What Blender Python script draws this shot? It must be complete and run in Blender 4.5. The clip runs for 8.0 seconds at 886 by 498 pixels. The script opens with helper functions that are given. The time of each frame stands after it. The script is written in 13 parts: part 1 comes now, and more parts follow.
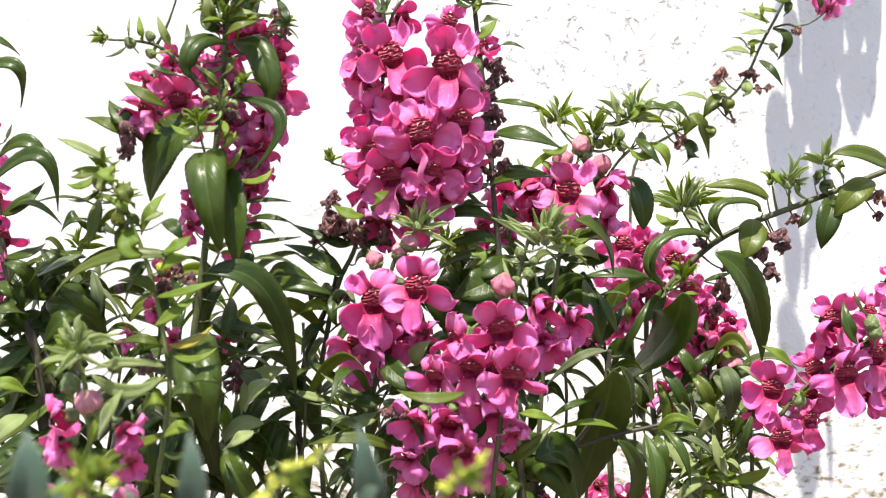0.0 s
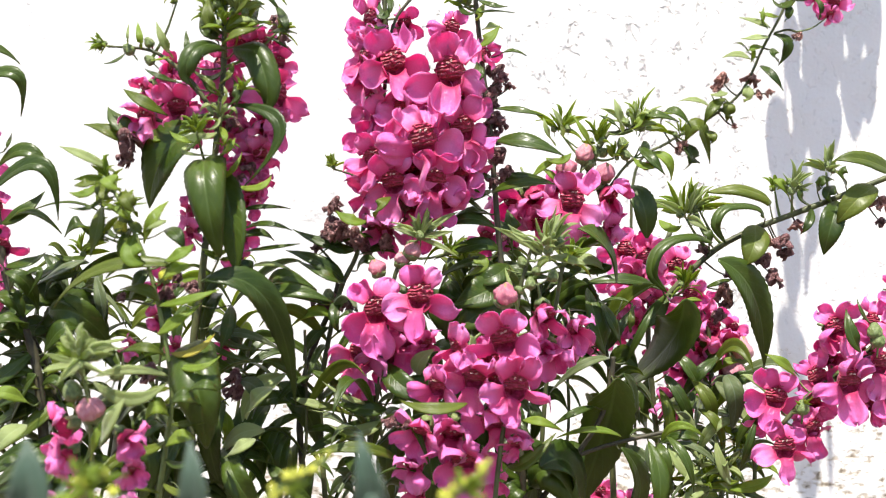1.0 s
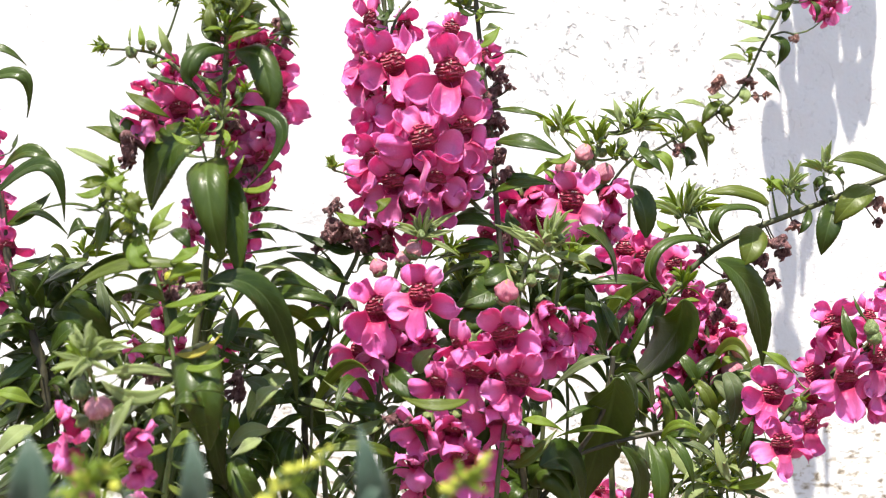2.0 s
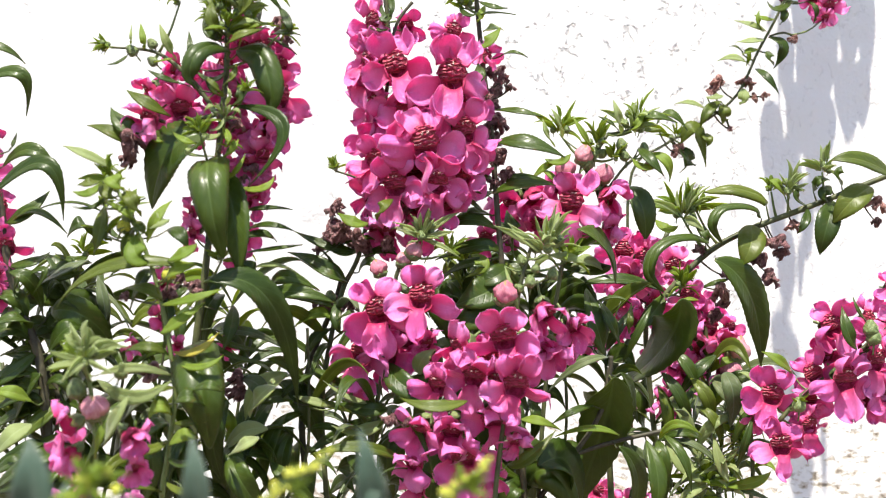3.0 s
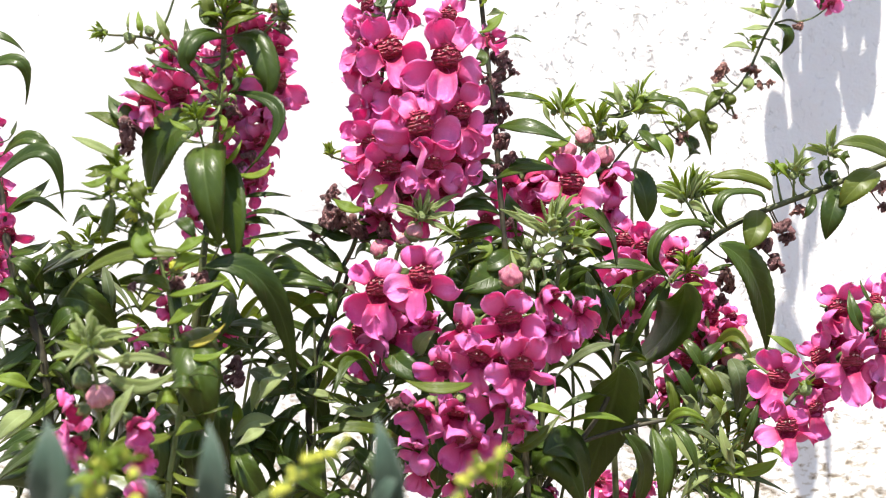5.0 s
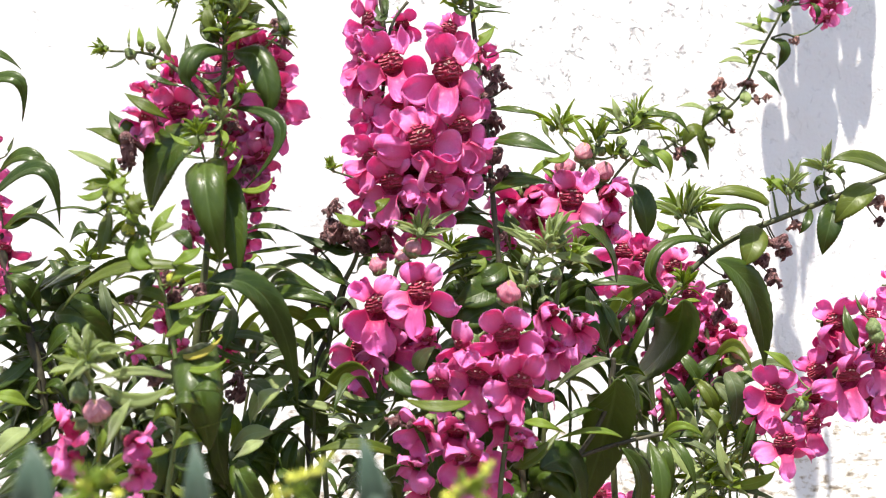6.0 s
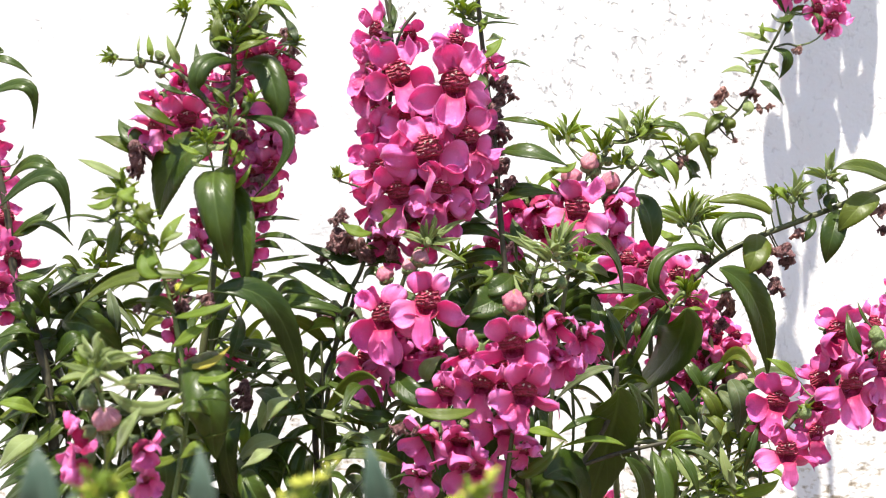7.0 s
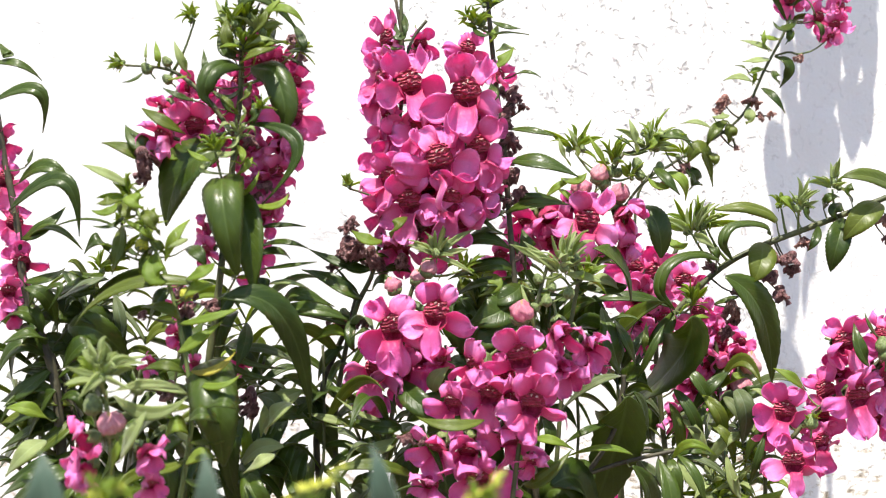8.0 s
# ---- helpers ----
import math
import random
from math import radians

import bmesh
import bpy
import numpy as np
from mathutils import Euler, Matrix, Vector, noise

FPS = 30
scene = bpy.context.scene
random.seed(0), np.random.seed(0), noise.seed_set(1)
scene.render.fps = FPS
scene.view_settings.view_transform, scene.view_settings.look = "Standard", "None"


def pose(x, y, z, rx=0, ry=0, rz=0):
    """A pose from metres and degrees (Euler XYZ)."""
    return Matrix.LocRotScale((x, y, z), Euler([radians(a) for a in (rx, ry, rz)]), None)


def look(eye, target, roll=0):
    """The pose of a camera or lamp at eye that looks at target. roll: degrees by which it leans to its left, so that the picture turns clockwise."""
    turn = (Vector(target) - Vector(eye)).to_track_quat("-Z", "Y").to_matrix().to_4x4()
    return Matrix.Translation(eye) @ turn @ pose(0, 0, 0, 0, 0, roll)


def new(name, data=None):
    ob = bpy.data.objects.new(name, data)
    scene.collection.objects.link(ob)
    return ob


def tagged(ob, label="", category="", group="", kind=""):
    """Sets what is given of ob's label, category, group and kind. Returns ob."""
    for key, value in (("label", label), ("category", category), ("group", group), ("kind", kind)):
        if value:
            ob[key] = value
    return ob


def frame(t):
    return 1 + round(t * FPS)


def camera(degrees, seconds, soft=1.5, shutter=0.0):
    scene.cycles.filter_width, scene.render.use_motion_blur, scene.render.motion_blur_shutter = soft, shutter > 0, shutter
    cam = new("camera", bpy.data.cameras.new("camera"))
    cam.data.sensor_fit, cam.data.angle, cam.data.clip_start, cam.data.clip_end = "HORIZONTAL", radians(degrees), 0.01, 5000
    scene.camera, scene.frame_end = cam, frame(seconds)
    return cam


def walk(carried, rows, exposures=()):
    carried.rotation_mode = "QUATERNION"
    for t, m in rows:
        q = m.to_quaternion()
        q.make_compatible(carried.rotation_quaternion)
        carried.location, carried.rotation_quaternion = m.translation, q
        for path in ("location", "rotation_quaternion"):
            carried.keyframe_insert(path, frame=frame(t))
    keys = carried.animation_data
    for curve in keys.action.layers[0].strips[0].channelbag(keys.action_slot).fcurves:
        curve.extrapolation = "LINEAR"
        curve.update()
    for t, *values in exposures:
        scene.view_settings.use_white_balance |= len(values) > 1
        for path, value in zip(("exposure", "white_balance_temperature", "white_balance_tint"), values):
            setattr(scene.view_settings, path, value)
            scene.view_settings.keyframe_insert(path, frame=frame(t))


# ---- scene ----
# ---------------------------------------------------------------- camera
cam = camera(45, 8.0, soft=1.1)
cam.data.dof.use_dof = True
cam.data.dof.focus_distance = 0.40
cam.data.dof.aperture_fstop = 23.0
walk(cam, [
    (0, look((0.00233, 0.00024, 0.41951), (0.00116, 1.00024, 0.42532), -0.126)),
    (0.5, look((0.00119, 0.00083, 0.42011), (0.00190, 1.00083, 0.42284), -0.095)),
    (1, look((0.00136, 0.00055, 0.42117), (0.00117, 1.00055, 0.42921), -0.075)),
    (1.2, look((0.00003, 0.00003, 0.42079), (0.00606, 1.00001, 0.42995), -0.082)),
    (2.3, look((-0.00079, -0.00017, 0.41989), (0.00023, 0.99983, 0.43179), -0.115)),
    (2.5, look((-0.00132, -0.00050, 0.42101), (-0.00185, 0.99950, 0.43234), -0.079)),
    (3, look((-0.00081, -0.00039, 0.42058), (0.00409, 0.99960, 0.43015), -0.023)),
    (3.5, look((0.00000, 0.00000, 0.42000), (0.00000, 1.00000, 0.42000), 0.000)),
    (4, look((0.00342, 0.00013, 0.41771), (-0.00546, 1.00009, 0.41678), -0.258)),
    (4.5, look((0.00432, 0.00007, 0.41866), (-0.00597, 1.00002, 0.42874), -0.166)),
    (4.7, look((0.00205, -0.00010, 0.41854), (-0.00604, 0.99987, 0.42001), 0.059)),
    (5.8, look((0.00184, -0.00010, 0.41878), (-0.00359, 0.99988, 0.43243), 0.001)),
    (6, look((0.00185, 0.00002, 0.41915), (-0.00419, 1.00002, 0.43468), -0.341)),
    (6.5, look((-0.00011, -0.00015, 0.41991), (-0.00408, 0.99985, 0.43854), -0.231)),
    (7, look((0.00261, -0.00016, 0.41940), (-0.00625, 0.99979, 0.44237), -0.245)),
    (7.5, look((0.00156, -0.00019, 0.41946), (-0.00696, 0.99976, 0.44943), -0.238)),
    (8, look((-0.00359, -0.00044, 0.42094), (-0.00339, 0.99956, 0.44664), 0.045)),
], exposures=((0, 0.95), (8, 0.95)))

# ---------------------------------------------------------------- sky and sun
SUN_FROM = Vector((-0.06, -0.345, 0.937)).normalized()
world = bpy.data.worlds.new("sky")
scene.world = world
world.use_nodes = True
sky = world.node_tree.nodes.new("ShaderNodeTexSky")
sky.sky_type, sky.sun_disc = "NISHITA", False
sky.sun_elevation = math.asin(SUN_FROM.z)
sky.sun_rotation = math.atan2(SUN_FROM.x, SUN_FROM.y)
background = world.node_tree.nodes["Background"]
background.inputs["Strength"].default_value = 0.125
world.node_tree.links.new(sky.outputs[0], background.inputs["Color"])
sun_data = bpy.data.lights.new("sun", "SUN")
sun_data.energy, sun_data.angle, sun_data.color = 5.0, radians(0.5), (1.0, 0.945, 0.845)
sun = new("sun", sun_data)
sun.matrix_world = look(SUN_FROM * 10, (0, 0, 0))


# ---------------------------------------------------------------- materials
def node(nt, kind, **values):
    n = nt.nodes.new(kind)
    for k, v in values.items():
        n.inputs[k.replace("_", " ")].default_value = v
    return n


def material(name):
    m = bpy.data.materials.new(name)
    m.use_nodes = True
    nt = m.node_tree
    nt.nodes.clear()
    return m, nt, nt.nodes.new("ShaderNodeOutputMaterial")


def mixed(nt, kind, fac, a, b):
    """A colour mix of a and b (sockets or colours); fac a socket or number."""
    n = nt.nodes.new("ShaderNodeMix")
    n.data_type, n.blend_type = "RGBA", kind
    for socket, value in ((n.inputs[0], fac), (n.inputs[6], a), (n.inputs[7], b)):
        if isinstance(value, bpy.types.NodeSocket):
            nt.links.new(value, socket)
        else:
            socket.default_value = value if isinstance(value, float) else (*value, 1)
    return n.outputs[2]


def ramp(nt, socket, stops):
    n = nt.nodes.new("ShaderNodeValToRGB")
    while len(n.color_ramp.elements) < len(stops):
        n.color_ramp.elements.new(0.5)
    for e, (p, v) in zip(n.color_ramp.elements, stops):
        e.position, e.color = p, (v, v, v, 1)
    nt.links.new(socket, n.inputs[0])
    return n.outputs[0]


def noise_of(nt, coords, scale, detail=3.0, rough=0.55):
    n = node(nt, "ShaderNodeTexNoise", Scale=scale, Detail=detail, Roughness=rough)
    nt.links.new(coords, n.inputs["Vector"])
    return n.outputs["Fac"]


def bump_of(nt, height, strength, distance):
    n = node(nt, "ShaderNodeBump", Strength=strength, Distance=distance)
    nt.links.new(height, n.inputs["Height"])
    return n.outputs["Normal"]


def thin_tissue(name, colour, alt, through_colour, through_amount, rough, vein, vein_amount, veins=True, base_tint=None, coat=0.0, alt_amount=0.5, spots=0.0, sheen=0.0, gloss=0.3):
    """Leaf or petal: gloss on top, light that shines through, veins along its own length and width."""
    m, nt, out = material(name)
    L = nt.links.new
    uv = nt.nodes.new("ShaderNodeUVMap").outputs[0]
    sep = nt.nodes.new("ShaderNodeSeparateXYZ")
    L(uv, sep.inputs[0])
    info = nt.nodes.new("ShaderNodeObjectInfo").outputs["Random"]
    coords = nt.nodes.new("ShaderNodeTexCoord").outputs["Object"]
    patchy = noise_of(nt, coords, 90.0 if veins else 4.0, 4.0)
    fine = noise_of(nt, coords, 520.0 if veins else 26.0, 2.0)
    swing = nt.nodes.new("ShaderNodeMath")
    swing.operation = "MULTIPLY_ADD"
    L(info, swing.inputs[0])
    swing.inputs[1].default_value = alt_amount
    L(ramp(nt, patchy, ((0.38, 0.0), (0.72, 0.35))), swing.inputs[2])
    swing.use_clamp = True
    col = mixed(nt, "MIX", swing.outputs[0], colour, alt)
    col = mixed(nt, "MULTIPLY", 0.35, col, ramp(nt, fine, ((0.3, 0.55), (0.7, 1.0))))
    mid = nt.nodes.new("ShaderNodeMath")
    mid.operation = "ABSOLUTE"
    L(sep.outputs[0], mid.inputs[0])
    if veins:
        # midrib and slanting side veins
        rib = ramp(nt, mid.outputs[0], ((0.0, 1.0), (0.045, 0.8), (0.10, 0.0)))
        slant = nt.nodes.new("ShaderNodeMath")
        slant.operation = "MULTIPLY_ADD"
        L(mid.outputs[0], slant.inputs[0])
        slant.inputs[1].default_value = -0.22
        L(sep.outputs[1], slant.inputs[2])
        wave = nt.nodes.new("ShaderNodeMath")
        wave.operation = "PINGPONG"
        L(slant.outputs[0], wave.inputs[0])
        wave.inputs[1].default_value = 0.055
        side = ramp(nt, wave.outputs[0], ((0.0, 0.28), (0.008, 0.15), (0.018, 0.0)))
        both = mixed(nt, "LIGHTEN", 1.0, rib, side)
        height = mixed(nt, "SUBTRACT", 0.8, ramp(nt, fine, ((0.3, 0.4), (0.7, 0.62))), both)
        shown = mixed(nt, "MULTIPLY", 1.0, both, (vein_amount,) * 3)
        col = mixed(nt, "MIX", shown, col, vein)
    else:
        # fine rays from the throat outwards, and a deeper colour next to it
        stretch = nt.nodes.new("ShaderNodeMapping")
        stretch.inputs["Scale"].default_value = (9.0, 1.2, 1.0)
        L(uv, stretch.inputs[0])
        rays = noise_of(nt, stretch.outputs[0], 2.2, 3.0)
        col = mixed(nt, "MIX", ramp(nt, rays, ((0.45, 0.0), (0.75, vein_amount))), col, vein)
        col = mixed(nt, "MIX", ramp(nt, sep.outputs[1], ((0.0, 1.0), (0.26, 0.55), (0.62, 0.0))), col, base_tint)
        height = mixed(nt, "MIX", 0.5, rays, fine)
    if spots:
        col = mixed(nt, "MIX", ramp(nt, noise_of(nt, coords, 260.0, 2.0), ((0.66, 0.0), (0.72, spots))), col, (0.16, 0.10, 0.03))
    bump = bump_of(nt, height, 0.38 if veins else 0.25, 0.0006 if veins else 0.02)
    p = node(nt, "ShaderNodeBsdfPrincipled", Roughness=rough)
    p.inputs["Specular IOR Level"].default_value = gloss
    p.inputs["Sheen Weight"].default_value = sheen
    p.inputs["Coat Weight"].default_value = coat
    p.inputs["Coat Roughness"].default_value = 0.22
    L(col, p.inputs["Base Color"])
    L(bump, p.inputs["Normal"])
    t = nt.nodes.new("ShaderNodeBsdfTranslucent")
    L(mixed(nt, "MULTIPLY", 0.55, through_colour, mixed(nt, "MIX", 0.5, (1.0, 1.0, 1.0), ramp(nt, patchy, ((0.3, 0.5), (0.7, 1.0))))), t.inputs["Color"])
    mix = nt.nodes.new("ShaderNodeMixShader")
    mix.inputs[0].default_value = through_amount
    L(p.outputs[0], mix.inputs[1])
    L(t.outputs[0], mix.inputs[2])
    L(mix.outputs[0], out.inputs["Surface"])
    return m


def solid(name, dark, light, scale, rough, bump=0.4, depth=0.0004, detail=4.0, lo=0.35, hi=0.65):
    """A mottled solid surface with fine relief; the tint drifts a little from object to object."""
    m, nt, out = material(name)
    coords = nt.nodes.new("ShaderNodeTexCoord").outputs["Object"]
    f = noise_of(nt, coords, scale, detail)
    g = noise_of(nt, coords, scale * 5.3, 2.0)
    col = mixed(nt, "MIX", ramp(nt, f, ((lo, 0.0), (hi, 1.0))), dark, light)
    col = mixed(nt, "MULTIPLY", 0.4, col, ramp(nt, g, ((0.3, 0.5), (0.7, 1.0))))
    p = node(nt, "ShaderNodeBsdfPrincipled", Roughness=rough)
    nt.links.new(col, p.inputs["Base Color"])
    nt.links.new(bump_of(nt, mixed(nt, "MIX", 0.4, f, g), bump, depth), p.inputs["Normal"])
    nt.links.new(p.outputs[0], out.inputs["Surface"])
    return m


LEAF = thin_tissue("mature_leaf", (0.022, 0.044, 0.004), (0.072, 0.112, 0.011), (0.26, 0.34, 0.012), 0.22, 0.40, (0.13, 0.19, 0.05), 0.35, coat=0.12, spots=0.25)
YOUNG = thin_tissue("young_leaf", (0.11, 0.18, 0.020), (0.25, 0.33, 0.052), (0.58, 0.68, 0.07), 0.42, 0.5, (0.34, 0.42, 0.13), 0.4)
PALE = thin_tissue("downy_leaf", (0.22, 0.27, 0.09), (0.40, 0.46, 0.21), (0.55, 0.66, 0.18), 0.42, 0.6, (0.45, 0.52, 0.28), 0.45, sheen=0.3)
YELLOW = thin_tissue("yellowed_leaf", (0.36, 0.34, 0.05), (0.48, 0.38, 0.06), (0.6, 0.5, 0.06), 0.35, 0.5, (0.5, 0.45, 0.15), 0.5)
PETAL = thin_tissue("petal", (0.93, 0.19, 0.63), (0.96, 0.46, 0.88), (0.98, 0.085, 0.46), 0.45, 0.36, (0.70, 0.08, 0.40), 0.25, veins=False, base_tint=(0.56, 0.022, 0.13), sheen=0.25, alt_amount=0.55, gloss=0.5)
BUD = thin_tissue("bud_skin", (0.60, 0.14, 0.24), (0.82, 0.52, 0.52), (0.7, 0.14, 0.18), 0.15, 0.55, (0.34, 0.05, 0.10), 0.6, veins=False, base_tint=(0.30, 0.22, 0.10))
THROAT = solid("throat", (0.28, 0.008, 0.045), (0.58, 0.030, 0.15), 9.0, 0.6, 0.6, 0.03, 2.0, 0.40, 0.62)
STEM = solid("green_stem", (0.040, 0.050, 0.014), (0.095, 0.105, 0.034), 220.0, 0.6)
SHOOT = solid("young_stem", (0.085, 0.125, 0.025), (0.17, 0.22, 0.060), 220.0, 0.55)
TWIG = solid("woody_stem", (0.03, 0.026, 0.014), (0.08, 0.07, 0.035), 260.0, 0.65, 0.6)
POD = solid("seed_pod", (0.085, 0.125, 0.035), (0.19, 0.24, 0.075), 5.0, 0.45, 0.3, 0.02)
WITHER = solid("withered_petal", (0.13, 0.045, 0.045), (0.50, 0.25, 0.25), 4.0, 0.48, 0.7, 0.03)
DRIED = solid("dried_petal", (0.30, 0.10, 0.075), (0.74, 0.42, 0.36), 4.0, 0.55, 0.7, 0.03)
ANTHER = solid("anther", (0.55, 0.30, 0.30), (0.80, 0.62, 0.55), 30.0, 0.6)


def palate_material():
    """Deep pink wall of the cup with wavy brown bars across it."""
    m, nt, out = material("palate")
    coords = nt.nodes.new("ShaderNodeTexCoord").outputs["Object"]
    bars = node(nt, "ShaderNodeTexWave", Scale=5.4, Distortion=7.5, Detail=2.0, Detail_Scale=2.0)
    bars.bands_direction = "Z"
    nt.links.new(coords, bars.inputs["Vector"])
    drift = noise_of(nt, coords, 9.0, 3.0)
    col = mixed(nt, "MIX", ramp(nt, drift, ((0.35, 0.0), (0.65, 1.0))), (0.28, 0.014, 0.042), (0.54, 0.040, 0.12))
    dark = mixed(nt, "MULTIPLY", 1.0, ramp(nt, bars.outputs["Fac"], ((0.30, 0.85), (0.66, 0.0))), ramp(nt, noise_of(nt, coords, 17.0), ((0.42, 0.0), (0.56, 1.0))))
    col = mixed(nt, "MIX", dark, col, (0.17, 0.020, 0.016))
    p = node(nt, "ShaderNodeBsdfPrincipled", Roughness=0.5)
    nt.links.new(col, p.inputs["Base Color"])
    nt.links.new(bump_of(nt, bars.outputs["Fac"], 0.6, 0.02), p.inputs["Normal"])
    nt.links.new(p.outputs[0], out.inputs["Surface"])
    return m


RIDGE = palate_material()
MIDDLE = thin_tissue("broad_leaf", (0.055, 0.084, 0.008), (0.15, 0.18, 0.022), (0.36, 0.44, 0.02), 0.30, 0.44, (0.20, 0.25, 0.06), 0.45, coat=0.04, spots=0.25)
# leaf green with the grey of reflected sky put into its colour
GREY = thin_tissue("sky_tinted_grey_leaf", (0.060, 0.088, 0.026), (0.15, 0.18, 0.060), (0.22, 0.34, 0.10), 0.25, 0.5, (0.2, 0.26, 0.18), 0.4, sheen=0.3)
# near weed leaves: the blue of reflected sky is painted into the green
DUSKY = thin_tissue("sky_tinted_blue_leaf", (0.042, 0.080, 0.052), (0.10, 0.15, 0.105), (0.10, 0.20, 0.09), 0.20, 0.5, (0.10, 0.15, 0.11), 0.4, sheen=0.3)
BLOOM = solid("yellow_bud", (0.26, 0.32, 0.03), (0.62, 0.57, 0.05), 6.0, 0.5, 0.3, 0.02)


def wall_material():
    m, nt, out = material("white_stucco")
    coords = nt.nodes.new("ShaderNodeTexCoord").outputs["Object"]
    broad = noise_of(nt, coords, 3.2, 5.0)
    lumps = noise_of(nt, coords, 42.0, 5.0, 0.62)
    grain = noise_of(nt, coords, 420.0, 3.0)
    col = mixed(nt, "MIX", ramp(nt, broad, ((0.35, 0.0), (0.7, 1.0))), (0.82, 0.80, 0.79), (0.78, 0.755, 0.725))
    # short curved trowel nicks and open pores with their shade painted in, in patches that thicken towards one end of
    # the wall
    sep = nt.nodes.new("ShaderNodeSeparateXYZ")
    nt.links.new(coords, sep.inputs[0])
    tilted = nt.nodes.new("ShaderNodeMapping")
    tilted.inputs["Scale"].default_value = (1.25, 1.0, 0.8)
    tilted.inputs["Rotation"].default_value = (0.0, -0.7, 0.0)
    nt.links.new(coords, tilted.inputs[0])
    off = nt.nodes.new("ShaderNodeMath")
    off.operation = "SUBTRACT"
    nt.links.new(noise_of(nt, tilted.outputs[0], 105.0, 3.0, 0.5), off.inputs[0])
    off.inputs[1].default_value = 0.5
    line = nt.nodes.new("ShaderNodeMath")
    line.operation = "ABSOLUTE"
    nt.links.new(off.outputs[0], line.inputs[0])
    nick_shade = ramp(nt, line.outputs[0], ((0.0, 0.85), (0.016, 0.7), (0.034, 0.0)))
    nick_shade = mixed(nt, "MULTIPLY", 1.0, nick_shade, ramp(nt, noise_of(nt, coords, 92.0, 2.0), ((0.535, 0.0), (0.58, 1.0))))
    pore_shade = ramp(nt, noise_of(nt, tilted.outputs[0], 170.0, 5.0, 0.58), ((0.655, 0.0), (0.69, 0.75)))
    pore_shade = mixed(nt, "LIGHTEN", 1.0, pore_shade, nick_shade)
    # marks left out towards -x, imitating glare that washes the wall white
    end = nt.nodes.new("ShaderNodeMath")
    end.operation = "MULTIPLY_ADD"
    nt.links.new(sep.outputs[0], end.inputs[0])
    end.inputs[1].default_value = 0.8
    nt.links.new(noise_of(nt, coords, 13.0, 3.0), end.inputs[2])
    pore_shade = mixed(nt, "MULTIPLY", 1.0, pore_shade, ramp(nt, end.outputs[0], ((0.49, 0.0), (0.60, 1.0))))
    # marks thinned towards +x to imitate the stretch of wall in shadow
    pore_shade = mixed(nt, "MULTIPLY", 1.0, pore_shade, ramp(nt, sep.outputs[0], ((0.165, 1.0), (0.20, 0.25))))
    # grey self-shade of the relief, put into the wall colour
    col = mixed(nt, "MIX", pore_shade, col, (0.42, 0.405, 0.395))
    # the lower wall has lost more of its paint, down to the ochre plaster, greyed to paint in relief shade
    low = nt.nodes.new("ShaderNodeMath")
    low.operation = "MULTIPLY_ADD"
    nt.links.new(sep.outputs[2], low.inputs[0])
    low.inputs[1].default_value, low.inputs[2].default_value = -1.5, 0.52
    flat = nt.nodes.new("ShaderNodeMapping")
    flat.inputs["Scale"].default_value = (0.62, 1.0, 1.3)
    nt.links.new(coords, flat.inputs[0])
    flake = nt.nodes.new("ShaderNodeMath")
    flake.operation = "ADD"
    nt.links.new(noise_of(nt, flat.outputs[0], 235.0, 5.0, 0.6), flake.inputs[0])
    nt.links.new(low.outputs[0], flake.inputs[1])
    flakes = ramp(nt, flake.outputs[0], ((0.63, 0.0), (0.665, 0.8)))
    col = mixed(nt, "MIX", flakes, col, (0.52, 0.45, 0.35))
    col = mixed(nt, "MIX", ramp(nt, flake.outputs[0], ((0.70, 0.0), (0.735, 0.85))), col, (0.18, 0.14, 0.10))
    lumps = mixed(nt, "SUBTRACT", 0.8, lumps, mixed(nt, "ADD", 1.0, pore_shade, flakes))
    p = node(nt, "ShaderNodeBsdfPrincipled", Roughness=0.9)
    p.inputs["Specular IOR Level"].default_value = 0.15
    nt.links.new(col, p.inputs["Base Color"])
    nt.links.new(bump_of(nt, mixed(nt, "MIX", 0.25, lumps, grain), 0.55, 0.003), p.inputs["Normal"])
    nt.links.new(p.outputs[0], out.inputs["Surface"])
    return m


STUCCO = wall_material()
SOIL = solid("dry_soil", (0.09, 0.062, 0.042), (0.22, 0.165, 0.12), 26.0, 0.95, 0.8, 0.01, 8.0)


# ---------------------------------------------------------------- mesh helpers
def from_bmesh(name, bm, mat):
    for f in bm.faces:
        f.smooth = True
    me = bpy.data.meshes.new(name)
    bm.to_mesh(me)
    bm.free()
    me.materials.append(mat)
    return me


def part(name, mesh, owner, m=None, label=""):
    """Link a mesh as one part under a thing or under a part; m is its pose in the owner's space."""
    ob = new(name, mesh)
    ob.parent = owner
    if m is not None:
        ob.matrix_basis = m
    return tagged(ob, label)


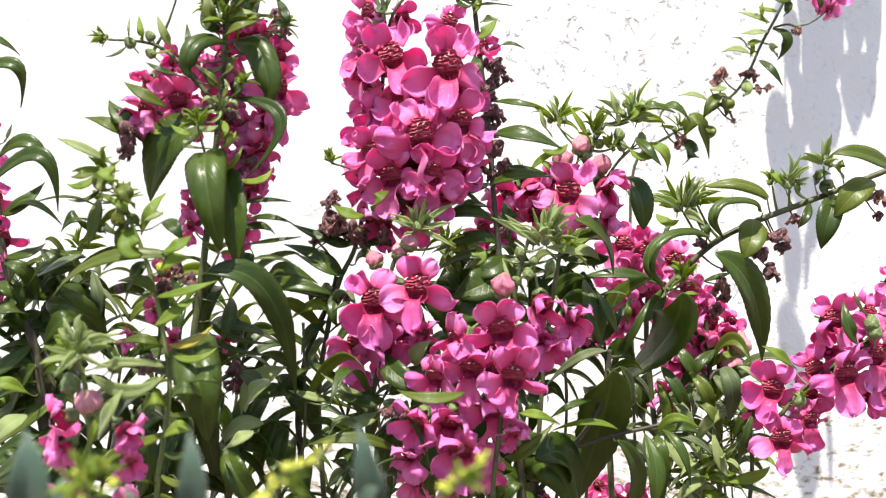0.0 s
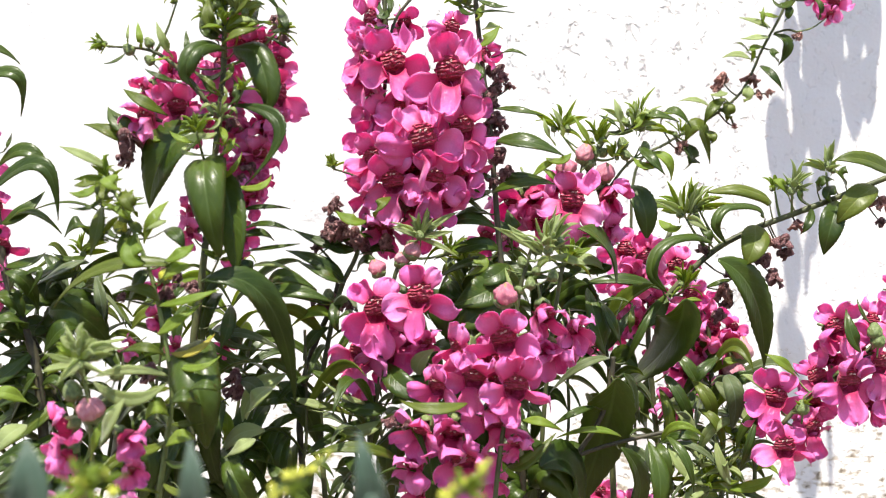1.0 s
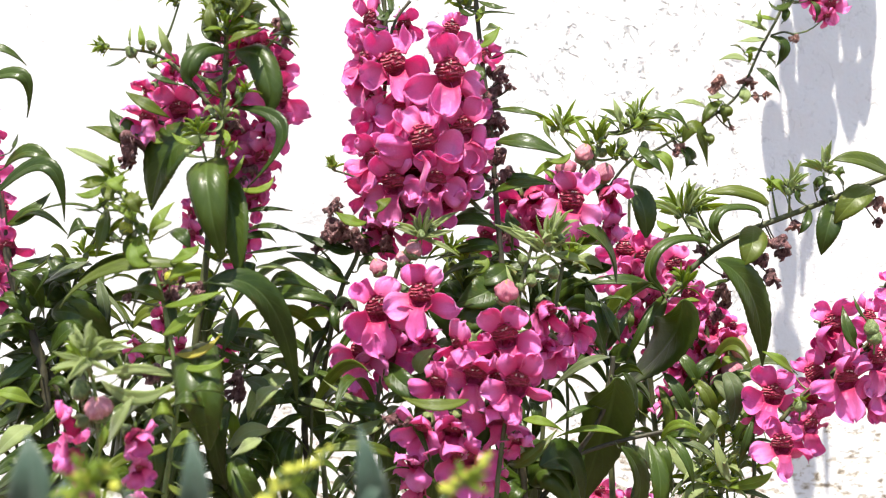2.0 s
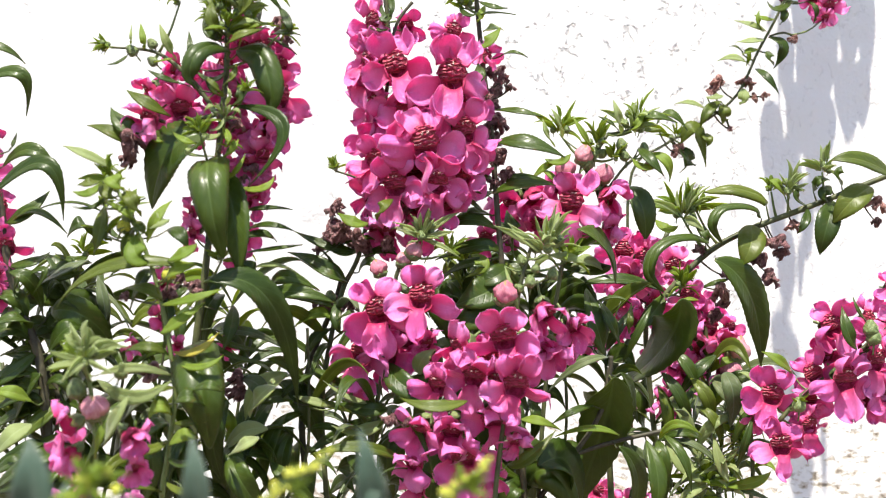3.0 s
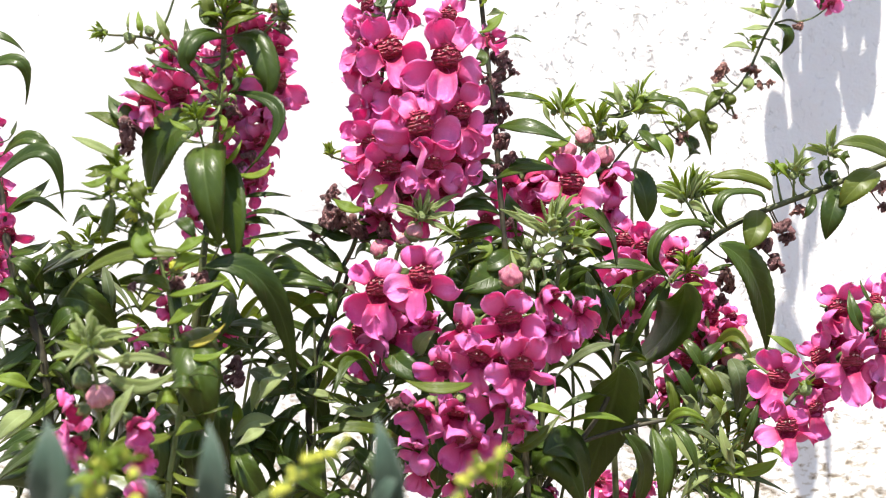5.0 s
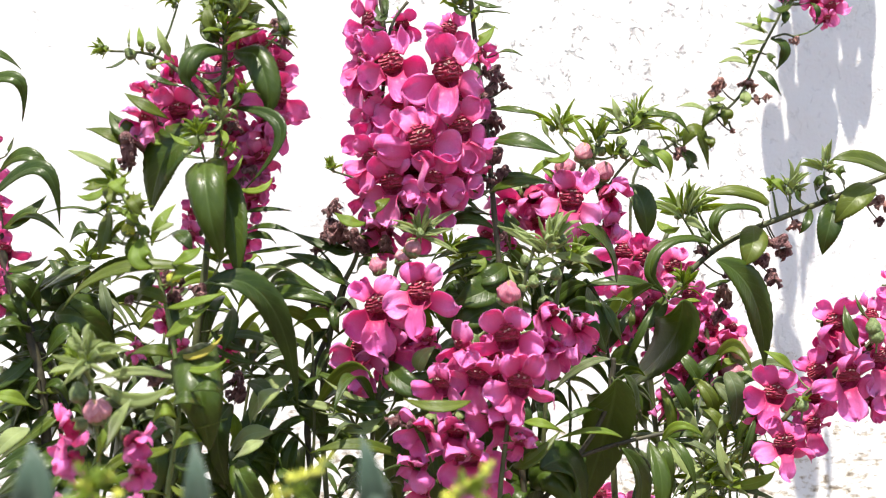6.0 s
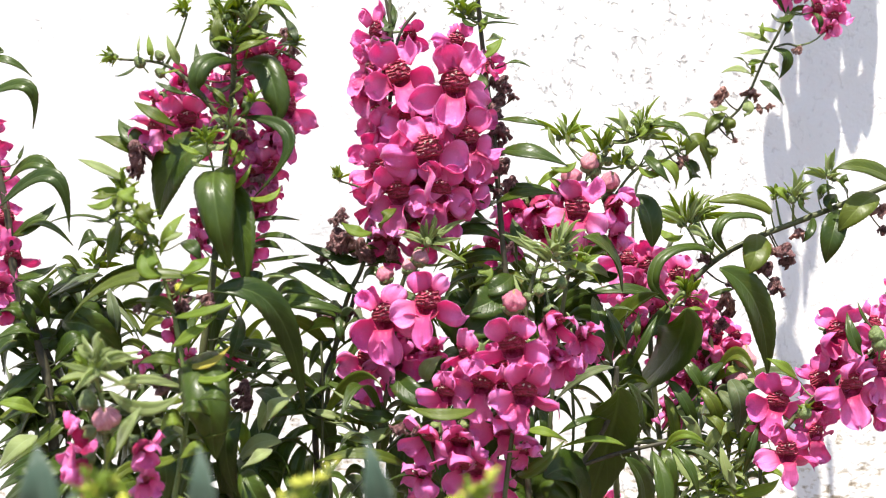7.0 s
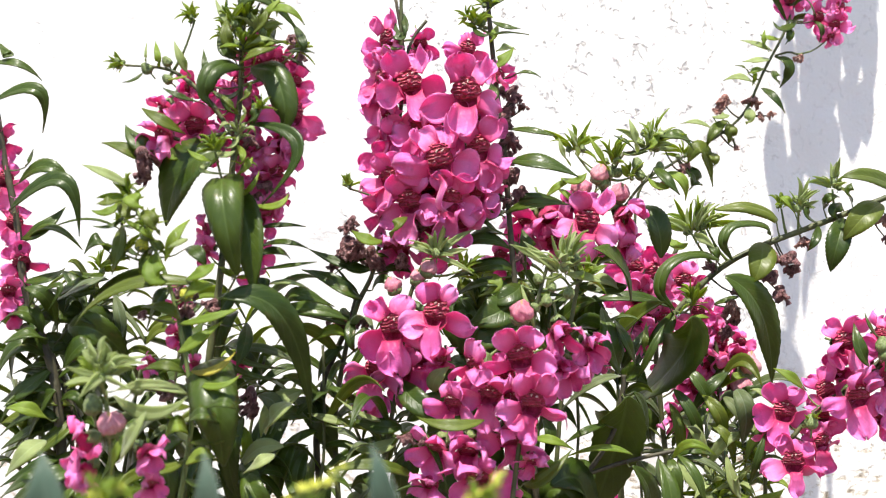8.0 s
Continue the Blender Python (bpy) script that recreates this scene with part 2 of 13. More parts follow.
def sheet(name, rows, uvs, mat, thick):
    """A thin closed blade: rows of points, its two faces thick apart, with uv on both."""
    bm = bmesh.new()
    layer = bm.loops.layers.uv.new("UVMap")
    nr, nc = len(rows), len(rows[0])
    normals = []
    for i in range(nr):
        line = []
        for j in range(nc):
            a = rows[min(i + 1, nr - 1)][j] - rows[max(i - 1, 0)][j]
            b = rows[i][min(j + 1, nc - 1)] - rows[i][max(j - 1, 0)]
            n = a.cross(b)
            line.append(n.normalized() if n.length > 1e-12 else Vector((0, -1, 0)))
        normals.append(line)
    faces = [[[bm.verts.new(rows[i][j] + normals[i][j] * (s * thick / 2)) for j in range(nc)] for i in range(nr)] for s in (1, -1)]
    for side, grid in enumerate(faces):
        for i in range(nr - 1):
            for j in range(nc - 1):
                ids = [(i, j), (i, j + 1), (i + 1, j + 1), (i + 1, j)]
                if side == 0:
                    ids.reverse()
                f = bm.faces.new([grid[a][b] for a, b in ids])
                for loop, (a, b) in zip(f.loops, ids):
                    loop[layer].uv = uvs[a][b]
    edge = [(0, j) for j in range(nc)] + [(i, nc - 1) for i in range(1, nr)] + [(nr - 1, j) for j in range(nc - 2, -1, -1)] + [(i, 0) for i in range(nr - 2, 0, -1)]
    for (a, b), (c, d) in zip(edge, edge[1:] + edge[:1]):
        f = bm.faces.new([faces[0][a][b], faces[0][c][d], faces[1][c][d], faces[1][a][b]])
        for loop, k in zip(f.loops, ((a, b), (c, d), (c, d), (a, b))):
            loop[layer].uv = uvs[k[0]][k[1]]
    return from_bmesh(name, bm, mat)


def spline(points, n):
    """n points on a smooth curve through the given ones."""
    p = [Vector(q) for q in points]
    p = [p[0] * 2 - p[1]] + p + [p[-1] * 2 - p[-2]]
    out = []
    for k in range(n):
        s = k / (n - 1) * (len(p) - 3)
        i = min(int(s), len(p) - 4)
        t = s - i
        a, b, c, d = p[i:i + 4]
        out.append(0.5 * (2 * b + (c - a) * t + (2 * a - 5 * b + 4 * c - d) * t * t + (3 * b - a - 3 * c + d) * t ** 3))
    return out


def tube(name, pts, radii, mat, sides=7):
    bm = bmesh.new()
    rings = []
    n = len(pts)
    for i, q in enumerate(pts):
        d = (pts[min(i + 1, n - 1)] - pts[max(i - 1, 0)]).normalized()
        u = d.cross(Vector((0.31, 0.93, 0.17))).normalized()
        v = d.cross(u)
        rings.append([bm.verts.new(q + (u * math.cos(a) + v * math.sin(a)) * radii[i]) for a in [2 * math.pi * k / sides for k in range(sides)]])
    for r, s in zip(rings, rings[1:]):
        for k in range(sides):
            bm.faces.new((r[k], r[(k + 1) % sides], s[(k + 1) % sides], s[k]))
    bm.faces.new(rings[0][::-1])
    bm.faces.new(rings[-1])
    return from_bmesh(name, bm, mat)


# ---------------------------------------------------------------- plant parts
def plant(base, label, name="flowering_stem", category="flowering plant"):
    """A thing: an Empty at the foot of a stem, which carries all its parts."""
    ob = new(name)
    ob.location = base
    ob.empty_display_size = 0.03
    return tagged(ob, label, category, "flowering stems by the wall")


def local(owner, point):
    return Vector(point) - owner.location


def stem(owner, points, r0, r1, mat=STEM, name="stem"):
    pts = [local(owner, q) for q in points]
    n = max(8, 5 * len(pts))
    line = spline(pts, n)
    radii = []
    for i in range(n):
        s = i / (n - 1)
        node_swell = 1 + 0.16 * max(0.0, math.cos(s * math.pi * n / 2.5)) ** 6
        radii.append((r0 + (r1 - r0) * s) * node_swell)
    return part(name, tube(name, line, radii, mat), owner)


def leaf(owner, base, mid, tip, width, roll=0.0, mat=LEAF, cup=0.16, point=1.08, name="leaf", ref=Vector((0, -0.8, 0.6))):
    """A pointed leaf from base over mid to tip: arched, folded along its midrib, a little wavy."""
    rng = random.Random(hash((round(base[0] * 1e5), round(tip[2] * 1e5), round(width * 1e6))))
    b, t = Vector(base), Vector(tip)
    c = 2 * Vector(mid) - 0.5 * (b + t)
    n, cols = (32 if width > 0.0052 else 12), (-1.0, -0.55, -0.12, 0.0, 0.12, 0.55, 1.0)
    wave, phase = rng.uniform(0.02, 0.10), rng.uniform(0, 6.28)
    twist = rng.uniform(-14, 14)
    belly = rng.uniform(0.36, 0.46)
    rows, uvs = [], []
    for i in range(n + 1):
        s = i / n
        q = b * (1 - s) ** 2 + c * (2 * s * (1 - s)) + t * s * s - b
        d = ((c - b) * (1 - s) + (t - c) * s).normalized()
        nor = ref - d * ref.dot(d)
        nor = nor.normalized() if nor.length > 0.05 else d.orthogonal().normalized()
        nor.rotate(Matrix.Rotation(radians(roll + twist * (s - 0.3)), 3, d))
        across = d.cross(nor)
        # narrow stalk, widest near the lower middle, long drawn-out point
        k = s / belly if s < belly else (1 - s) / (1 - belly)
        w = width * 0.5 * (max(0.0, math.sin(k * math.pi / 2)) ** (min(0.72, point * 0.7) if s < belly else point))
        if n > 12 and i % 2 and 0.12 < s < 0.93:
            w *= 0.945
        w = max(w, width * (0.045 if s < 0.9 else 0.012))
        rows.append([q + across * (u * w) + nor * (cup * w * (abs(u) ** 1.3) * 1.2 + wave * w * math.sin(phase + 9 * s + 2 * u) * abs(u)) for u in cols])
        uvs.append([(u, s) for u in cols])
    me = sheet(name, rows, uvs, mat, 0.00032)
    return part(name, me, owner, Matrix.Translation(local(owner, b)))


def arched_leaf(owner, spine, width, roll=0.0, mat=LEAF, bulge=0.30, name="leaf"):
    """A full, strap-shaped leaf that bends over along a spine: two swollen halves with a groove down the midrib and a toothed edge."""
    n, cols = 40, (-1.0, -0.75, -0.45, -0.15, 0.0, 0.15, 0.45, 0.75, 1.0)
    ref = Vector((0, -0.8, 0.6))
    base = Vector(spine[0])
    line = spline([Vector(q) - base for q in spine], n + 1)
    rows, uvs = [], []
    for i in range(n + 1):
        s = i / n
        d = (line[min(i + 1, n)] - line[max(i - 1, 0)]).normalized()
        nor = ref - d * ref.dot(d)
        nor = nor.normalized() if nor.length > 0.05 else d.orthogonal().normalized()
        nor.rotate(Matrix.Rotation(radians(roll), 3, d))
        across = d.cross(nor)
        w = width * 0.5 * min(1.0, 0.06 + s / 0.16) ** 0.7 * max(0.0, 1 - max(0.0, (s - 0.45) / 0.555) ** 2.0) ** 0.85
        w = max(w * (0.965 if i % 2 and 0.1 < s < 0.95 else 1.0), width * 0.014)
        rows.append([line[i] + across * (u * w) + nor * (bulge * w * (0.55 * math.sin(math.pi * abs(u)) - 0.8 * u * u)) for u in cols])
        uvs.append([(u, s) for u in cols])
    return part(name, sheet(name, rows, uvs, mat, 0.00032), owner, Matrix.Translation(local(owner, base)))


def petal_mesh(kind, seed):
    """A lobe of the flower for a flower one unit wide: a round blade on a broad claw. It grows from the origin along z and faces -y."""
    rng = random.Random(seed)
    length, wide, narrow = {"upper": (0.34, 0.42, 0.74), "side": (0.44, 0.47, 0.58), "lower": (0.50, 0.45, 0.66)}[kind]
    length *= rng.uniform(0.92, 1.08)
    wide *= rng.uniform(0.92, 1.08)
    ph, amp = rng.uniform(0, 6.3), rng.uniform(0.020, 0.052)
    rims = (rng.uniform(-0.26, 0.15), rng.uniform(-0.26, 0.15))
    skew, notch, off = rng.uniform(-0.05, 0.05), rng.choice((0.0, 0.0, 0.02, 0.04)), rng.uniform(-0.4, 0.4)
    curl, domed = rng.uniform(-0.22, 0.30), rng.uniform(-0.50, 0.14)
    rows, uvs = [], []
    n, m = 12, 12
    for i in range(n + 1):
        v = i / n
        grow = max(0.0, min(1.0, (v - (0.10 if kind == "lower" else 0.0)) / 0.50))
        w = narrow + (1 - narrow) * (3 * grow * grow - 2 * grow ** 3)
        w *= wide * 0.5 * (1 if v < 0.56 else max(0.0, 1 - ((v - 0.56) / 0.443) ** 2.15) ** 0.5)
        row, uv = [], []
        for j in range(m + 1):
            u = -1 + 2 * j / m
            x = u * w * (1 + 0.05 * math.sin(ph + 6 * v) * (1 if u > 0 else -0.6)) + skew * v * v
            z = length * v * (1 + 0.03 * math.sin(2 * ph + 4 * u) * v) - notch * math.exp(-(u - off) ** 2 * 26) * v ** 4
            y = curl * 0.5 * v ** 2.2 + domed * u * u * w * (0.3 + 0.7 * v)
            if kind == "lower":
                # a rolled lip that runs out over the pouch and then hangs
                y += -0.85 * u * u * w * (1 - v) ** 2 - 0.10 * math.sin(min(1.0, v / 0.35) * math.pi / 2) + 0.05 * v
            y += amp * v * math.sin(ph + 3.2 * u + 2.2 * v) + amp * 0.9 * v * v * math.sin(ph * 2 + 7 * u) + amp * 0.6 * v ** 3 * math.sin(ph * 3 + 14 * u)
            rim = max(0.0, max(abs(u), v) - 0.66) / 0.34
            y += (rims[0] if u > 0 else rims[1]) * rim * rim * min(1.0, 3 * v)
            row.append(Vector((x, y, z)))
            uv.append((u, v))
        rows.append(row)
        uvs.append(uv)
    return sheet("petal", rows, uvs, PETAL, 0.007)


PETALS = {k: [petal_mesh(k, 10 * i + ord(k[0])) for i in range(16)] for k in ("upper", "side", "lower")}


def throat_mesh():
    """The cup of the flower: an upright oval bowl with a thick wall and a deep pouch in its lower half."""
    bm = bmesh.new()
    prof = [(0.188, -0.012), (0.180, 0.005), (0.160, 0.03), (0.13, 0.055), (0.08, 0.075), (0.015, 0.085), (0.03, 0.22), (0.10, 0.20), (0.16, 0.13), (0.186, 0.05), (0.194, 0.0)]
    rings, sides = [], 22
    for k, (r, y) in enumerate(prof):
        ring = []
        for s in range(sides):
            a = 2 * math.pi * s / sides
            x, z = r * math.cos(a), r * math.sin(a) * 1.28
            low = max(0.0, -math.sin(a))
            pouch = 0.075 * math.exp(-(x * x / 0.009 + (z + 0.14) ** 2 / 0.007)) * (0 < k < 6)
            lip = 0.016 * math.sin(3 * a + 0.6) * (k < 2 or k > 9)
            ring.append(bm.verts.new((x * (1 - 1.2 * lip), y + pouch + lip - 0.05 * low * (k < 2 or k > 9), z)))
        rings.append(ring)
    for r, s in zip(rings, rings[1:] + rings[:1]):
        for k in range(sides):
            f = bm.faces.new((r[k], s[k], s[(k + 1) % sides], r[(k + 1) % sides]))
            f.material_index = int(r is rings[0] or r in rings[6:])
    me = from_bmesh("flower", bm, THROAT)
    me.materials.append(PETAL)
    return me


def palate_mesh(seed):
    """The swollen, wavily ridged upper wall of the cup."""
    rng = random.Random(seed)
    ph = rng.uniform(0, 6)
    rows, uvs = [], []
    n, m = 26, 14
    for i in range(n + 1):
        z = 0.232 - 0.315 * i / n
        half = 0.190 * max(0.03, 1 - abs(z / 0.250) ** 2.4) ** 0.5 * (1 + 0.07 * math.sin(z * 31 + ph) + 0.05 * math.sin(z * 67 + 2 * ph))
        row = []
        for j in range(m + 1):
            u = -1 + 2 * j / m
            x = u * half
            dome = 0.006 - 0.040 * (1 - u * u) * max(0.0, 1 - ((z - 0.08) / 0.17) ** 2) + 0.11 * max(0.0, -z - 0.02) / 0.07
            ridge = 0.0060 * math.sin(z * 138 + 1.9 * math.sin(u * 4.4 + ph) + 1.3 * math.sin(u * 10 + 2 * ph)) * (1 - u ** 4)
            ridge += 0.013 * noise.noise(Vector((x * 34, ph, z * 40)))
            row.append(Vector((x, dome + ridge, z)))
        rows.append(row)
        uvs.append([(-1 + 2 * j / m, i / n) for j in range(m + 1)])
    return sheet("palate", rows, uvs, RIDGE, 0.006)


def cup_mesh(name, prof, teeth, stalk):
    """A green cup of joined sepals: one shell with pointed teeth round its rim, on a bent stalk. It opens along +z."""
    bm = bmesh.new()
    sides = teeth * 4
    rings = []
    for k, (r, z) in enumerate(prof):
        ring = []
        for s in range(sides):
            a = 2 * math.pi * s / sides
            tooth = (1, 0.55, 0.0, 0.55)[s % 4]
            t = k / (len(prof) - 1)
            zz = z - (0.42 * (prof[-1][1] - prof[0][1]) * t * t) * (1 - tooth)
            ring.append(bm.verts.new((r * math.cos(a), r * math.sin(a), zz)))
        rings.append(ring)
    inner = [bm.verts.new(Vector((v.co.x * 0.93, v.co.y * 0.93, v.co.z - 0.004))) for v in rings[-1]]
    floor_ring = [bm.verts.new(Vector((v.co.x * 0.8, v.co.y * 0.8, v.co.z + 0.03))) for v in rings[1]]
    rings += [inner, floor_ring]
    tail = spline([(0, 0, prof[0][1]), (0, 0.02, prof[0][1] - stalk * 0.5), (0, 0.10 * stalk, prof[0][1] - stalk)], 5)
    tail_rings = [[bm.verts.new(q + Vector((math.cos(2 * math.pi * s / sides), math.sin(2 * math.pi * s / sides), 0)) * prof[0][0] * 0.7) for s in range(sides)] for q in tail[1:]]
    rings = tail_rings[::-1] + rings
    for r, s in zip(rings, rings[1:]):
        for k in range(sides):
            bm.faces.new((r[k], r[(k + 1) % sides], s[(k + 1) % sides], s[k]))
    bm.faces.new(rings[0][::-1])
    bm.faces.new(rings[-1])
    return from_bmesh(name, bm, POD)


THROAT_MESH = throat_mesh()
PALATES = [palate_mesh(i) for i in range(4)]


def anther_mesh():
    """A small pale two-lobed anther."""
    bm = bmesh.new()
    for x, z, r in ((-0.010, 0.0, 0.015), (0.008, 0.012, 0.013)):
        bmesh.ops.create_icosphere(bm, subdivisions=1, radius=r, matrix=Matrix.Translation((x, 0, z)) @ Matrix.Diagonal((0.8, 0.9, 1.2, 1)))
    return from_bmesh("anther", bm, ANTHER)


ANTHER_MESH = anther_mesh()
CALYX_MESH = cup_mesh("calyx", [(0.035, 0.0), (0.10, 0.05), (0.145, 0.14), (0.165, 0.26)], 5, 0.34)
CALYX_POSE = pose(0, 0.40, 0, 90, 0, 0)


def flower(owner, centre, size, yaw=0.0, pitch=0.0, spin=0.0, limp=0.0):
    """A two-lipped flower: cup, two upper, two side and one lower petal. It faces -y, turned by yaw (to +x) and pitch (down)."""
    rng = random.Random(hash((round(centre[0] * 1e5), round(centre[2] * 1e5))))
    yaw, pitch, spin = yaw + rng.uniform(-9, 9), pitch + rng.uniform(-6, 12), spin + rng.uniform(-9, 9)
    m = Matrix.Translation(local(owner, centre)) @ pose(0, 0, 0, 0, 0, yaw) @ pose(0, 0, 0, pitch, 0, 0) @ pose(0, 0, 0, 0, spin, 0) @ Matrix.Scale(size * 0.92, 4)
    cup = part("flower", THROAT_MESH, owner, m)
    for kind, turn, x, z, low, high in (("upper", -29, -0.085, 0.185, -54, 6), ("upper", 29, 0.085, 0.185, -54, 6), ("side", -108, -0.150, -0.085, -32, 46),
                                        ("side", 108, 0.150, -0.085, -32, 46), ("lower", 180, 0.0, -0.175, -6, 34)):
        a = turn + rng.uniform(-10, 10)
        forward = rng.uniform(low, high) + limp * rng.uniform(5, 45)
        pm = pose(x, -0.02, z) @ pose(0, 0, 0, 0, a, 0) @ pose(0, 0, 0, forward, 0, 0) @ pose(0, 0, 0, 0, 0, rng.uniform(-30, 30)) @ Matrix.Diagonal((rng.uniform(0.84, 1.06), 0.9, rng.uniform(0.84, 1.06), 1))
        part("petal", rng.choice(PETALS[kind]), cup, pm)
    part("palate", rng.choice(PALATES), cup, Matrix.Diagonal((1.04, 1.25, 1.06, 1)))
    for x in (-0.03, 0.035):
        part("anther", ANTHER_MESH, cup, pose(x + rng.uniform(-0.015, 0.015), -0.045, 0.165 + rng.uniform(-0.03, 0.01), 0, rng.uniform(-60, 60), 0))
    part("calyx", CALYX_MESH, cup, CALYX_POSE)
    return cup


def bud_mesh(seed):
    """A closed bud: folded lobes packed round a ball, with seams between them."""
    rng = random.Random(seed)
    bm = bmesh.new()
    layer = bm.loops.layers.uv.new("UVMap")
    n, sides = 14, 28
    rings = []
    for i in range(n + 1):
        v = i / n
        r = 0.5 * math.sin(math.pi * min(0.97, 0.06 + 0.9 * v)) ** 0.8
        ring = []
        for s in range(sides):
            a = 2 * math.pi * s / sides
            fold = 1 - 0.40 * max(0.0, math.cos(1.5 * a + 1.9 * v + seed)) ** 10 + 0.09 * math.sin(3 * a + 5 * v) + 0.05 * math.sin(7 * a - 6 * v)
            fold += 0.26 * noise.noise(Vector((3.1 * math.cos(a), 3.1 * math.sin(a), 4 * v + 9 * seed)))
            ring.append(bm.verts.new((r * fold * math.cos(a), r * fold * math.sin(a), v - 0.4 + 0.09 * math.sin(2 * a + seed) * v)))
        rings.append(ring)
    for i in range(n):
        for k in range(sides):
            f = bm.faces.new((rings[i][k], rings[i][(k + 1) % sides], rings[i + 1][(k + 1) % sides], rings[i + 1][k]))
            for loop, (u, v) in zip(f.loops, ((k, i), (k + 1, i), (k + 1, i + 1), (k, i + 1))):
                loop[layer].uv = (2 * u / sides - 1, v / n)
    bm.faces.new(rings[-1])
    bm.faces.new(rings[0][::-1])
    return from_bmesh("bud", bm, BUD)


BUDS = [bud_mesh(i) for i in range(3)]


SEPALS = cup_mesh("calyx", [(0.10, -0.52), (0.40, -0.40), (0.535, -0.12), (0.52, 0.22)], 5, 0.7)


def bud(owner, centre, size, lean=0.0, tilt=0.0, turn=0.0):
    m = Matrix.Translation(local(owner, centre)) @ pose(0, 0, 0, tilt, lean, turn) @ Matrix.Scale(size, 4)
    b = part("bud", BUDS[int(abs(centre[0]) * 1e4) % 3], owner, m)
    part("calyx", SEPALS, b, Matrix.Translation((0, 0, -0.12)) @ Matrix.Diagonal((0.86, 0.86, 0.72, 1)))
    return b


def pod_mesh():
    bm = bmesh.new()
    bmesh.ops.create_icosphere(bm, subdivisions=3, radius=0.5)
    for v in bm.verts:
        a = math.atan2(v.co.y, v.co.x)
        v.co *= 1 - 0.05 * math.cos(2 * a) ** 8 + 0.03 * noise.noise(v.co * 5)
        v.co.z *= 1.08 + (0.25 if v.co.z > 0.42 else 0)
    return from_bmesh("seed_pod", bm, POD)


POD_MESH = pod_mesh()


def pod(owner, centre, size, lean=0.0, tilt=0.0):
    m = Matrix.Translation(local(owner, centre)) @ pose(0, 0, 0, tilt, lean, 40) @ Matrix.Scale(size, 4)
    p = part("seed_pod", POD_MESH, owner, m)
    part("calyx", SEPALS, p, Matrix.Scale(0.95, 4))
    return p


def wither_mesh(seed, mat=WITHER):
    """A dried flower: shrunken, crumpled petals hanging as rags from a dry cup."""
    rng = random.Random(seed + 40)
    bm = bmesh.new()
    for k in range(6):
        aim, lean = rng.uniform(0, 6.28), rng.uniform(0.1, 1.1)
        length, wide, ph = rng.uniform(0.45, 0.80), rng.uniform(0.24, 0.46), rng.uniform(0, 9)
        turn = Matrix.Rotation(aim, 4, "Z") @ Matrix.Rotation(math.pi - lean, 4, "X")
        rows, uvs = [], []
        for i in range(8):
            v = i / 7
            w = wide * 0.5 * (0.45 + 0.8 * math.sin(math.pi * min(1.0, v * 0.75 + 0.1))) * (1 if v < 0.8 else 0.75)
            row = []
            for j in range(7):
                u = -1 + j / 3
                c = Vector((u * w, 0.10 * math.sin(ph + 4.5 * u + 3 * v) * (0.3 + v) + 0.16 * noise.noise(Vector((u * 1.7, v * 3, ph))), length * v))
                c.x *= 1 - 0.35 * v * abs(math.sin(ph + 5 * v))
                c.y -= 0.22 * v * v * math.sin(ph)
                row.append(turn @ c + Vector((0, 0, 0.30)))
            rows.append(row)
            uvs.append([(0, v)] * 7)
        lobe = sheet("lobe", rows, uvs, mat, 0.02)
        bm.from_mesh(lobe)
        bpy.data.meshes.remove(lobe)
    bmesh.ops.create_icosphere(bm, subdivisions=2, radius=0.17, matrix=Matrix.Translation((0, 0, 0.30)))
    return from_bmesh("withered_flower", bm, mat)


WITHERS = [wither_mesh(s) for s in range(7)]
DRY_WITHERS = [wither_mesh(s, DRIED) for s in range(7)]


def withered(owner, centre, size, lean=0.0, dry=False):
    k = int(abs(centre[0] + centre[2]) * 1e4)
    m = Matrix.Translation(local(owner, centre)) @ pose(0, 0, 0, 20, lean, k % 180) @ Matrix.Scale(size, 4)
    return part("withered_flower", (DRY_WITHERS if dry else WITHERS)[k % 7], owner, m, "dried tan flower" if dry else "shrivelled brown flower")


def shoot(owner, centre, size, lean=0.0, count=12, mat=YOUNG, seed=1, pods=3, slim=1.0):
    """A growing tip: small pointed leaves in a whorl round unopened buds."""
    rng = random.Random(seed)
    c = Vector(centre)
    axis = Vector((math.sin(radians(lean)), -0.35, math.cos(radians(lean)))).normalized()
    side = axis.orthogonal().normalized()
    count = int(count * 1.7)
    for k in range(count):
        a, s = k * 2.4 + rng.uniform(-0.7, 0.7), k / count
        out = side.copy()
        out.rotate(Matrix.Rotation(a, 3, axis))
        open_ = 1.35 - 1.15 * s + rng.uniform(-0.5, 0.5)
        d = (axis * math.cos(open_) + out * math.sin(open_)).normalized()
        length = size * rng.uniform(0.22, 0.74) * (1.05 - 0.5 * s)
        base = c + axis * (size * rng.uniform(0.10, 0.34) * s) + out * size * 0.04
        tip = base + d * length + Vector((rng.uniform(-0.12, 0.12), rng.uniform(-0.12, 0.12), rng.uniform(-0.20, 0.06))) * length
        mid = base + d * length * 0.5 + axis * length * rng.uniform(-0.02, 0.14)
        leaf(owner, base, mid, tip, length * rng.uniform(0.15, 0.30) * slim, rng.uniform(-80, 80), mat, rng.uniform(0.25, 0.6))
    for k in range(pods):
        a = k * 2.1 + seed
        out = side.copy()
        out.rotate(Matrix.Rotation(a, 3, axis))
        pod(owner, c + out * size * 0.14 + axis * size * (0.05 + 0.07 * k), size * rng.uniform(0.11, 0.16), rng.uniform(-40, 40))


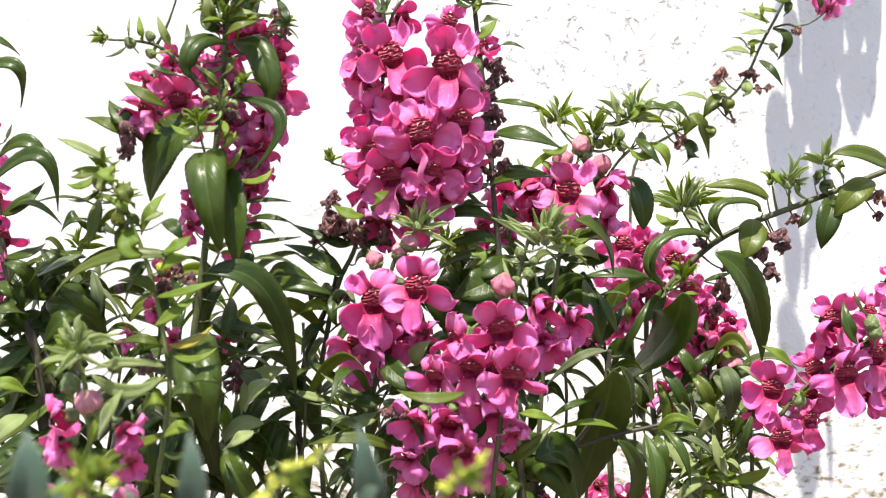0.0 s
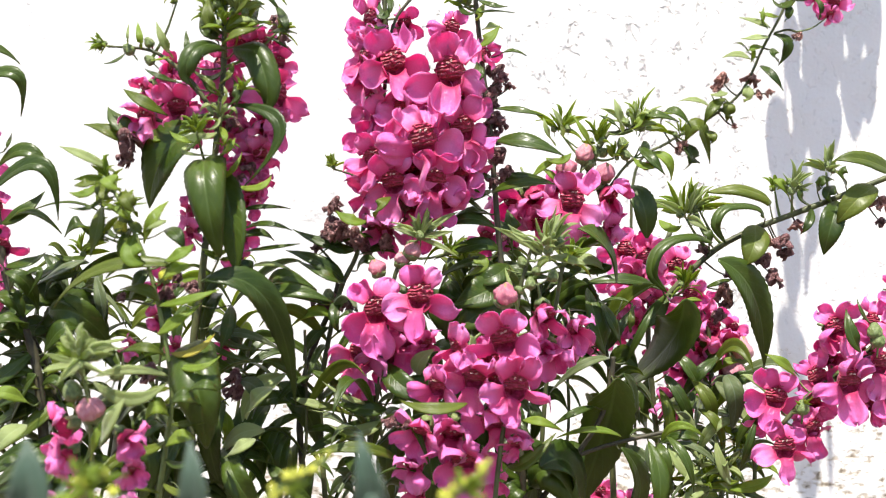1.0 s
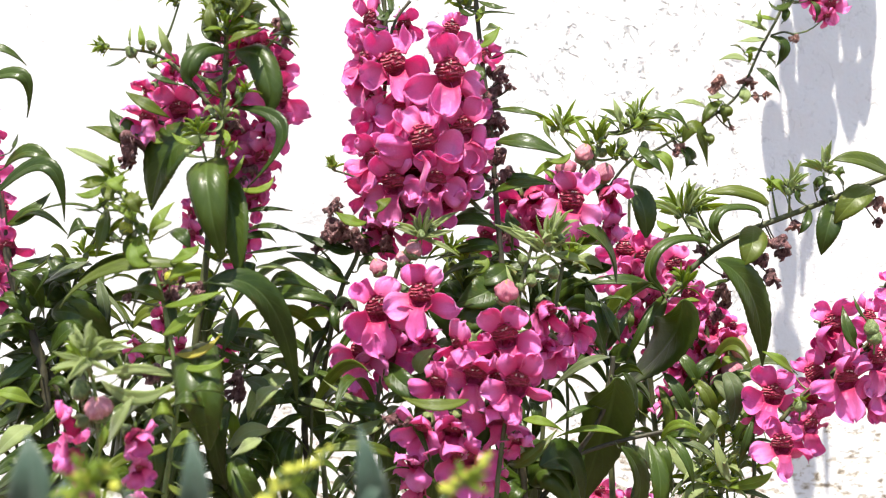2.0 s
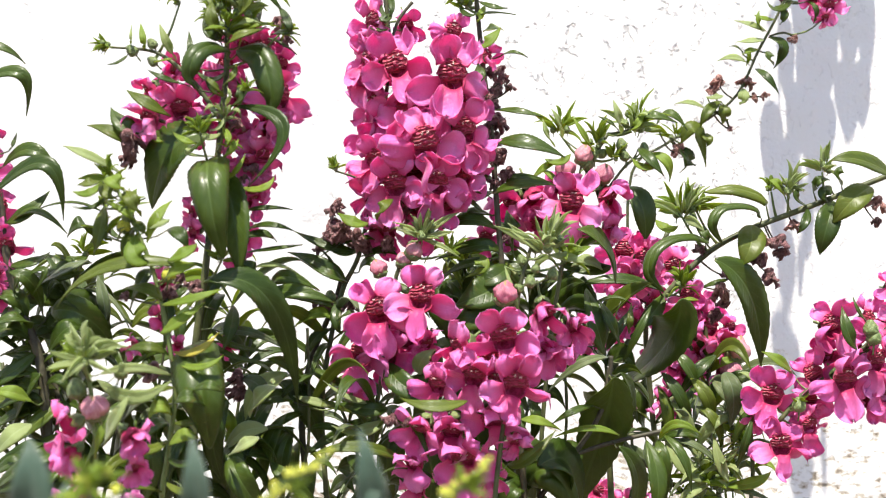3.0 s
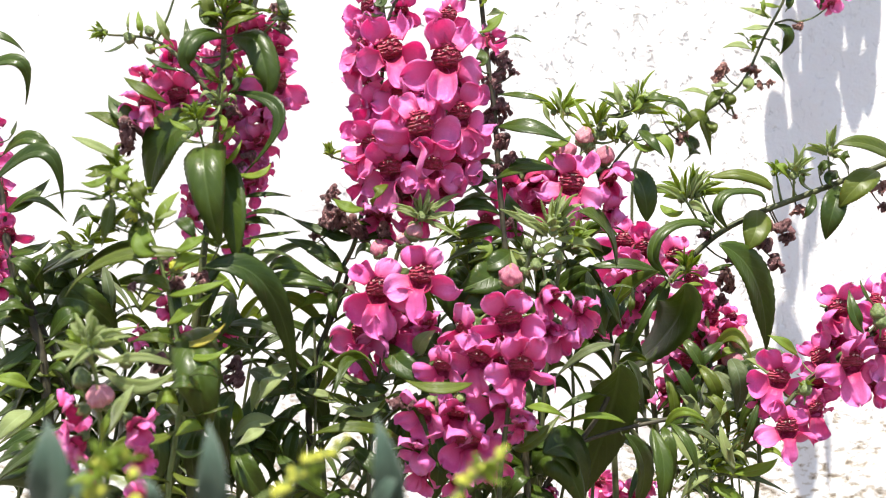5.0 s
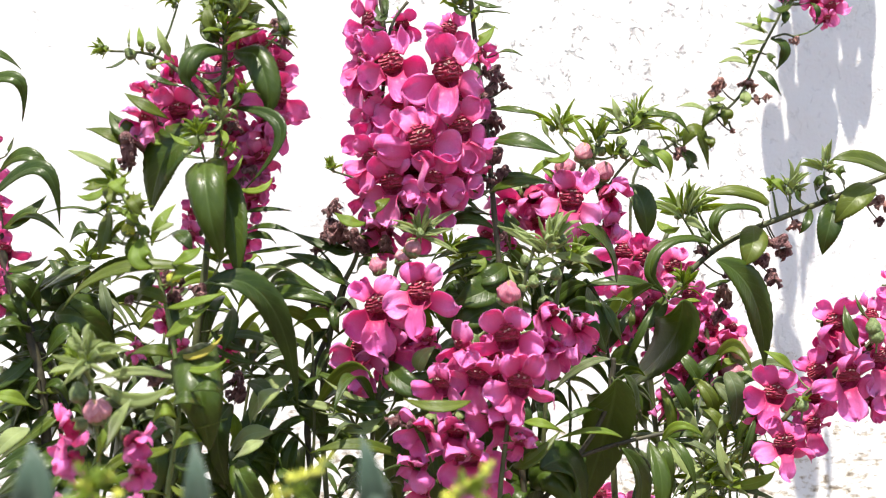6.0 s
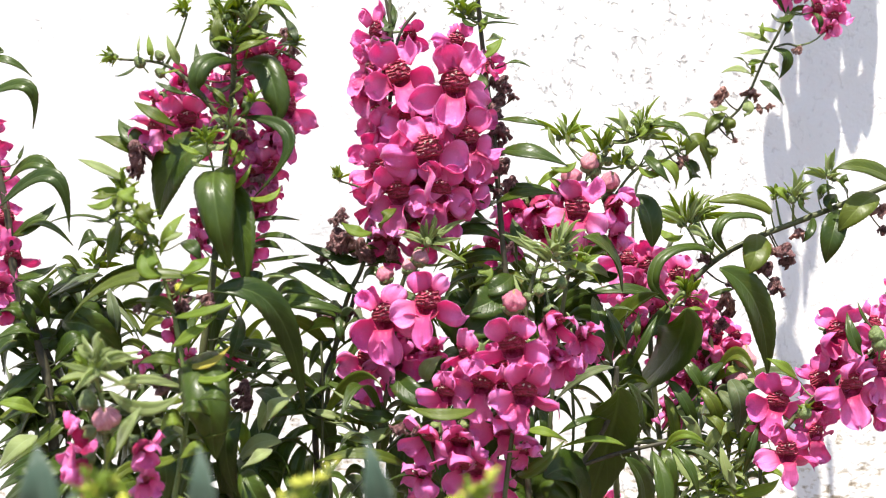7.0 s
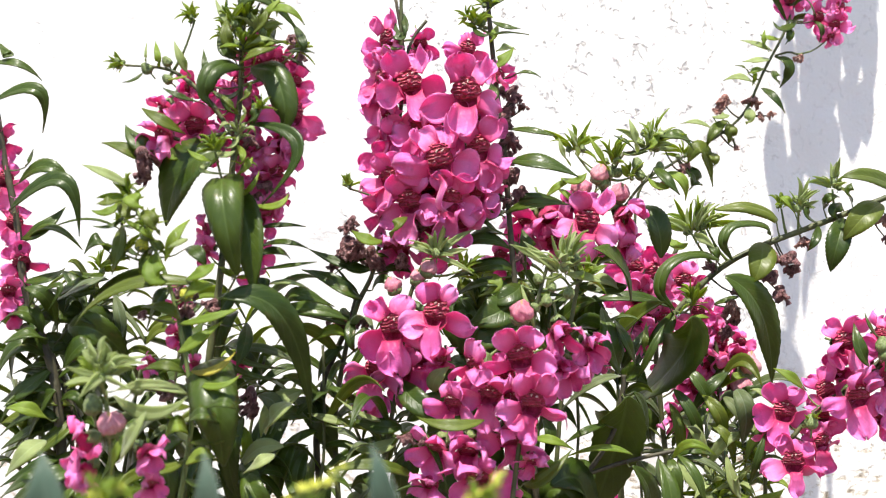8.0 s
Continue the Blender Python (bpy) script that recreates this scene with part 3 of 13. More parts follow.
def footstalk(owner, start, end, radius, mat=SHOOT):
    """A thin bent stalk from a stem to what it carries."""
    a, b = Vector(start), Vector(end)
    mid = (a + b) / 2 - Vector((0, 0, 0.10 * (b - a).length))
    n = 6
    line = spline([local(owner, a), local(owner, mid), local(owner, b)], n)
    return part("stalk", tube("stalk", line, [radius * (1.25 - 0.5 * i / (n - 1)) for i in range(n)], mat, 5), owner)


def dress(owner, points, count, length, width, start=0.0, end=1.0, seed=1, mat=LEAF):
    """Pairs of leaves along a stem, each pair crosswise to the one below, arching out and down."""
    rng = random.Random(seed)
    count = int(count * 1.15 + 0.5)
    line = spline(points, 60)
    for k in range(count):
        s = start + (end - start) * (k + rng.uniform(0.0, 0.6)) / count
        i = min(57, int(s * 58))
        q, d = line[i], (line[i + 1] - line[i]).normalized()
        side = d.orthogonal().normalized()
        side.rotate(Matrix.Rotation(k * 1.57 + rng.uniform(-0.4, 0.4), 3, d))
        for sign in (1, -1):
            o = (side * sign + d * rng.uniform(0.2, 0.9)).normalized()
            ln = length * rng.uniform(0.65, 1.45)
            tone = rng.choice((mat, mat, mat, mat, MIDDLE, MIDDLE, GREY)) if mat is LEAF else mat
            mid = q + o * ln * 0.52 + Vector((0, 0, rng.uniform(0.03, 0.15) * ln))
            tip = q + o * ln * 0.95 - Vector((0, 0, ln * rng.uniform(0.0, 0.55)))
            leaf(owner, q, mid, tip, width * rng.uniform(0.40, 1.05), rng.uniform(-75, 75), tone, rng.uniform(0.1, 0.5), rng.uniform(0.85, 1.3), ref=Vector((0, -0.25, 0.97)))


# ---------------------------------------------------------------- ground and wall
def build_ground():
    bm = bmesh.new()
    edges = [-400, -40, -6, -2] + [-1.5 + 0.1 * k for k in range(31)] + [2, 6, 40, 400]
    grid = [[bm.verts.new((x, y, 0.012 * noise.fractal(Vector((x * 6, y * 6, 0)), 1.0, 2.0, 4) - 0.004)) for x in edges] for y in edges]
    for r, s in zip(grid, grid[1:]):
        for k in range(len(edges) - 1):
            bm.faces.new((r[k], r[k + 1], s[k + 1], s[k]))
    tagged(new("ground", from_bmesh("ground", bm, SOIL)), "dry brown garden soil below the plants", "ground", kind="structure")


def build_wall():
    """A rough white plastered wall: a solid slab whose face is uneven with trowel marks and pits."""
    bm = bmesh.new()
    xs = [-4.0, -1.5] + [-0.45 + 0.0035 * k for k in range(258)] + [1.5, 4.0]
    zs = [0.0, 0.08] + [0.16 + 0.0035 * k for k in range(150)] + [1.2, 2.6]
    y0 = WALL_Y

    def face_y(x, z):
        p = Vector((x, 0, z))
        y = 0.0016 * noise.fractal(p * 14, 0.9, 2.1, 4)
        pit = noise.fractal(p * 46 + Vector((7, 3, 1)), 0.8, 2.1, 3)
        return y0 + y + 0.0015 * max(0.0, pit - 0.36)

    front = [[bm.verts.new((x, face_y(x, z) if abs(x) < 1 else y0, z)) for x in xs] for z in zs]
    back = [[bm.verts.new((x, y0 + 0.22, z)) for x in (xs[0], xs[-1])] for z in (zs[0], zs[-1])]
    for r, s in zip(front, front[1:]):
        for k in range(len(xs) - 1):
            bm.faces.new((r[k], r[k + 1], s[k + 1], s[k]))
    bm.faces.new([back[0][0], back[1][0], back[1][1], back[0][1]])
    bm.faces.new(front[-1] + [back[1][1], back[1][0]])
    bm.faces.new([r[-1] for r in front][::-1] + [back[0][1], back[1][1]])
    bm.faces.new([r[0] for r in front] + [back[1][0], back[0][0]])
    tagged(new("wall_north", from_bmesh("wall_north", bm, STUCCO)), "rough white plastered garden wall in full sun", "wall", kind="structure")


WALL_Y = 0.64
build_ground()
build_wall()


def yellow_bud(owner, centre, size, lean=0.0):
    m = Matrix.Translation(local(owner, centre)) @ pose(0, 0, 0, 15, lean, 0) @ Matrix.Scale(size, 4)
    b = part("flower_bud", YELLOW_BUD, owner, m)
    part("calyx", SEPALS, b, Matrix.Scale(0.9, 4))
    return b


YELLOW_BUD = BUDS[1].copy()
YELLOW_BUD.materials[0] = BLOOM

# ---------------------------------------------------------------- the plants

# left
left = plant((-0.0792, 0.3400, 0.0000), "tall stem with magenta flowers and broad glossy leaves")
stem(left, [(-0.0792, 0.3400, 0.0000), (-0.0784, 0.3370, 0.1020), (-0.0776, 0.3340, 0.2040), (-0.0769, 0.3315, 0.2890), (-0.0765, 0.3300, 0.3400), (-0.0757, 0.3300, 0.3714), (-0.0753, 0.3300, 0.3923), (-0.0736, 0.3300, 0.4062), (-0.0715, 0.3300, 0.4237), (-0.0692, 0.3300, 0.4446), (-0.0675, 0.3300, 0.4620), (-0.0657, 0.3300, 0.4795), (-0.0656, 0.3300, 0.4969), (-0.0649, 0.3300, 0.5108)], 0.00172, 0.00071)
arched_leaf(left, [(-0.0707, 0.3310, 0.4426), (-0.0693, 0.3200, 0.4486), (-0.0673, 0.3100, 0.4487), (-0.0654, 0.3020, 0.4425), (-0.0634, 0.3000, 0.4320), (-0.0614, 0.3040, 0.4208)], 0.0124, 4)
leaf(left, (-0.0657, 0.3220, 0.4465), (-0.0602, 0.3130, 0.4334), (-0.0584, 0.3120, 0.4165), 0.0105, 15, point=0.7)
footstalk(left, (-0.0678, 0.3300, 0.4583), (-0.0710, 0.3260, 0.4589), 0.00026)
leaf(left, (-0.0710, 0.3260, 0.4589), (-0.0820, 0.3240, 0.4527), (-0.0891, 0.3320, 0.4363), 0.0169, 0, point=0.86)
leaf(left, (-0.0604, 0.3160, 0.4659), (-0.0449, 0.3080, 0.4584), (-0.0555, 0.3100, 0.4416), 0.0043, 20)
footstalk(left, (-0.0656, 0.3300, 0.4825), (-0.0615, 0.3240, 0.4827), 0.00026)
arched_leaf(left, [(-0.0615, 0.3250, 0.4844), (-0.0543, 0.3190, 0.4822), (-0.0508, 0.3160, 0.4753), (-0.0498, 0.3160, 0.4686), (-0.0517, 0.3200, 0.4624)], 0.0087, 10)
arched_leaf(left, [(-0.0639, 0.3250, 0.4837), (-0.0659, 0.3150, 0.4837), (-0.0698, 0.3080, 0.4804), (-0.0717, 0.3070, 0.4740), (-0.0700, 0.3140, 0.4686)], 0.0062, -12)
footstalk(left, (-0.0657, 0.3300, 0.4795), (-0.0765, 0.3300, 0.4803), 0.00026, STEM)
leaf(left, (-0.0765, 0.3300, 0.4803), (-0.0758, 0.3255, 0.4847), (-0.0776, 0.3309, 0.4915), 0.0024, 2)
footstalk(left, (-0.0663, 0.3300, 0.4726), (-0.0773, 0.3260, 0.4739), 0.00026, STEM)
leaf(left, (-0.0773, 0.3260, 0.4739), (-0.0815, 0.3185, 0.4744), (-0.0875, 0.3211, 0.4775), 0.0022, 0)
leaf(left, (-0.0812, 0.3300, 0.4822), (-0.0829, 0.3241, 0.4869), (-0.0860, 0.3282, 0.4933), 0.0028, 0, PALE)
leaf(left, (-0.0910, 0.3300, 0.4854), (-0.0908, 0.3268, 0.4889), (-0.0932, 0.3335, 0.4945), 0.0021, 0, YOUNG)
leaf(left, (-0.0952, 0.3300, 0.4868), (-0.0944, 0.3268, 0.4892), (-0.0959, 0.3335, 0.4942), 0.0009, 0, PALE)
stem(left, [(-0.0670, 0.3300, 0.4629), (-0.0757, 0.3300, 0.4751), (-0.0844, 0.3300, 0.4829), (-0.0910, 0.3300, 0.4854), (-0.1009, 0.3300, 0.4861)], 0.00087, 0.00035, name="twig")
footstalk(left, (-0.1009, 0.3300, 0.4861), (-0.1018, 0.3300, 0.4864), 0.00042)
shoot(left, (-0.1018, 0.3300, 0.4864), 0.0091, -80, 14, YOUNG, 20, 5, 1)
pod(left, (-0.0948, 0.3300, 0.4850), 0.0035, -45)
footstalk(left, (-0.0888, 0.3300, 0.4849), (-0.0886, 0.3300, 0.4871), 0.00026)
pod(left, (-0.0886, 0.3300, 0.4871), 0.0031, -35)
footstalk(left, (-0.0864, 0.3300, 0.4841), (-0.0884, 0.3300, 0.4817), 0.00026)
pod(left, (-0.0884, 0.3300, 0.4817), 0.0031, -54)
footstalk(left, (-0.0960, 0.3300, 0.4858), (-0.0962, 0.3300, 0.4838), 0.00026, STEM)
leaf(left, (-0.0962, 0.3300, 0.4838), (-0.0964, 0.3207, 0.4798), (-0.0999, 0.3214, 0.4793), 0.0012, -2)
footstalk(left, (-0.0870, 0.3300, 0.4844), (-0.0887, 0.3300, 0.4815), 0.00026)
leaf(left, (-0.0887, 0.3300, 0.4815), (-0.0828, 0.3237, 0.4811), (-0.0816, 0.3274, 0.4824), 0.0009, 0, YOUNG)
leaf(left, (-0.0810, 0.3220, 0.4637), (-0.0869, 0.3170, 0.4671), (-0.0943, 0.3221, 0.4716), 0.0041, 0, MIDDLE)
leaf(left, (-0.0905, 0.3300, 0.4599), (-0.0959, 0.3252, 0.4614), (-0.1016, 0.3305, 0.4677), 0.0059, -8)
leaf(left, (-0.0952, 0.3300, 0.4554), (-0.0993, 0.3246, 0.4593), (-0.1086, 0.3293, 0.4619), 0.0045, 0, MIDDLE)
stem(left, [(-0.0673, 0.3300, 0.4655), (-0.0765, 0.3300, 0.4638), (-0.0844, 0.3300, 0.4629), (-0.0914, 0.3300, 0.4664)], 0.00070, 0.00052, name="twig")
footstalk(left, (-0.0914, 0.3300, 0.4664), (-0.0919, 0.3332, 0.4730), 0.00028)
flower(left, (-0.0893, 0.3300, 0.4725), 0.0121, -30, 55, 0, 1.9)
footstalk(left, (-0.0899, 0.3300, 0.4655), (-0.0912, 0.3346, 0.4653), 0.00028)
flower(left, (-0.0891, 0.3280, 0.4635), 0.0158, -15, 30, -6, 1.2)
footstalk(left, (-0.0801, 0.3300, 0.4631), (-0.0803, 0.3348, 0.4679), 0.00028)
flower(left, (-0.0799, 0.3300, 0.4669), 0.0174, -10, 25, 1, 0.8)
footstalk(left, (-0.0819, 0.3300, 0.4811), (-0.0856, 0.3432, 0.4818), 0.00028)
flower(left, (-0.0832, 0.3380, 0.4802), 0.0128, -20, 10, 0, 0.8)
footstalk(left, (-0.0734, 0.3300, 0.4722), (-0.0748, 0.3418, 0.4762), 0.00028)
flower(left, (-0.0739, 0.3380, 0.4755), 0.0125, 0, 10, 0)
footstalk(left, (-0.0776, 0.3300, 0.4636), (-0.0774, 0.3377, 0.4657), 0.00028)
flower(left, (-0.0766, 0.3340, 0.4652), 0.0124, 10, 20, 0)
footstalk(left, (-0.0866, 0.3300, 0.4636), (-0.0935, 0.3240, 0.4553), 0.00026, TWIG)
withered(left, (-0.0935, 0.3240, 0.4553), 0.0113, -19)
withered(left, (-0.0951, 0.3260, 0.4508), 0.0069, -7)
flower(left, (-0.0566, 0.3360, 0.4867), 0.0151, 20, 5, 0)
flower(left, (-0.0501, 0.3340, 0.4714), 0.0208, 45, 5, 0)
flower(left, (-0.0534, 0.3380, 0.4818), 0.0143, 40, -10, 0)
flower(left, (-0.0614, 0.3380, 0.4586), 0.0161, 20, 15, 0)
flower(left, (-0.0557, 0.3360, 0.4530), 0.0142, 40, 20, 0)
footstalk(left, (-0.0656, 0.3300, 0.4880), (-0.0647, 0.3412, 0.4932), 0.00028)
flower(left, (-0.0641, 0.3380, 0.4925), 0.0107, 0, 0, 0)
flower(left, (-0.0561, 0.3380, 0.4452), 0.0107, 45, 30, 0, 0.9)
flower(left, (-0.0588, 0.3380, 0.4389), 0.0111, 40, 20, 0)
flower(left, (-0.0645, 0.3400, 0.4337), 0.0111, 0, 20, 0)
flower(left, (-0.0618, 0.3400, 0.4274), 0.0108, 20, 20, 0)
footstalk(left, (-0.0709, 0.3300, 0.4290), (-0.0782, 0.3373, 0.4353), 0.00028)
flower(left, (-0.0775, 0.3340, 0.4352), 0.0109, -50, 10, 0)
footstalk(left, (-0.0715, 0.3300, 0.4237), (-0.0772, 0.3353, 0.4290), 0.00028)
flower(left, (-0.0765, 0.3320, 0.4289), 0.0109, -40, 25, 0)
flower(left, (-0.0632, 0.3400, 0.4202), 0.0101, 10, 30, 0)
footstalk(left, (-0.0699, 0.3300, 0.4384), (-0.0642, 0.3340, 0.4414), 0.00026, TWIG)
withered(left, (-0.0642, 0.3340, 0.4414), 0.0071, -17)
footstalk(left, (-0.0659, 0.3300, 0.4772), (-0.0681, 0.3400, 0.4822), 0.00028)
flower(left, (-0.0673, 0.3360, 0.4814), 0.0135, 10, 5, 0)
footstalk(left, (-0.0719, 0.3300, 0.4701), (-0.0698, 0.3397, 0.4767), 0.00028)
flower(left, (-0.0691, 0.3360, 0.4761), 0.0124, -15, 10, 0)
footstalk(left, (-0.0669, 0.3300, 0.4673), (-0.0639, 0.3418, 0.4725), 0.00028)
flower(left, (-0.0632, 0.3380, 0.4720), 0.0125, 20, 10, 0)
footstalk(left, (-0.0678, 0.3300, 0.4583), (-0.0668, 0.3425, 0.4636), 0.00028)
flower(left, (-0.0659, 0.3380, 0.4630), 0.0150, 0, 10, 0)
flower(left, (-0.0602, 0.3360, 0.4512), 0.0149, 25, 15, 0)
footstalk(left, (-0.0695, 0.3300, 0.4420), (-0.0657, 0.3418, 0.4473), 0.00028)
flower(left, (-0.0650, 0.3380, 0.4470), 0.0125, 5, 20, 0)
flower(left, (-0.0540, 0.3360, 0.4619), 0.0149, 45, 5, 0)
flower(left, (-0.0495, 0.3360, 0.4619), 0.0124, 50, 20, 0)
flower(left, (-0.0618, 0.3400, 0.4884), 0.0126, 10, 0, 0)
flower(left, (-0.0584, 0.3360, 0.4415), 0.0124, 30, 20, 0)
leaf(left, (-0.0661, 0.3300, 0.4786), (-0.0691, 0.3236, 0.4749), (-0.0750, 0.3272, 0.4789), 0.0024, 7)
footstalk(left, (-0.0667, 0.3300, 0.4688), (-0.0641, 0.3200, 0.4692), 0.00026, STEM)
leaf(left, (-0.0641, 0.3200, 0.4692), (-0.0657, 0.3116, 0.4696), (-0.0693, 0.3132, 0.4748), 0.0020, 0)
leaf(left, (-0.0628, 0.3180, 0.4655), (-0.0584, 0.3123, 0.4680), (-0.0601, 0.3166, 0.4737), 0.0030, 0)
footstalk(left, (-0.0675, 0.3300, 0.4620), (-0.0649, 0.3200, 0.4624), 0.00026)
leaf(left, (-0.0649, 0.3200, 0.4624), (-0.0666, 0.3160, 0.4644), (-0.0701, 0.3219, 0.4669), 0.0017, 0, PALE)
footstalk(left, (-0.0686, 0.3300, 0.4501), (-0.0658, 0.3200, 0.4506), 0.00026)
leaf(left, (-0.0658, 0.3200, 0.4506), (-0.0610, 0.3126, 0.4524), (-0.0593, 0.3153, 0.4560), 0.0027, 0, YOUNG)
footstalk(left, (-0.0693, 0.3300, 0.4437), (-0.0666, 0.3200, 0.4438), 0.00026)
leaf(left, (-0.0666, 0.3200, 0.4438), (-0.0600, 0.3121, 0.4457), (-0.0571, 0.3141, 0.4517), 0.0024, 0, YOUNG)
leaf(left, (-0.0598, 0.3200, 0.4421), (-0.0520, 0.3132, 0.4413), (-0.0488, 0.3164, 0.4452), 0.0027, 0, YOUNG)
footstalk(left, (-0.0690, 0.3300, 0.4462), (-0.0690, 0.3080, 0.4568), 0.00042)
shoot(left, (-0.0690, 0.3080, 0.4568), 0.0101, -10, 14, YOUNG, 94, 2, 1)
footstalk(left, (-0.0727, 0.3300, 0.4134), (-0.0644, 0.3160, 0.4202), 0.00042)
shoot(left, (-0.0644, 0.3160, 0.4202), 0.0093, 0, 14, YOUNG, 96, 2, 1)
footstalk(left, (-0.0670, 0.3300, 0.4629), (-0.0564, 0.3120, 0.4696), 0.00042)
shoot(left, (-0.0564, 0.3120, 0.4696), 0.0073, 0, 10, YOUNG, 1, 1, 1)
footstalk(left, (-0.0690, 0.3300, 0.4470), (-0.0624, 0.3160, 0.4536), 0.00042)
shoot(left, (-0.0624, 0.3160, 0.4536), 0.0067, 20, 8, YOUNG, 3, 0, 1)
leaf(left, (-0.0698, 0.3080, 0.4540), (-0.0732, 0.3051, 0.4548), (-0.0778, 0.3121, 0.4578), 0.0020, 0, YOUNG)
leaf(left, (-0.0711, 0.3100, 0.4537), (-0.0721, 0.3073, 0.4510), (-0.0663, 0.3147, 0.4509), 0.0016, 0, PALE)
footstalk(left, (-0.0837, 0.3300, 0.4628), (-0.0844, 0.3300, 0.4577), 0.00026)
leaf(left, (-0.0844, 0.3300, 0.4577), (-0.0857, 0.3252, 0.4569), (-0.0897, 0.3304, 0.4586), 0.0021, 0, YOUNG)
footstalk(left, (-0.0702, 0.3300, 0.4355), (-0.0600, 0.3300, 0.4355), 0.00026, STEM)
leaf(left, (-0.0600, 0.3300, 0.4355), (-0.0524, 0.3264, 0.4364), (-0.0455, 0.3328, 0.4360), 0.0016, 15)
footstalk(left, (-0.0709, 0.3300, 0.4290), (-0.0600, 0.3300, 0.4292), 0.00026, STEM)
leaf(left, (-0.0600, 0.3300, 0.4292), (-0.0516, 0.3211, 0.4310), (-0.0436, 0.3223, 0.4290), 0.0023, -4)
footstalk(left, (-0.0712, 0.3300, 0.4262), (-0.0617, 0.3300, 0.4268), 0.00026, STEM)
leaf(left, (-0.0617, 0.3300, 0.4268), (-0.0538, 0.3244, 0.4284), (-0.0500, 0.3288, 0.4259), 0.0028, 6)
leaf(left, (-0.0591, 0.3300, 0.4228), (-0.0492, 0.3221, 0.4239), (-0.0414, 0.3242, 0.4250), 0.0016, -5)
leaf(left, (-0.0574, 0.3300, 0.4181), (-0.0494, 0.3233, 0.4188), (-0.0435, 0.3267, 0.4164), 0.0017, 0, PALE)
leaf(left, (-0.0528, 0.3340, 0.4110), (-0.0471, 0.3278, 0.4153), (-0.0371, 0.3316, 0.4107), 0.0046, 10)
leaf(left, (-0.0547, 0.3300, 0.4088), (-0.0433, 0.3224, 0.4108), (-0.0312, 0.3248, 0.4070), 0.0049, 10)
leaf(left, (-0.0660, 0.3060, 0.4143), (-0.0493, 0.3130, 0.4078), (-0.0436, 0.3300, 0.3748), 0.0094, 5)
arched_leaf(left, [(-0.0714, 0.3080, 0.3958), (-0.0688, 0.3000, 0.3945), (-0.0657, 0.2920, 0.3881), (-0.0637, 0.2900, 0.3795), (-0.0635, 0.2960, 0.3682)], 0.0136, 0)
leaf(left, (-0.0712, 0.2880, 0.3818), (-0.0663, 0.2860, 0.3839), (-0.0628, 0.2940, 0.3788), 0.0043, 0)
leaf(left, (-0.0580, 0.2860, 0.3851), (-0.0616, 0.2830, 0.3873), (-0.0680, 0.2900, 0.3840), 0.0030, 0)
leaf(left, (-0.0547, 0.3300, 0.4149), (-0.0571, 0.3237, 0.4176), (-0.0612, 0.3274, 0.4202), 0.0052, -7)
footstalk(left, (-0.0655, 0.3300, 0.4976), (-0.0658, 0.3200, 0.4979), 0.00026, STEM)
leaf(left, (-0.0658, 0.3200, 0.4979), (-0.0575, 0.3165, 0.5038), (-0.0459, 0.3230, 0.4936), 0.0044, 0)
footstalk(left, (-0.0656, 0.3300, 0.4969), (-0.0687, 0.3300, 0.4969), 0.00026)
leaf(left, (-0.0687, 0.3300, 0.4969), (-0.0607, 0.3246, 0.4939), (-0.0494, 0.3292, 0.4924), 0.0021, 0, YOUNG)
leaf(left, (-0.0512, 0.3240, 0.4886), (-0.0458, 0.3165, 0.4879), (-0.0415, 0.3190, 0.4876), 0.0024, 0)
leaf(left, (-0.0530, 0.3300, 0.4890), (-0.0477, 0.3237, 0.4860), (-0.0436, 0.3274, 0.4833), 0.0010, -8)
footstalk(left, (-0.0867, 0.3300, 0.4843), (-0.0800, 0.3300, 0.5004), 0.00042)
shoot(left, (-0.0800, 0.3300, 0.5004), 0.0105, -50, 12, YOUNG, 30, 3, 1)
footstalk(left, (-0.0657, 0.3300, 0.4795), (-0.0475, 0.3220, 0.4891), 0.00042)
shoot(left, (-0.0475, 0.3220, 0.4891), 0.0095, 70, 10, YOUNG, 32, 2, 1)
footstalk(left, (-0.0656, 0.3300, 0.4926), (-0.0624, 0.3200, 0.4979), 0.00042)
shoot(left, (-0.0624, 0.3200, 0.4979), 0.0135, 20, 12, YOUNG, 34, 3, 1)
footstalk(left, (-0.0653, 0.3300, 0.5032), (-0.0657, 0.3240, 0.5058), 0.00042)
shoot(left, (-0.0657, 0.3240, 0.5058), 0.0154, -10, 12, YOUNG, 36, 3, 1)
footstalk(left, (-0.0655, 0.3300, 0.4982), (-0.0585, 0.3220, 0.5035), 0.00042)
shoot(left, (-0.0585, 0.3220, 0.5035), 0.0136, 30, 12, YOUNG, 38, 3, 1)
footstalk(left, (-0.0656, 0.3300, 0.4896), (-0.0679, 0.3220, 0.4933), 0.00042)
shoot(left, (-0.0679, 0.3220, 0.4933), 0.0102, -40, 9, YOUNG, 40, 1, 1)
footstalk(left, (-0.0656, 0.3300, 0.4933), (-0.0623, 0.3240, 0.4938), 0.00026)
leaf(left, (-0.0623, 0.3240, 0.4938), (-0.0558, 0.3159, 0.4986), (-0.0511, 0.3179, 0.5041), 0.0031, 0, YOUNG)
footstalk(left, (-0.0655, 0.3300, 0.4982), (-0.0602, 0.3220, 0.4984), 0.00026)
leaf(left, (-0.0602, 0.3220, 0.4984), (-0.0504, 0.3139, 0.4998), (-0.0441, 0.3158, 0.4953), 0.0037, 0, YOUNG)
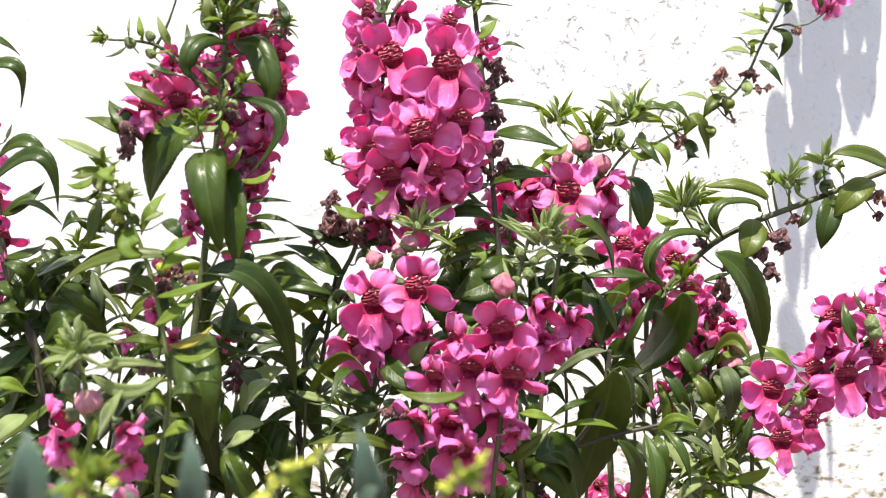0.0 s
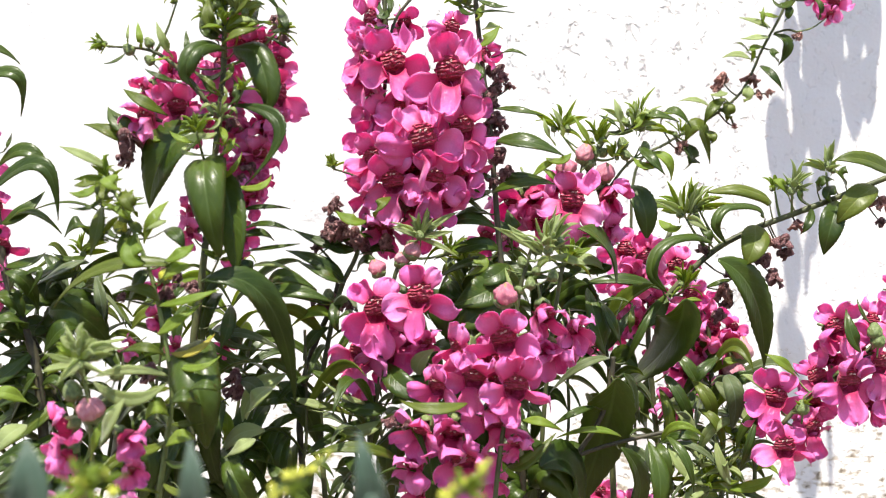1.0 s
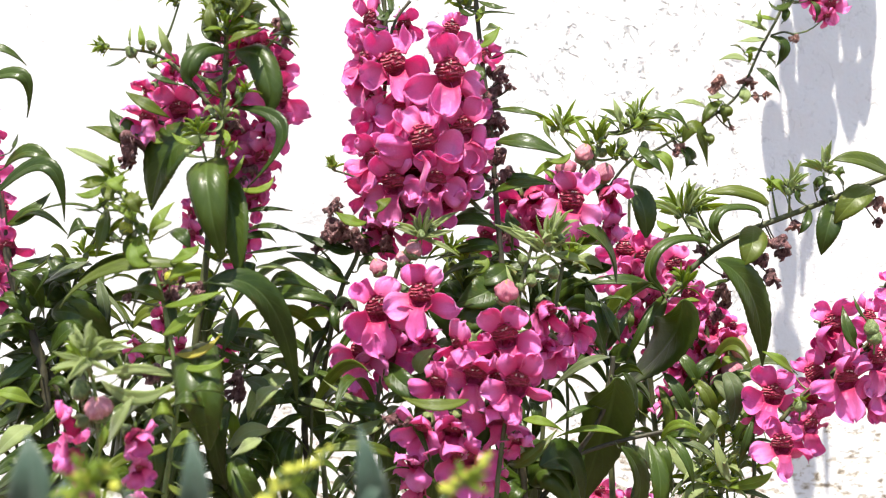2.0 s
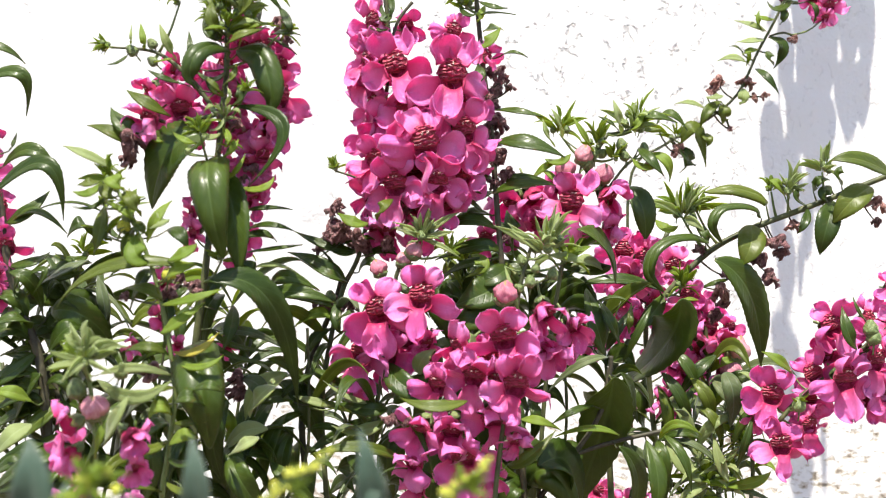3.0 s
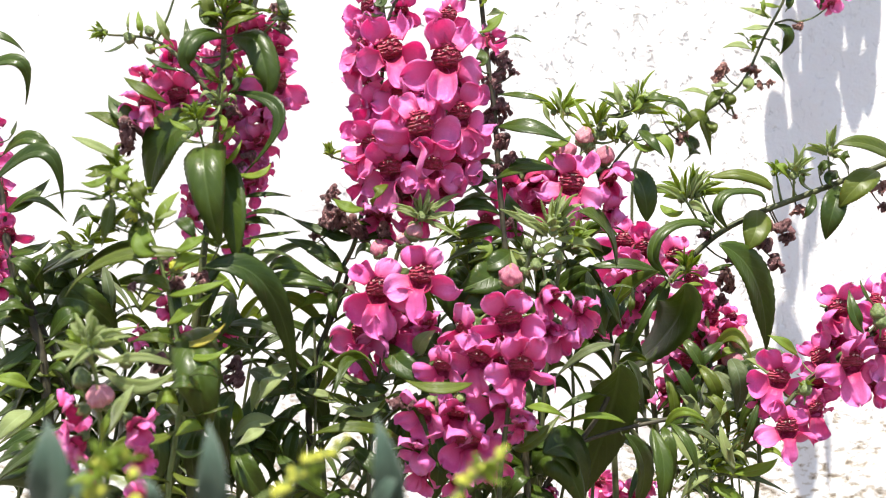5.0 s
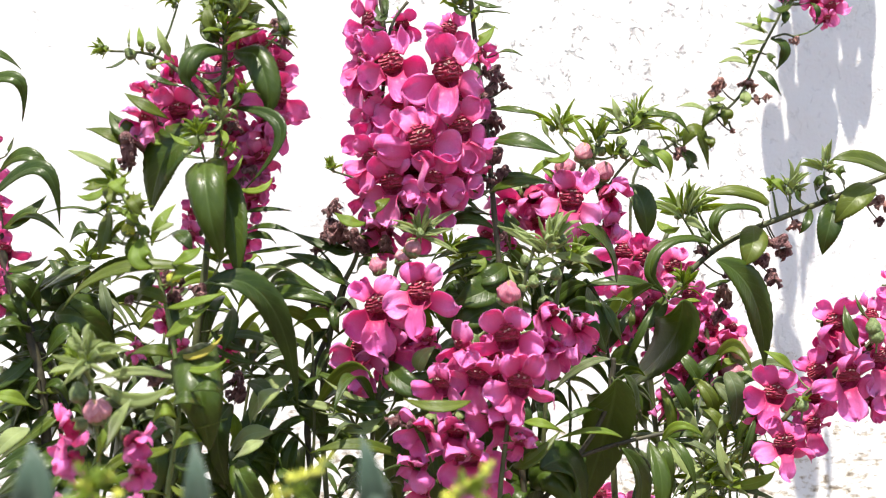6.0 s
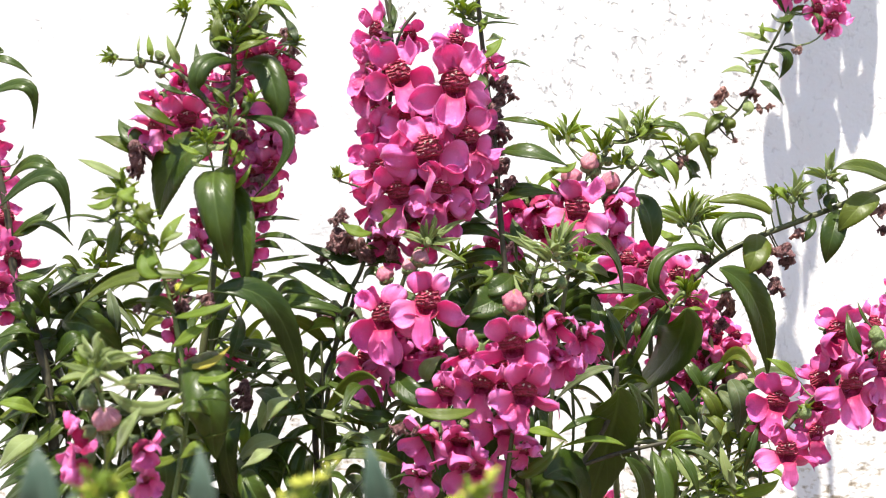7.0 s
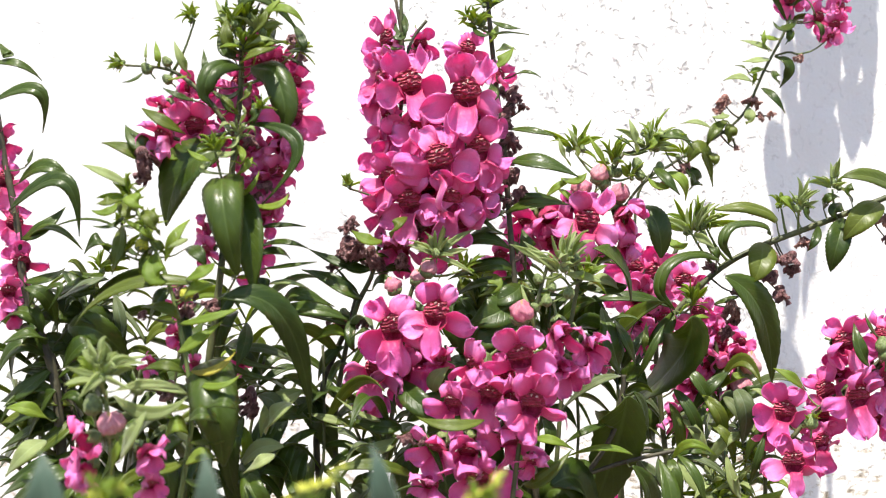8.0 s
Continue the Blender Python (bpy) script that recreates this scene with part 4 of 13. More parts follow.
footstalk(left, (-0.0656, 0.3300, 0.4955), (-0.0640, 0.3240, 0.4955), 0.00026)
leaf(left, (-0.0640, 0.3240, 0.4955), (-0.0679, 0.3181, 0.4975), (-0.0722, 0.3222, 0.5053), 0.0027, 0, PALE)
leaf(left, (-0.0486, 0.3240, 0.4972), (-0.0448, 0.3151, 0.4909), (-0.0438, 0.3162, 0.4870), 0.0027, 0)
footstalk(left, (-0.0656, 0.3300, 0.4888), (-0.0624, 0.3200, 0.4895), 0.00026)
leaf(left, (-0.0624, 0.3200, 0.4895), (-0.0570, 0.3139, 0.4906), (-0.0527, 0.3178, 0.4907), 0.0024, 0, PALE)
footstalk(left, (-0.0656, 0.3300, 0.4948), (-0.0582, 0.3300, 0.4986), 0.00026, TWIG)
withered(left, (-0.0582, 0.3300, 0.4986), 0.0045, -11)
footstalk(left, (-0.0656, 0.3300, 0.4933), (-0.0683, 0.3300, 0.4934), 0.00026, STEM)
leaf(left, (-0.0683, 0.3300, 0.4934), (-0.0699, 0.3257, 0.4907), (-0.0734, 0.3315, 0.4951), 0.0042, 7)
leaf(left, (-0.0670, 0.3300, 0.4864), (-0.0686, 0.3253, 0.4924), (-0.0714, 0.3306, 0.5005), 0.0031, 7)
footstalk(left, (-0.0656, 0.3300, 0.4857), (-0.0610, 0.3260, 0.4856), 0.00026)
leaf(left, (-0.0610, 0.3260, 0.4856), (-0.0572, 0.3191, 0.4910), (-0.0535, 0.3222, 0.4968), 0.0028, 0, YOUNG)
footstalk(left, (-0.0656, 0.3300, 0.4896), (-0.0585, 0.3220, 0.4899), 0.00026)
leaf(left, (-0.0585, 0.3220, 0.4899), (-0.0543, 0.3172, 0.4902), (-0.0497, 0.3224, 0.4920), 0.0020, 0, YOUNG)
footstalk(left, (-0.0756, 0.3300, 0.3747), (-0.0809, 0.3300, 0.3748), 0.00026, STEM)
leaf(left, (-0.0809, 0.3300, 0.3748), (-0.0757, 0.3229, 0.3775), (-0.0709, 0.3258, 0.3746), 0.0042, 0)
footstalk(left, (-0.0737, 0.3300, 0.4056), (-0.0774, 0.3300, 0.4062), 0.00026, STEM)
leaf(left, (-0.0774, 0.3300, 0.4062), (-0.0783, 0.3228, 0.3997), (-0.0781, 0.3256, 0.3892), 0.0038, 3)
footstalk(left, (-0.0736, 0.3300, 0.4062), (-0.0635, 0.3300, 0.4062), 0.00026, STEM)
leaf(left, (-0.0635, 0.3300, 0.4062), (-0.0626, 0.3209, 0.3998), (-0.0653, 0.3219, 0.3930), 0.0045, -2)
footstalk(left, (-0.0746, 0.3300, 0.3992), (-0.0704, 0.3300, 0.3993), 0.00026, STEM)
leaf(left, (-0.0704, 0.3300, 0.3993), (-0.0629, 0.3273, 0.3942), (-0.0520, 0.3346, 0.3919), 0.0024, -9)
footstalk(left, (-0.0750, 0.3300, 0.3957), (-0.0704, 0.3300, 0.3958), 0.00026, STEM)
leaf(left, (-0.0704, 0.3300, 0.3958), (-0.0626, 0.3253, 0.3910), (-0.0496, 0.3307, 0.3884), 0.0021, -10)
flower(left, (-0.0869, 0.3400, 0.4130), 0.0108, -10, 20, 0, 0.6)
flower(left, (-0.0676, 0.3420, 0.3931), 0.0081, 0, 30, 0)
footstalk(left, (-0.0756, 0.3300, 0.3787), (-0.0641, 0.3380, 0.3827), 0.00026, TWIG)
withered(left, (-0.0641, 0.3380, 0.3827), 0.0079, 12)
footstalk(left, (-0.0756, 0.3300, 0.3747), (-0.0632, 0.3380, 0.3782), 0.00026, TWIG)
withered(left, (-0.0632, 0.3380, 0.3782), 0.0071, 18)
footstalk(left, (-0.0656, 0.3300, 0.4825), (-0.0628, 0.3180, 0.4884), 0.00042)
shoot(left, (-0.0628, 0.3180, 0.4884), 0.0151, 10, 12, YOUNG, 76, 2, 1.1)
footstalk(left, (-0.0656, 0.3300, 0.4872), (-0.0588, 0.3200, 0.4932), 0.00042)
shoot(left, (-0.0588, 0.3200, 0.4932), 0.0156, 25, 12, PALE, 78, 2, 1.1)
footstalk(left, (-0.0656, 0.3300, 0.4911), (-0.0663, 0.3200, 0.4956), 0.00042)
shoot(left, (-0.0663, 0.3200, 0.4956), 0.0156, -20, 12, YOUNG, 80, 2, 1.1)
leaf(left, (-0.0633, 0.3160, 0.4836), (-0.0579, 0.3098, 0.4856), (-0.0520, 0.3137, 0.4881), 0.0033, 0, MIDDLE)
footstalk(left, (-0.0656, 0.3300, 0.4872), (-0.0649, 0.3200, 0.4878), 0.00026)
leaf(left, (-0.0649, 0.3200, 0.4878), (-0.0672, 0.3147, 0.4917), (-0.0675, 0.3194, 0.4986), 0.0041, 0, MIDDLE)
footstalk(left, (-0.0656, 0.3300, 0.4911), (-0.0629, 0.3200, 0.4912), 0.00026)
leaf(left, (-0.0629, 0.3200, 0.4912), (-0.0565, 0.3110, 0.4941), (-0.0550, 0.3119, 0.4993), 0.0037, 0, MIDDLE)
leaf(left, (-0.0636, 0.3120, 0.4638), (-0.0647, 0.3030, 0.4642), (-0.0671, 0.3040, 0.4622), 0.0015, 0, PALE)
leaf(left, (-0.0630, 0.3120, 0.4617), (-0.0629, 0.3039, 0.4579), (-0.0659, 0.3058, 0.4576), 0.0013, 0, PALE)
leaf(left, (-0.0620, 0.3120, 0.4630), (-0.0576, 0.3036, 0.4631), (-0.0567, 0.3051, 0.4608), 0.0013, 0, PALE)
leaf(left, (-0.0626, 0.3120, 0.4655), (-0.0596, 0.3032, 0.4669), (-0.0605, 0.3044, 0.4697), 0.0015, 0, PALE)
leaf(left, (-0.0636, 0.3120, 0.4606), (-0.0635, 0.3034, 0.4602), (-0.0667, 0.3048, 0.4598), 0.0013, 0, YOUNG)
leaf(left, (-0.0634, 0.3140, 0.4683), (-0.0650, 0.3084, 0.4710), (-0.0697, 0.3127, 0.4744), 0.0020, 0, MIDDLE)
leaf(left, (-0.0637, 0.3140, 0.4592), (-0.0604, 0.3058, 0.4554), (-0.0618, 0.3076, 0.4527), 0.0020, 0, YOUNG)
leaf(left, (-0.0640, 0.3120, 0.4573), (-0.0668, 0.3092, 0.4558), (-0.0712, 0.3163, 0.4578), 0.0023, 0, PALE)
footstalk(left, (-0.0664, 0.3300, 0.4719), (-0.0645, 0.3180, 0.4723), 0.00026)
leaf(left, (-0.0645, 0.3180, 0.4723), (-0.0606, 0.3133, 0.4745), (-0.0606, 0.3185, 0.4791), 0.0024, 0, MIDDLE)
footstalk(left, (-0.0683, 0.3300, 0.4539), (-0.0626, 0.3120, 0.4620), 0.00042)
shoot(left, (-0.0626, 0.3120, 0.4620), 0.0076, 0, 9, PALE, 97, 1, 0.9)
footstalk(left, (-0.0676, 0.3300, 0.4605), (-0.0649, 0.3160, 0.4644), 0.00026, TWIG)
withered(left, (-0.0649, 0.3160, 0.4644), 0.0057, 3)
footstalk(left, (-0.0679, 0.3300, 0.4576), (-0.0615, 0.3240, 0.4613), 0.00026, TWIG)
withered(left, (-0.0615, 0.3240, 0.4613), 0.0051, 17)
flower(left, (-0.0771, 0.3380, 0.4813), 0.0116, 0, 10, 0, 0.6)
flower(left, (-0.0861, 0.3380, 0.4738), 0.0120, -10, 20, 0, 0.8)
flower(left, (-0.0767, 0.3360, 0.4619), 0.0116, 0, 25, 0, 0.8)
flower(left, (-0.0618, 0.3360, 0.4876), 0.0104, 15, 10, 0, 0.8)
flower(left, (-0.0536, 0.3360, 0.4880), 0.0104, 30, 10, 0, 0.6)
flower(left, (-0.0498, 0.3380, 0.4823), 0.0113, 35, 10, 0, 0.6)
flower(left, (-0.0611, 0.3360, 0.4947), 0.0089, 20, 10, 0, 1)
leaf(left, (-0.0658, 0.3260, 0.4870), (-0.0683, 0.3200, 0.4888), (-0.0718, 0.3300, 0.4979), 0.0052, 10, LEAF)
leaf(left, (-0.0613, 0.3260, 0.4880), (-0.0561, 0.3200, 0.4902), (-0.0547, 0.3300, 0.4983), 0.0038, -10, LEAF)
leaf(left, (-0.0646, 0.3220, 0.4899), (-0.0574, 0.3160, 0.4876), (-0.0527, 0.3260, 0.4918), 0.0034, 0, MIDDLE)
leaf(left, (-0.0689, 0.3380, 0.4095), (-0.0723, 0.3320, 0.4044), (-0.0755, 0.3420, 0.3913), 0.0089, 10, LEAF, point=0.66)
leaf(left, (-0.0686, 0.3400, 0.4148), (-0.0716, 0.3340, 0.4114), (-0.0771, 0.3440, 0.4020), 0.0061, 0, LEAF, point=0.66)
leaf(left, (-0.0793, 0.3380, 0.4120), (-0.0817, 0.3320, 0.4097), (-0.0875, 0.3420, 0.4021), 0.0046, 0, LEAF)
leaf(left, (-0.0678, 0.3360, 0.3989), (-0.0617, 0.3300, 0.3966), (-0.0607, 0.3400, 0.3896), 0.0053, 0, LEAF)
withered(left, (-0.0501, 0.3340, 0.4939), 0.0071, 20)
withered(left, (-0.0480, 0.3340, 0.4894), 0.0053, -20)
withered(left, (-0.0579, 0.3340, 0.4481), 0.0060, 10)
withered(left, (-0.0607, 0.3340, 0.4449), 0.0053, -25)
withered(left, (-0.0854, 0.3340, 0.4163), 0.0053, 0)
withered(left, (-0.0815, 0.3340, 0.4149), 0.0060, 20)

# near left
near_left = plant((-0.0767, 0.3000, 0.0000), "young light green stem with small leaves and buds")
stem(near_left, [(-0.0767, 0.3000, 0.0000), (-0.0773, 0.3000, 0.1047), (-0.0779, 0.3000, 0.2093), (-0.0783, 0.3000, 0.2965), (-0.0786, 0.3000, 0.3488), (-0.0767, 0.3000, 0.3663), (-0.0748, 0.3000, 0.3821), (-0.0764, 0.3000, 0.3964), (-0.0796, 0.3000, 0.4122), (-0.0827, 0.3000, 0.4217), (-0.0865, 0.3000, 0.4305), (-0.0907, 0.3000, 0.4392)], 0.00091, 0.00052, SHOOT)
footstalk(near_left, (-0.0907, 0.3000, 0.4392), (-0.0926, 0.3000, 0.4423), 0.00038)
shoot(near_left, (-0.0926, 0.3000, 0.4423), 0.0124, -20, 13, YOUNG, 8, 2, 1)
footstalk(near_left, (-0.0883, 0.3000, 0.4343), (-0.0875, 0.3000, 0.4352), 0.00038)
shoot(near_left, (-0.0875, 0.3000, 0.4352), 0.0098, 20, 9, YOUNG, 10, 1, 1)
footstalk(near_left, (-0.0907, 0.3000, 0.4392), (-0.0914, 0.3040, 0.4451), 0.00024)
leaf(near_left, (-0.0914, 0.3040, 0.4451), (-0.0977, 0.2963, 0.4491), (-0.1060, 0.2987, 0.4522), 0.0032, 0, PALE)
footstalk(near_left, (-0.0819, 0.3000, 0.4195), (-0.0811, 0.2940, 0.4198), 0.00024)
leaf(near_left, (-0.0811, 0.2940, 0.4198), (-0.0836, 0.2910, 0.4225), (-0.0847, 0.2980, 0.4280), 0.0065, 0, YOUNG)
leaf(near_left, (-0.0827, 0.3000, 0.4252), (-0.0792, 0.2964, 0.4319), (-0.0765, 0.3027, 0.4371), 0.0035, 0, YOUNG)
leaf(near_left, (-0.0687, 0.2960, 0.4186), (-0.0912, 0.2930, 0.4183), (-0.1079, 0.3000, 0.4072), 0.0050, 10, MIDDLE)
leaf(near_left, (-0.0783, 0.3000, 0.4087), (-0.0815, 0.2956, 0.4123), (-0.0897, 0.3012, 0.4122), 0.0038, 0, MIDDLE)
footstalk(near_left, (-0.0786, 0.3000, 0.4078), (-0.0778, 0.2970, 0.4079), 0.00024)
leaf(near_left, (-0.0778, 0.2970, 0.4079), (-0.0682, 0.2909, 0.4097), (-0.0603, 0.2947, 0.4125), 0.0028, 0, YOUNG)
footstalk(near_left, (-0.0770, 0.3000, 0.3998), (-0.0781, 0.2970, 0.4001), 0.00024)
leaf(near_left, (-0.0781, 0.2970, 0.4001), (-0.0716, 0.2934, 0.4039), (-0.0665, 0.2998, 0.4084), 0.0038, 0, YOUNG)
leaf(near_left, (-0.0767, 0.3000, 0.3938), (-0.0816, 0.2957, 0.3964), (-0.0895, 0.3014, 0.3944), 0.0032, 0, MIDDLE)
leaf(near_left, (-0.0751, 0.3000, 0.3945), (-0.0677, 0.2951, 0.3952), (-0.0628, 0.3002, 0.3999), 0.0025, 0, YELLOW)
leaf(near_left, (-0.0759, 0.3000, 0.3881), (-0.0822, 0.2969, 0.3900), (-0.0905, 0.3038, 0.3890), 0.0021, 0, PALE)
leaf(near_left, (-0.0751, 0.3000, 0.3845), (-0.0785, 0.2949, 0.3846), (-0.0843, 0.2999, 0.3817), 0.0024, 0, MIDDLE)
footstalk(near_left, (-0.0756, 0.3000, 0.3914), (-0.0731, 0.2970, 0.3916), 0.00024)
leaf(near_left, (-0.0731, 0.2970, 0.3916), (-0.0650, 0.2901, 0.3913), (-0.0599, 0.2931, 0.3943), 0.0022, 0, YOUNG)
leaf(near_left, (-0.0758, 0.3000, 0.3770), (-0.0776, 0.2944, 0.3805), (-0.0818, 0.2987, 0.3760), 0.0054, 0, YOUNG)
leaf(near_left, (-0.0751, 0.3000, 0.3745), (-0.0669, 0.2919, 0.3762), (-0.0601, 0.2937, 0.3776), 0.0022, 0, MIDDLE)
leaf(near_left, (-0.0767, 0.3000, 0.3698), (-0.0811, 0.2918, 0.3685), (-0.0881, 0.2937, 0.3708), 0.0035, 0, MIDDLE)
footstalk(near_left, (-0.0763, 0.3000, 0.3691), (-0.0754, 0.2960, 0.3692), 0.00024)
leaf(near_left, (-0.0754, 0.2960, 0.3692), (-0.0699, 0.2916, 0.3727), (-0.0672, 0.2972, 0.3705), 0.0041, 0, YOUNG)
footstalk(near_left, (-0.0852, 0.3000, 0.4275), (-0.0818, 0.3000, 0.4289), 0.00024)
leaf(near_left, (-0.0818, 0.3000, 0.4289), (-0.0780, 0.2960, 0.4314), (-0.0772, 0.3020, 0.4310), 0.0048, 0, PALE)
footstalk(near_left, (-0.0813, 0.3000, 0.4180), (-0.0752, 0.2940, 0.4202), 0.00024)
leaf(near_left, (-0.0752, 0.2940, 0.4202), (-0.0699, 0.2913, 0.4225), (-0.0685, 0.2986, 0.4249), 0.0040, 0, YOUNG)
footstalk(near_left, (-0.0801, 0.3000, 0.4143), (-0.0763, 0.2960, 0.4155), 0.00024)
leaf(near_left, (-0.0763, 0.2960, 0.4155), (-0.0717, 0.2925, 0.4183), (-0.0682, 0.2989, 0.4189), 0.0047, 0, YOUNG)
footstalk(near_left, (-0.0907, 0.3000, 0.4392), (-0.0954, 0.3000, 0.4423), 0.00024)
leaf(near_left, (-0.0954, 0.3000, 0.4423), (-0.0970, 0.2943, 0.4388), (-0.1032, 0.2986, 0.4394), 0.0029, 0, YOUNG)
footstalk(near_left, (-0.0903, 0.3000, 0.4384), (-0.0941, 0.3000, 0.4384), 0.00024, STEM)
leaf(near_left, (-0.0941, 0.3000, 0.4384), (-0.0961, 0.2939, 0.4349), (-0.1029, 0.2978, 0.4351), 0.0013, -15)
leaf(near_left, (-0.0854, 0.3000, 0.4309), (-0.0893, 0.2970, 0.4343), (-0.0970, 0.3040, 0.4378), 0.0019, 0, YOUNG)
footstalk(near_left, (-0.0749, 0.3000, 0.3801), (-0.0783, 0.3000, 0.3805), 0.00024, STEM)
leaf(near_left, (-0.0783, 0.3000, 0.3805), (-0.0806, 0.2939, 0.3829), (-0.0856, 0.2978, 0.3808), 0.0025, 10)
leaf(near_left, (-0.0767, 0.3000, 0.3647), (-0.0700, 0.2920, 0.3646), (-0.0659, 0.2941, 0.3673), 0.0025, -2)
leaf(near_left, (-0.0775, 0.3000, 0.3583), (-0.0700, 0.2917, 0.3570), (-0.0626, 0.2935, 0.3574), 0.0022, 0, MIDDLE)
leaf(near_left, (-0.0780, 0.3000, 0.3552), (-0.0821, 0.2910, 0.3587), (-0.0878, 0.2920, 0.3577), 0.0016, 0, MIDDLE)
pod(near_left, (-0.0881, 0.3000, 0.4325), 0.0035, 10)
footstalk(near_left, (-0.0860, 0.3000, 0.4293), (-0.0894, 0.3000, 0.4295), 0.00027)
yellow_bud(near_left, (-0.0894, 0.3000, 0.4295), 0.0038, 31)
footstalk(near_left, (-0.0797, 0.3000, 0.4128), (-0.0767, 0.3000, 0.4157), 0.00027)
yellow_bud(near_left, (-0.0767, 0.3000, 0.4157), 0.0038, 11)
stem(near_left, [(-0.0799, 0.3000, 0.4078), (-0.0846, 0.3000, 0.4087), (-0.0881, 0.3000, 0.4097)], 0.00032, 0.00032, name="twig")
footstalk(near_left, (-0.0881, 0.3000, 0.4097), (-0.0891, 0.3000, 0.4100), 0.00024, TWIG)
withered(near_left, (-0.0891, 0.3000, 0.4100), 0.0041, -29)
flower(near_left, (-0.0814, 0.3120, 0.4037), 0.0092, -10, 20, 0)
flower(near_left, (-0.0773, 0.3140, 0.3953), 0.0073, -20, 20, 0)
flower(near_left, (-0.0908, 0.3160, 0.3951), 0.0083, -40, 20, 0, 0.6)
withered(near_left, (-0.0853, 0.3140, 0.3870), 0.0083, -7)
footstalk(near_left, (-0.0784, 0.3000, 0.4071), (-0.0788, 0.3080, 0.4104), 0.00024, TWIG)
withered(near_left, (-0.0788, 0.3080, 0.4104), 0.0072, -36)
footstalk(near_left, (-0.0786, 0.3000, 0.4078), (-0.0719, 0.3100, 0.4120), 0.00024, TWIG)
withered(near_left, (-0.0719, 0.3100, 0.4120), 0.0066, -23)
footstalk(near_left, (-0.0899, 0.3000, 0.4377), (-0.0873, 0.2940, 0.4391), 0.00024)
leaf(near_left, (-0.0873, 0.2940, 0.4391), (-0.0839, 0.2896, 0.4362), (-0.0830, 0.2952, 0.4323), 0.0043, 0, MIDDLE)
footstalk(near_left, (-0.0907, 0.3000, 0.4392), (-0.0915, 0.2940, 0.4431), 0.00024)
leaf(near_left, (-0.0915, 0.2940, 0.4431), (-0.0884, 0.2891, 0.4415), (-0.0873, 0.2941, 0.4391), 0.0050, 0, YOUNG)
footstalk(near_left, (-0.0907, 0.3000, 0.4392), (-0.0941, 0.2960, 0.4421), 0.00024)
leaf(near_left, (-0.0941, 0.2960, 0.4421), (-0.0956, 0.2899, 0.4413), (-0.1002, 0.2937, 0.4409), 0.0031, 0, MIDDLE)
footstalk(near_left, (-0.0889, 0.3000, 0.4354), (-0.0960, 0.3040, 0.4354), 0.00024)
leaf(near_left, (-0.0960, 0.3040, 0.4354), (-0.0949, 0.2964, 0.4280), (-0.0973, 0.2988, 0.4214), 0.0039, 0, MIDDLE)
leaf(near_left, (-0.0973, 0.3040, 0.4279), (-0.0942, 0.2991, 0.4268), (-0.0938, 0.3041, 0.4256), 0.0026, 0, MIDDLE)
footstalk(near_left, (-0.0898, 0.3000, 0.4373), (-0.0905, 0.2960, 0.4374), 0.00024)
leaf(near_left, (-0.0905, 0.2960, 0.4374), (-0.0920, 0.2932, 0.4391), (-0.0962, 0.3004, 0.4424), 0.0041, 0, MIDDLE)
leaf(near_left, (-0.0870, 0.3000, 0.4309), (-0.0828, 0.2935, 0.4295), (-0.0819, 0.2971, 0.4267), 0.0025, 0, MIDDLE)
footstalk(near_left, (-0.0862, 0.3000, 0.4297), (-0.0879, 0.3060, 0.4299), 0.00024)
leaf(near_left, (-0.0879, 0.3060, 0.4299), (-0.0877, 0.2970, 0.4249), (-0.0885, 0.2980, 0.4200), 0.0032, 0, MIDDLE)
footstalk(near_left, (-0.0847, 0.3000, 0.4263), (-0.0782, 0.3060, 0.4291), 0.00024, STEM)
leaf(near_left, (-0.0782, 0.3060, 0.4291), (-0.0731, 0.2969, 0.4277), (-0.0706, 0.2978, 0.4233), 0.0042, 0)
footstalk(near_left, (-0.0834, 0.3000, 0.4233), (-0.0860, 0.3060, 0.4234), 0.00024, STEM)
leaf(near_left, (-0.0860, 0.3060, 0.4234), (-0.0877, 0.2971, 0.4202), (-0.0928, 0.2982, 0.4154), 0.0036, 0)
footstalk(near_left, (-0.0812, 0.3000, 0.4176), (-0.0836, 0.3080, 0.4177), 0.00024, STEM)
leaf(near_left, (-0.0836, 0.3080, 0.4177), (-0.0861, 0.3052, 0.4137), (-0.0911, 0.3124, 0.4053), 0.0042, 0)
footstalk(near_left, (-0.0822, 0.3000, 0.4083), (-0.0817, 0.3100, 0.4103), 0.00024, STEM)
leaf(near_left, (-0.0817, 0.3100, 0.4103), (-0.0778, 0.3043, 0.4041), (-0.0805, 0.3086, 0.3941), 0.0039, 0)
footstalk(near_left, (-0.0847, 0.3000, 0.4263), (-0.0964, 0.3060, 0.4274), 0.00038)
shoot(near_left, (-0.0964, 0.3060, 0.4274), 0.0113, -10, 10, YOUNG, 88, 1, 0.9)

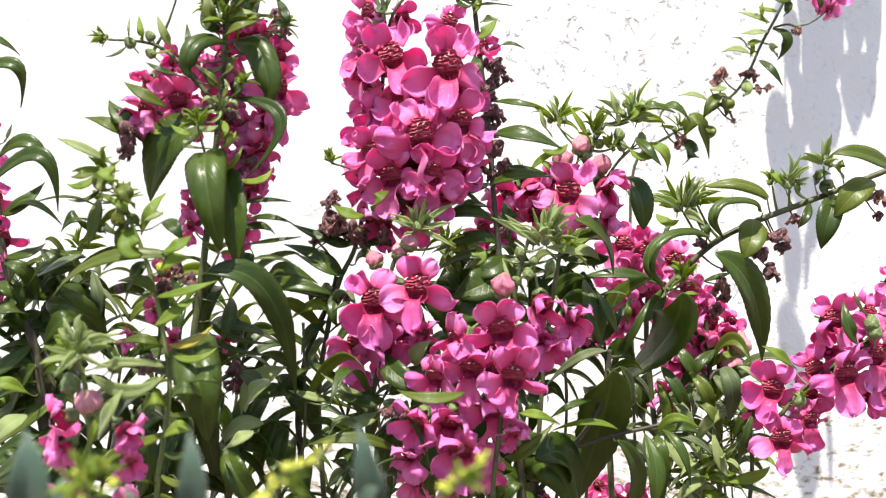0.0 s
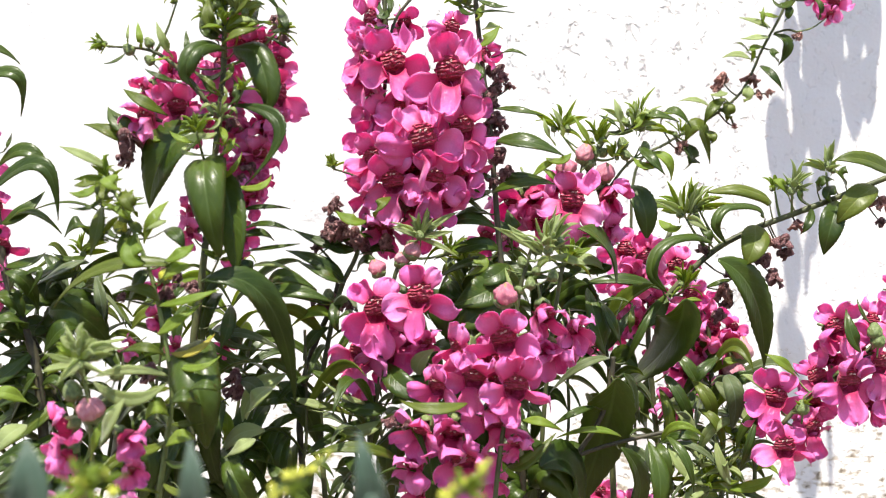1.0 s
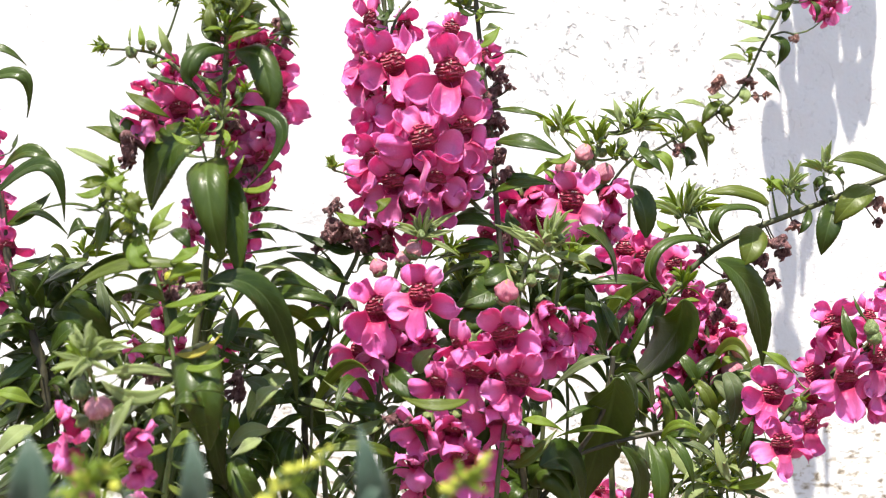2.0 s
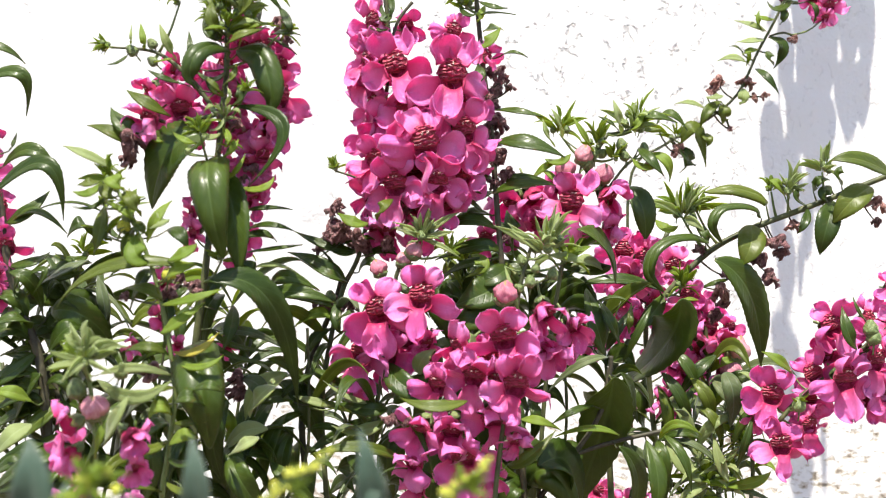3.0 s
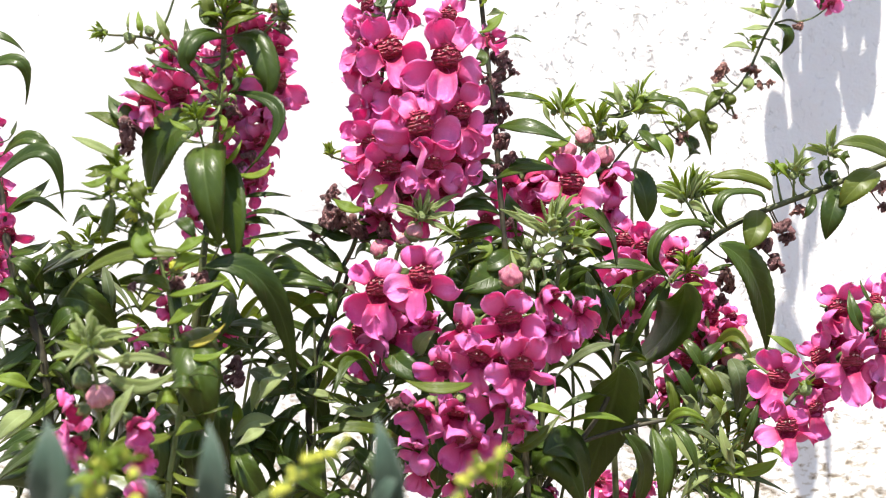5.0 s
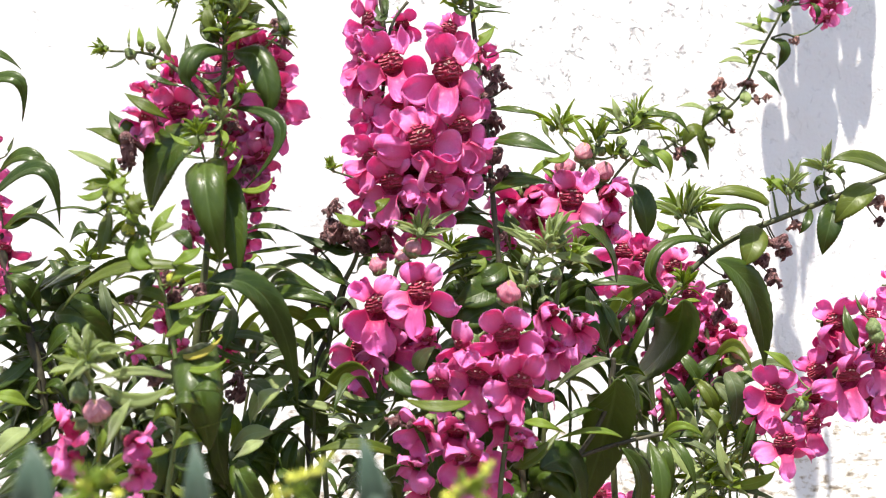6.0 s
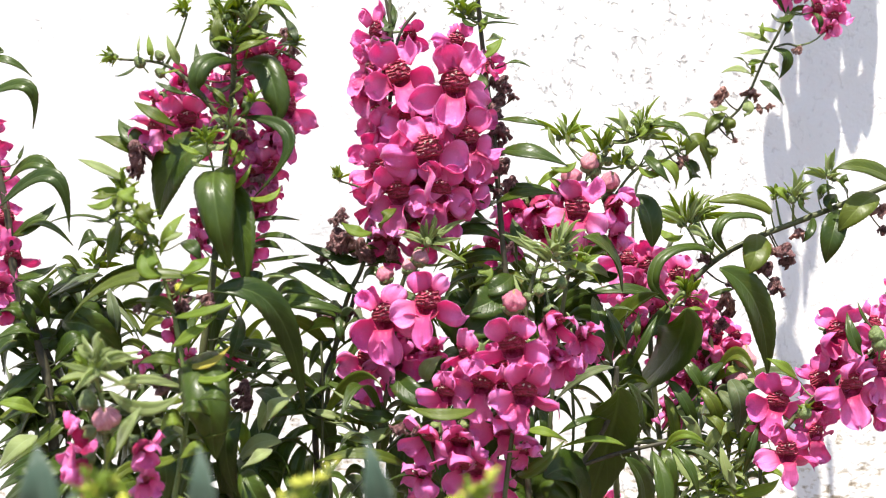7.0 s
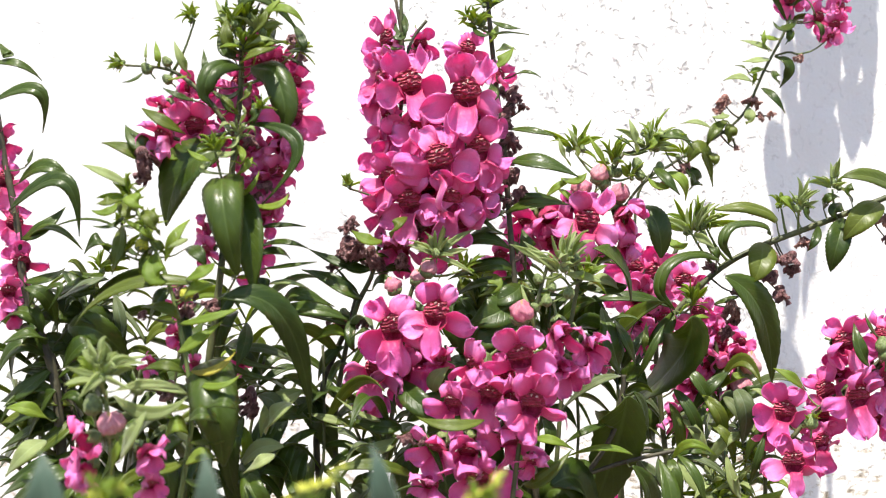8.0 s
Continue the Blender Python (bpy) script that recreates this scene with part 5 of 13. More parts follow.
# low left
low_left = plant((-0.0869, 0.2680, 0.0000), "flowering tip with a downy leaf rosette and pink buds")
stem(low_left, [(-0.0869, 0.2680, 0.0000), (-0.0870, 0.2680, 0.1065), (-0.0871, 0.2680, 0.2130), (-0.0872, 0.2680, 0.3018), (-0.0872, 0.2680, 0.3550), (-0.0867, 0.2680, 0.3720), (-0.0875, 0.2680, 0.3833), (-0.0886, 0.2680, 0.3918)], 0.00070, 0.00058, SHOOT)
footstalk(low_left, (-0.0884, 0.2680, 0.3904), (-0.0861, 0.2580, 0.3956), 0.00034)
shoot(low_left, (-0.0861, 0.2580, 0.3956), 0.0177, 0, 14, PALE, 92, 2, 1.1)
footstalk(low_left, (-0.0886, 0.2680, 0.3918), (-0.0887, 0.2640, 0.3939), 0.00034)
shoot(low_left, (-0.0887, 0.2640, 0.3939), 0.0139, -20, 8, YOUNG, 94, 0, 1)
footstalk(low_left, (-0.0879, 0.2680, 0.3865), (-0.0915, 0.2680, 0.3879), 0.00021)
pod(low_left, (-0.0915, 0.2680, 0.3879), 0.0048, -10)
footstalk(low_left, (-0.0881, 0.2680, 0.3883), (-0.0804, 0.2680, 0.3924), 0.00021)
pod(low_left, (-0.0804, 0.2680, 0.3924), 0.0037, 20)
footstalk(low_left, (-0.0870, 0.2680, 0.3780), (-0.0854, 0.2640, 0.3800), 0.00024)
bud(low_left, (-0.0854, 0.2640, 0.3839), 0.0064, 0, 40)
flower(low_left, (-0.0952, 0.2700, 0.3781), 0.0150, -75, 15, 0, 1.0)
flower(low_left, (-0.0790, 0.2720, 0.3753), 0.0125, 70, 35, 0, 1.6)
flower(low_left, (-0.0943, 0.2720, 0.3706), 0.0119, -50, 40, 0, 1.3)
flower(low_left, (-0.0790, 0.2740, 0.3672), 0.0098, 30, 40, 0, 1.2)
footstalk(low_left, (-0.0872, 0.2680, 0.3534), (-0.0966, 0.2714, 0.3585), 0.00023)
flower(low_left, (-0.0943, 0.2680, 0.3598), 0.0092, -30, 30, 8, 1)
footstalk(low_left, (-0.0872, 0.2680, 0.3518), (-0.0780, 0.2714, 0.3571), 0.00023)
flower(low_left, (-0.0770, 0.2680, 0.3578), 0.0113, 10, 10, -8)
flower(low_left, (-0.0945, 0.2820, 0.3608), 0.0081, -20, 40, 0, 1.3)
footstalk(low_left, (-0.0867, 0.2680, 0.3749), (-0.0828, 0.2620, 0.3752), 0.00021)
leaf(low_left, (-0.0828, 0.2620, 0.3752), (-0.0779, 0.2543, 0.3825), (-0.0751, 0.2566, 0.3879), 0.0039, 0, PALE)
footstalk(low_left, (-0.0884, 0.2680, 0.3900), (-0.0862, 0.2680, 0.3904), 0.00021)
leaf(low_left, (-0.0862, 0.2680, 0.3904), (-0.0757, 0.2633, 0.3867), (-0.0680, 0.2687, 0.3903), 0.0037, 40, PALE)
footstalk(low_left, (-0.0886, 0.2680, 0.3915), (-0.0858, 0.2680, 0.3918), 0.00021)
leaf(low_left, (-0.0858, 0.2680, 0.3918), (-0.0761, 0.2648, 0.3938), (-0.0694, 0.2715, 0.3915), 0.0023, 30, PALE)
leaf(low_left, (-0.0869, 0.2680, 0.3706), (-0.0835, 0.2609, 0.3774), (-0.0819, 0.2638, 0.3818), 0.0023, 0, YOUNG)
footstalk(low_left, (-0.0870, 0.2680, 0.3645), (-0.0884, 0.2680, 0.3649), 0.00021)
leaf(low_left, (-0.0884, 0.2680, 0.3649), (-0.0820, 0.2590, 0.3688), (-0.0788, 0.2599, 0.3666), 0.0034, 0, YOUNG)

# far left
far_left = plant((-0.1447, 0.3600, 0.0000), "stem with magenta flowers and long curved leaves")
stem(far_left, [(-0.1447, 0.3600, 0.0000), (-0.1390, 0.3555, 0.1009), (-0.1332, 0.3510, 0.2018), (-0.1285, 0.3472, 0.2859), (-0.1256, 0.3450, 0.3363), (-0.1287, 0.3450, 0.3837), (-0.1345, 0.3450, 0.4020), (-0.1396, 0.3450, 0.4184), (-0.1425, 0.3450, 0.4402), (-0.1475, 0.3450, 0.4639), (-0.1529, 0.3450, 0.5004), (-0.1538, 0.3450, 0.5186)], 0.00224, 0.00075, TWIG)
footstalk(far_left, (-0.1418, 0.3450, 0.4353), (-0.1447, 0.3494, 0.4377), 0.00029)
flower(far_left, (-0.1429, 0.3450, 0.4375), 0.0146, 10, 10, 9)
footstalk(far_left, (-0.1404, 0.3450, 0.4227), (-0.1422, 0.3496, 0.4248), 0.00029)
flower(far_left, (-0.1404, 0.3450, 0.4247), 0.0153, 15, 20, -5)
footstalk(far_left, (-0.1445, 0.3450, 0.4497), (-0.1480, 0.3494, 0.4519), 0.00029)
flower(far_left, (-0.1462, 0.3450, 0.4515), 0.0146, 20, 0, 6)
footstalk(far_left, (-0.1385, 0.3450, 0.4137), (-0.1460, 0.3488, 0.4156), 0.00029)
flower(far_left, (-0.1444, 0.3450, 0.4156), 0.0128, 10, 20, -8)
footstalk(far_left, (-0.1472, 0.3450, 0.4626), (-0.1503, 0.3494, 0.4645), 0.00029)
flower(far_left, (-0.1484, 0.3450, 0.4639), 0.0146, 30, 0, 5)
footstalk(far_left, (-0.1360, 0.3450, 0.4062), (-0.1468, 0.3543, 0.4090), 0.00029)
flower(far_left, (-0.1454, 0.3510, 0.4091), 0.0111, 20, 20, 0)
leaf(far_left, (-0.1502, 0.3450, 0.4894), (-0.1405, 0.3414, 0.4884), (-0.1356, 0.3478, 0.4843), 0.0033, 0)
footstalk(far_left, (-0.1495, 0.3450, 0.4764), (-0.1485, 0.3410, 0.4764), 0.00027, STEM)
leaf(far_left, (-0.1485, 0.3410, 0.4764), (-0.1327, 0.3366, 0.4792), (-0.1331, 0.3422, 0.4665), 0.0047, 10)
footstalk(far_left, (-0.1445, 0.3450, 0.4497), (-0.1414, 0.3450, 0.4508), 0.00027, STEM)
leaf(far_left, (-0.1414, 0.3450, 0.4508), (-0.1293, 0.3380, 0.4552), (-0.1222, 0.3410, 0.4458), 0.0055, 10)
footstalk(far_left, (-0.1427, 0.3450, 0.4412), (-0.1414, 0.3370, 0.4412), 0.00027, STEM)
leaf(far_left, (-0.1414, 0.3370, 0.4412), (-0.1224, 0.3300, 0.4502), (-0.1179, 0.3330, 0.4328), 0.0057, 10)
leaf(far_left, (-0.1404, 0.3450, 0.4326), (-0.1317, 0.3406, 0.4360), (-0.1269, 0.3462, 0.4429), 0.0051, 10)
footstalk(far_left, (-0.1414, 0.3450, 0.4313), (-0.1393, 0.3450, 0.4315), 0.00027, STEM)
leaf(far_left, (-0.1393, 0.3450, 0.4315), (-0.1283, 0.3377, 0.4359), (-0.1192, 0.3404, 0.4288), 0.0033, -13)
leaf(far_left, (-0.1396, 0.3450, 0.4187), (-0.1307, 0.3416, 0.4198), (-0.1275, 0.3483, 0.4231), 0.0040, -3)
footstalk(far_left, (-0.1456, 0.3450, 0.4547), (-0.1396, 0.3450, 0.4557), 0.00027, STEM)
leaf(far_left, (-0.1396, 0.3450, 0.4557), (-0.1370, 0.3417, 0.4577), (-0.1384, 0.3483, 0.4621), 0.0015, -12)
footstalk(far_left, (-0.1522, 0.3450, 0.4950), (-0.1484, 0.3450, 0.4949), 0.00027, STEM)
leaf(far_left, (-0.1484, 0.3450, 0.4949), (-0.1445, 0.3423, 0.4916), (-0.1522, 0.3496, 0.4987), 0.0036, 11)
leaf(far_left, (-0.1374, 0.3450, 0.4129), (-0.1253, 0.3369, 0.4175), (-0.1296, 0.3389, 0.4094), 0.0026, -5)
leaf(far_left, (-0.1383, 0.3450, 0.4092), (-0.1351, 0.3413, 0.4148), (-0.1366, 0.3476, 0.4174), 0.0022, -9)
leaf(far_left, (-0.1338, 0.3450, 0.4010), (-0.1382, 0.3423, 0.4093), (-0.1503, 0.3495, 0.4036), 0.0073, 20)
leaf(far_left, (-0.1320, 0.3450, 0.3947), (-0.1386, 0.3389, 0.3987), (-0.1474, 0.3428, 0.3876), 0.0080, 7)
leaf(far_left, (-0.1301, 0.3450, 0.3910), (-0.1378, 0.3413, 0.3841), (-0.1477, 0.3477, 0.3798), 0.0055, -8)
leaf(far_left, (-0.1320, 0.3450, 0.3983), (-0.1339, 0.3361, 0.4024), (-0.1433, 0.3373, 0.3988), 0.0055, 13)
leaf(far_left, (-0.1292, 0.3450, 0.3837), (-0.1378, 0.3413, 0.3841), (-0.1477, 0.3476, 0.3724), 0.0047, -10)
leaf(far_left, (-0.1274, 0.3450, 0.3728), (-0.1342, 0.3414, 0.3769), (-0.1478, 0.3479, 0.3687), 0.0044, 10)
leaf(far_left, (-0.1247, 0.3250, 0.3707), (-0.1279, 0.3177, 0.3681), (-0.1347, 0.3204, 0.3606), 0.0065, 0, PALE)
footstalk(far_left, (-0.1277, 0.3450, 0.3754), (-0.1270, 0.3330, 0.3762), 0.00027)
leaf(far_left, (-0.1270, 0.3330, 0.3762), (-0.1305, 0.3255, 0.3803), (-0.1379, 0.3279, 0.3800), 0.0046, 0, YOUNG)
leaf(far_left, (-0.1274, 0.3450, 0.3619), (-0.1316, 0.3393, 0.3610), (-0.1459, 0.3436, 0.3530), 0.0044, -2)
leaf(far_left, (-0.1274, 0.3450, 0.3546), (-0.1342, 0.3414, 0.3498), (-0.1459, 0.3477, 0.3449), 0.0062, -15)
footstalk(far_left, (-0.1298, 0.3450, 0.3897), (-0.1265, 0.3450, 0.3910), 0.00027, STEM)
leaf(far_left, (-0.1265, 0.3450, 0.3910), (-0.1196, 0.3409, 0.3986), (-0.1162, 0.3468, 0.3982), 0.0073, 1)
leaf(far_left, (-0.1283, 0.3450, 0.3874), (-0.1183, 0.3423, 0.3931), (-0.1115, 0.3495, 0.3906), 0.0033, -10)
leaf(far_left, (-0.1274, 0.3450, 0.3801), (-0.1203, 0.3379, 0.3827), (-0.1178, 0.3408, 0.3752), 0.0033, 9)
footstalk(far_left, (-0.1350, 0.3450, 0.4034), (-0.1333, 0.3390, 0.4041), 0.00027, STEM)
leaf(far_left, (-0.1333, 0.3390, 0.4041), (-0.1415, 0.3460, 0.3982), (-0.1504, 0.3630, 0.3857), 0.0090, 0)
footstalk(far_left, (-0.1287, 0.3450, 0.3837), (-0.1270, 0.3390, 0.3844), 0.00027, STEM)
leaf(far_left, (-0.1270, 0.3390, 0.3844), (-0.1364, 0.3470, 0.3744), (-0.1473, 0.3650, 0.3566), 0.0090, 0)
footstalk(far_left, (-0.1391, 0.3450, 0.4160), (-0.1368, 0.3390, 0.4166), 0.00027, STEM)
leaf(far_left, (-0.1368, 0.3390, 0.4166), (-0.1301, 0.3400, 0.4130), (-0.1306, 0.3510, 0.4016), 0.0054, 0)
leaf(far_left, (-0.1265, 0.3450, 0.3691), (-0.1194, 0.3404, 0.3734), (-0.1231, 0.3458, 0.3617), 0.0036, 16)

# mid
mid = plant((-0.1244, 0.3800, 0.0000), "leafy stem with narrow dark green leaves", "leafy_stem", "plant")
stem(mid, [(-0.1244, 0.3800, 0.0000), (-0.1255, 0.3740, 0.0998), (-0.1267, 0.3680, 0.1996), (-0.1276, 0.3630, 0.2828), (-0.1282, 0.3600, 0.3327), (-0.1291, 0.3600, 0.3707), (-0.1282, 0.3600, 0.3936), (-0.1234, 0.3600, 0.4126), (-0.1187, 0.3600, 0.4240), (-0.1134, 0.3600, 0.4345), (-0.1137, 0.3600, 0.4402)], 0.00094, 0.00047)
leaf(mid, (-0.1134, 0.3600, 0.4358), (-0.1212, 0.3508, 0.4391), (-0.1338, 0.3516, 0.4363), 0.0013, 12)
leaf(mid, (-0.1130, 0.3600, 0.4373), (-0.1060, 0.3557, 0.4380), (-0.0997, 0.3614, 0.4412), 0.0019, -16)
footstalk(mid, (-0.1200, 0.3600, 0.4213), (-0.1206, 0.3600, 0.4221), 0.00046)
shoot(mid, (-0.1206, 0.3600, 0.4221), 0.0152, 10, 10, YOUNG, 80, 2, 1)
shoot(mid, (-0.1137, 0.3600, 0.4383), 0.0084, 0, 8, YOUNG, 81, 1, 1)
footstalk(mid, (-0.1164, 0.3600, 0.4284), (-0.1164, 0.3560, 0.4287), 0.00029, STEM)
leaf(mid, (-0.1164, 0.3560, 0.4287), (-0.1177, 0.3486, 0.4322), (-0.1229, 0.3513, 0.4276), 0.0064, 0)
footstalk(mid, (-0.1208, 0.3600, 0.4195), (-0.1177, 0.3600, 0.4192), 0.00029, STEM)
leaf(mid, (-0.1177, 0.3600, 0.4192), (-0.1265, 0.3541, 0.4174), (-0.1412, 0.3582, 0.4083), 0.0053, 10)
leaf(mid, (-0.1206, 0.3600, 0.4164), (-0.1291, 0.3573, 0.4145), (-0.1395, 0.3647, 0.4163), 0.0034, -12)
footstalk(mid, (-0.1239, 0.3600, 0.4112), (-0.1139, 0.3600, 0.4111), 0.00029, STEM)
leaf(mid, (-0.1139, 0.3600, 0.4111), (-0.1122, 0.3563, 0.4032), (-0.1134, 0.3626, 0.3938), 0.0046, 0)
leaf(mid, (-0.1228, 0.3460, 0.4065), (-0.1167, 0.3540, 0.4034), (-0.1148, 0.3720, 0.3864), 0.0117, 0)
leaf(mid, (-0.1272, 0.3600, 0.4050), (-0.1335, 0.3539, 0.4090), (-0.1444, 0.3577, 0.4051), 0.0087, -15)
leaf(mid, (-0.1263, 0.3600, 0.4088), (-0.1308, 0.3567, 0.4108), (-0.1409, 0.3634, 0.4087), 0.0076, -16)
footstalk(mid, (-0.1144, 0.3600, 0.4321), (-0.1120, 0.3600, 0.4320), 0.00029, STEM)
leaf(mid, (-0.1120, 0.3600, 0.4320), (-0.1074, 0.3510, 0.4285), (-0.1039, 0.3520, 0.4273), 0.0019, -2)
leaf(mid, (-0.1187, 0.3600, 0.4221), (-0.1215, 0.3543, 0.4202), (-0.1296, 0.3585, 0.4225), 0.0027, -15)
leaf(mid, (-0.1282, 0.3600, 0.3974), (-0.1346, 0.3518, 0.3979), (-0.1427, 0.3536, 0.3922), 0.0076, -15)
leaf(mid, (-0.1286, 0.3600, 0.3898), (-0.1184, 0.3536, 0.3922), (-0.1140, 0.3571, 0.3957), 0.0038, 0, YOUNG)
leaf(mid, (-0.1291, 0.3600, 0.3822), (-0.1356, 0.3546, 0.3808), (-0.1469, 0.3592, 0.3822), 0.0038, -0)
dress(mid, [(-0.1282, 0.3600, 0.3327), (-0.1286, 0.3600, 0.3517), (-0.1291, 0.3600, 0.3707), (-0.1282, 0.3600, 0.3936)], 5, 0.0247, 0.0065, 0, 1, 4)
dress(mid, [(-0.1282, 0.3600, 0.3898), (-0.1253, 0.3600, 0.4050), (-0.1206, 0.3600, 0.4183)], 4, 0.0209, 0.0053, 0, 1, 5)
footstalk(mid, (-0.1276, 0.3600, 0.3972), (-0.1268, 0.3560, 0.3976), 0.00029, STEM)
leaf(mid, (-0.1268, 0.3560, 0.3976), (-0.1232, 0.3620, 0.4049), (-0.1266, 0.3780, 0.4142), 0.0094, 0)
footstalk(mid, (-0.1276, 0.3600, 0.3972), (-0.1298, 0.3540, 0.3977), 0.00029)
leaf(mid, (-0.1298, 0.3540, 0.3977), (-0.1236, 0.3690, 0.3997), (-0.1205, 0.3940, 0.3817), 0.0146, 0, point=0.86)
footstalk(mid, (-0.1291, 0.3600, 0.3707), (-0.1362, 0.3560, 0.3713), 0.00029)
leaf(mid, (-0.1362, 0.3560, 0.3713), (-0.1485, 0.3680, 0.3658), (-0.1657, 0.3900, 0.3501), 0.0113, 0, point=0.86)
footstalk(mid, (-0.1289, 0.3600, 0.3856), (-0.1350, 0.3580, 0.3861), 0.00029)
leaf(mid, (-0.1350, 0.3580, 0.3861), (-0.1310, 0.3680, 0.3813), (-0.1341, 0.3880, 0.3669), 0.0095, 0, point=0.86)
footstalk(mid, (-0.1291, 0.3600, 0.3666), (-0.1406, 0.3600, 0.3669), 0.00029)
leaf(mid, (-0.1406, 0.3600, 0.3669), (-0.1432, 0.3548, 0.3733), (-0.1528, 0.3597, 0.3708), 0.0076, 0, MIDDLE)
footstalk(mid, (-0.1289, 0.3600, 0.3856), (-0.1284, 0.3580, 0.3861), 0.00029, STEM)
leaf(mid, (-0.1284, 0.3580, 0.3861), (-0.1223, 0.3650, 0.3816), (-0.1239, 0.3820, 0.3677), 0.0095, 0)
footstalk(mid, (-0.1291, 0.3600, 0.3779), (-0.1294, 0.3580, 0.3786), 0.00029, STEM)
leaf(mid, (-0.1294, 0.3580, 0.3786), (-0.1396, 0.3650, 0.3720), (-0.1481, 0.3820, 0.3556), 0.0087, 0)
footstalk(mid, (-0.1250, 0.3600, 0.4075), (-0.1291, 0.3600, 0.4088), 0.00029, STEM)
leaf(mid, (-0.1291, 0.3600, 0.4088), (-0.1358, 0.3650, 0.4048), (-0.1454, 0.3800, 0.3921), 0.0076, 0)
stem(mid, [(-0.1436, 0.3520, 0.4146), (-0.1387, 0.3520, 0.4053), (-0.1343, 0.3520, 0.3960), (-0.1298, 0.3520, 0.3858), (-0.1250, 0.3520, 0.3746), (-0.1198, 0.3520, 0.3588), (-0.1161, 0.3520, 0.3421)], 0.00093, 0.00130, TWIG, "twig")
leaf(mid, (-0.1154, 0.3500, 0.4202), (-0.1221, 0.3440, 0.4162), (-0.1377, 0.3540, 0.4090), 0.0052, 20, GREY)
footstalk(mid, (-0.1346, 0.3520, 0.3968), (-0.1281, 0.3520, 0.4034), 0.00029, STEM)
leaf(mid, (-0.1281, 0.3520, 0.4034), (-0.1159, 0.3460, 0.4023), (-0.1091, 0.3560, 0.3916), 0.0108, 30, LEAF, point=0.84)
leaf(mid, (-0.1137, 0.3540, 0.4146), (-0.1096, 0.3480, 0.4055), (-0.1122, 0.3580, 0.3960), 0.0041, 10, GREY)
leaf(mid, (-0.1376, 0.3520, 0.4025), (-0.1400, 0.3460, 0.4019), (-0.1490, 0.3560, 0.3916), 0.0060, 0, LEAF, point=0.84)
leaf(mid, (-0.1306, 0.3520, 0.3904), (-0.1349, 0.3460, 0.3917), (-0.1475, 0.3560, 0.3878), 0.0022, 0, LEAF)
leaf(mid, (-0.1291, 0.3520, 0.3852), (-0.1338, 0.3460, 0.3887), (-0.1460, 0.3560, 0.3890), 0.0037, -20, LEAF)
leaf(mid, (-0.1257, 0.3500, 0.3780), (-0.1334, 0.3440, 0.3806), (-0.1478, 0.3540, 0.3764), 0.0046, 0, MIDDLE)
leaf(mid, (-0.1236, 0.3480, 0.3742), (-0.1308, 0.3420, 0.3669), (-0.1480, 0.3520, 0.3551), 0.0066, 10, MIDDLE, point=0.84)
leaf(mid, (-0.1246, 0.3540, 0.3712), (-0.1331, 0.3480, 0.3724), (-0.1521, 0.3580, 0.3625), 0.0064, 0, LEAF, point=0.84)
leaf(mid, (-0.1206, 0.3480, 0.3650), (-0.1305, 0.3420, 0.3602), (-0.1458, 0.3520, 0.3529), 0.0028, 0, MIDDLE)
leaf(mid, (-0.1139, 0.3400, 0.3929), (-0.1022, 0.3340, 0.3948), (-0.0967, 0.3440, 0.3953), 0.0011, 0, PALE)
leaf(mid, (-0.1197, 0.3360, 0.3598), (-0.1276, 0.3300, 0.3574), (-0.1426, 0.3400, 0.3465), 0.0064, 0, LEAF, point=0.66)
leaf(mid, (-0.1179, 0.3360, 0.3570), (-0.1234, 0.3300, 0.3504), (-0.1326, 0.3400, 0.3357), 0.0067, 10, LEAF, point=0.66)
leaf(mid, (-0.1182, 0.3400, 0.3519), (-0.1207, 0.3340, 0.3461), (-0.1261, 0.3440, 0.3348), 0.0054, 0, LEAF)
leaf(mid, (-0.1308, 0.3420, 0.3569), (-0.1356, 0.3360, 0.3563), (-0.1470, 0.3460, 0.3489), 0.0047, 0, LEAF)

# near
near = plant((-0.0172, 0.1450, 0.0000), "yellow-budded weed shoots in front of the flowers", "leafy_stem", "plant")
stem(near, [(-0.0172, 0.1450, 0.0000), (-0.0284, 0.1450, 0.1097), (-0.0397, 0.1450, 0.2194), (-0.0491, 0.1450, 0.3108), (-0.0547, 0.1450, 0.3657), (-0.0539, 0.1450, 0.3772), (-0.0547, 0.1450, 0.3848)], 0.00063, 0.00044, SHOOT)
stem(near, [(-0.0172, 0.1450, 0.0000), (-0.0153, 0.1450, 0.1086), (-0.0135, 0.1450, 0.2171), (-0.0120, 0.1450, 0.3076), (-0.0110, 0.1450, 0.3619), (-0.0095, 0.1450, 0.3772), (-0.0087, 0.1450, 0.3848)], 0.00063, 0.00050, SHOOT)
stem(near, [(-0.0172, 0.1450, 0.0000), (-0.0208, 0.1450, 0.1097), (-0.0245, 0.1450, 0.2194), (-0.0276, 0.1450, 0.3108), (-0.0294, 0.1450, 0.3657), (-0.0294, 0.1450, 0.3772), (-0.0279, 0.1450, 0.3841), (-0.0247, 0.1450, 0.3870), (-0.0202, 0.1450, 0.3902), (-0.0152, 0.1450, 0.3934)], 0.00050, 0.00038, SHOOT)
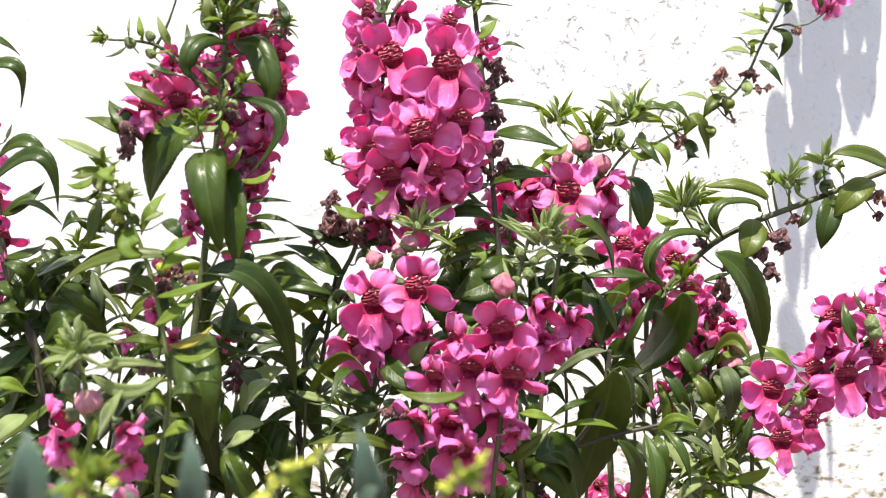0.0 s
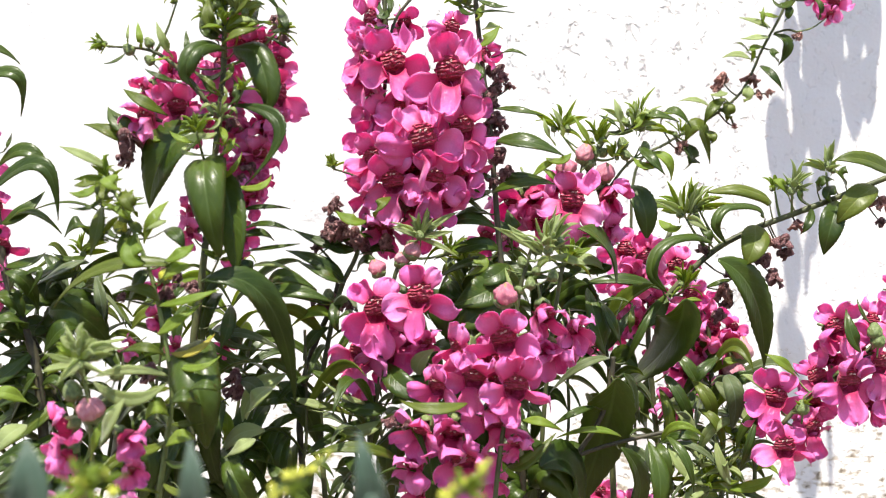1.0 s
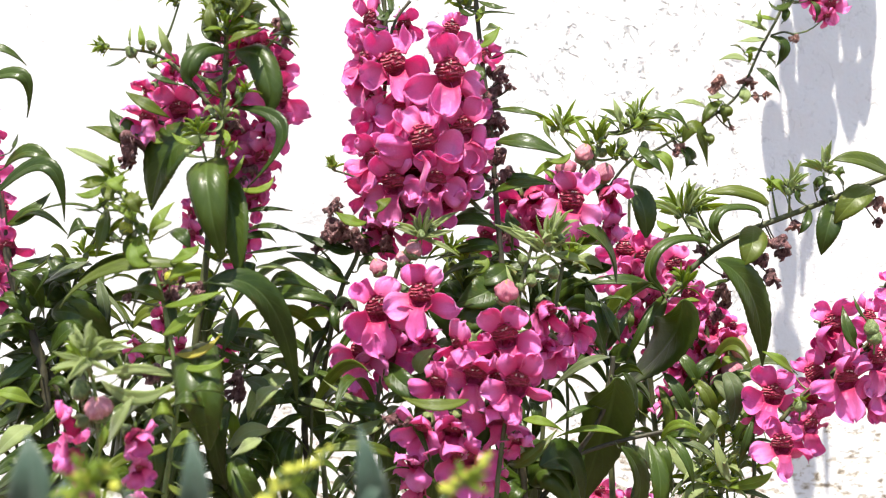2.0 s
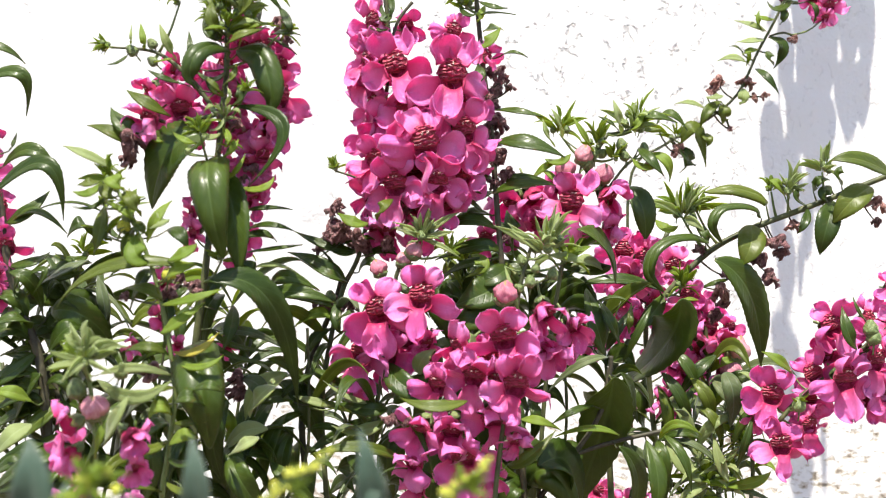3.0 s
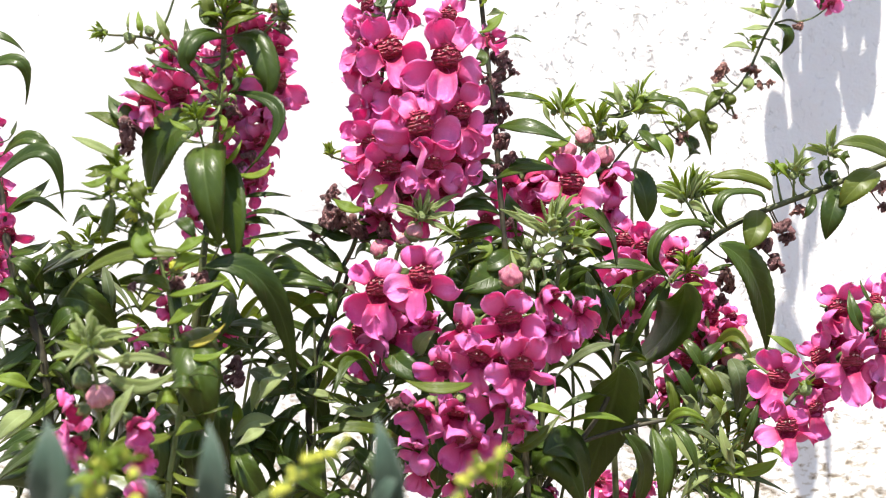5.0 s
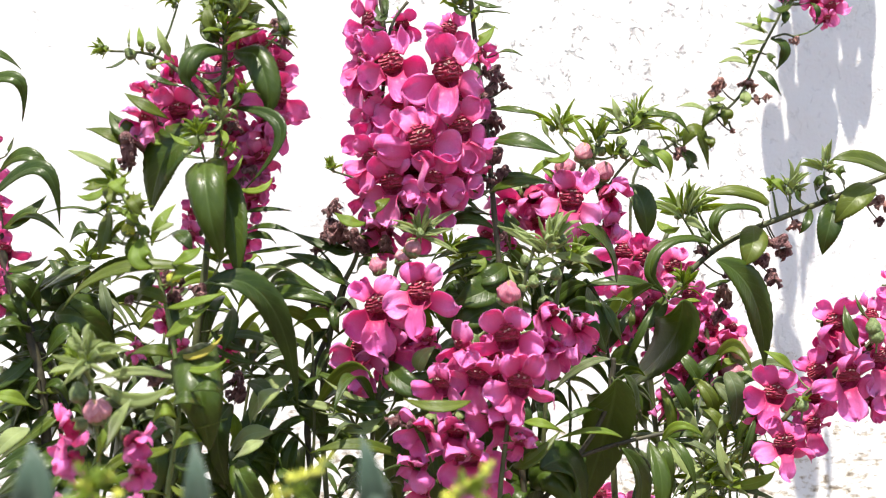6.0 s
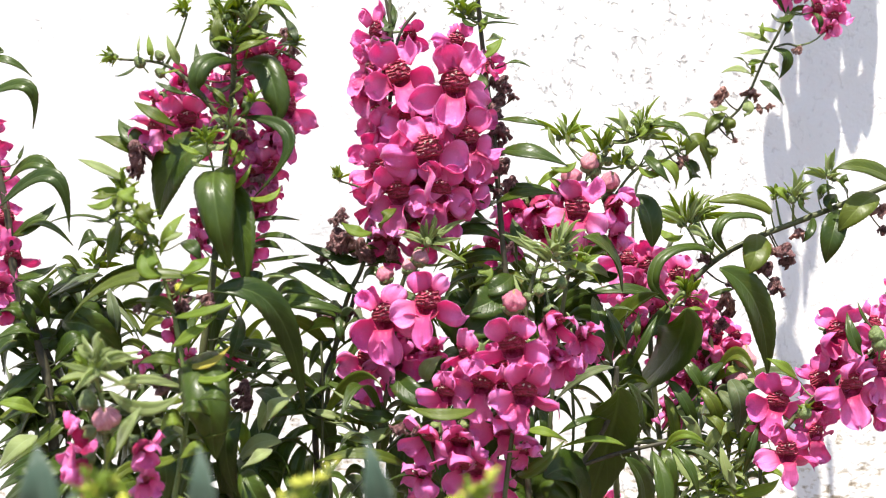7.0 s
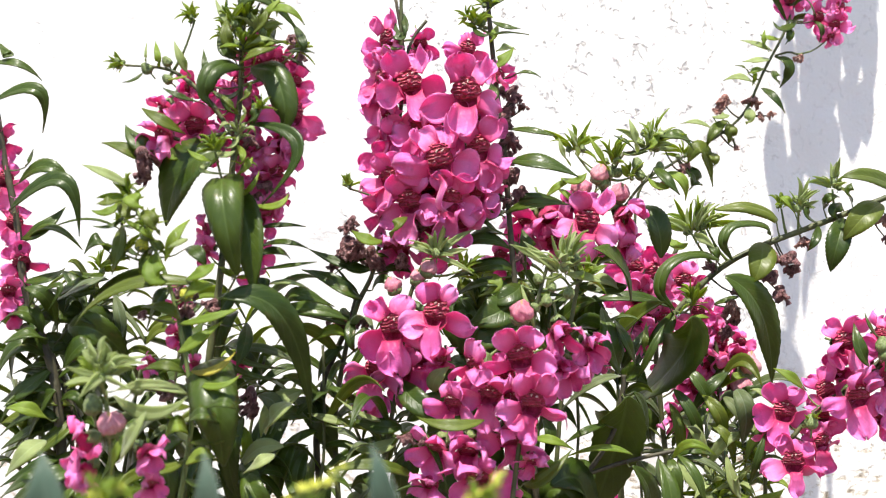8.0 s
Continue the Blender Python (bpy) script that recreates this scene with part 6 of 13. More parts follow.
stem(near, [(-0.0172, 0.1450, 0.0000), (-0.0133, 0.1450, 0.1097), (-0.0093, 0.1450, 0.2194), (-0.0061, 0.1450, 0.3108), (-0.0041, 0.1450, 0.3657), (-0.0034, 0.1450, 0.3772), (-0.0018, 0.1450, 0.3841), (0.0005, 0.1450, 0.3870), (0.0035, 0.1450, 0.3896), (0.0067, 0.1450, 0.3928)], 0.00050, 0.00038, SHOOT)
stem(near, [(-0.0172, 0.1450, 0.0000), (-0.0264, 0.1450, 0.1097), (-0.0355, 0.1450, 0.2194), (-0.0432, 0.1450, 0.3108), (-0.0478, 0.1450, 0.3657), (-0.0478, 0.1450, 0.3772), (-0.0478, 0.1450, 0.3879)], 0.00050, 0.00038, SHOOT)
stem(near, [(-0.0172, 0.1450, 0.0000), (-0.0220, 0.1450, 0.1097), (-0.0268, 0.1450, 0.2194), (-0.0308, 0.1450, 0.3108), (-0.0332, 0.1450, 0.3657), (-0.0332, 0.1450, 0.3772), (-0.0332, 0.1450, 0.3848)], 0.00050, 0.00038, SHOOT)
leaf(near, (-0.0593, 0.1530, 0.3748), (-0.0553, 0.1450, 0.3871), (-0.0566, 0.1470, 0.3960), 0.0065, 0, DUSKY)
leaf(near, (-0.0351, 0.1530, 0.3764), (-0.0331, 0.1450, 0.3879), (-0.0342, 0.1470, 0.3958), 0.0045, 0, DUSKY)
leaf(near, (-0.0094, 0.1530, 0.3780), (-0.0093, 0.1450, 0.3887), (-0.0112, 0.1470, 0.3969), 0.0044, 0, DUSKY)
leaf(near, (-0.0124, 0.1530, 0.3764), (-0.0103, 0.1450, 0.3856), (-0.0073, 0.1470, 0.3898), 0.0027, 0, DUSKY)
leaf(near, (-0.0557, 0.1530, 0.3764), (-0.0524, 0.1450, 0.3848), (-0.0509, 0.1470, 0.3898), 0.0032, 0, DUSKY)
leaf(near, (-0.0434, 0.1510, 0.3786), (-0.0401, 0.1420, 0.3856), (-0.0422, 0.1430, 0.3891), 0.0024, 0, DUSKY)
footstalk(near, (-0.0249, 0.1450, 0.3869), (-0.0243, 0.1450, 0.3864), 0.00013)
yellow_bud(near, (-0.0243, 0.1450, 0.3864), 0.0018, -10)
footstalk(near, (-0.0246, 0.1450, 0.3871), (-0.0240, 0.1450, 0.3868), 0.00013)
yellow_bud(near, (-0.0240, 0.1450, 0.3868), 0.0018, 9)
footstalk(near, (-0.0239, 0.1450, 0.3877), (-0.0229, 0.1450, 0.3871), 0.00013)
yellow_bud(near, (-0.0229, 0.1450, 0.3871), 0.0015, -27)
yellow_bud(near, (-0.0222, 0.1450, 0.3885), 0.0015, -18)
footstalk(near, (-0.0223, 0.1450, 0.3888), (-0.0225, 0.1450, 0.3895), 0.00013)
yellow_bud(near, (-0.0225, 0.1450, 0.3895), 0.0012, 24)
footstalk(near, (-0.0213, 0.1450, 0.3895), (-0.0207, 0.1450, 0.3891), 0.00013)
yellow_bud(near, (-0.0207, 0.1450, 0.3891), 0.0011, -28)
footstalk(near, (-0.0202, 0.1450, 0.3902), (-0.0204, 0.1450, 0.3910), 0.00013)
yellow_bud(near, (-0.0204, 0.1450, 0.3910), 0.0015, -22)
yellow_bud(near, (-0.0197, 0.1450, 0.3910), 0.0011, -21)
yellow_bud(near, (-0.0187, 0.1450, 0.3914), 0.0015, -2)
yellow_bud(near, (-0.0170, 0.1450, 0.3919), 0.0014, -40)
footstalk(near, (-0.0168, 0.1450, 0.3924), (-0.0164, 0.1450, 0.3920), 0.00013)
yellow_bud(near, (-0.0164, 0.1450, 0.3920), 0.0011, -38)
footstalk(near, (-0.0161, 0.1450, 0.3929), (-0.0163, 0.1450, 0.3933), 0.00013)
yellow_bud(near, (-0.0163, 0.1450, 0.3933), 0.0009, -3)
footstalk(near, (-0.0152, 0.1450, 0.3934), (-0.0149, 0.1450, 0.3940), 0.00013)
yellow_bud(near, (-0.0149, 0.1450, 0.3940), 0.0009, -27)
footstalk(near, (-0.0009, 0.1450, 0.3856), (-0.0002, 0.1450, 0.3854), 0.00013)
yellow_bud(near, (-0.0002, 0.1450, 0.3854), 0.0014, 14)
yellow_bud(near, (0.0004, 0.1450, 0.3863), 0.0011, 24)
footstalk(near, (0.0009, 0.1450, 0.3874), (0.0005, 0.1450, 0.3884), 0.00013)
yellow_bud(near, (0.0005, 0.1450, 0.3884), 0.0015, 6)
yellow_bud(near, (0.0014, 0.1450, 0.3882), 0.0014, 16)
footstalk(near, (0.0021, 0.1450, 0.3884), (0.0019, 0.1450, 0.3891), 0.00013)
yellow_bud(near, (0.0019, 0.1450, 0.3891), 0.0015, -9)
yellow_bud(near, (0.0033, 0.1450, 0.3900), 0.0011, -36)
yellow_bud(near, (0.0038, 0.1450, 0.3900), 0.0014, -5)
yellow_bud(near, (0.0049, 0.1450, 0.3905), 0.0014, -10)
yellow_bud(near, (0.0058, 0.1450, 0.3917), 0.0014, 8)
yellow_bud(near, (0.0059, 0.1450, 0.3923), 0.0013, -29)
yellow_bud(near, (0.0067, 0.1450, 0.3930), 0.0008, -22)
footstalk(near, (-0.0544, 0.1450, 0.3826), (-0.0516, 0.1450, 0.3849), 0.00013)
yellow_bud(near, (-0.0516, 0.1450, 0.3849), 0.0016, 25)
footstalk(near, (-0.0478, 0.1450, 0.3879), (-0.0486, 0.1450, 0.3904), 0.00013)
yellow_bud(near, (-0.0486, 0.1450, 0.3904), 0.0017, -19)
footstalk(near, (-0.0545, 0.1450, 0.3832), (-0.0516, 0.1450, 0.3854), 0.00013)
yellow_bud(near, (-0.0516, 0.1450, 0.3854), 0.0013, -7)
footstalk(near, (-0.0478, 0.1450, 0.3879), (-0.0454, 0.1450, 0.3913), 0.00013)
yellow_bud(near, (-0.0454, 0.1450, 0.3913), 0.0015, 35)
footstalk(near, (-0.0478, 0.1450, 0.3842), (-0.0508, 0.1450, 0.3860), 0.00013)
yellow_bud(near, (-0.0508, 0.1450, 0.3860), 0.0015, -18)
footstalk(near, (-0.0478, 0.1450, 0.3865), (-0.0438, 0.1450, 0.3888), 0.00013)
yellow_bud(near, (-0.0438, 0.1450, 0.3888), 0.0016, -28)
footstalk(near, (-0.0478, 0.1450, 0.3828), (-0.0437, 0.1450, 0.3851), 0.00013)
yellow_bud(near, (-0.0437, 0.1450, 0.3851), 0.0018, 16)
footstalk(near, (-0.0478, 0.1450, 0.3879), (-0.0478, 0.1450, 0.3897), 0.00013)
yellow_bud(near, (-0.0478, 0.1450, 0.3897), 0.0014, 5)
footstalk(near, (-0.0478, 0.1450, 0.3856), (-0.0490, 0.1450, 0.3864), 0.00013)
yellow_bud(near, (-0.0490, 0.1450, 0.3864), 0.0018, 9)
yellow_bud(near, (-0.0480, 0.1450, 0.3865), 0.0018, -37)
footstalk(near, (-0.0478, 0.1450, 0.3842), (-0.0496, 0.1450, 0.3852), 0.00013)
yellow_bud(near, (-0.0496, 0.1450, 0.3852), 0.0018, -7)
footstalk(near, (-0.0478, 0.1450, 0.3860), (-0.0499, 0.1450, 0.3872), 0.00013)
yellow_bud(near, (-0.0499, 0.1450, 0.3872), 0.0016, -40)
footstalk(near, (-0.0478, 0.1450, 0.3879), (-0.0478, 0.1450, 0.3887), 0.00018)
shoot(near, (-0.0478, 0.1450, 0.3887), 0.0100, 0, 9, YOUNG, 92, 0, 1)
footstalk(near, (0.0030, 0.1450, 0.3891), (0.0035, 0.1450, 0.3887), 0.00018)
shoot(near, (0.0035, 0.1450, 0.3887), 0.0061, 35, 7, YOUNG, 94, 0, 1)
footstalk(near, (-0.0213, 0.1450, 0.3895), (-0.0202, 0.1450, 0.3887), 0.00018)
shoot(near, (-0.0202, 0.1450, 0.3887), 0.0061, 40, 7, YOUNG, 96, 0, 1)

# spike
spike = plant((-0.0274, 0.3800, 0.0000), "dense tall spike of magenta flowers")
stem(spike, [(-0.0274, 0.3800, 0.0000), (-0.0305, 0.3740, 0.0998), (-0.0337, 0.3680, 0.1996), (-0.0363, 0.3630, 0.2828), (-0.0378, 0.3600, 0.3327), (-0.0398, 0.3600, 0.3707), (-0.0369, 0.3600, 0.3936), (-0.0327, 0.3600, 0.4107), (-0.0274, 0.3600, 0.4221), (-0.0236, 0.3600, 0.4392), (-0.0198, 0.3600, 0.4620), (-0.0175, 0.3600, 0.4849), (-0.0179, 0.3600, 0.5039), (-0.0179, 0.3600, 0.5191)], 0.00109, 0.00062)
stem(spike, [(-0.0198, 0.3600, 0.5153), (-0.0179, 0.3600, 0.5039), (-0.0165, 0.3600, 0.4944)], 0.00057, 0.00048, TWIG)
stem(spike, [(-0.0093, 0.3600, 0.5077), (-0.0137, 0.3600, 0.5020), (-0.0165, 0.3600, 0.4944)], 0.00057, 0.00048, TWIG)
footstalk(spike, (-0.0176, 0.3600, 0.4969), (-0.0269, 0.3692, 0.5029), 0.00030)
flower(spike, (-0.0227, 0.3640, 0.5017), 0.0187, -30, 10, 0)
flower(spike, (-0.0235, 0.3640, 0.4921), 0.0175, -30, 10, 0)
footstalk(spike, (-0.0152, 0.3600, 0.4985), (-0.0117, 0.3698, 0.5019), 0.00030)
flower(spike, (-0.0116, 0.3660, 0.5010), 0.0138, 20, 45, 0, 1)
footstalk(spike, (-0.0175, 0.3600, 0.4849), (-0.0149, 0.3607, 0.4861), 0.00030)
flower(spike, (-0.0146, 0.3540, 0.4849), 0.0242, 8, 0, -6)
footstalk(spike, (-0.0177, 0.3600, 0.4821), (-0.0226, 0.3693, 0.4881), 0.00030)
flower(spike, (-0.0223, 0.3640, 0.4871), 0.0191, -25, 0, 0)
flower(spike, (-0.0253, 0.3620, 0.4881), 0.0174, -60, 0, 0)
footstalk(spike, (-0.0180, 0.3600, 0.4772), (-0.0240, 0.3668, 0.4822), 0.00030)
flower(spike, (-0.0237, 0.3620, 0.4814), 0.0174, -50, 10, 0)
footstalk(spike, (-0.0189, 0.3600, 0.4691), (-0.0221, 0.3677, 0.4736), 0.00030)
flower(spike, (-0.0218, 0.3620, 0.4728), 0.0206, -35, 15, 0)
flower(spike, (0.0046, 0.3620, 0.4982), 0.0149, 10, -5, 0)
flower(spike, (0.0039, 0.3480, 0.4805), 0.0262, 5, 0, 4)
footstalk(spike, (-0.0191, 0.3600, 0.4671), (-0.0112, 0.3578, 0.4709), 0.00030)
flower(spike, (-0.0110, 0.3520, 0.4700), 0.0208, -12, 0, 10)
footstalk(spike, (-0.0193, 0.3600, 0.4661), (-0.0180, 0.3616, 0.4670), 0.00030)
flower(spike, (-0.0177, 0.3560, 0.4663), 0.0203, -22, 5, 0)
flower(spike, (-0.0049, 0.3440, 0.4580), 0.0264, 8, 5, 0)
flower(spike, (-0.0008, 0.3560, 0.4719), 0.0203, 0, 10, 0)
footstalk(spike, (-0.0204, 0.3600, 0.4580), (-0.0242, 0.3692, 0.4641), 0.00030)
flower(spike, (-0.0238, 0.3640, 0.4635), 0.0187, -45, 10, 0)
footstalk(spike, (-0.0217, 0.3600, 0.4498), (-0.0235, 0.3652, 0.4530), 0.00030)
flower(spike, (-0.0232, 0.3600, 0.4525), 0.0189, -40, 5, 0)
footstalk(spike, (-0.0212, 0.3600, 0.4528), (-0.0215, 0.3571, 0.4538), 0.00030)
flower(spike, (-0.0212, 0.3520, 0.4533), 0.0185, -22, 5, 0)
flower(spike, (0.0080, 0.3520, 0.4630), 0.0225, 25, 10, 0)
flower(spike, (0.0091, 0.3600, 0.4734), 0.0185, 30, 0, 0)
flower(spike, (-0.0016, 0.3460, 0.4458), 0.0221, 10, 15, 0)
footstalk(spike, (-0.0231, 0.3600, 0.4419), (-0.0148, 0.3540, 0.4454), 0.00030)
flower(spike, (-0.0145, 0.3480, 0.4450), 0.0215, -8, 10, 0)
footstalk(spike, (-0.0232, 0.3600, 0.4410), (-0.0234, 0.3630, 0.4422), 0.00030)
flower(spike, (-0.0231, 0.3580, 0.4419), 0.0179, -40, 15, 0)
flower(spike, (0.0110, 0.3600, 0.4516), 0.0189, 40, 10, 0)
flower(spike, (0.0030, 0.3520, 0.4388), 0.0170, 15, 42, 0, 0.8)
flower(spike, (-0.0082, 0.3520, 0.4379), 0.0185, 0, 42, 0, 0.8)
footstalk(spike, (-0.0258, 0.3600, 0.4281), (-0.0179, 0.3612, 0.4307), 0.00030)
flower(spike, (-0.0177, 0.3560, 0.4305), 0.0172, -10, 42, 0, 0.8)
flower(spike, (-0.0045, 0.3560, 0.4305), 0.0149, 10, 42, 0, 0.8)
footstalk(spike, (-0.0256, 0.3600, 0.4288), (-0.0219, 0.3640, 0.4308), 0.00030)
flower(spike, (-0.0217, 0.3600, 0.4307), 0.0132, -30, 42, 0, 0.8)
flower(spike, (0.0077, 0.3560, 0.4484), 0.0162, 25, 10, 0)
footstalk(spike, (-0.0207, 0.3600, 0.4559), (-0.0159, 0.3590, 0.4581), 0.00030)
flower(spike, (-0.0157, 0.3540, 0.4576), 0.0181, -15, 5, 0)
flower(spike, (-0.0088, 0.3640, 0.4513), 0.0187, 0, 10, 0)
flower(spike, (0.0012, 0.3640, 0.4567), 0.0175, 10, 5, 0)
flower(spike, (-0.0104, 0.3660, 0.4637), 0.0175, 0, 5, 0)
footstalk(spike, (-0.0248, 0.3600, 0.4326), (-0.0352, 0.3560, 0.4367), 0.00029, TWIG)
withered(spike, (-0.0352, 0.3560, 0.4367), 0.0064, -20)
footstalk(spike, (-0.0265, 0.3600, 0.4253), (-0.0350, 0.3600, 0.4293), 0.00029, TWIG)
withered(spike, (-0.0350, 0.3560, 0.4293), 0.0130, 16)
footstalk(spike, (-0.0270, 0.3600, 0.4234), (-0.0302, 0.3600, 0.4268), 0.00029, TWIG)
withered(spike, (-0.0302, 0.3600, 0.4268), 0.0084, -35)
footstalk(spike, (-0.0270, 0.3600, 0.4234), (-0.0245, 0.3600, 0.4240), 0.00029, TWIG)
withered(spike, (-0.0245, 0.3600, 0.4240), 0.0084, -16)
leaf(spike, (-0.0175, 0.3600, 0.4997), (-0.0200, 0.3573, 0.4976), (-0.0248, 0.3646, 0.5007), 0.0038, 18)
footstalk(spike, (-0.0179, 0.3600, 0.5046), (-0.0160, 0.3600, 0.5048), 0.00029, STEM)
leaf(spike, (-0.0160, 0.3600, 0.5048), (-0.0186, 0.3556, 0.5010), (-0.0199, 0.3613, 0.5080), 0.0034, -1)
footstalk(spike, (-0.0248, 0.3600, 0.4326), (-0.0237, 0.3500, 0.4328), 0.00029)
leaf(spike, (-0.0237, 0.3500, 0.4328), (-0.0281, 0.3449, 0.4329), (-0.0335, 0.3499, 0.4361), 0.0044, 0, YOUNG)
stem(spike, [(-0.0245, 0.3600, 0.4468), (-0.0302, 0.3600, 0.4491), (-0.0350, 0.3600, 0.4506)], 0.00038, 0.00038, name="twig")
shoot(spike, (-0.0354, 0.3600, 0.4510), 0.0095, -10, 10, YOUNG, 67, 3, 1)
leaf(spike, (-0.0270, 0.3600, 0.4232), (-0.0375, 0.3565, 0.4255), (-0.0493, 0.3630, 0.4304), 0.0038, -1)
leaf(spike, (-0.0316, 0.3600, 0.4130), (-0.0393, 0.3563, 0.4192), (-0.0517, 0.3626, 0.4233), 0.0051, -12)
stem(spike, [(-0.0339, 0.3600, 0.4149), (-0.0365, 0.3600, 0.4202), (-0.0398, 0.3600, 0.4240)], 0.00057, 0.00038, name="twig")
withered(spike, (-0.0407, 0.3600, 0.4240), 0.0046, -37)
leaf(spike, (-0.0350, 0.3600, 0.4040), (-0.0420, 0.3552, 0.4071), (-0.0579, 0.3605, 0.4088), 0.0027, 13)
leaf(spike, (-0.0356, 0.3600, 0.4008), (-0.0409, 0.3536, 0.4030), (-0.0491, 0.3572, 0.3979), 0.0046, 0, YOUNG)
footstalk(spike, (-0.0349, 0.3600, 0.4032), (-0.0369, 0.3600, 0.4050), 0.00029, TWIG)
withered(spike, (-0.0369, 0.3600, 0.4050), 0.0095, 14)
footstalk(spike, (-0.0343, 0.3600, 0.4054), (-0.0369, 0.3600, 0.4078), 0.00029)
pod(spike, (-0.0369, 0.3600, 0.4078), 0.0042, -5)
leaf(spike, (-0.0331, 0.3600, 0.4088), (-0.0342, 0.3513, 0.4016), (-0.0324, 0.3526, 0.3960), 0.0038, 10)
leaf(spike, (-0.0369, 0.3600, 0.3974), (-0.0422, 0.3566, 0.3938), (-0.0459, 0.3632, 0.3857), 0.0042, 0)
footstalk(spike, (-0.0299, 0.3600, 0.4166), (-0.0274, 0.3600, 0.4164), 0.00029, STEM)
leaf(spike, (-0.0274, 0.3600, 0.4164), (-0.0231, 0.3520, 0.4202), (-0.0176, 0.3541, 0.4146), 0.0034, 15)
footstalk(spike, (-0.0274, 0.3600, 0.4221), (-0.0255, 0.3600, 0.4221), 0.00029, STEM)
leaf(spike, (-0.0255, 0.3600, 0.4221), (-0.0177, 0.3568, 0.4240), (-0.0123, 0.3637, 0.4202), 0.0038, -9)
dress(spike, [(-0.0378, 0.3600, 0.3327), (-0.0398, 0.3600, 0.3707), (-0.0369, 0.3600, 0.3936), (-0.0340, 0.3600, 0.4050)], 5, 0.0228, 0.0046, 0, 0.9, 14)
withered(spike, (-0.0320, 0.3520, 0.4291), 0.0112, 15)
withered(spike, (-0.0272, 0.3520, 0.4273), 0.0093, -20)
# next two: brown rags added in place of limp flowers darkened by shade
withered(spike, (-0.0145, 0.3520, 0.4373), 0.0104, 10)
withered(spike, (-0.0078, 0.3520, 0.4388), 0.0082, -30)
withered(spike, (-0.0175, 0.3520, 0.4254), 0.0086, 30)
withered(spike, (-0.0338, 0.3520, 0.4388), 0.0056, 0)
leaf(spike, (-0.0221, 0.3600, 0.4274), (-0.0292, 0.3540, 0.4277), (-0.0408, 0.3640, 0.4217), 0.0030, 0, LEAF)
leaf(spike, (-0.0153, 0.3450, 0.4402), (-0.0186, 0.3390, 0.4372), (-0.0207, 0.3490, 0.4335), 0.0040, 0, MIDDLE)
leaf(spike, (-0.0274, 0.3600, 0.4240), (-0.0333, 0.3540, 0.4232), (-0.0404, 0.3640, 0.4275), 0.0025, 0, LEAF)

# stalk
stalk = plant((0.0186, 0.3800, 0.0000), "upright stem with drying flowers and dark narrow leaves")
stem(stalk, [(0.0186, 0.3800, 0.0000), (0.0218, 0.3758, 0.0994), (0.0249, 0.3716, 0.1987), (0.0276, 0.3681, 0.2816), (0.0292, 0.3660, 0.3312), (0.0263, 0.3660, 0.3699), (0.0228, 0.3660, 0.4047), (0.0205, 0.3660, 0.4279), (0.0190, 0.3660, 0.4473), (0.0176, 0.3660, 0.4666), (0.0151, 0.3660, 0.4859), (0.0131, 0.3660, 0.5053), (0.0118, 0.3660, 0.5207)], 0.00127, 0.00079, TWIG)
leaf(stalk, (0.0186, 0.3660, 0.4716), (0.0260, 0.3569, 0.4702), (0.0350, 0.3578, 0.4682), 0.0031, -6)
footstalk(stalk, (0.0181, 0.3660, 0.4599), (0.0191, 0.3620, 0.4604), 0.00029, STEM)
leaf(stalk, (0.0191, 0.3620, 0.4604), (0.0302, 0.3550, 0.4590), (0.0420, 0.3580, 0.4548), 0.0069, 0)
leaf(stalk, (0.0182, 0.3660, 0.4430), (0.0277, 0.3594, 0.4460), (0.0395, 0.3628, 0.4457), 0.0039, 8)
leaf(stalk, (0.0180, 0.3660, 0.4411), (0.0116, 0.3598, 0.4445), (0.0015, 0.3637, 0.4461), 0.0039, 8)
leaf(stalk, (0.0195, 0.3660, 0.4308), (0.0097, 0.3594, 0.4339), (-0.0015, 0.3628, 0.4298), 0.0054, 0)
leaf(stalk, (0.0205, 0.3660, 0.4231), (0.0127, 0.3628, 0.4252), (-0.0016, 0.3696, 0.4202), 0.0054, -8)
leaf(stalk, (0.0199, 0.3660, 0.4173), (0.0107, 0.3620, 0.4192), (0.0004, 0.3680, 0.4140), 0.0046, 6)
footstalk(stalk, (0.0198, 0.3660, 0.4358), (0.0170, 0.3660, 0.4360), 0.00029, STEM)
leaf(stalk, (0.0170, 0.3660, 0.4360), (0.0125, 0.3583, 0.4382), (0.0076, 0.3605, 0.4430), 0.0023, 14)
leaf(stalk, (0.0131, 0.3660, 0.5018), (0.0142, 0.3629, 0.5042), (0.0160, 0.3699, 0.5089), 0.0027, 0, YOUNG)
leaf(stalk, (0.0151, 0.3660, 0.4987), (0.0184, 0.3625, 0.4995), (0.0222, 0.3691, 0.4998), 0.0031, 0, PALE)
footstalk(stalk, (0.0144, 0.3660, 0.4919), (0.0126, 0.3600, 0.4921), 0.00029)
leaf(stalk, (0.0126, 0.3600, 0.4921), (0.0161, 0.3540, 0.4928), (0.0206, 0.3581, 0.4985), 0.0049, 0, YOUNG)
footstalk(stalk, (0.0147, 0.3660, 0.4894), (0.0209, 0.3660, 0.4902), 0.00029, STEM)
leaf(stalk, (0.0209, 0.3660, 0.4902), (0.0247, 0.3573, 0.4900), (0.0297, 0.3586, 0.4884), 0.0017, 2)
footstalk(stalk, (0.0160, 0.3660, 0.4792), (0.0121, 0.3580, 0.4798), 0.00029, STEM)
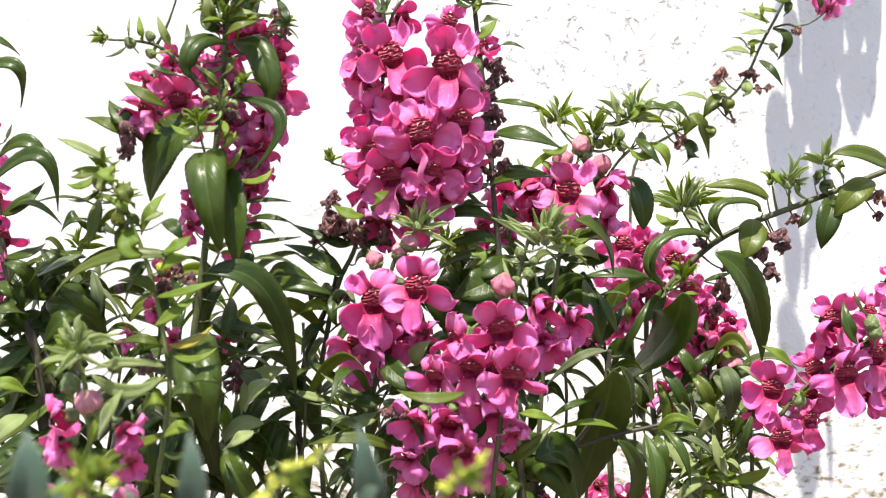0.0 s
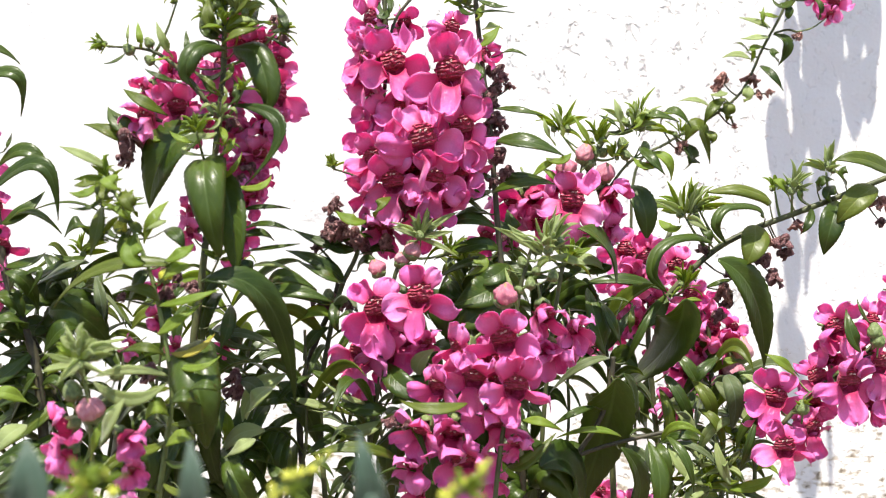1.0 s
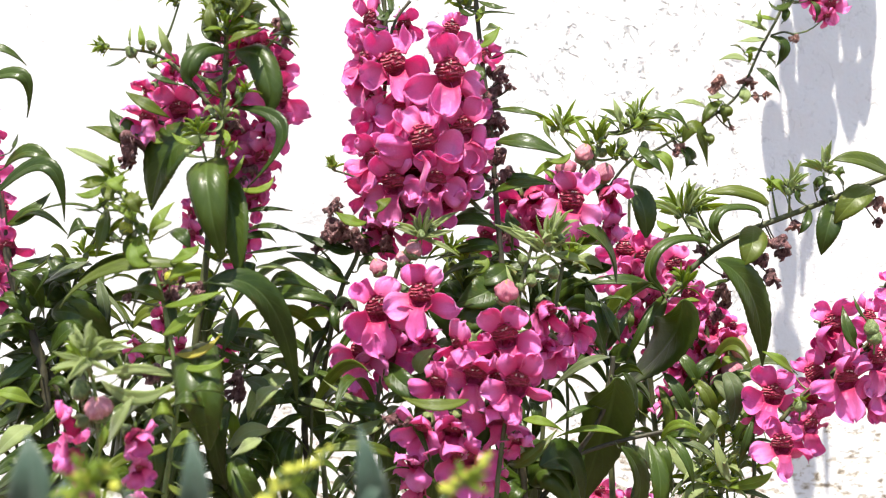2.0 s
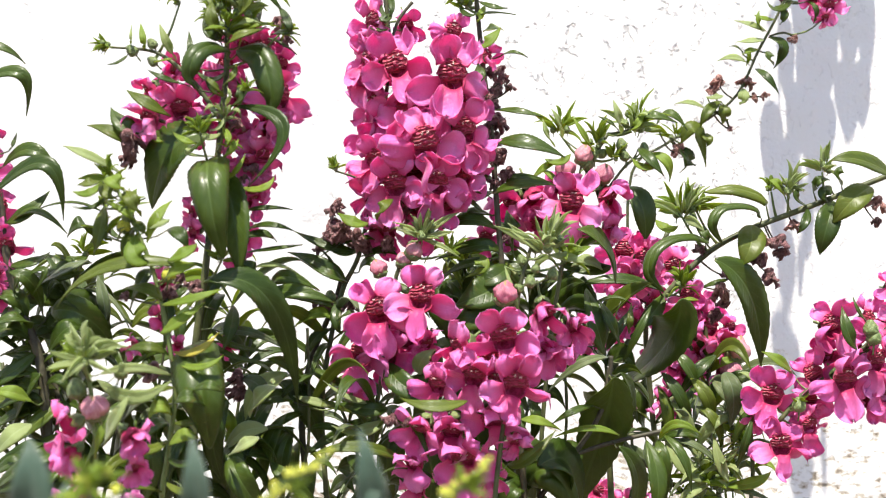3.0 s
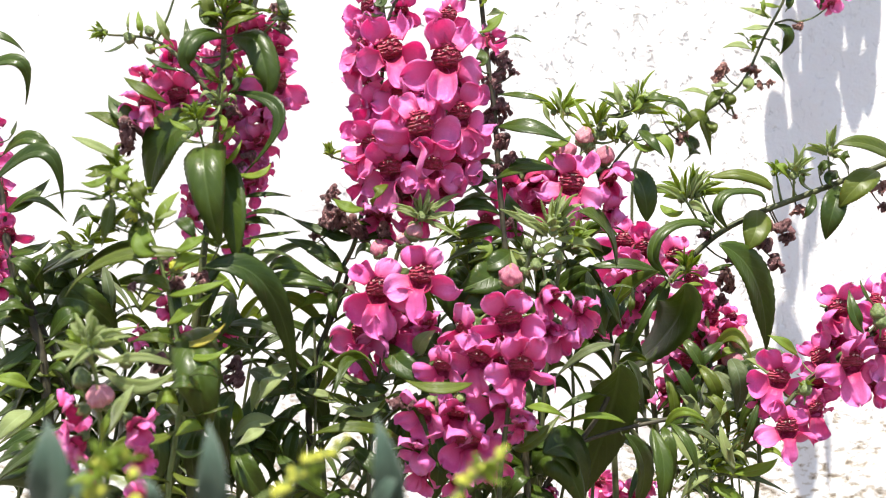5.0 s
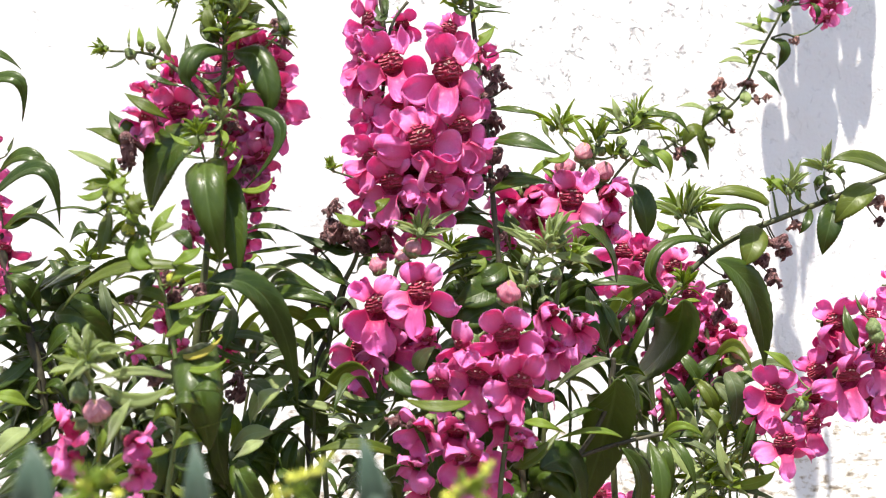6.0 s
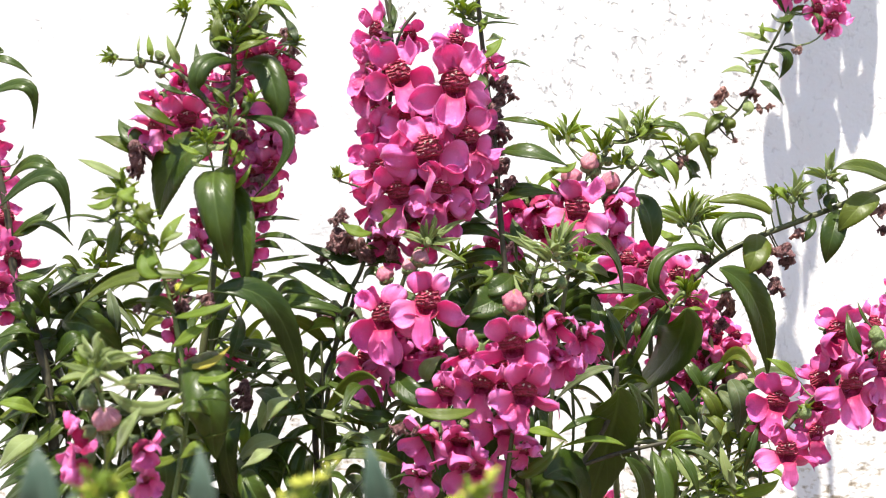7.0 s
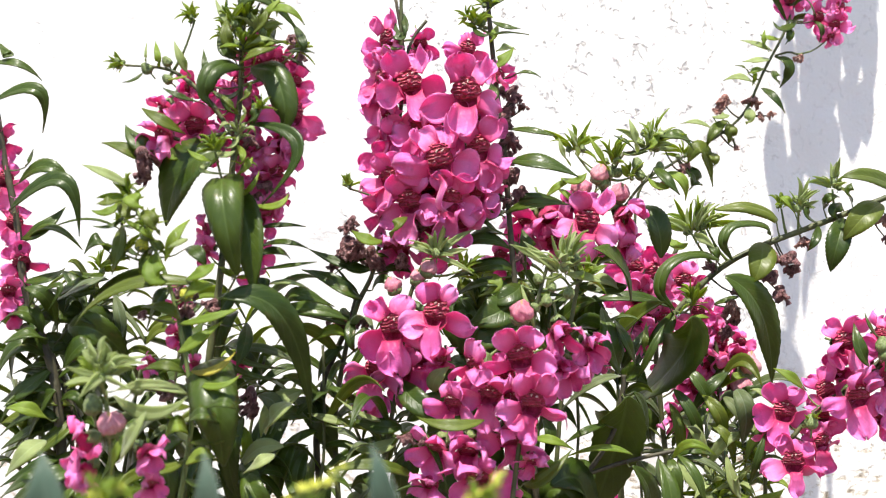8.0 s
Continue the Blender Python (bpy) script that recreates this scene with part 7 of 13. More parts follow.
leaf(stalk, (0.0121, 0.3580, 0.4798), (0.0133, 0.3538, 0.4819), (0.0129, 0.3597, 0.4867), 0.0042, 0)
leaf(stalk, (0.0128, 0.3660, 0.5043), (0.0183, 0.3602, 0.5039), (0.0262, 0.3645, 0.5042), 0.0015, -12)
footstalk(stalk, (0.0130, 0.3660, 0.5068), (0.0070, 0.3660, 0.5072), 0.00029, STEM)
leaf(stalk, (0.0070, 0.3660, 0.5072), (0.0096, 0.3570, 0.5022), (0.0125, 0.3580, 0.5034), 0.0027, -13)
footstalk(stalk, (0.0131, 0.3660, 0.5053), (0.0089, 0.3660, 0.5072), 0.00046)
shoot(stalk, (0.0089, 0.3660, 0.5072), 0.0135, -20, 14, YOUNG, 12, 3, 1)
footstalk(stalk, (0.0130, 0.3660, 0.5068), (0.0054, 0.3660, 0.5101), 0.00046)
shoot(stalk, (0.0054, 0.3660, 0.5101), 0.0097, -40, 9, YOUNG, 14, 3, 1)
shoot(stalk, (0.0128, 0.3660, 0.5140), 0.0135, 0, 12, YOUNG, 15, 3, 1)
leaf(stalk, (0.0137, 0.3660, 0.5091), (0.0183, 0.3599, 0.5058), (0.0233, 0.3639, 0.5063), 0.0023, 4)
leaf(stalk, (0.0128, 0.3660, 0.5130), (0.0164, 0.3620, 0.5158), (0.0206, 0.3681, 0.5174), 0.0023, 6)
leaf(stalk, (-0.0182, 0.3660, 0.5130), (-0.0158, 0.3571, 0.5051), (-0.0174, 0.3582, 0.5016), 0.0023, 17)
footstalk(stalk, (0.0148, 0.3660, 0.4885), (0.0164, 0.3696, 0.4909), 0.00031)
flower(stalk, (0.0162, 0.3660, 0.4902), 0.0120, 30, -10, 0, 0.8)
footstalk(stalk, (0.0161, 0.3660, 0.4784), (0.0215, 0.3660, 0.4821), 0.00029, TWIG)
withered(stalk, (0.0215, 0.3660, 0.4821), 0.0066, 10)
footstalk(stalk, (0.0166, 0.3660, 0.4750), (0.0244, 0.3660, 0.4792), 0.00029, TWIG)
withered(stalk, (0.0244, 0.3660, 0.4792), 0.0043, 6)
footstalk(stalk, (0.0166, 0.3660, 0.4750), (0.0178, 0.3660, 0.4763), 0.00029, TWIG)
withered(stalk, (0.0178, 0.3660, 0.4763), 0.0073, 12)
footstalk(stalk, (0.0177, 0.3660, 0.4658), (0.0186, 0.3660, 0.4666), 0.00029, TWIG)
withered(stalk, (0.0186, 0.3660, 0.4666), 0.0085, 3)
footstalk(stalk, (0.0181, 0.3660, 0.4607), (0.0162, 0.3660, 0.4618), 0.00029, TWIG)
withered(stalk, (0.0162, 0.3660, 0.4618), 0.0085, 5)
footstalk(stalk, (0.0185, 0.3660, 0.4540), (0.0205, 0.3660, 0.4550), 0.00029, TWIG)
withered(stalk, (0.0205, 0.3660, 0.4550), 0.0097, 29)
footstalk(stalk, (0.0190, 0.3660, 0.4464), (0.0234, 0.3660, 0.4492), 0.00029, TWIG)
withered(stalk, (0.0234, 0.3660, 0.4492), 0.0077, -4)
withered(stalk, (0.0195, 0.3660, 0.4463), 0.0058, 3)
footstalk(stalk, (0.0211, 0.3660, 0.4215), (0.0108, 0.3660, 0.4221), 0.00029)
leaf(stalk, (0.0108, 0.3660, 0.4221), (0.0145, 0.3613, 0.4183), (0.0089, 0.3667, 0.4144), 0.0050, 0, YOUNG)
footstalk(stalk, (0.0215, 0.3660, 0.4178), (0.0234, 0.3660, 0.4183), 0.00029, STEM)
leaf(stalk, (0.0234, 0.3660, 0.4183), (0.0182, 0.3595, 0.4145), (0.0107, 0.3630, 0.4125), 0.0077, -15)
leaf(stalk, (0.0224, 0.3660, 0.4125), (0.0144, 0.3575, 0.4089), (0.0049, 0.3589, 0.4050), 0.0116, -14)
leaf(stalk, (0.0224, 0.3660, 0.4047), (0.0125, 0.3580, 0.4013), (0.0049, 0.3599, 0.3955), 0.0097, -18)
leaf(stalk, (0.0234, 0.3660, 0.3970), (0.0145, 0.3601, 0.3917), (0.0031, 0.3642, 0.3894), 0.0077, -10)
footstalk(stalk, (0.0219, 0.3660, 0.4138), (0.0090, 0.3720, 0.4202), 0.00046)
shoot(stalk, (0.0090, 0.3720, 0.4202), 0.0138, -10, 9, YOUNG, 44, 1, 1)
footstalk(stalk, (0.0219, 0.3660, 0.4138), (0.0128, 0.3660, 0.4144), 0.00029)
leaf(stalk, (0.0128, 0.3660, 0.4144), (0.0116, 0.3605, 0.4088), (0.0093, 0.3650, 0.4038), 0.0046, 0, YOUNG)
footstalk(stalk, (0.0207, 0.3660, 0.4261), (0.0228, 0.3660, 0.4279), 0.00029, TWIG)
withered(stalk, (0.0228, 0.3660, 0.4279), 0.0050, 26)
flower(stalk, (0.0244, 0.3920, 0.4301), 0.0117, -10, 50, 0, 1.2)
leaf(stalk, (0.0197, 0.3720, 0.4477), (0.0128, 0.3660, 0.4488), (0.0012, 0.3760, 0.4468), 0.0026, 0, LEAF)
leaf(stalk, (0.0195, 0.3700, 0.4464), (0.0281, 0.3640, 0.4487), (0.0395, 0.3740, 0.4471), 0.0027, 10, LEAF)
leaf(stalk, (0.0189, 0.3720, 0.4442), (0.0128, 0.3660, 0.4415), (0.0062, 0.3760, 0.4377), 0.0028, 0, LEAF)
leaf(stalk, (0.0180, 0.3700, 0.4354), (0.0100, 0.3640, 0.4360), (-0.0004, 0.3740, 0.4297), 0.0051, 15, LEAF)
leaf(stalk, (0.0194, 0.3740, 0.4336), (0.0235, 0.3680, 0.4295), (0.0262, 0.3780, 0.4202), 0.0032, 0, LEAF)
leaf(stalk, (0.0323, 0.3800, 0.4483), (0.0377, 0.3740, 0.4534), (0.0444, 0.3840, 0.4563), 0.0028, 0, YOUNG)
footstalk(stalk, (0.0203, 0.3850, 0.4340), (0.0240, 0.3850, 0.4308), 0.00029, STEM)
withered(stalk, (0.0181, 0.3720, 0.4851), 0.0071, 20)
withered(stalk, (0.0197, 0.3720, 0.4796), 0.0079, -15)
withered(stalk, (0.0185, 0.3720, 0.4740), 0.0071, 30)
withered(stalk, (0.0200, 0.3720, 0.4682), 0.0083, 0)
withered(stalk, (0.0189, 0.3720, 0.4623), 0.0071, -25)
withered(stalk, (0.0212, 0.3720, 0.4862), 0.0055, 40)

# cluster
cluster = plant((-0.0171, 0.3600, 0.0000), "cluster of fresh magenta flowers under a pale leafy tip")
stem(cluster, [(-0.0171, 0.3600, 0.0000), (-0.0190, 0.3555, 0.1009), (-0.0210, 0.3510, 0.2018), (-0.0226, 0.3472, 0.2859), (-0.0235, 0.3450, 0.3363), (-0.0222, 0.3450, 0.3637), (-0.0190, 0.3450, 0.3837), (-0.0171, 0.3450, 0.3983), (-0.0146, 0.3450, 0.4147), (-0.0098, 0.3450, 0.4266)], 0.00105, 0.00060)
footstalk(cluster, (-0.0098, 0.3450, 0.4266), (-0.0066, 0.3450, 0.4271), 0.00044)
shoot(cluster, (-0.0066, 0.3450, 0.4271), 0.0191, 20, 17, PALE, 52, 3, 0.8)
footstalk(cluster, (-0.0118, 0.3450, 0.4221), (0.0030, 0.3490, 0.4230), 0.00044)
shoot(cluster, (0.0030, 0.3490, 0.4230), 0.0111, 30, 9, YOUNG, 54, 1, 1)
footstalk(cluster, (-0.0154, 0.3450, 0.4107), (-0.0199, 0.3450, 0.4142), 0.00031)
bud(cluster, (-0.0199, 0.3450, 0.4174), 0.0055, -20, 10)
footstalk(cluster, (-0.0131, 0.3450, 0.4192), (-0.0089, 0.3450, 0.4196), 0.00031)
bud(cluster, (-0.0089, 0.3450, 0.4229), 0.0055, 20, 0)
footstalk(cluster, (-0.0139, 0.3450, 0.4170), (-0.0126, 0.3450, 0.4173), 0.00031)
bud(cluster, (-0.0126, 0.3450, 0.4202), 0.0047, 0, 0)
footstalk(cluster, (-0.0168, 0.3450, 0.4011), (-0.0201, 0.3461, 0.4041), 0.00029)
flower(cluster, (-0.0197, 0.3390, 0.4044), 0.0236, -10, 5, -4, 0.15)
footstalk(cluster, (-0.0163, 0.3450, 0.4048), (-0.0062, 0.3438, 0.4087), 0.00029)
flower(cluster, (-0.0061, 0.3370, 0.4090), 0.0228, 12, 0, 6, 0.15)
footstalk(cluster, (-0.0190, 0.3450, 0.3837), (-0.0258, 0.3516, 0.3905), 0.00029)
flower(cluster, (-0.0253, 0.3450, 0.3910), 0.0219, -15, 10, 6, 0.15)
footstalk(cluster, (-0.0182, 0.3450, 0.3897), (-0.0120, 0.3551, 0.3949), 0.00029)
flower(cluster, (-0.0118, 0.3490, 0.3953), 0.0203, 8, 25, 0, 0.15)
footstalk(cluster, (-0.0185, 0.3450, 0.3872), (-0.0174, 0.3505, 0.3896), 0.00029)
flower(cluster, (-0.0171, 0.3450, 0.3901), 0.0182, 0, 20, 0, 0.15)
footstalk(cluster, (-0.0206, 0.3450, 0.3749), (-0.0267, 0.3514, 0.3812), 0.00029)
flower(cluster, (-0.0264, 0.3470, 0.3817), 0.0147, -10, 35, 0, 0.15)
flower(cluster, (-0.0045, 0.3510, 0.3933), 0.0111, 40, 30, 0, 0.15)
footstalk(cluster, (-0.0198, 0.3450, 0.3791), (-0.0158, 0.3569, 0.3844), 0.00029)
flower(cluster, (-0.0157, 0.3530, 0.3848), 0.0131, 10, 30, 0, 0.15)
footstalk(cluster, (-0.0168, 0.3450, 0.4011), (-0.0295, 0.3510, 0.4053), 0.00027, TWIG)
withered(cluster, (-0.0295, 0.3510, 0.4053), 0.0056, -1)
footstalk(cluster, (-0.0169, 0.3450, 0.4004), (-0.0262, 0.3450, 0.4020), 0.00027, STEM)
leaf(cluster, (-0.0262, 0.3450, 0.4020), (-0.0284, 0.3383, 0.4041), (-0.0332, 0.3415, 0.4012), 0.0022, 14)
footstalk(cluster, (-0.0190, 0.3450, 0.3837), (-0.0071, 0.3450, 0.3837), 0.00027)
leaf(cluster, (-0.0071, 0.3450, 0.3837), (-0.0061, 0.3407, 0.3887), (-0.0016, 0.3464, 0.3918), 0.0055, 0, PALE)
footstalk(cluster, (-0.0206, 0.3450, 0.3749), (-0.0153, 0.3450, 0.3746), 0.00027, STEM)
leaf(cluster, (-0.0153, 0.3450, 0.3746), (-0.0079, 0.3399, 0.3807), (0.0029, 0.3447, 0.3838), 0.0073, 2)
footstalk(cluster, (-0.0210, 0.3450, 0.3723), (-0.0171, 0.3450, 0.3728), 0.00027, STEM)
leaf(cluster, (-0.0171, 0.3450, 0.3728), (-0.0242, 0.3421, 0.3732), (-0.0339, 0.3491, 0.3741), 0.0055, -8)
footstalk(cluster, (-0.0216, 0.3450, 0.3686), (-0.0180, 0.3450, 0.3691), 0.00027)
leaf(cluster, (-0.0180, 0.3450, 0.3691), (-0.0259, 0.3409, 0.3661), (-0.0355, 0.3468, 0.3671), 0.0044, 0, PALE)
leaf(cluster, (-0.0122, 0.3350, 0.3579), (-0.0248, 0.3265, 0.3636), (-0.0402, 0.3280, 0.3609), 0.0042, 0, MIDDLE)
footstalk(cluster, (-0.0207, 0.3450, 0.3741), (-0.0226, 0.3450, 0.3746), 0.00027)
leaf(cluster, (-0.0226, 0.3450, 0.3746), (-0.0294, 0.3393, 0.3772), (-0.0379, 0.3435, 0.3821), 0.0018, 0, PALE)
leaf(cluster, (-0.0171, 0.3450, 0.3874), (-0.0114, 0.3358, 0.3811), (0.0011, 0.3367, 0.3757), 0.0080, 18)
dress(cluster, [(-0.0235, 0.3450, 0.3363), (-0.0222, 0.3450, 0.3637), (-0.0190, 0.3450, 0.3837)], 4, 0.0237, 0.0051, 0, 0.8, 21)

# front
front = plant((0.0220, 0.3300, 0.0000), "bright cluster of magenta flowers under a pale rosette")
stem(front, [(0.0220, 0.3300, 0.0000), (0.0204, 0.3300, 0.1020), (0.0188, 0.3300, 0.2040), (0.0175, 0.3300, 0.2890), (0.0167, 0.3300, 0.3400), (0.0199, 0.3300, 0.3714), (0.0228, 0.3300, 0.3958), (0.0248, 0.3300, 0.4115), (0.0286, 0.3300, 0.4254)], 0.00100, 0.00057)
footstalk(front, (0.0272, 0.3300, 0.4206), (0.0328, 0.3300, 0.4219), 0.00042)
shoot(front, (0.0328, 0.3300, 0.4219), 0.0262, 10, 19, PALE, 96, 3, 0.75)
footstalk(front, (0.0261, 0.3300, 0.4170), (0.0399, 0.3340, 0.4202), 0.00042)
shoot(front, (0.0399, 0.3340, 0.4202), 0.0141, 30, 10, YOUNG, 1, 2, 1)
footstalk(front, (0.0249, 0.3300, 0.4121), (0.0277, 0.3260, 0.4136), 0.00026)
pod(front, (0.0277, 0.3260, 0.4136), 0.0034, 0)
footstalk(front, (0.0266, 0.3300, 0.4188), (0.0255, 0.3300, 0.4202), 0.00026)
pod(front, (0.0255, 0.3300, 0.4202), 0.0031, -24)
footstalk(front, (0.0250, 0.3300, 0.4127), (0.0350, 0.3300, 0.4158), 0.00026)
pod(front, (0.0350, 0.3300, 0.4158), 0.0035, 29)
pod(front, (0.0246, 0.3300, 0.4115), 0.0030, -55)
footstalk(front, (0.0260, 0.3300, 0.4164), (0.0298, 0.3300, 0.4176), 0.00026)
pod(front, (0.0298, 0.3300, 0.4176), 0.0028, 30)
footstalk(front, (0.0234, 0.3300, 0.4012), (0.0195, 0.3240, 0.4056), 0.00030)
bud(front, (0.0195, 0.3240, 0.4099), 0.0072, 0, 35)
footstalk(front, (0.0261, 0.3300, 0.4170), (0.0202, 0.3300, 0.4184), 0.00026)
leaf(front, (0.0202, 0.3300, 0.4184), (0.0225, 0.3245, 0.4099), (0.0250, 0.3290, 0.4028), 0.0014, 0, PALE)
footstalk(front, (0.0226, 0.3300, 0.3940), (0.0198, 0.3287, 0.3962), 0.00028)
flower(front, (0.0194, 0.3220, 0.3967), 0.0225, 0, 17, -4, 0.3)
flower(front, (0.0054, 0.3300, 0.3933), 0.0188, -60, 25, 0, 1.0)
footstalk(front, (0.0206, 0.3300, 0.3773), (0.0106, 0.3298, 0.3845), 0.00028)
flower(front, (0.0104, 0.3240, 0.3851), 0.0192, -15, 22, 0, 0.3)
flower(front, (0.0158, 0.3400, 0.3893), 0.0165, -5, 20, 0, 0.3)
flower(front, (0.0180, 0.3380, 0.3827), 0.0150, 5, 20, 0, 0.3)
footstalk(front, (0.0210, 0.3300, 0.3807), (0.0231, 0.3264, 0.3822), 0.00028)
flower(front, (0.0227, 0.3200, 0.3830), 0.0213, 10, 22, 4, 0.3)
footstalk(front, (0.0230, 0.3300, 0.3975), (0.0329, 0.3350, 0.4025), 0.00028)
flower(front, (0.0324, 0.3300, 0.4037), 0.0180, 20, 50, 0, 1.7)
flower(front, (0.0302, 0.3360, 0.3909), 0.0176, 45, 35, 0, 0.9)
flower(front, (0.0350, 0.3340, 0.3919), 0.0155, 30, 65, 0, 1.6)
flower(front, (-0.0007, 0.3300, 0.3818), 0.0174, -35, 22, 0, 0.3)
footstalk(front, (0.0194, 0.3300, 0.3678), (0.0169, 0.3332, 0.3709), 0.00028)
flower(front, (0.0166, 0.3280, 0.3717), 0.0208, 0, 37, 0, 0.3)
flower(front, (-0.0063, 0.3300, 0.3679), 0.0182, -35, 40, 0, 0.9)
flower(front, (0.0039, 0.3340, 0.3669), 0.0192, -15, 45, 0, 0.9)
flower(front, (0.0074, 0.3340, 0.3584), 0.0215, 0, 40, 0, 0.7)
flower(front, (-0.0081, 0.3340, 0.3566), 0.0161, -25, 48, 0, 1.1)
footstalk(front, (0.0172, 0.3300, 0.3482), (0.0172, 0.3388, 0.3522), 0.00028)
flower(front, (0.0160, 0.3440, 0.3500), 0.0138, 20, 55, 0, 1.2)
flower(front, (-0.0072, 0.3420, 0.3468), 0.0137, -20, 50, 0, 1.2)
flower(front, (0.0430, 0.3400, 0.3990), 0.0150, 45, 40, 0, 1.3)
flower(front, (0.0420, 0.3460, 0.3929), 0.0130, 40, 50, 0, 1.3)
footstalk(front, (0.0167, 0.3300, 0.3382), (0.0155, 0.3418, 0.3443), 0.00028)
flower(front, (0.0040, 0.3460, 0.3434), 0.0127, 10, 50, 0, 1.2)
footstalk(front, (0.0186, 0.3300, 0.3617), (0.0239, 0.3331, 0.3639), 0.00028)
flower(front, (0.0237, 0.3300, 0.3644), 0.0126, 15, 62, 0, 0.5)
leaf(front, (0.0080, 0.3080, 0.3798), (-0.0019, 0.3036, 0.3788), (-0.0116, 0.3092, 0.3806), 0.0039, 0, MIDDLE)
withered(front, (-0.0146, 0.3300, 0.3705), 0.0059, 4)
withered(front, (-0.0102, 0.3260, 0.3711), 0.0041, 35)
footstalk(front, (0.0178, 0.3300, 0.3554), (0.0215, 0.3360, 0.3563), 0.00026)
leaf(front, (0.0215, 0.3360, 0.3563), (0.0272, 0.3304, 0.3591), (0.0364, 0.3347, 0.3671), 0.0046, 0, MIDDLE)

# pair
pair = plant((0.0491, 0.3900, 0.0000), "stem with a fresh magenta flower and closed pink buds")
stem(pair, [(0.0491, 0.3900, 0.0000), (0.0449, 0.3864, 0.0985), (0.0407, 0.3828, 0.1970), (0.0372, 0.3798, 0.2791), (0.0351, 0.3780, 0.3283), (0.0381, 0.3780, 0.3783), (0.0431, 0.3780, 0.4142), (0.0491, 0.3780, 0.4382), (0.0541, 0.3780, 0.4542), (0.0601, 0.3780, 0.4651)], 0.00098, 0.00066)
footstalk(pair, (0.0491, 0.3780, 0.4382), (0.0470, 0.3772, 0.4405), 0.00032)
flower(pair, (0.0461, 0.3700, 0.4401), 0.0238, 0, 0, 0)
footstalk(pair, (0.0530, 0.3780, 0.4512), (0.0515, 0.3780, 0.4530), 0.00034)
bud(pair, (0.0515, 0.3780, 0.4569), 0.0066, 10, 20)
footstalk(pair, (0.0509, 0.3780, 0.4445), (0.0587, 0.3780, 0.4465), 0.00034)
bud(pair, (0.0587, 0.3780, 0.4506), 0.0068, 15, 40)
footstalk(pair, (0.0503, 0.3780, 0.4423), (0.0451, 0.3780, 0.4474), 0.00034)
bud(pair, (0.0451, 0.3780, 0.4518), 0.0072, -10, 10)
pod(pair, (0.0551, 0.3780, 0.4581), 0.0040, -10)
footstalk(pair, (0.0561, 0.3780, 0.4583), (0.0581, 0.3780, 0.4581), 0.00030)
pod(pair, (0.0581, 0.3780, 0.4581), 0.0036, 58)
pod(pair, (0.0531, 0.3780, 0.4542), 0.0044, 53)
footstalk(pair, (0.0494, 0.3780, 0.4390), (0.0623, 0.3827, 0.4424), 0.00032)
flower(pair, (0.0602, 0.3780, 0.4422), 0.0190, 25, 45, 0, 1.5)
footstalk(pair, (0.0465, 0.3780, 0.4289), (0.0596, 0.3836, 0.4324), 0.00032)
flower(pair, (0.0612, 0.3800, 0.4322), 0.0150, 20, 70, 0, 1.7)
footstalk(pair, (0.0463, 0.3780, 0.4279), (0.0446, 0.3822, 0.4313), 0.00032)
flower(pair, (0.0471, 0.3800, 0.4322), 0.0140, 0, 60, 0, 1.2)
flower(pair, (0.0271, 0.3920, 0.4409), 0.0199, -40, 45, 0, 1.2)
flower(pair, (0.0350, 0.3920, 0.4430), 0.0199, 30, 55, 0, 1.3)
flower(pair, (0.0365, 0.3920, 0.4337), 0.0145, 0, 30, 0)
flower(pair, (0.0174, 0.3920, 0.4285), 0.0137, -20, 20, 0)
flower(pair, (0.0424, 0.3900, 0.4470), 0.0124, 0, 0, 0)
footstalk(pair, (0.0541, 0.3780, 0.4542), (0.0436, 0.3820, 0.4656), 0.00048)
shoot(pair, (0.0436, 0.3820, 0.4656), 0.0198, 10, 14, YOUNG, 78, 2, 0.85)
footstalk(pair, (0.0601, 0.3780, 0.4651), (0.0698, 0.3820, 0.4676), 0.00048)
shoot(pair, (0.0698, 0.3820, 0.4676), 0.0238, 20, 10, YOUNG, 80, 4, 0.85)
footstalk(pair, (0.0601, 0.3780, 0.4651), (0.0691, 0.3800, 0.4660), 0.00048)
shoot(pair, (0.0691, 0.3800, 0.4660), 0.0201, 10, 10, PALE, 82, 3, 0.8)
footstalk(pair, (0.0569, 0.3780, 0.4597), (0.0561, 0.3780, 0.4611), 0.00048)
shoot(pair, (0.0561, 0.3780, 0.4611), 0.0160, 10, 10, YOUNG, 84, 3, 1)
footstalk(pair, (0.0549, 0.3780, 0.4558), (0.0621, 0.3780, 0.4561), 0.00048)
shoot(pair, (0.0621, 0.3780, 0.4561), 0.0120, 20, 9, YOUNG, 86, 3, 1)
leaf(pair, (0.0415, 0.3780, 0.4605), (0.0379, 0.3695, 0.4641), (0.0365, 0.3709, 0.4696), 0.0024, 0, PALE)
footstalk(pair, (0.0556, 0.3780, 0.4574), (0.0441, 0.3780, 0.4637), 0.00030)
leaf(pair, (0.0441, 0.3780, 0.4637), (0.0421, 0.3688, 0.4679), (0.0392, 0.3696, 0.4729), 0.0024, 0, PALE)
leaf(pair, (0.0551, 0.3780, 0.4585), (0.0509, 0.3693, 0.4631), (0.0466, 0.3707, 0.4705), 0.0028, 0, YOUNG)
footstalk(pair, (0.0599, 0.3780, 0.4647), (0.0644, 0.3740, 0.4647), 0.00030)
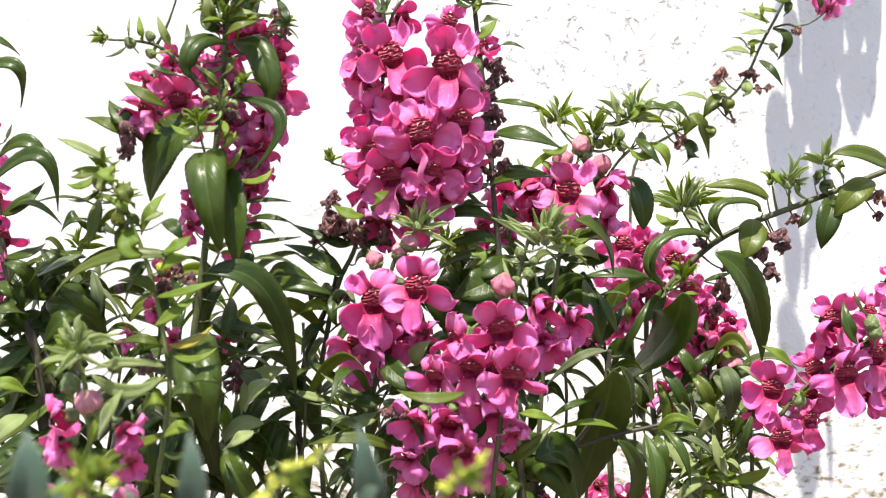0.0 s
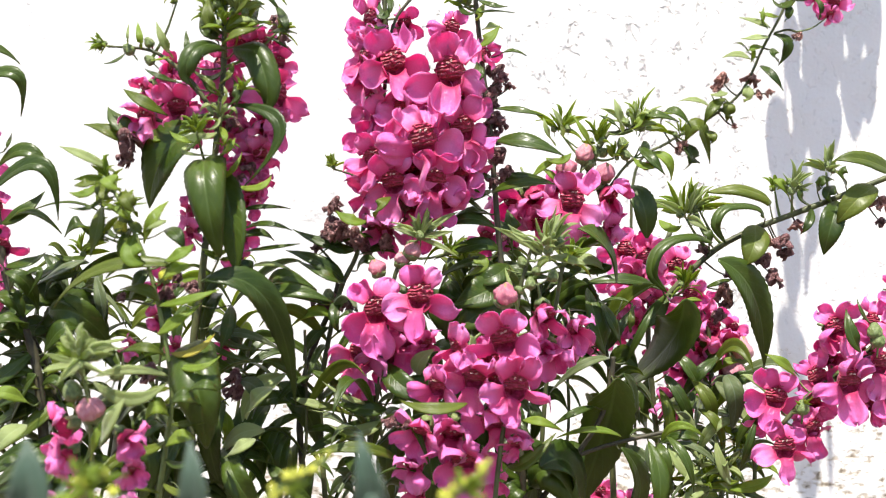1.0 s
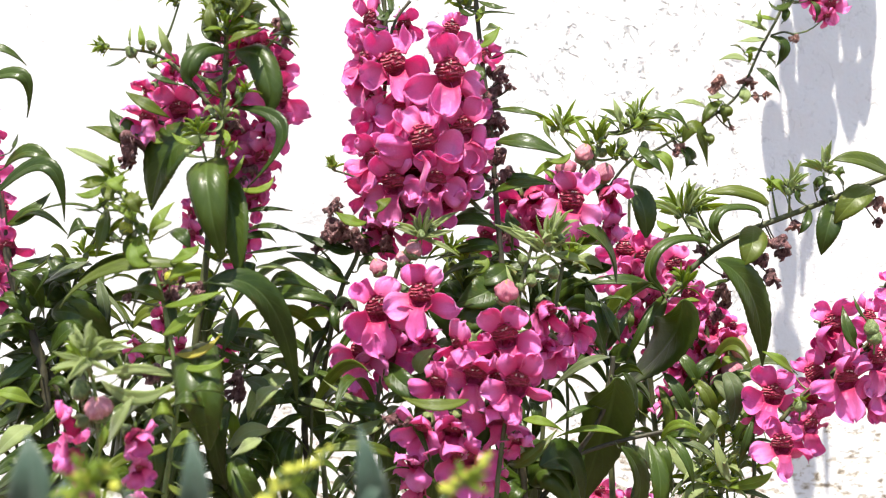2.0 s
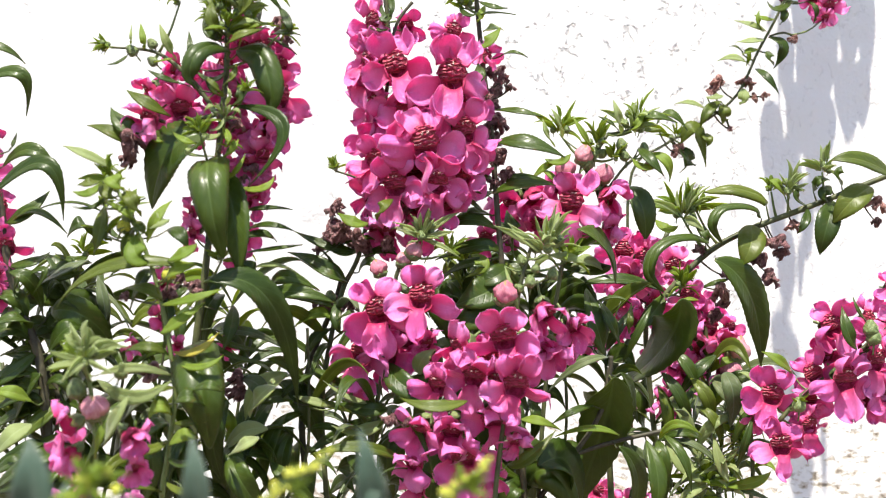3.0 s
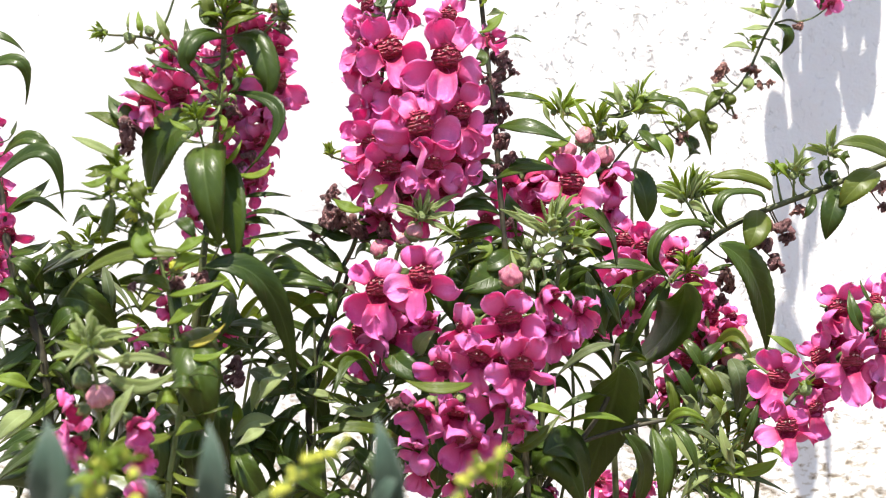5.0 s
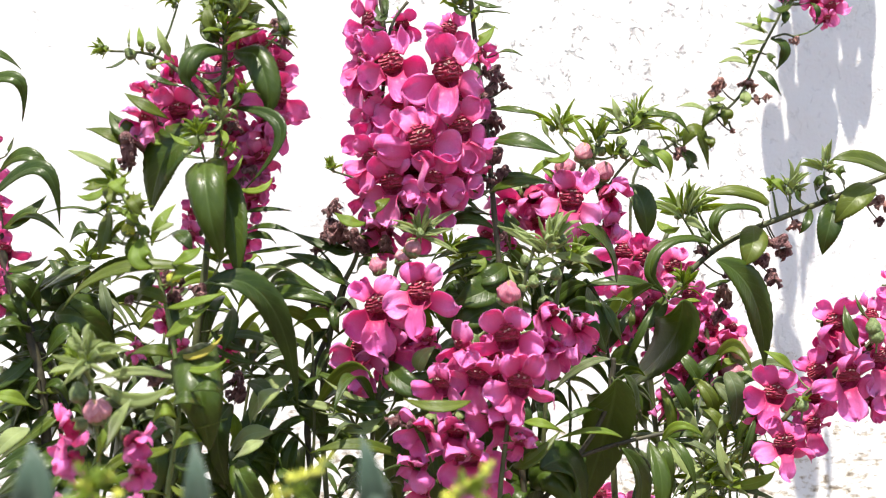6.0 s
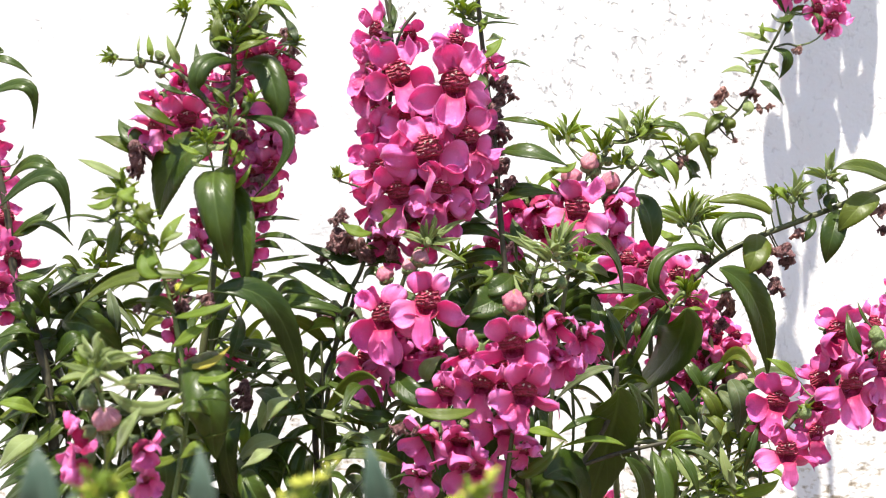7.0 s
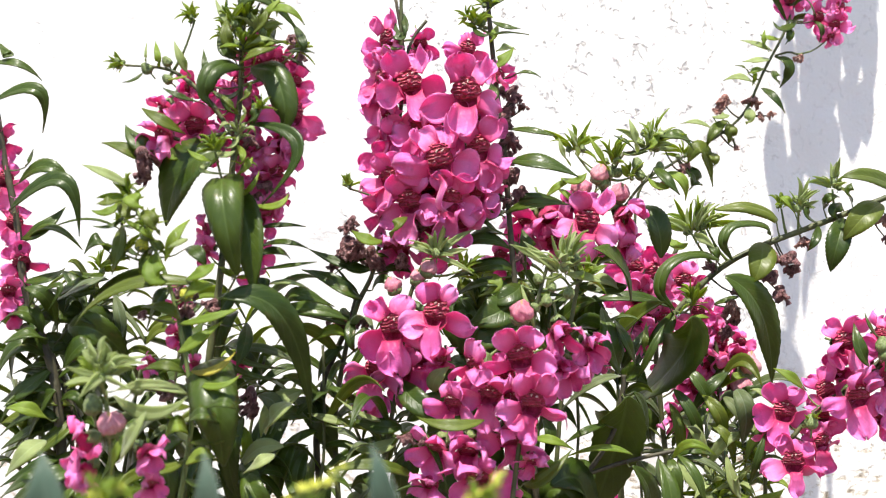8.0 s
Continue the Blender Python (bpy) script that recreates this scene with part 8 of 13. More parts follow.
leaf(pair, (0.0644, 0.3740, 0.4647), (0.0620, 0.3658, 0.4695), (0.0604, 0.3677, 0.4758), 0.0032, 0, PALE)
footstalk(pair, (0.0601, 0.3780, 0.4651), (0.0681, 0.3780, 0.4661), 0.00030)
leaf(pair, (0.0681, 0.3780, 0.4661), (0.0703, 0.3736, 0.4686), (0.0737, 0.3792, 0.4747), 0.0028, 0, YOUNG)
footstalk(pair, (0.0601, 0.3780, 0.4651), (0.0641, 0.3780, 0.4661), 0.00030, STEM)
leaf(pair, (0.0641, 0.3780, 0.4661), (0.0602, 0.3722, 0.4684), (0.0565, 0.3765, 0.4711), 0.0020, 2)
footstalk(pair, (0.0601, 0.3780, 0.4651), (0.0731, 0.3780, 0.4701), 0.00030, STEM)
leaf(pair, (0.0731, 0.3780, 0.4701), (0.0758, 0.3718, 0.4707), (0.0845, 0.3755, 0.4686), 0.0040, 0)
leaf(pair, (0.0381, 0.3780, 0.4561), (0.0421, 0.3685, 0.4543), (0.0460, 0.3691, 0.4572), 0.0040, 0, YOUNG)
leaf(pair, (0.0371, 0.3780, 0.4522), (0.0394, 0.3712, 0.4496), (0.0427, 0.3745, 0.4459), 0.0024, 0, YOUNG)
leaf(pair, (0.0750, 0.3860, 0.4280), (0.0725, 0.3835, 0.4415), (0.0661, 0.3910, 0.4466), 0.0106, 10)
leaf(pair, (0.0637, 0.3840, 0.4121), (0.0567, 0.3690, 0.4260), (0.0473, 0.3640, 0.4308), 0.0130, 15)
leaf(pair, (0.0611, 0.3780, 0.4182), (0.0526, 0.3742, 0.4172), (0.0414, 0.3805, 0.4192), 0.0060, 0)
leaf(pair, (0.0600, 0.3860, 0.3868), (0.0562, 0.3800, 0.3977), (0.0540, 0.3900, 0.4099), 0.0082, 10, LEAF, point=0.66)
leaf(pair, (0.0653, 0.3840, 0.3898), (0.0607, 0.3780, 0.3992), (0.0582, 0.3880, 0.4059), 0.0039, 0, LEAF)
footstalk(pair, (0.0460, 0.3780, 0.4269), (0.0431, 0.3780, 0.4282), 0.00030, STEM)
leaf(pair, (0.0431, 0.3780, 0.4282), (0.0448, 0.3749, 0.4360), (0.0406, 0.3819, 0.4404), 0.0040, -11)
leaf(pair, (0.0282, 0.3780, 0.4282), (0.0258, 0.3728, 0.4320), (0.0241, 0.3777, 0.4382), 0.0060, -3)
leaf(pair, (0.0591, 0.3780, 0.4162), (0.0520, 0.3699, 0.4202), (0.0464, 0.3718, 0.4182), 0.0052, 0, PALE)
stem(pair, [(0.0691, 0.3780, 0.4561), (0.0651, 0.3780, 0.4522), (0.0591, 0.3780, 0.4442)], 0.00060, 0.00040, name="twig")
footstalk(pair, (0.0691, 0.3780, 0.4561), (0.0651, 0.3780, 0.4611), 0.00030)
pod(pair, (0.0651, 0.3780, 0.4611), 0.0040, -21)
footstalk(pair, (0.0673, 0.3780, 0.4545), (0.0661, 0.3780, 0.4571), 0.00030)
pod(pair, (0.0661, 0.3780, 0.4571), 0.0036, -19)
footstalk(pair, (0.0691, 0.3780, 0.4561), (0.0731, 0.3780, 0.4601), 0.00030)
pod(pair, (0.0731, 0.3780, 0.4601), 0.0032, -13)
footstalk(pair, (0.0691, 0.3780, 0.4561), (0.0711, 0.3780, 0.4601), 0.00030, STEM)
leaf(pair, (0.0711, 0.3780, 0.4601), (0.0732, 0.3687, 0.4553), (0.0782, 0.3693, 0.4495), 0.0044, 0)
footstalk(pair, (0.0691, 0.3780, 0.4561), (0.0751, 0.3780, 0.4581), 0.00030)
leaf(pair, (0.0751, 0.3780, 0.4581), (0.0800, 0.3731, 0.4547), (0.0821, 0.3782, 0.4482), 0.0044, 0, YOUNG)
leaf(pair, (0.0691, 0.3780, 0.4561), (0.0715, 0.3697, 0.4524), (0.0769, 0.3714, 0.4536), 0.0032, 0, YOUNG)
footstalk(pair, (0.0688, 0.3780, 0.4558), (0.0741, 0.3780, 0.4532), 0.00030, TWIG)
withered(pair, (0.0741, 0.3780, 0.4532), 0.0052, 8, dry=True)
flower(pair, (0.0728, 0.4250, 0.4041), 0.0146, 5, 20, 0, 0.6)
flower(pair, (0.0773, 0.4280, 0.3958), 0.0138, -10, 25, 0, 0.6)
flower(pair, (0.0503, 0.4000, 0.3949), 0.0115, 30, 55, 0, 1.5)
flower(pair, (0.0544, 0.4020, 0.3884), 0.0102, 10, 60, 0, 1.6)
leaf(pair, (0.0626, 0.4000, 0.3864), (0.0666, 0.3940, 0.3952), (0.0743, 0.4040, 0.4031), 0.0038, 0, LEAF)
leaf(pair, (0.0714, 0.4000, 0.3927), (0.0708, 0.3940, 0.3984), (0.0730, 0.4040, 0.4042), 0.0025, 0, MIDDLE)
footstalk(pair, (0.0652, 0.4100, 0.3942), (0.0702, 0.4100, 0.4046), 0.00029, STEM)
footstalk(pair, (0.0652, 0.4100, 0.3921), (0.0741, 0.4100, 0.3968), 0.00029, STEM)
footstalk(pair, (0.0607, 0.3950, 0.3952), (0.0497, 0.3950, 0.3952), 0.00029, STEM)
footstalk(pair, (0.0597, 0.3950, 0.3889), (0.0534, 0.3950, 0.3889), 0.00029, STEM)

# drooping
drooping = plant((0.1685, 0.4200, 0.0000), "drooping spike of magenta flowers hanging past the wall")
stem(drooping, [(0.1685, 0.4200, 0.0000), (0.1703, 0.4098, 0.0979), (0.1721, 0.3996, 0.1958), (0.1737, 0.3911, 0.2774), (0.1746, 0.3860, 0.3264), (0.1786, 0.3860, 0.3774), (0.1705, 0.3860, 0.4018), (0.1583, 0.3860, 0.3917), (0.1460, 0.3860, 0.3815), (0.1317, 0.3860, 0.3713), (0.1226, 0.3860, 0.3611)], 0.00117, 0.00084)
footstalk(drooping, (0.1248, 0.3860, 0.3637), (0.1228, 0.3932, 0.3699), 0.00033)
flower(drooping, (0.1205, 0.3860, 0.3709), 0.0214, -20, -5, 8)
footstalk(drooping, (0.1226, 0.3860, 0.3611), (0.1239, 0.3870, 0.3527), 0.00033)
flower(drooping, (0.1217, 0.3800, 0.3539), 0.0207, -12, 10, 0)
footstalk(drooping, (0.1237, 0.3860, 0.3624), (0.1365, 0.3939, 0.3588), 0.00033)
flower(drooping, (0.1345, 0.3880, 0.3597), 0.0175, 20, 15, 0)
footstalk(drooping, (0.1510, 0.3860, 0.3854), (0.1450, 0.3932, 0.3953), 0.00033)
flower(drooping, (0.1423, 0.3860, 0.3957), 0.0214, 8, -5, 0)
footstalk(drooping, (0.1303, 0.3860, 0.3699), (0.1371, 0.3956, 0.3680), 0.00033)
flower(drooping, (0.1352, 0.3900, 0.3687), 0.0165, 0, 10, 0)
footstalk(drooping, (0.1436, 0.3860, 0.3797), (0.1440, 0.3972, 0.3845), 0.00033)
flower(drooping, (0.1421, 0.3920, 0.3850), 0.0155, -10, 0, 0)
footstalk(drooping, (0.1430, 0.3860, 0.3792), (0.1470, 0.3859, 0.3764), 0.00033)
flower(drooping, (0.1440, 0.3780, 0.3773), 0.0235, 10, 5, -6)
footstalk(drooping, (0.1525, 0.3860, 0.3868), (0.1595, 0.3890, 0.3828), 0.00033)
flower(drooping, (0.1566, 0.3820, 0.3835), 0.0208, 15, 5, 0)
footstalk(drooping, (0.1377, 0.3860, 0.3757), (0.1381, 0.3924, 0.3777), 0.00033)
flower(drooping, (0.1358, 0.3860, 0.3784), 0.0189, -15, -5, -20)
footstalk(drooping, (0.1599, 0.3860, 0.3932), (0.1597, 0.3956, 0.3976), 0.00033)
flower(drooping, (0.1574, 0.3900, 0.3980), 0.0165, 15, -5, 0)
flower(drooping, (0.1560, 0.3880, 0.3690), 0.0146, 20, 25, 0)
flower(drooping, (0.1623, 0.3860, 0.3713), 0.0182, 20, 10, 0)
footstalk(drooping, (0.1621, 0.3860, 0.3959), (0.1670, 0.3921, 0.3953), 0.00033)
flower(drooping, (0.1644, 0.3860, 0.3957), 0.0182, 10, 0, 3)
footstalk(drooping, (0.1515, 0.3860, 0.3859), (0.1538, 0.3956, 0.3868), 0.00033)
flower(drooping, (0.1517, 0.3900, 0.3872), 0.0165, 0, 5, 0)
footstalk(drooping, (0.1686, 0.3860, 0.4021), (0.1682, 0.3949, 0.4098), 0.00033)
flower(drooping, (0.1661, 0.3900, 0.4099), 0.0147, 10, 0, 0)
footstalk(drooping, (0.1226, 0.3860, 0.3611), (0.1327, 0.3949, 0.3566), 0.00033)
flower(drooping, (0.1310, 0.3900, 0.3574), 0.0147, 10, 30, 0)
footstalk(drooping, (0.1226, 0.3860, 0.3611), (0.1173, 0.3957, 0.3617), 0.00033)
flower(drooping, (0.1162, 0.3920, 0.3622), 0.0110, -30, 20, 0)
footstalk(drooping, (0.1263, 0.3860, 0.3655), (0.1274, 0.3780, 0.3683), 0.00031)
pod(drooping, (0.1274, 0.3780, 0.3683), 0.0048, 0)
footstalk(drooping, (0.1270, 0.3860, 0.3664), (0.1280, 0.3780, 0.3687), 0.00049)
shoot(drooping, (0.1280, 0.3780, 0.3687), 0.0080, 0, 6, YOUNG, 64, 1, 1)
footstalk(drooping, (0.1567, 0.3860, 0.3903), (0.1522, 0.3760, 0.3954), 0.00031)
pod(drooping, (0.1522, 0.3760, 0.3954), 0.0052, 0)
footstalk(drooping, (0.1546, 0.3860, 0.3885), (0.1532, 0.3760, 0.3924), 0.00031)
pod(drooping, (0.1532, 0.3760, 0.3924), 0.0052, 0)
footstalk(drooping, (0.1504, 0.3860, 0.3850), (0.1482, 0.3780, 0.3878), 0.00031, STEM)
leaf(drooping, (0.1482, 0.3780, 0.3878), (0.1432, 0.3734, 0.3946), (0.1431, 0.3788, 0.4034), 0.0052, 0)
footstalk(drooping, (0.1588, 0.3860, 0.3921), (0.1536, 0.3820, 0.3976), 0.00031, STEM)
leaf(drooping, (0.1536, 0.3820, 0.3976), (0.1476, 0.3745, 0.4014), (0.1464, 0.3771, 0.4069), 0.0018, 0)
footstalk(drooping, (0.1334, 0.3860, 0.3726), (0.1294, 0.3900, 0.3778), 0.00031)
leaf(drooping, (0.1294, 0.3900, 0.3778), (0.1225, 0.3825, 0.3834), (0.1164, 0.3851, 0.3868), 0.0045, 0, YOUNG)
footstalk(drooping, (0.1252, 0.3860, 0.3642), (0.1215, 0.3860, 0.3672), 0.00031, STEM)
leaf(drooping, (0.1215, 0.3960, 0.3672), (0.1130, 0.3960, 0.3601), (0.1100, 0.4000, 0.3495), 0.0040, 9)
footstalk(drooping, (0.1226, 0.3860, 0.3611), (0.1134, 0.3860, 0.3631), 0.00031, STEM)
leaf(drooping, (0.1134, 0.3860, 0.3631), (0.1094, 0.3828, 0.3535), (0.1087, 0.3897, 0.3440), 0.0029, -13)

# branch
branch = plant((0.0695, 0.4400, 0.0000), "slanting leafy branch with spent brown flowers")
stem(branch, [(0.0695, 0.4400, 0.0000), (0.0695, 0.4370, 0.0947), (0.0695, 0.4340, 0.1894), (0.0695, 0.4315, 0.2684), (0.0695, 0.4300, 0.3157), (0.0684, 0.4300, 0.3566), (0.0718, 0.4300, 0.3793), (0.0900, 0.4300, 0.4043), (0.1081, 0.4300, 0.4225), (0.1240, 0.4300, 0.4316), (0.1445, 0.4300, 0.4395), (0.1627, 0.4300, 0.4464), (0.1854, 0.4300, 0.4554), (0.2036, 0.4300, 0.4611)], 0.00138, 0.00113)
footstalk(branch, (0.1337, 0.4300, 0.4355), (0.1308, 0.4260, 0.4432), 0.00034)
arched_leaf(branch, [(0.1308, 0.4240, 0.4431), (0.1247, 0.4200, 0.4460), (0.1151, 0.4180, 0.4480), (0.1045, 0.4200, 0.4466)], 0.0080, 12, MIDDLE)
footstalk(branch, (0.1291, 0.4300, 0.4338), (0.1286, 0.4240, 0.4364), 0.00034, STEM)
arched_leaf(branch, [(0.1269, 0.4200, 0.4366), (0.1241, 0.4180, 0.4401), (0.1171, 0.4150, 0.4413), (0.1088, 0.4120, 0.4398), (0.1053, 0.4100, 0.4336), (0.1102, 0.4140, 0.4263)], 0.0059, 30)
footstalk(branch, (0.1265, 0.4300, 0.4327), (0.1257, 0.4280, 0.4338), 0.00034)
leaf(branch, (0.1257, 0.4280, 0.4338), (0.1223, 0.4180, 0.4257), (0.1188, 0.4180, 0.4180), 0.0113, 0, MIDDLE, point=0.84)
leaf(branch, (0.1072, 0.4140, 0.4202), (0.1232, 0.4210, 0.4058), (0.1321, 0.4380, 0.3758), 0.0144, 10)
footstalk(branch, (0.1081, 0.4300, 0.4225), (0.1052, 0.4200, 0.4269), 0.00034, STEM)
arched_leaf(branch, [(0.1065, 0.4200, 0.4269), (0.0994, 0.4180, 0.4293), (0.0897, 0.4140, 0.4281), (0.0825, 0.4110, 0.4228), (0.0810, 0.4100, 0.4146), (0.0875, 0.4140, 0.4075)], 0.0066, 30)
footstalk(branch, (0.1577, 0.4300, 0.4444), (0.1587, 0.4280, 0.4433), 0.00034)
leaf(branch, (0.1587, 0.4280, 0.4433), (0.1533, 0.4205, 0.4336), (0.1513, 0.4231, 0.4220), 0.0099, 0, point=0.86)
footstalk(branch, (0.1704, 0.4300, 0.4495), (0.1720, 0.4240, 0.4489), 0.00034)
leaf(branch, (0.1720, 0.4240, 0.4489), (0.1622, 0.4172, 0.4434), (0.1555, 0.4203, 0.4344), 0.0108, 0, MIDDLE, point=0.84)
footstalk(branch, (0.1807, 0.4300, 0.4536), (0.1814, 0.4260, 0.4535), 0.00034)
leaf(branch, (0.1814, 0.4260, 0.4535), (0.1651, 0.4160, 0.4589), (0.1534, 0.4160, 0.4589), 0.0081, -10, MIDDLE, point=0.84)
footstalk(branch, (0.1725, 0.4300, 0.4503), (0.1758, 0.4300, 0.4452), 0.00034, STEM)
leaf(branch, (0.1758, 0.4300, 0.4452), (0.1692, 0.4236, 0.4460), (0.1661, 0.4271, 0.4428), 0.0050, 17)
leaf(branch, (0.1490, 0.4300, 0.4418), (0.1423, 0.4234, 0.4448), (0.1445, 0.4268, 0.4518), 0.0032, 8)
footstalk(branch, (0.1601, 0.4300, 0.4454), (0.1581, 0.4300, 0.4498), 0.00034, STEM)
leaf(branch, (0.1581, 0.4300, 0.4498), (0.1542, 0.4255, 0.4461), (0.1581, 0.4311, 0.4430), 0.0055, 15)
leaf(branch, (0.0900, 0.3960, 0.4056), (0.0879, 0.4140, 0.3874), (0.0747, 0.4420, 0.3679), 0.0197, 0, point=0.86)
footstalk(branch, (0.0908, 0.4300, 0.4053), (0.0878, 0.4240, 0.4081), 0.00034, STEM)
leaf(branch, (0.0878, 0.4240, 0.4081), (0.0698, 0.4179, 0.4125), (0.0517, 0.4217, 0.4086), 0.0058, 10)
leaf(branch, (0.0911, 0.4300, 0.4066), (0.0840, 0.4230, 0.3979), (0.0779, 0.4261, 0.3932), 0.0068, -15)
leaf(branch, (0.1490, 0.4300, 0.4407), (0.1453, 0.4225, 0.4347), (0.1428, 0.4250, 0.4303), 0.0036, -0)
footstalk(branch, (0.1636, 0.4300, 0.4467), (0.1627, 0.4300, 0.4498), 0.00034, STEM)
leaf(branch, (0.1627, 0.4300, 0.4498), (0.1585, 0.4220, 0.4537), (0.1604, 0.4239, 0.4572), 0.0045, 1)
footstalk(branch, (0.1531, 0.4300, 0.4427), (0.1513, 0.4300, 0.4475), 0.00034, STEM)
leaf(branch, (0.1513, 0.4300, 0.4475), (0.1515, 0.4242, 0.4516), (0.1575, 0.4284, 0.4519), 0.0041, -0)
footstalk(branch, (0.1428, 0.4300, 0.4389), (0.1399, 0.4300, 0.4452), 0.00034)
leaf(branch, (0.1399, 0.4300, 0.4452), (0.1350, 0.4252, 0.4506), (0.1333, 0.4304, 0.4521), 0.0045, 0, YOUNG)
footstalk(branch, (0.1410, 0.4300, 0.4382), (0.1398, 0.4260, 0.4468), 0.00055)
shoot(branch, (0.1398, 0.4260, 0.4468), 0.0194, 10, 13, PALE, 16, 3, 0.9)
footstalk(branch, (0.1561, 0.4300, 0.4439), (0.1542, 0.4280, 0.4553), 0.00055)
shoot(branch, (0.1542, 0.4280, 0.4553), 0.0176, 10, 16, PALE, 18, 3, 0.8)
footstalk(branch, (0.1364, 0.4300, 0.4366), (0.1343, 0.4300, 0.4475), 0.00055)
shoot(branch, (0.1343, 0.4300, 0.4475), 0.0136, -10, 8, YOUNG, 20, 1, 1)
footstalk(branch, (0.1089, 0.4300, 0.4231), (0.0979, 0.4300, 0.4379), 0.00055)
shoot(branch, (0.0979, 0.4300, 0.4379), 0.0261, 0, 10, YOUNG, 22, 3, 0.8)
footstalk(branch, (0.1089, 0.4300, 0.4231), (0.0981, 0.4280, 0.4365), 0.00055)
shoot(branch, (0.0981, 0.4280, 0.4365), 0.0249, 10, 10, PALE, 24, 2, 0.8)
footstalk(branch, (0.0916, 0.4300, 0.4062), (0.0947, 0.4160, 0.4088), 0.00055)
shoot(branch, (0.0947, 0.4160, 0.4088), 0.0185, 10, 13, YOUNG, 26, 2, 1)
footstalk(branch, (0.1130, 0.4300, 0.4260), (0.1036, 0.4300, 0.4407), 0.00055)
shoot(branch, (0.1036, 0.4300, 0.4407), 0.0159, 30, 9, YOUNG, 28, 1, 1)
leaf(branch, (0.0877, 0.4300, 0.4361), (0.0913, 0.4257, 0.4326), (0.0971, 0.4314, 0.4339), 0.0045, 0, YOUNG)
footstalk(branch, (0.1103, 0.4300, 0.4241), (0.1036, 0.4300, 0.4339), 0.00034, STEM)
leaf(branch, (0.1036, 0.4300, 0.4339), (0.1060, 0.4235, 0.4303), (0.1078, 0.4269, 0.4259), 0.0036, 8)
footstalk(branch, (0.0972, 0.4300, 0.4124), (0.1059, 0.4300, 0.4089), 0.00034, STEM)
leaf(branch, (0.1059, 0.4300, 0.4089), (0.1118, 0.4266, 0.4112), (0.1181, 0.4332, 0.4122), 0.0023, -2)
footstalk(branch, (0.0916, 0.4300, 0.4062), (0.1018, 0.4180, 0.4043), 0.00034)
leaf(branch, (0.1018, 0.4180, 0.4043), (0.0969, 0.4110, 0.4050), (0.0932, 0.4141, 0.4045), 0.0018, 0, YOUNG)
footstalk(branch, (0.1318, 0.4300, 0.4348), (0.1365, 0.4300, 0.4266), 0.00034, TWIG)
withered(branch, (0.1365, 0.4300, 0.4266), 0.0082, 19)
footstalk(branch, (0.1309, 0.4300, 0.4345), (0.1381, 0.4300, 0.4225), 0.00034, TWIG)
withered(branch, (0.1381, 0.4300, 0.4225), 0.0064, 40)
footstalk(branch, (0.1210, 0.4300, 0.4302), (0.1331, 0.4300, 0.4139), 0.00034, TWIG)
withered(branch, (0.1331, 0.4300, 0.4139), 0.0077, 34)
footstalk(branch, (0.1218, 0.4300, 0.4305), (0.1290, 0.4300, 0.4207), 0.00034, TWIG)
withered(branch, (0.1290, 0.4300, 0.4207), 0.0059, 4)
footstalk(branch, (0.1410, 0.4300, 0.4382), (0.1434, 0.4300, 0.4339), 0.00034, TWIG)
withered(branch, (0.1434, 0.4300, 0.4339), 0.0059, -16)
footstalk(branch, (0.1248, 0.4300, 0.4320), (0.1274, 0.4300, 0.4282), 0.00034, TWIG)
withered(branch, (0.1274, 0.4300, 0.4282), 0.0068, 10)
footstalk(branch, (0.0988, 0.4300, 0.4140), (0.1138, 0.4300, 0.4077), 0.00034, TWIG)
withered(branch, (0.1138, 0.4300, 0.4077), 0.0086, 15)
withered(branch, (0.1150, 0.4300, 0.4021), 0.0077, 2)
footstalk(branch, (0.1051, 0.4300, 0.4200), (0.1168, 0.4300, 0.4134), 0.00034, TWIG)
withered(branch, (0.1168, 0.4300, 0.4134), 0.0055, -13)
withered(branch, (0.1115, 0.4300, 0.3975), 0.0077, -4)
footstalk(branch, (0.0924, 0.4300, 0.4071), (0.0989, 0.4247, 0.4056), 0.00036)
flower(branch, (0.0979, 0.4200, 0.4058), 0.0155, 0, 10, 0)
footstalk(branch, (0.1546, 0.4300, 0.4433), (0.1570, 0.4300, 0.4395), 0.00034, TWIG)
withered(branch, (0.1570, 0.4300, 0.4395), 0.0059, -33)
footstalk(branch, (0.1684, 0.4300, 0.4486), (0.1767, 0.4300, 0.4350), 0.00034, TWIG)
withered(branch, (0.1767, 0.4300, 0.4350), 0.0055, -17)
footstalk(branch, (0.1066, 0.4300, 0.4213), (0.1059, 0.4300, 0.4236), 0.00034, TWIG)
withered(branch, (0.1059, 0.4300, 0.4236), 0.0059, -28)
footstalk(branch, (0.0685, 0.4300, 0.3605), (0.0741, 0.4300, 0.3634), 0.00034, TWIG)
withered(branch, (0.0741, 0.4300, 0.3634), 0.0100, 13)
withered(branch, (0.1356, 0.4250, 0.4261), 0.0103, 15)
withered(branch, (0.1289, 0.4250, 0.4198), 0.0076, -20)
withered(branch, (0.1318, 0.4250, 0.4121), 0.0076, 20)
withered(branch, (0.1298, 0.4250, 0.4274), 0.0067, 0, dry=True)
withered(branch, (0.1410, 0.4250, 0.4332), 0.0058, 10, dry=True)
withered(branch, (0.1132, 0.4250, 0.4068), 0.0099, 10, dry=True)
withered(branch, (0.1747, 0.4250, 0.4416), 0.0090, 0, dry=True)

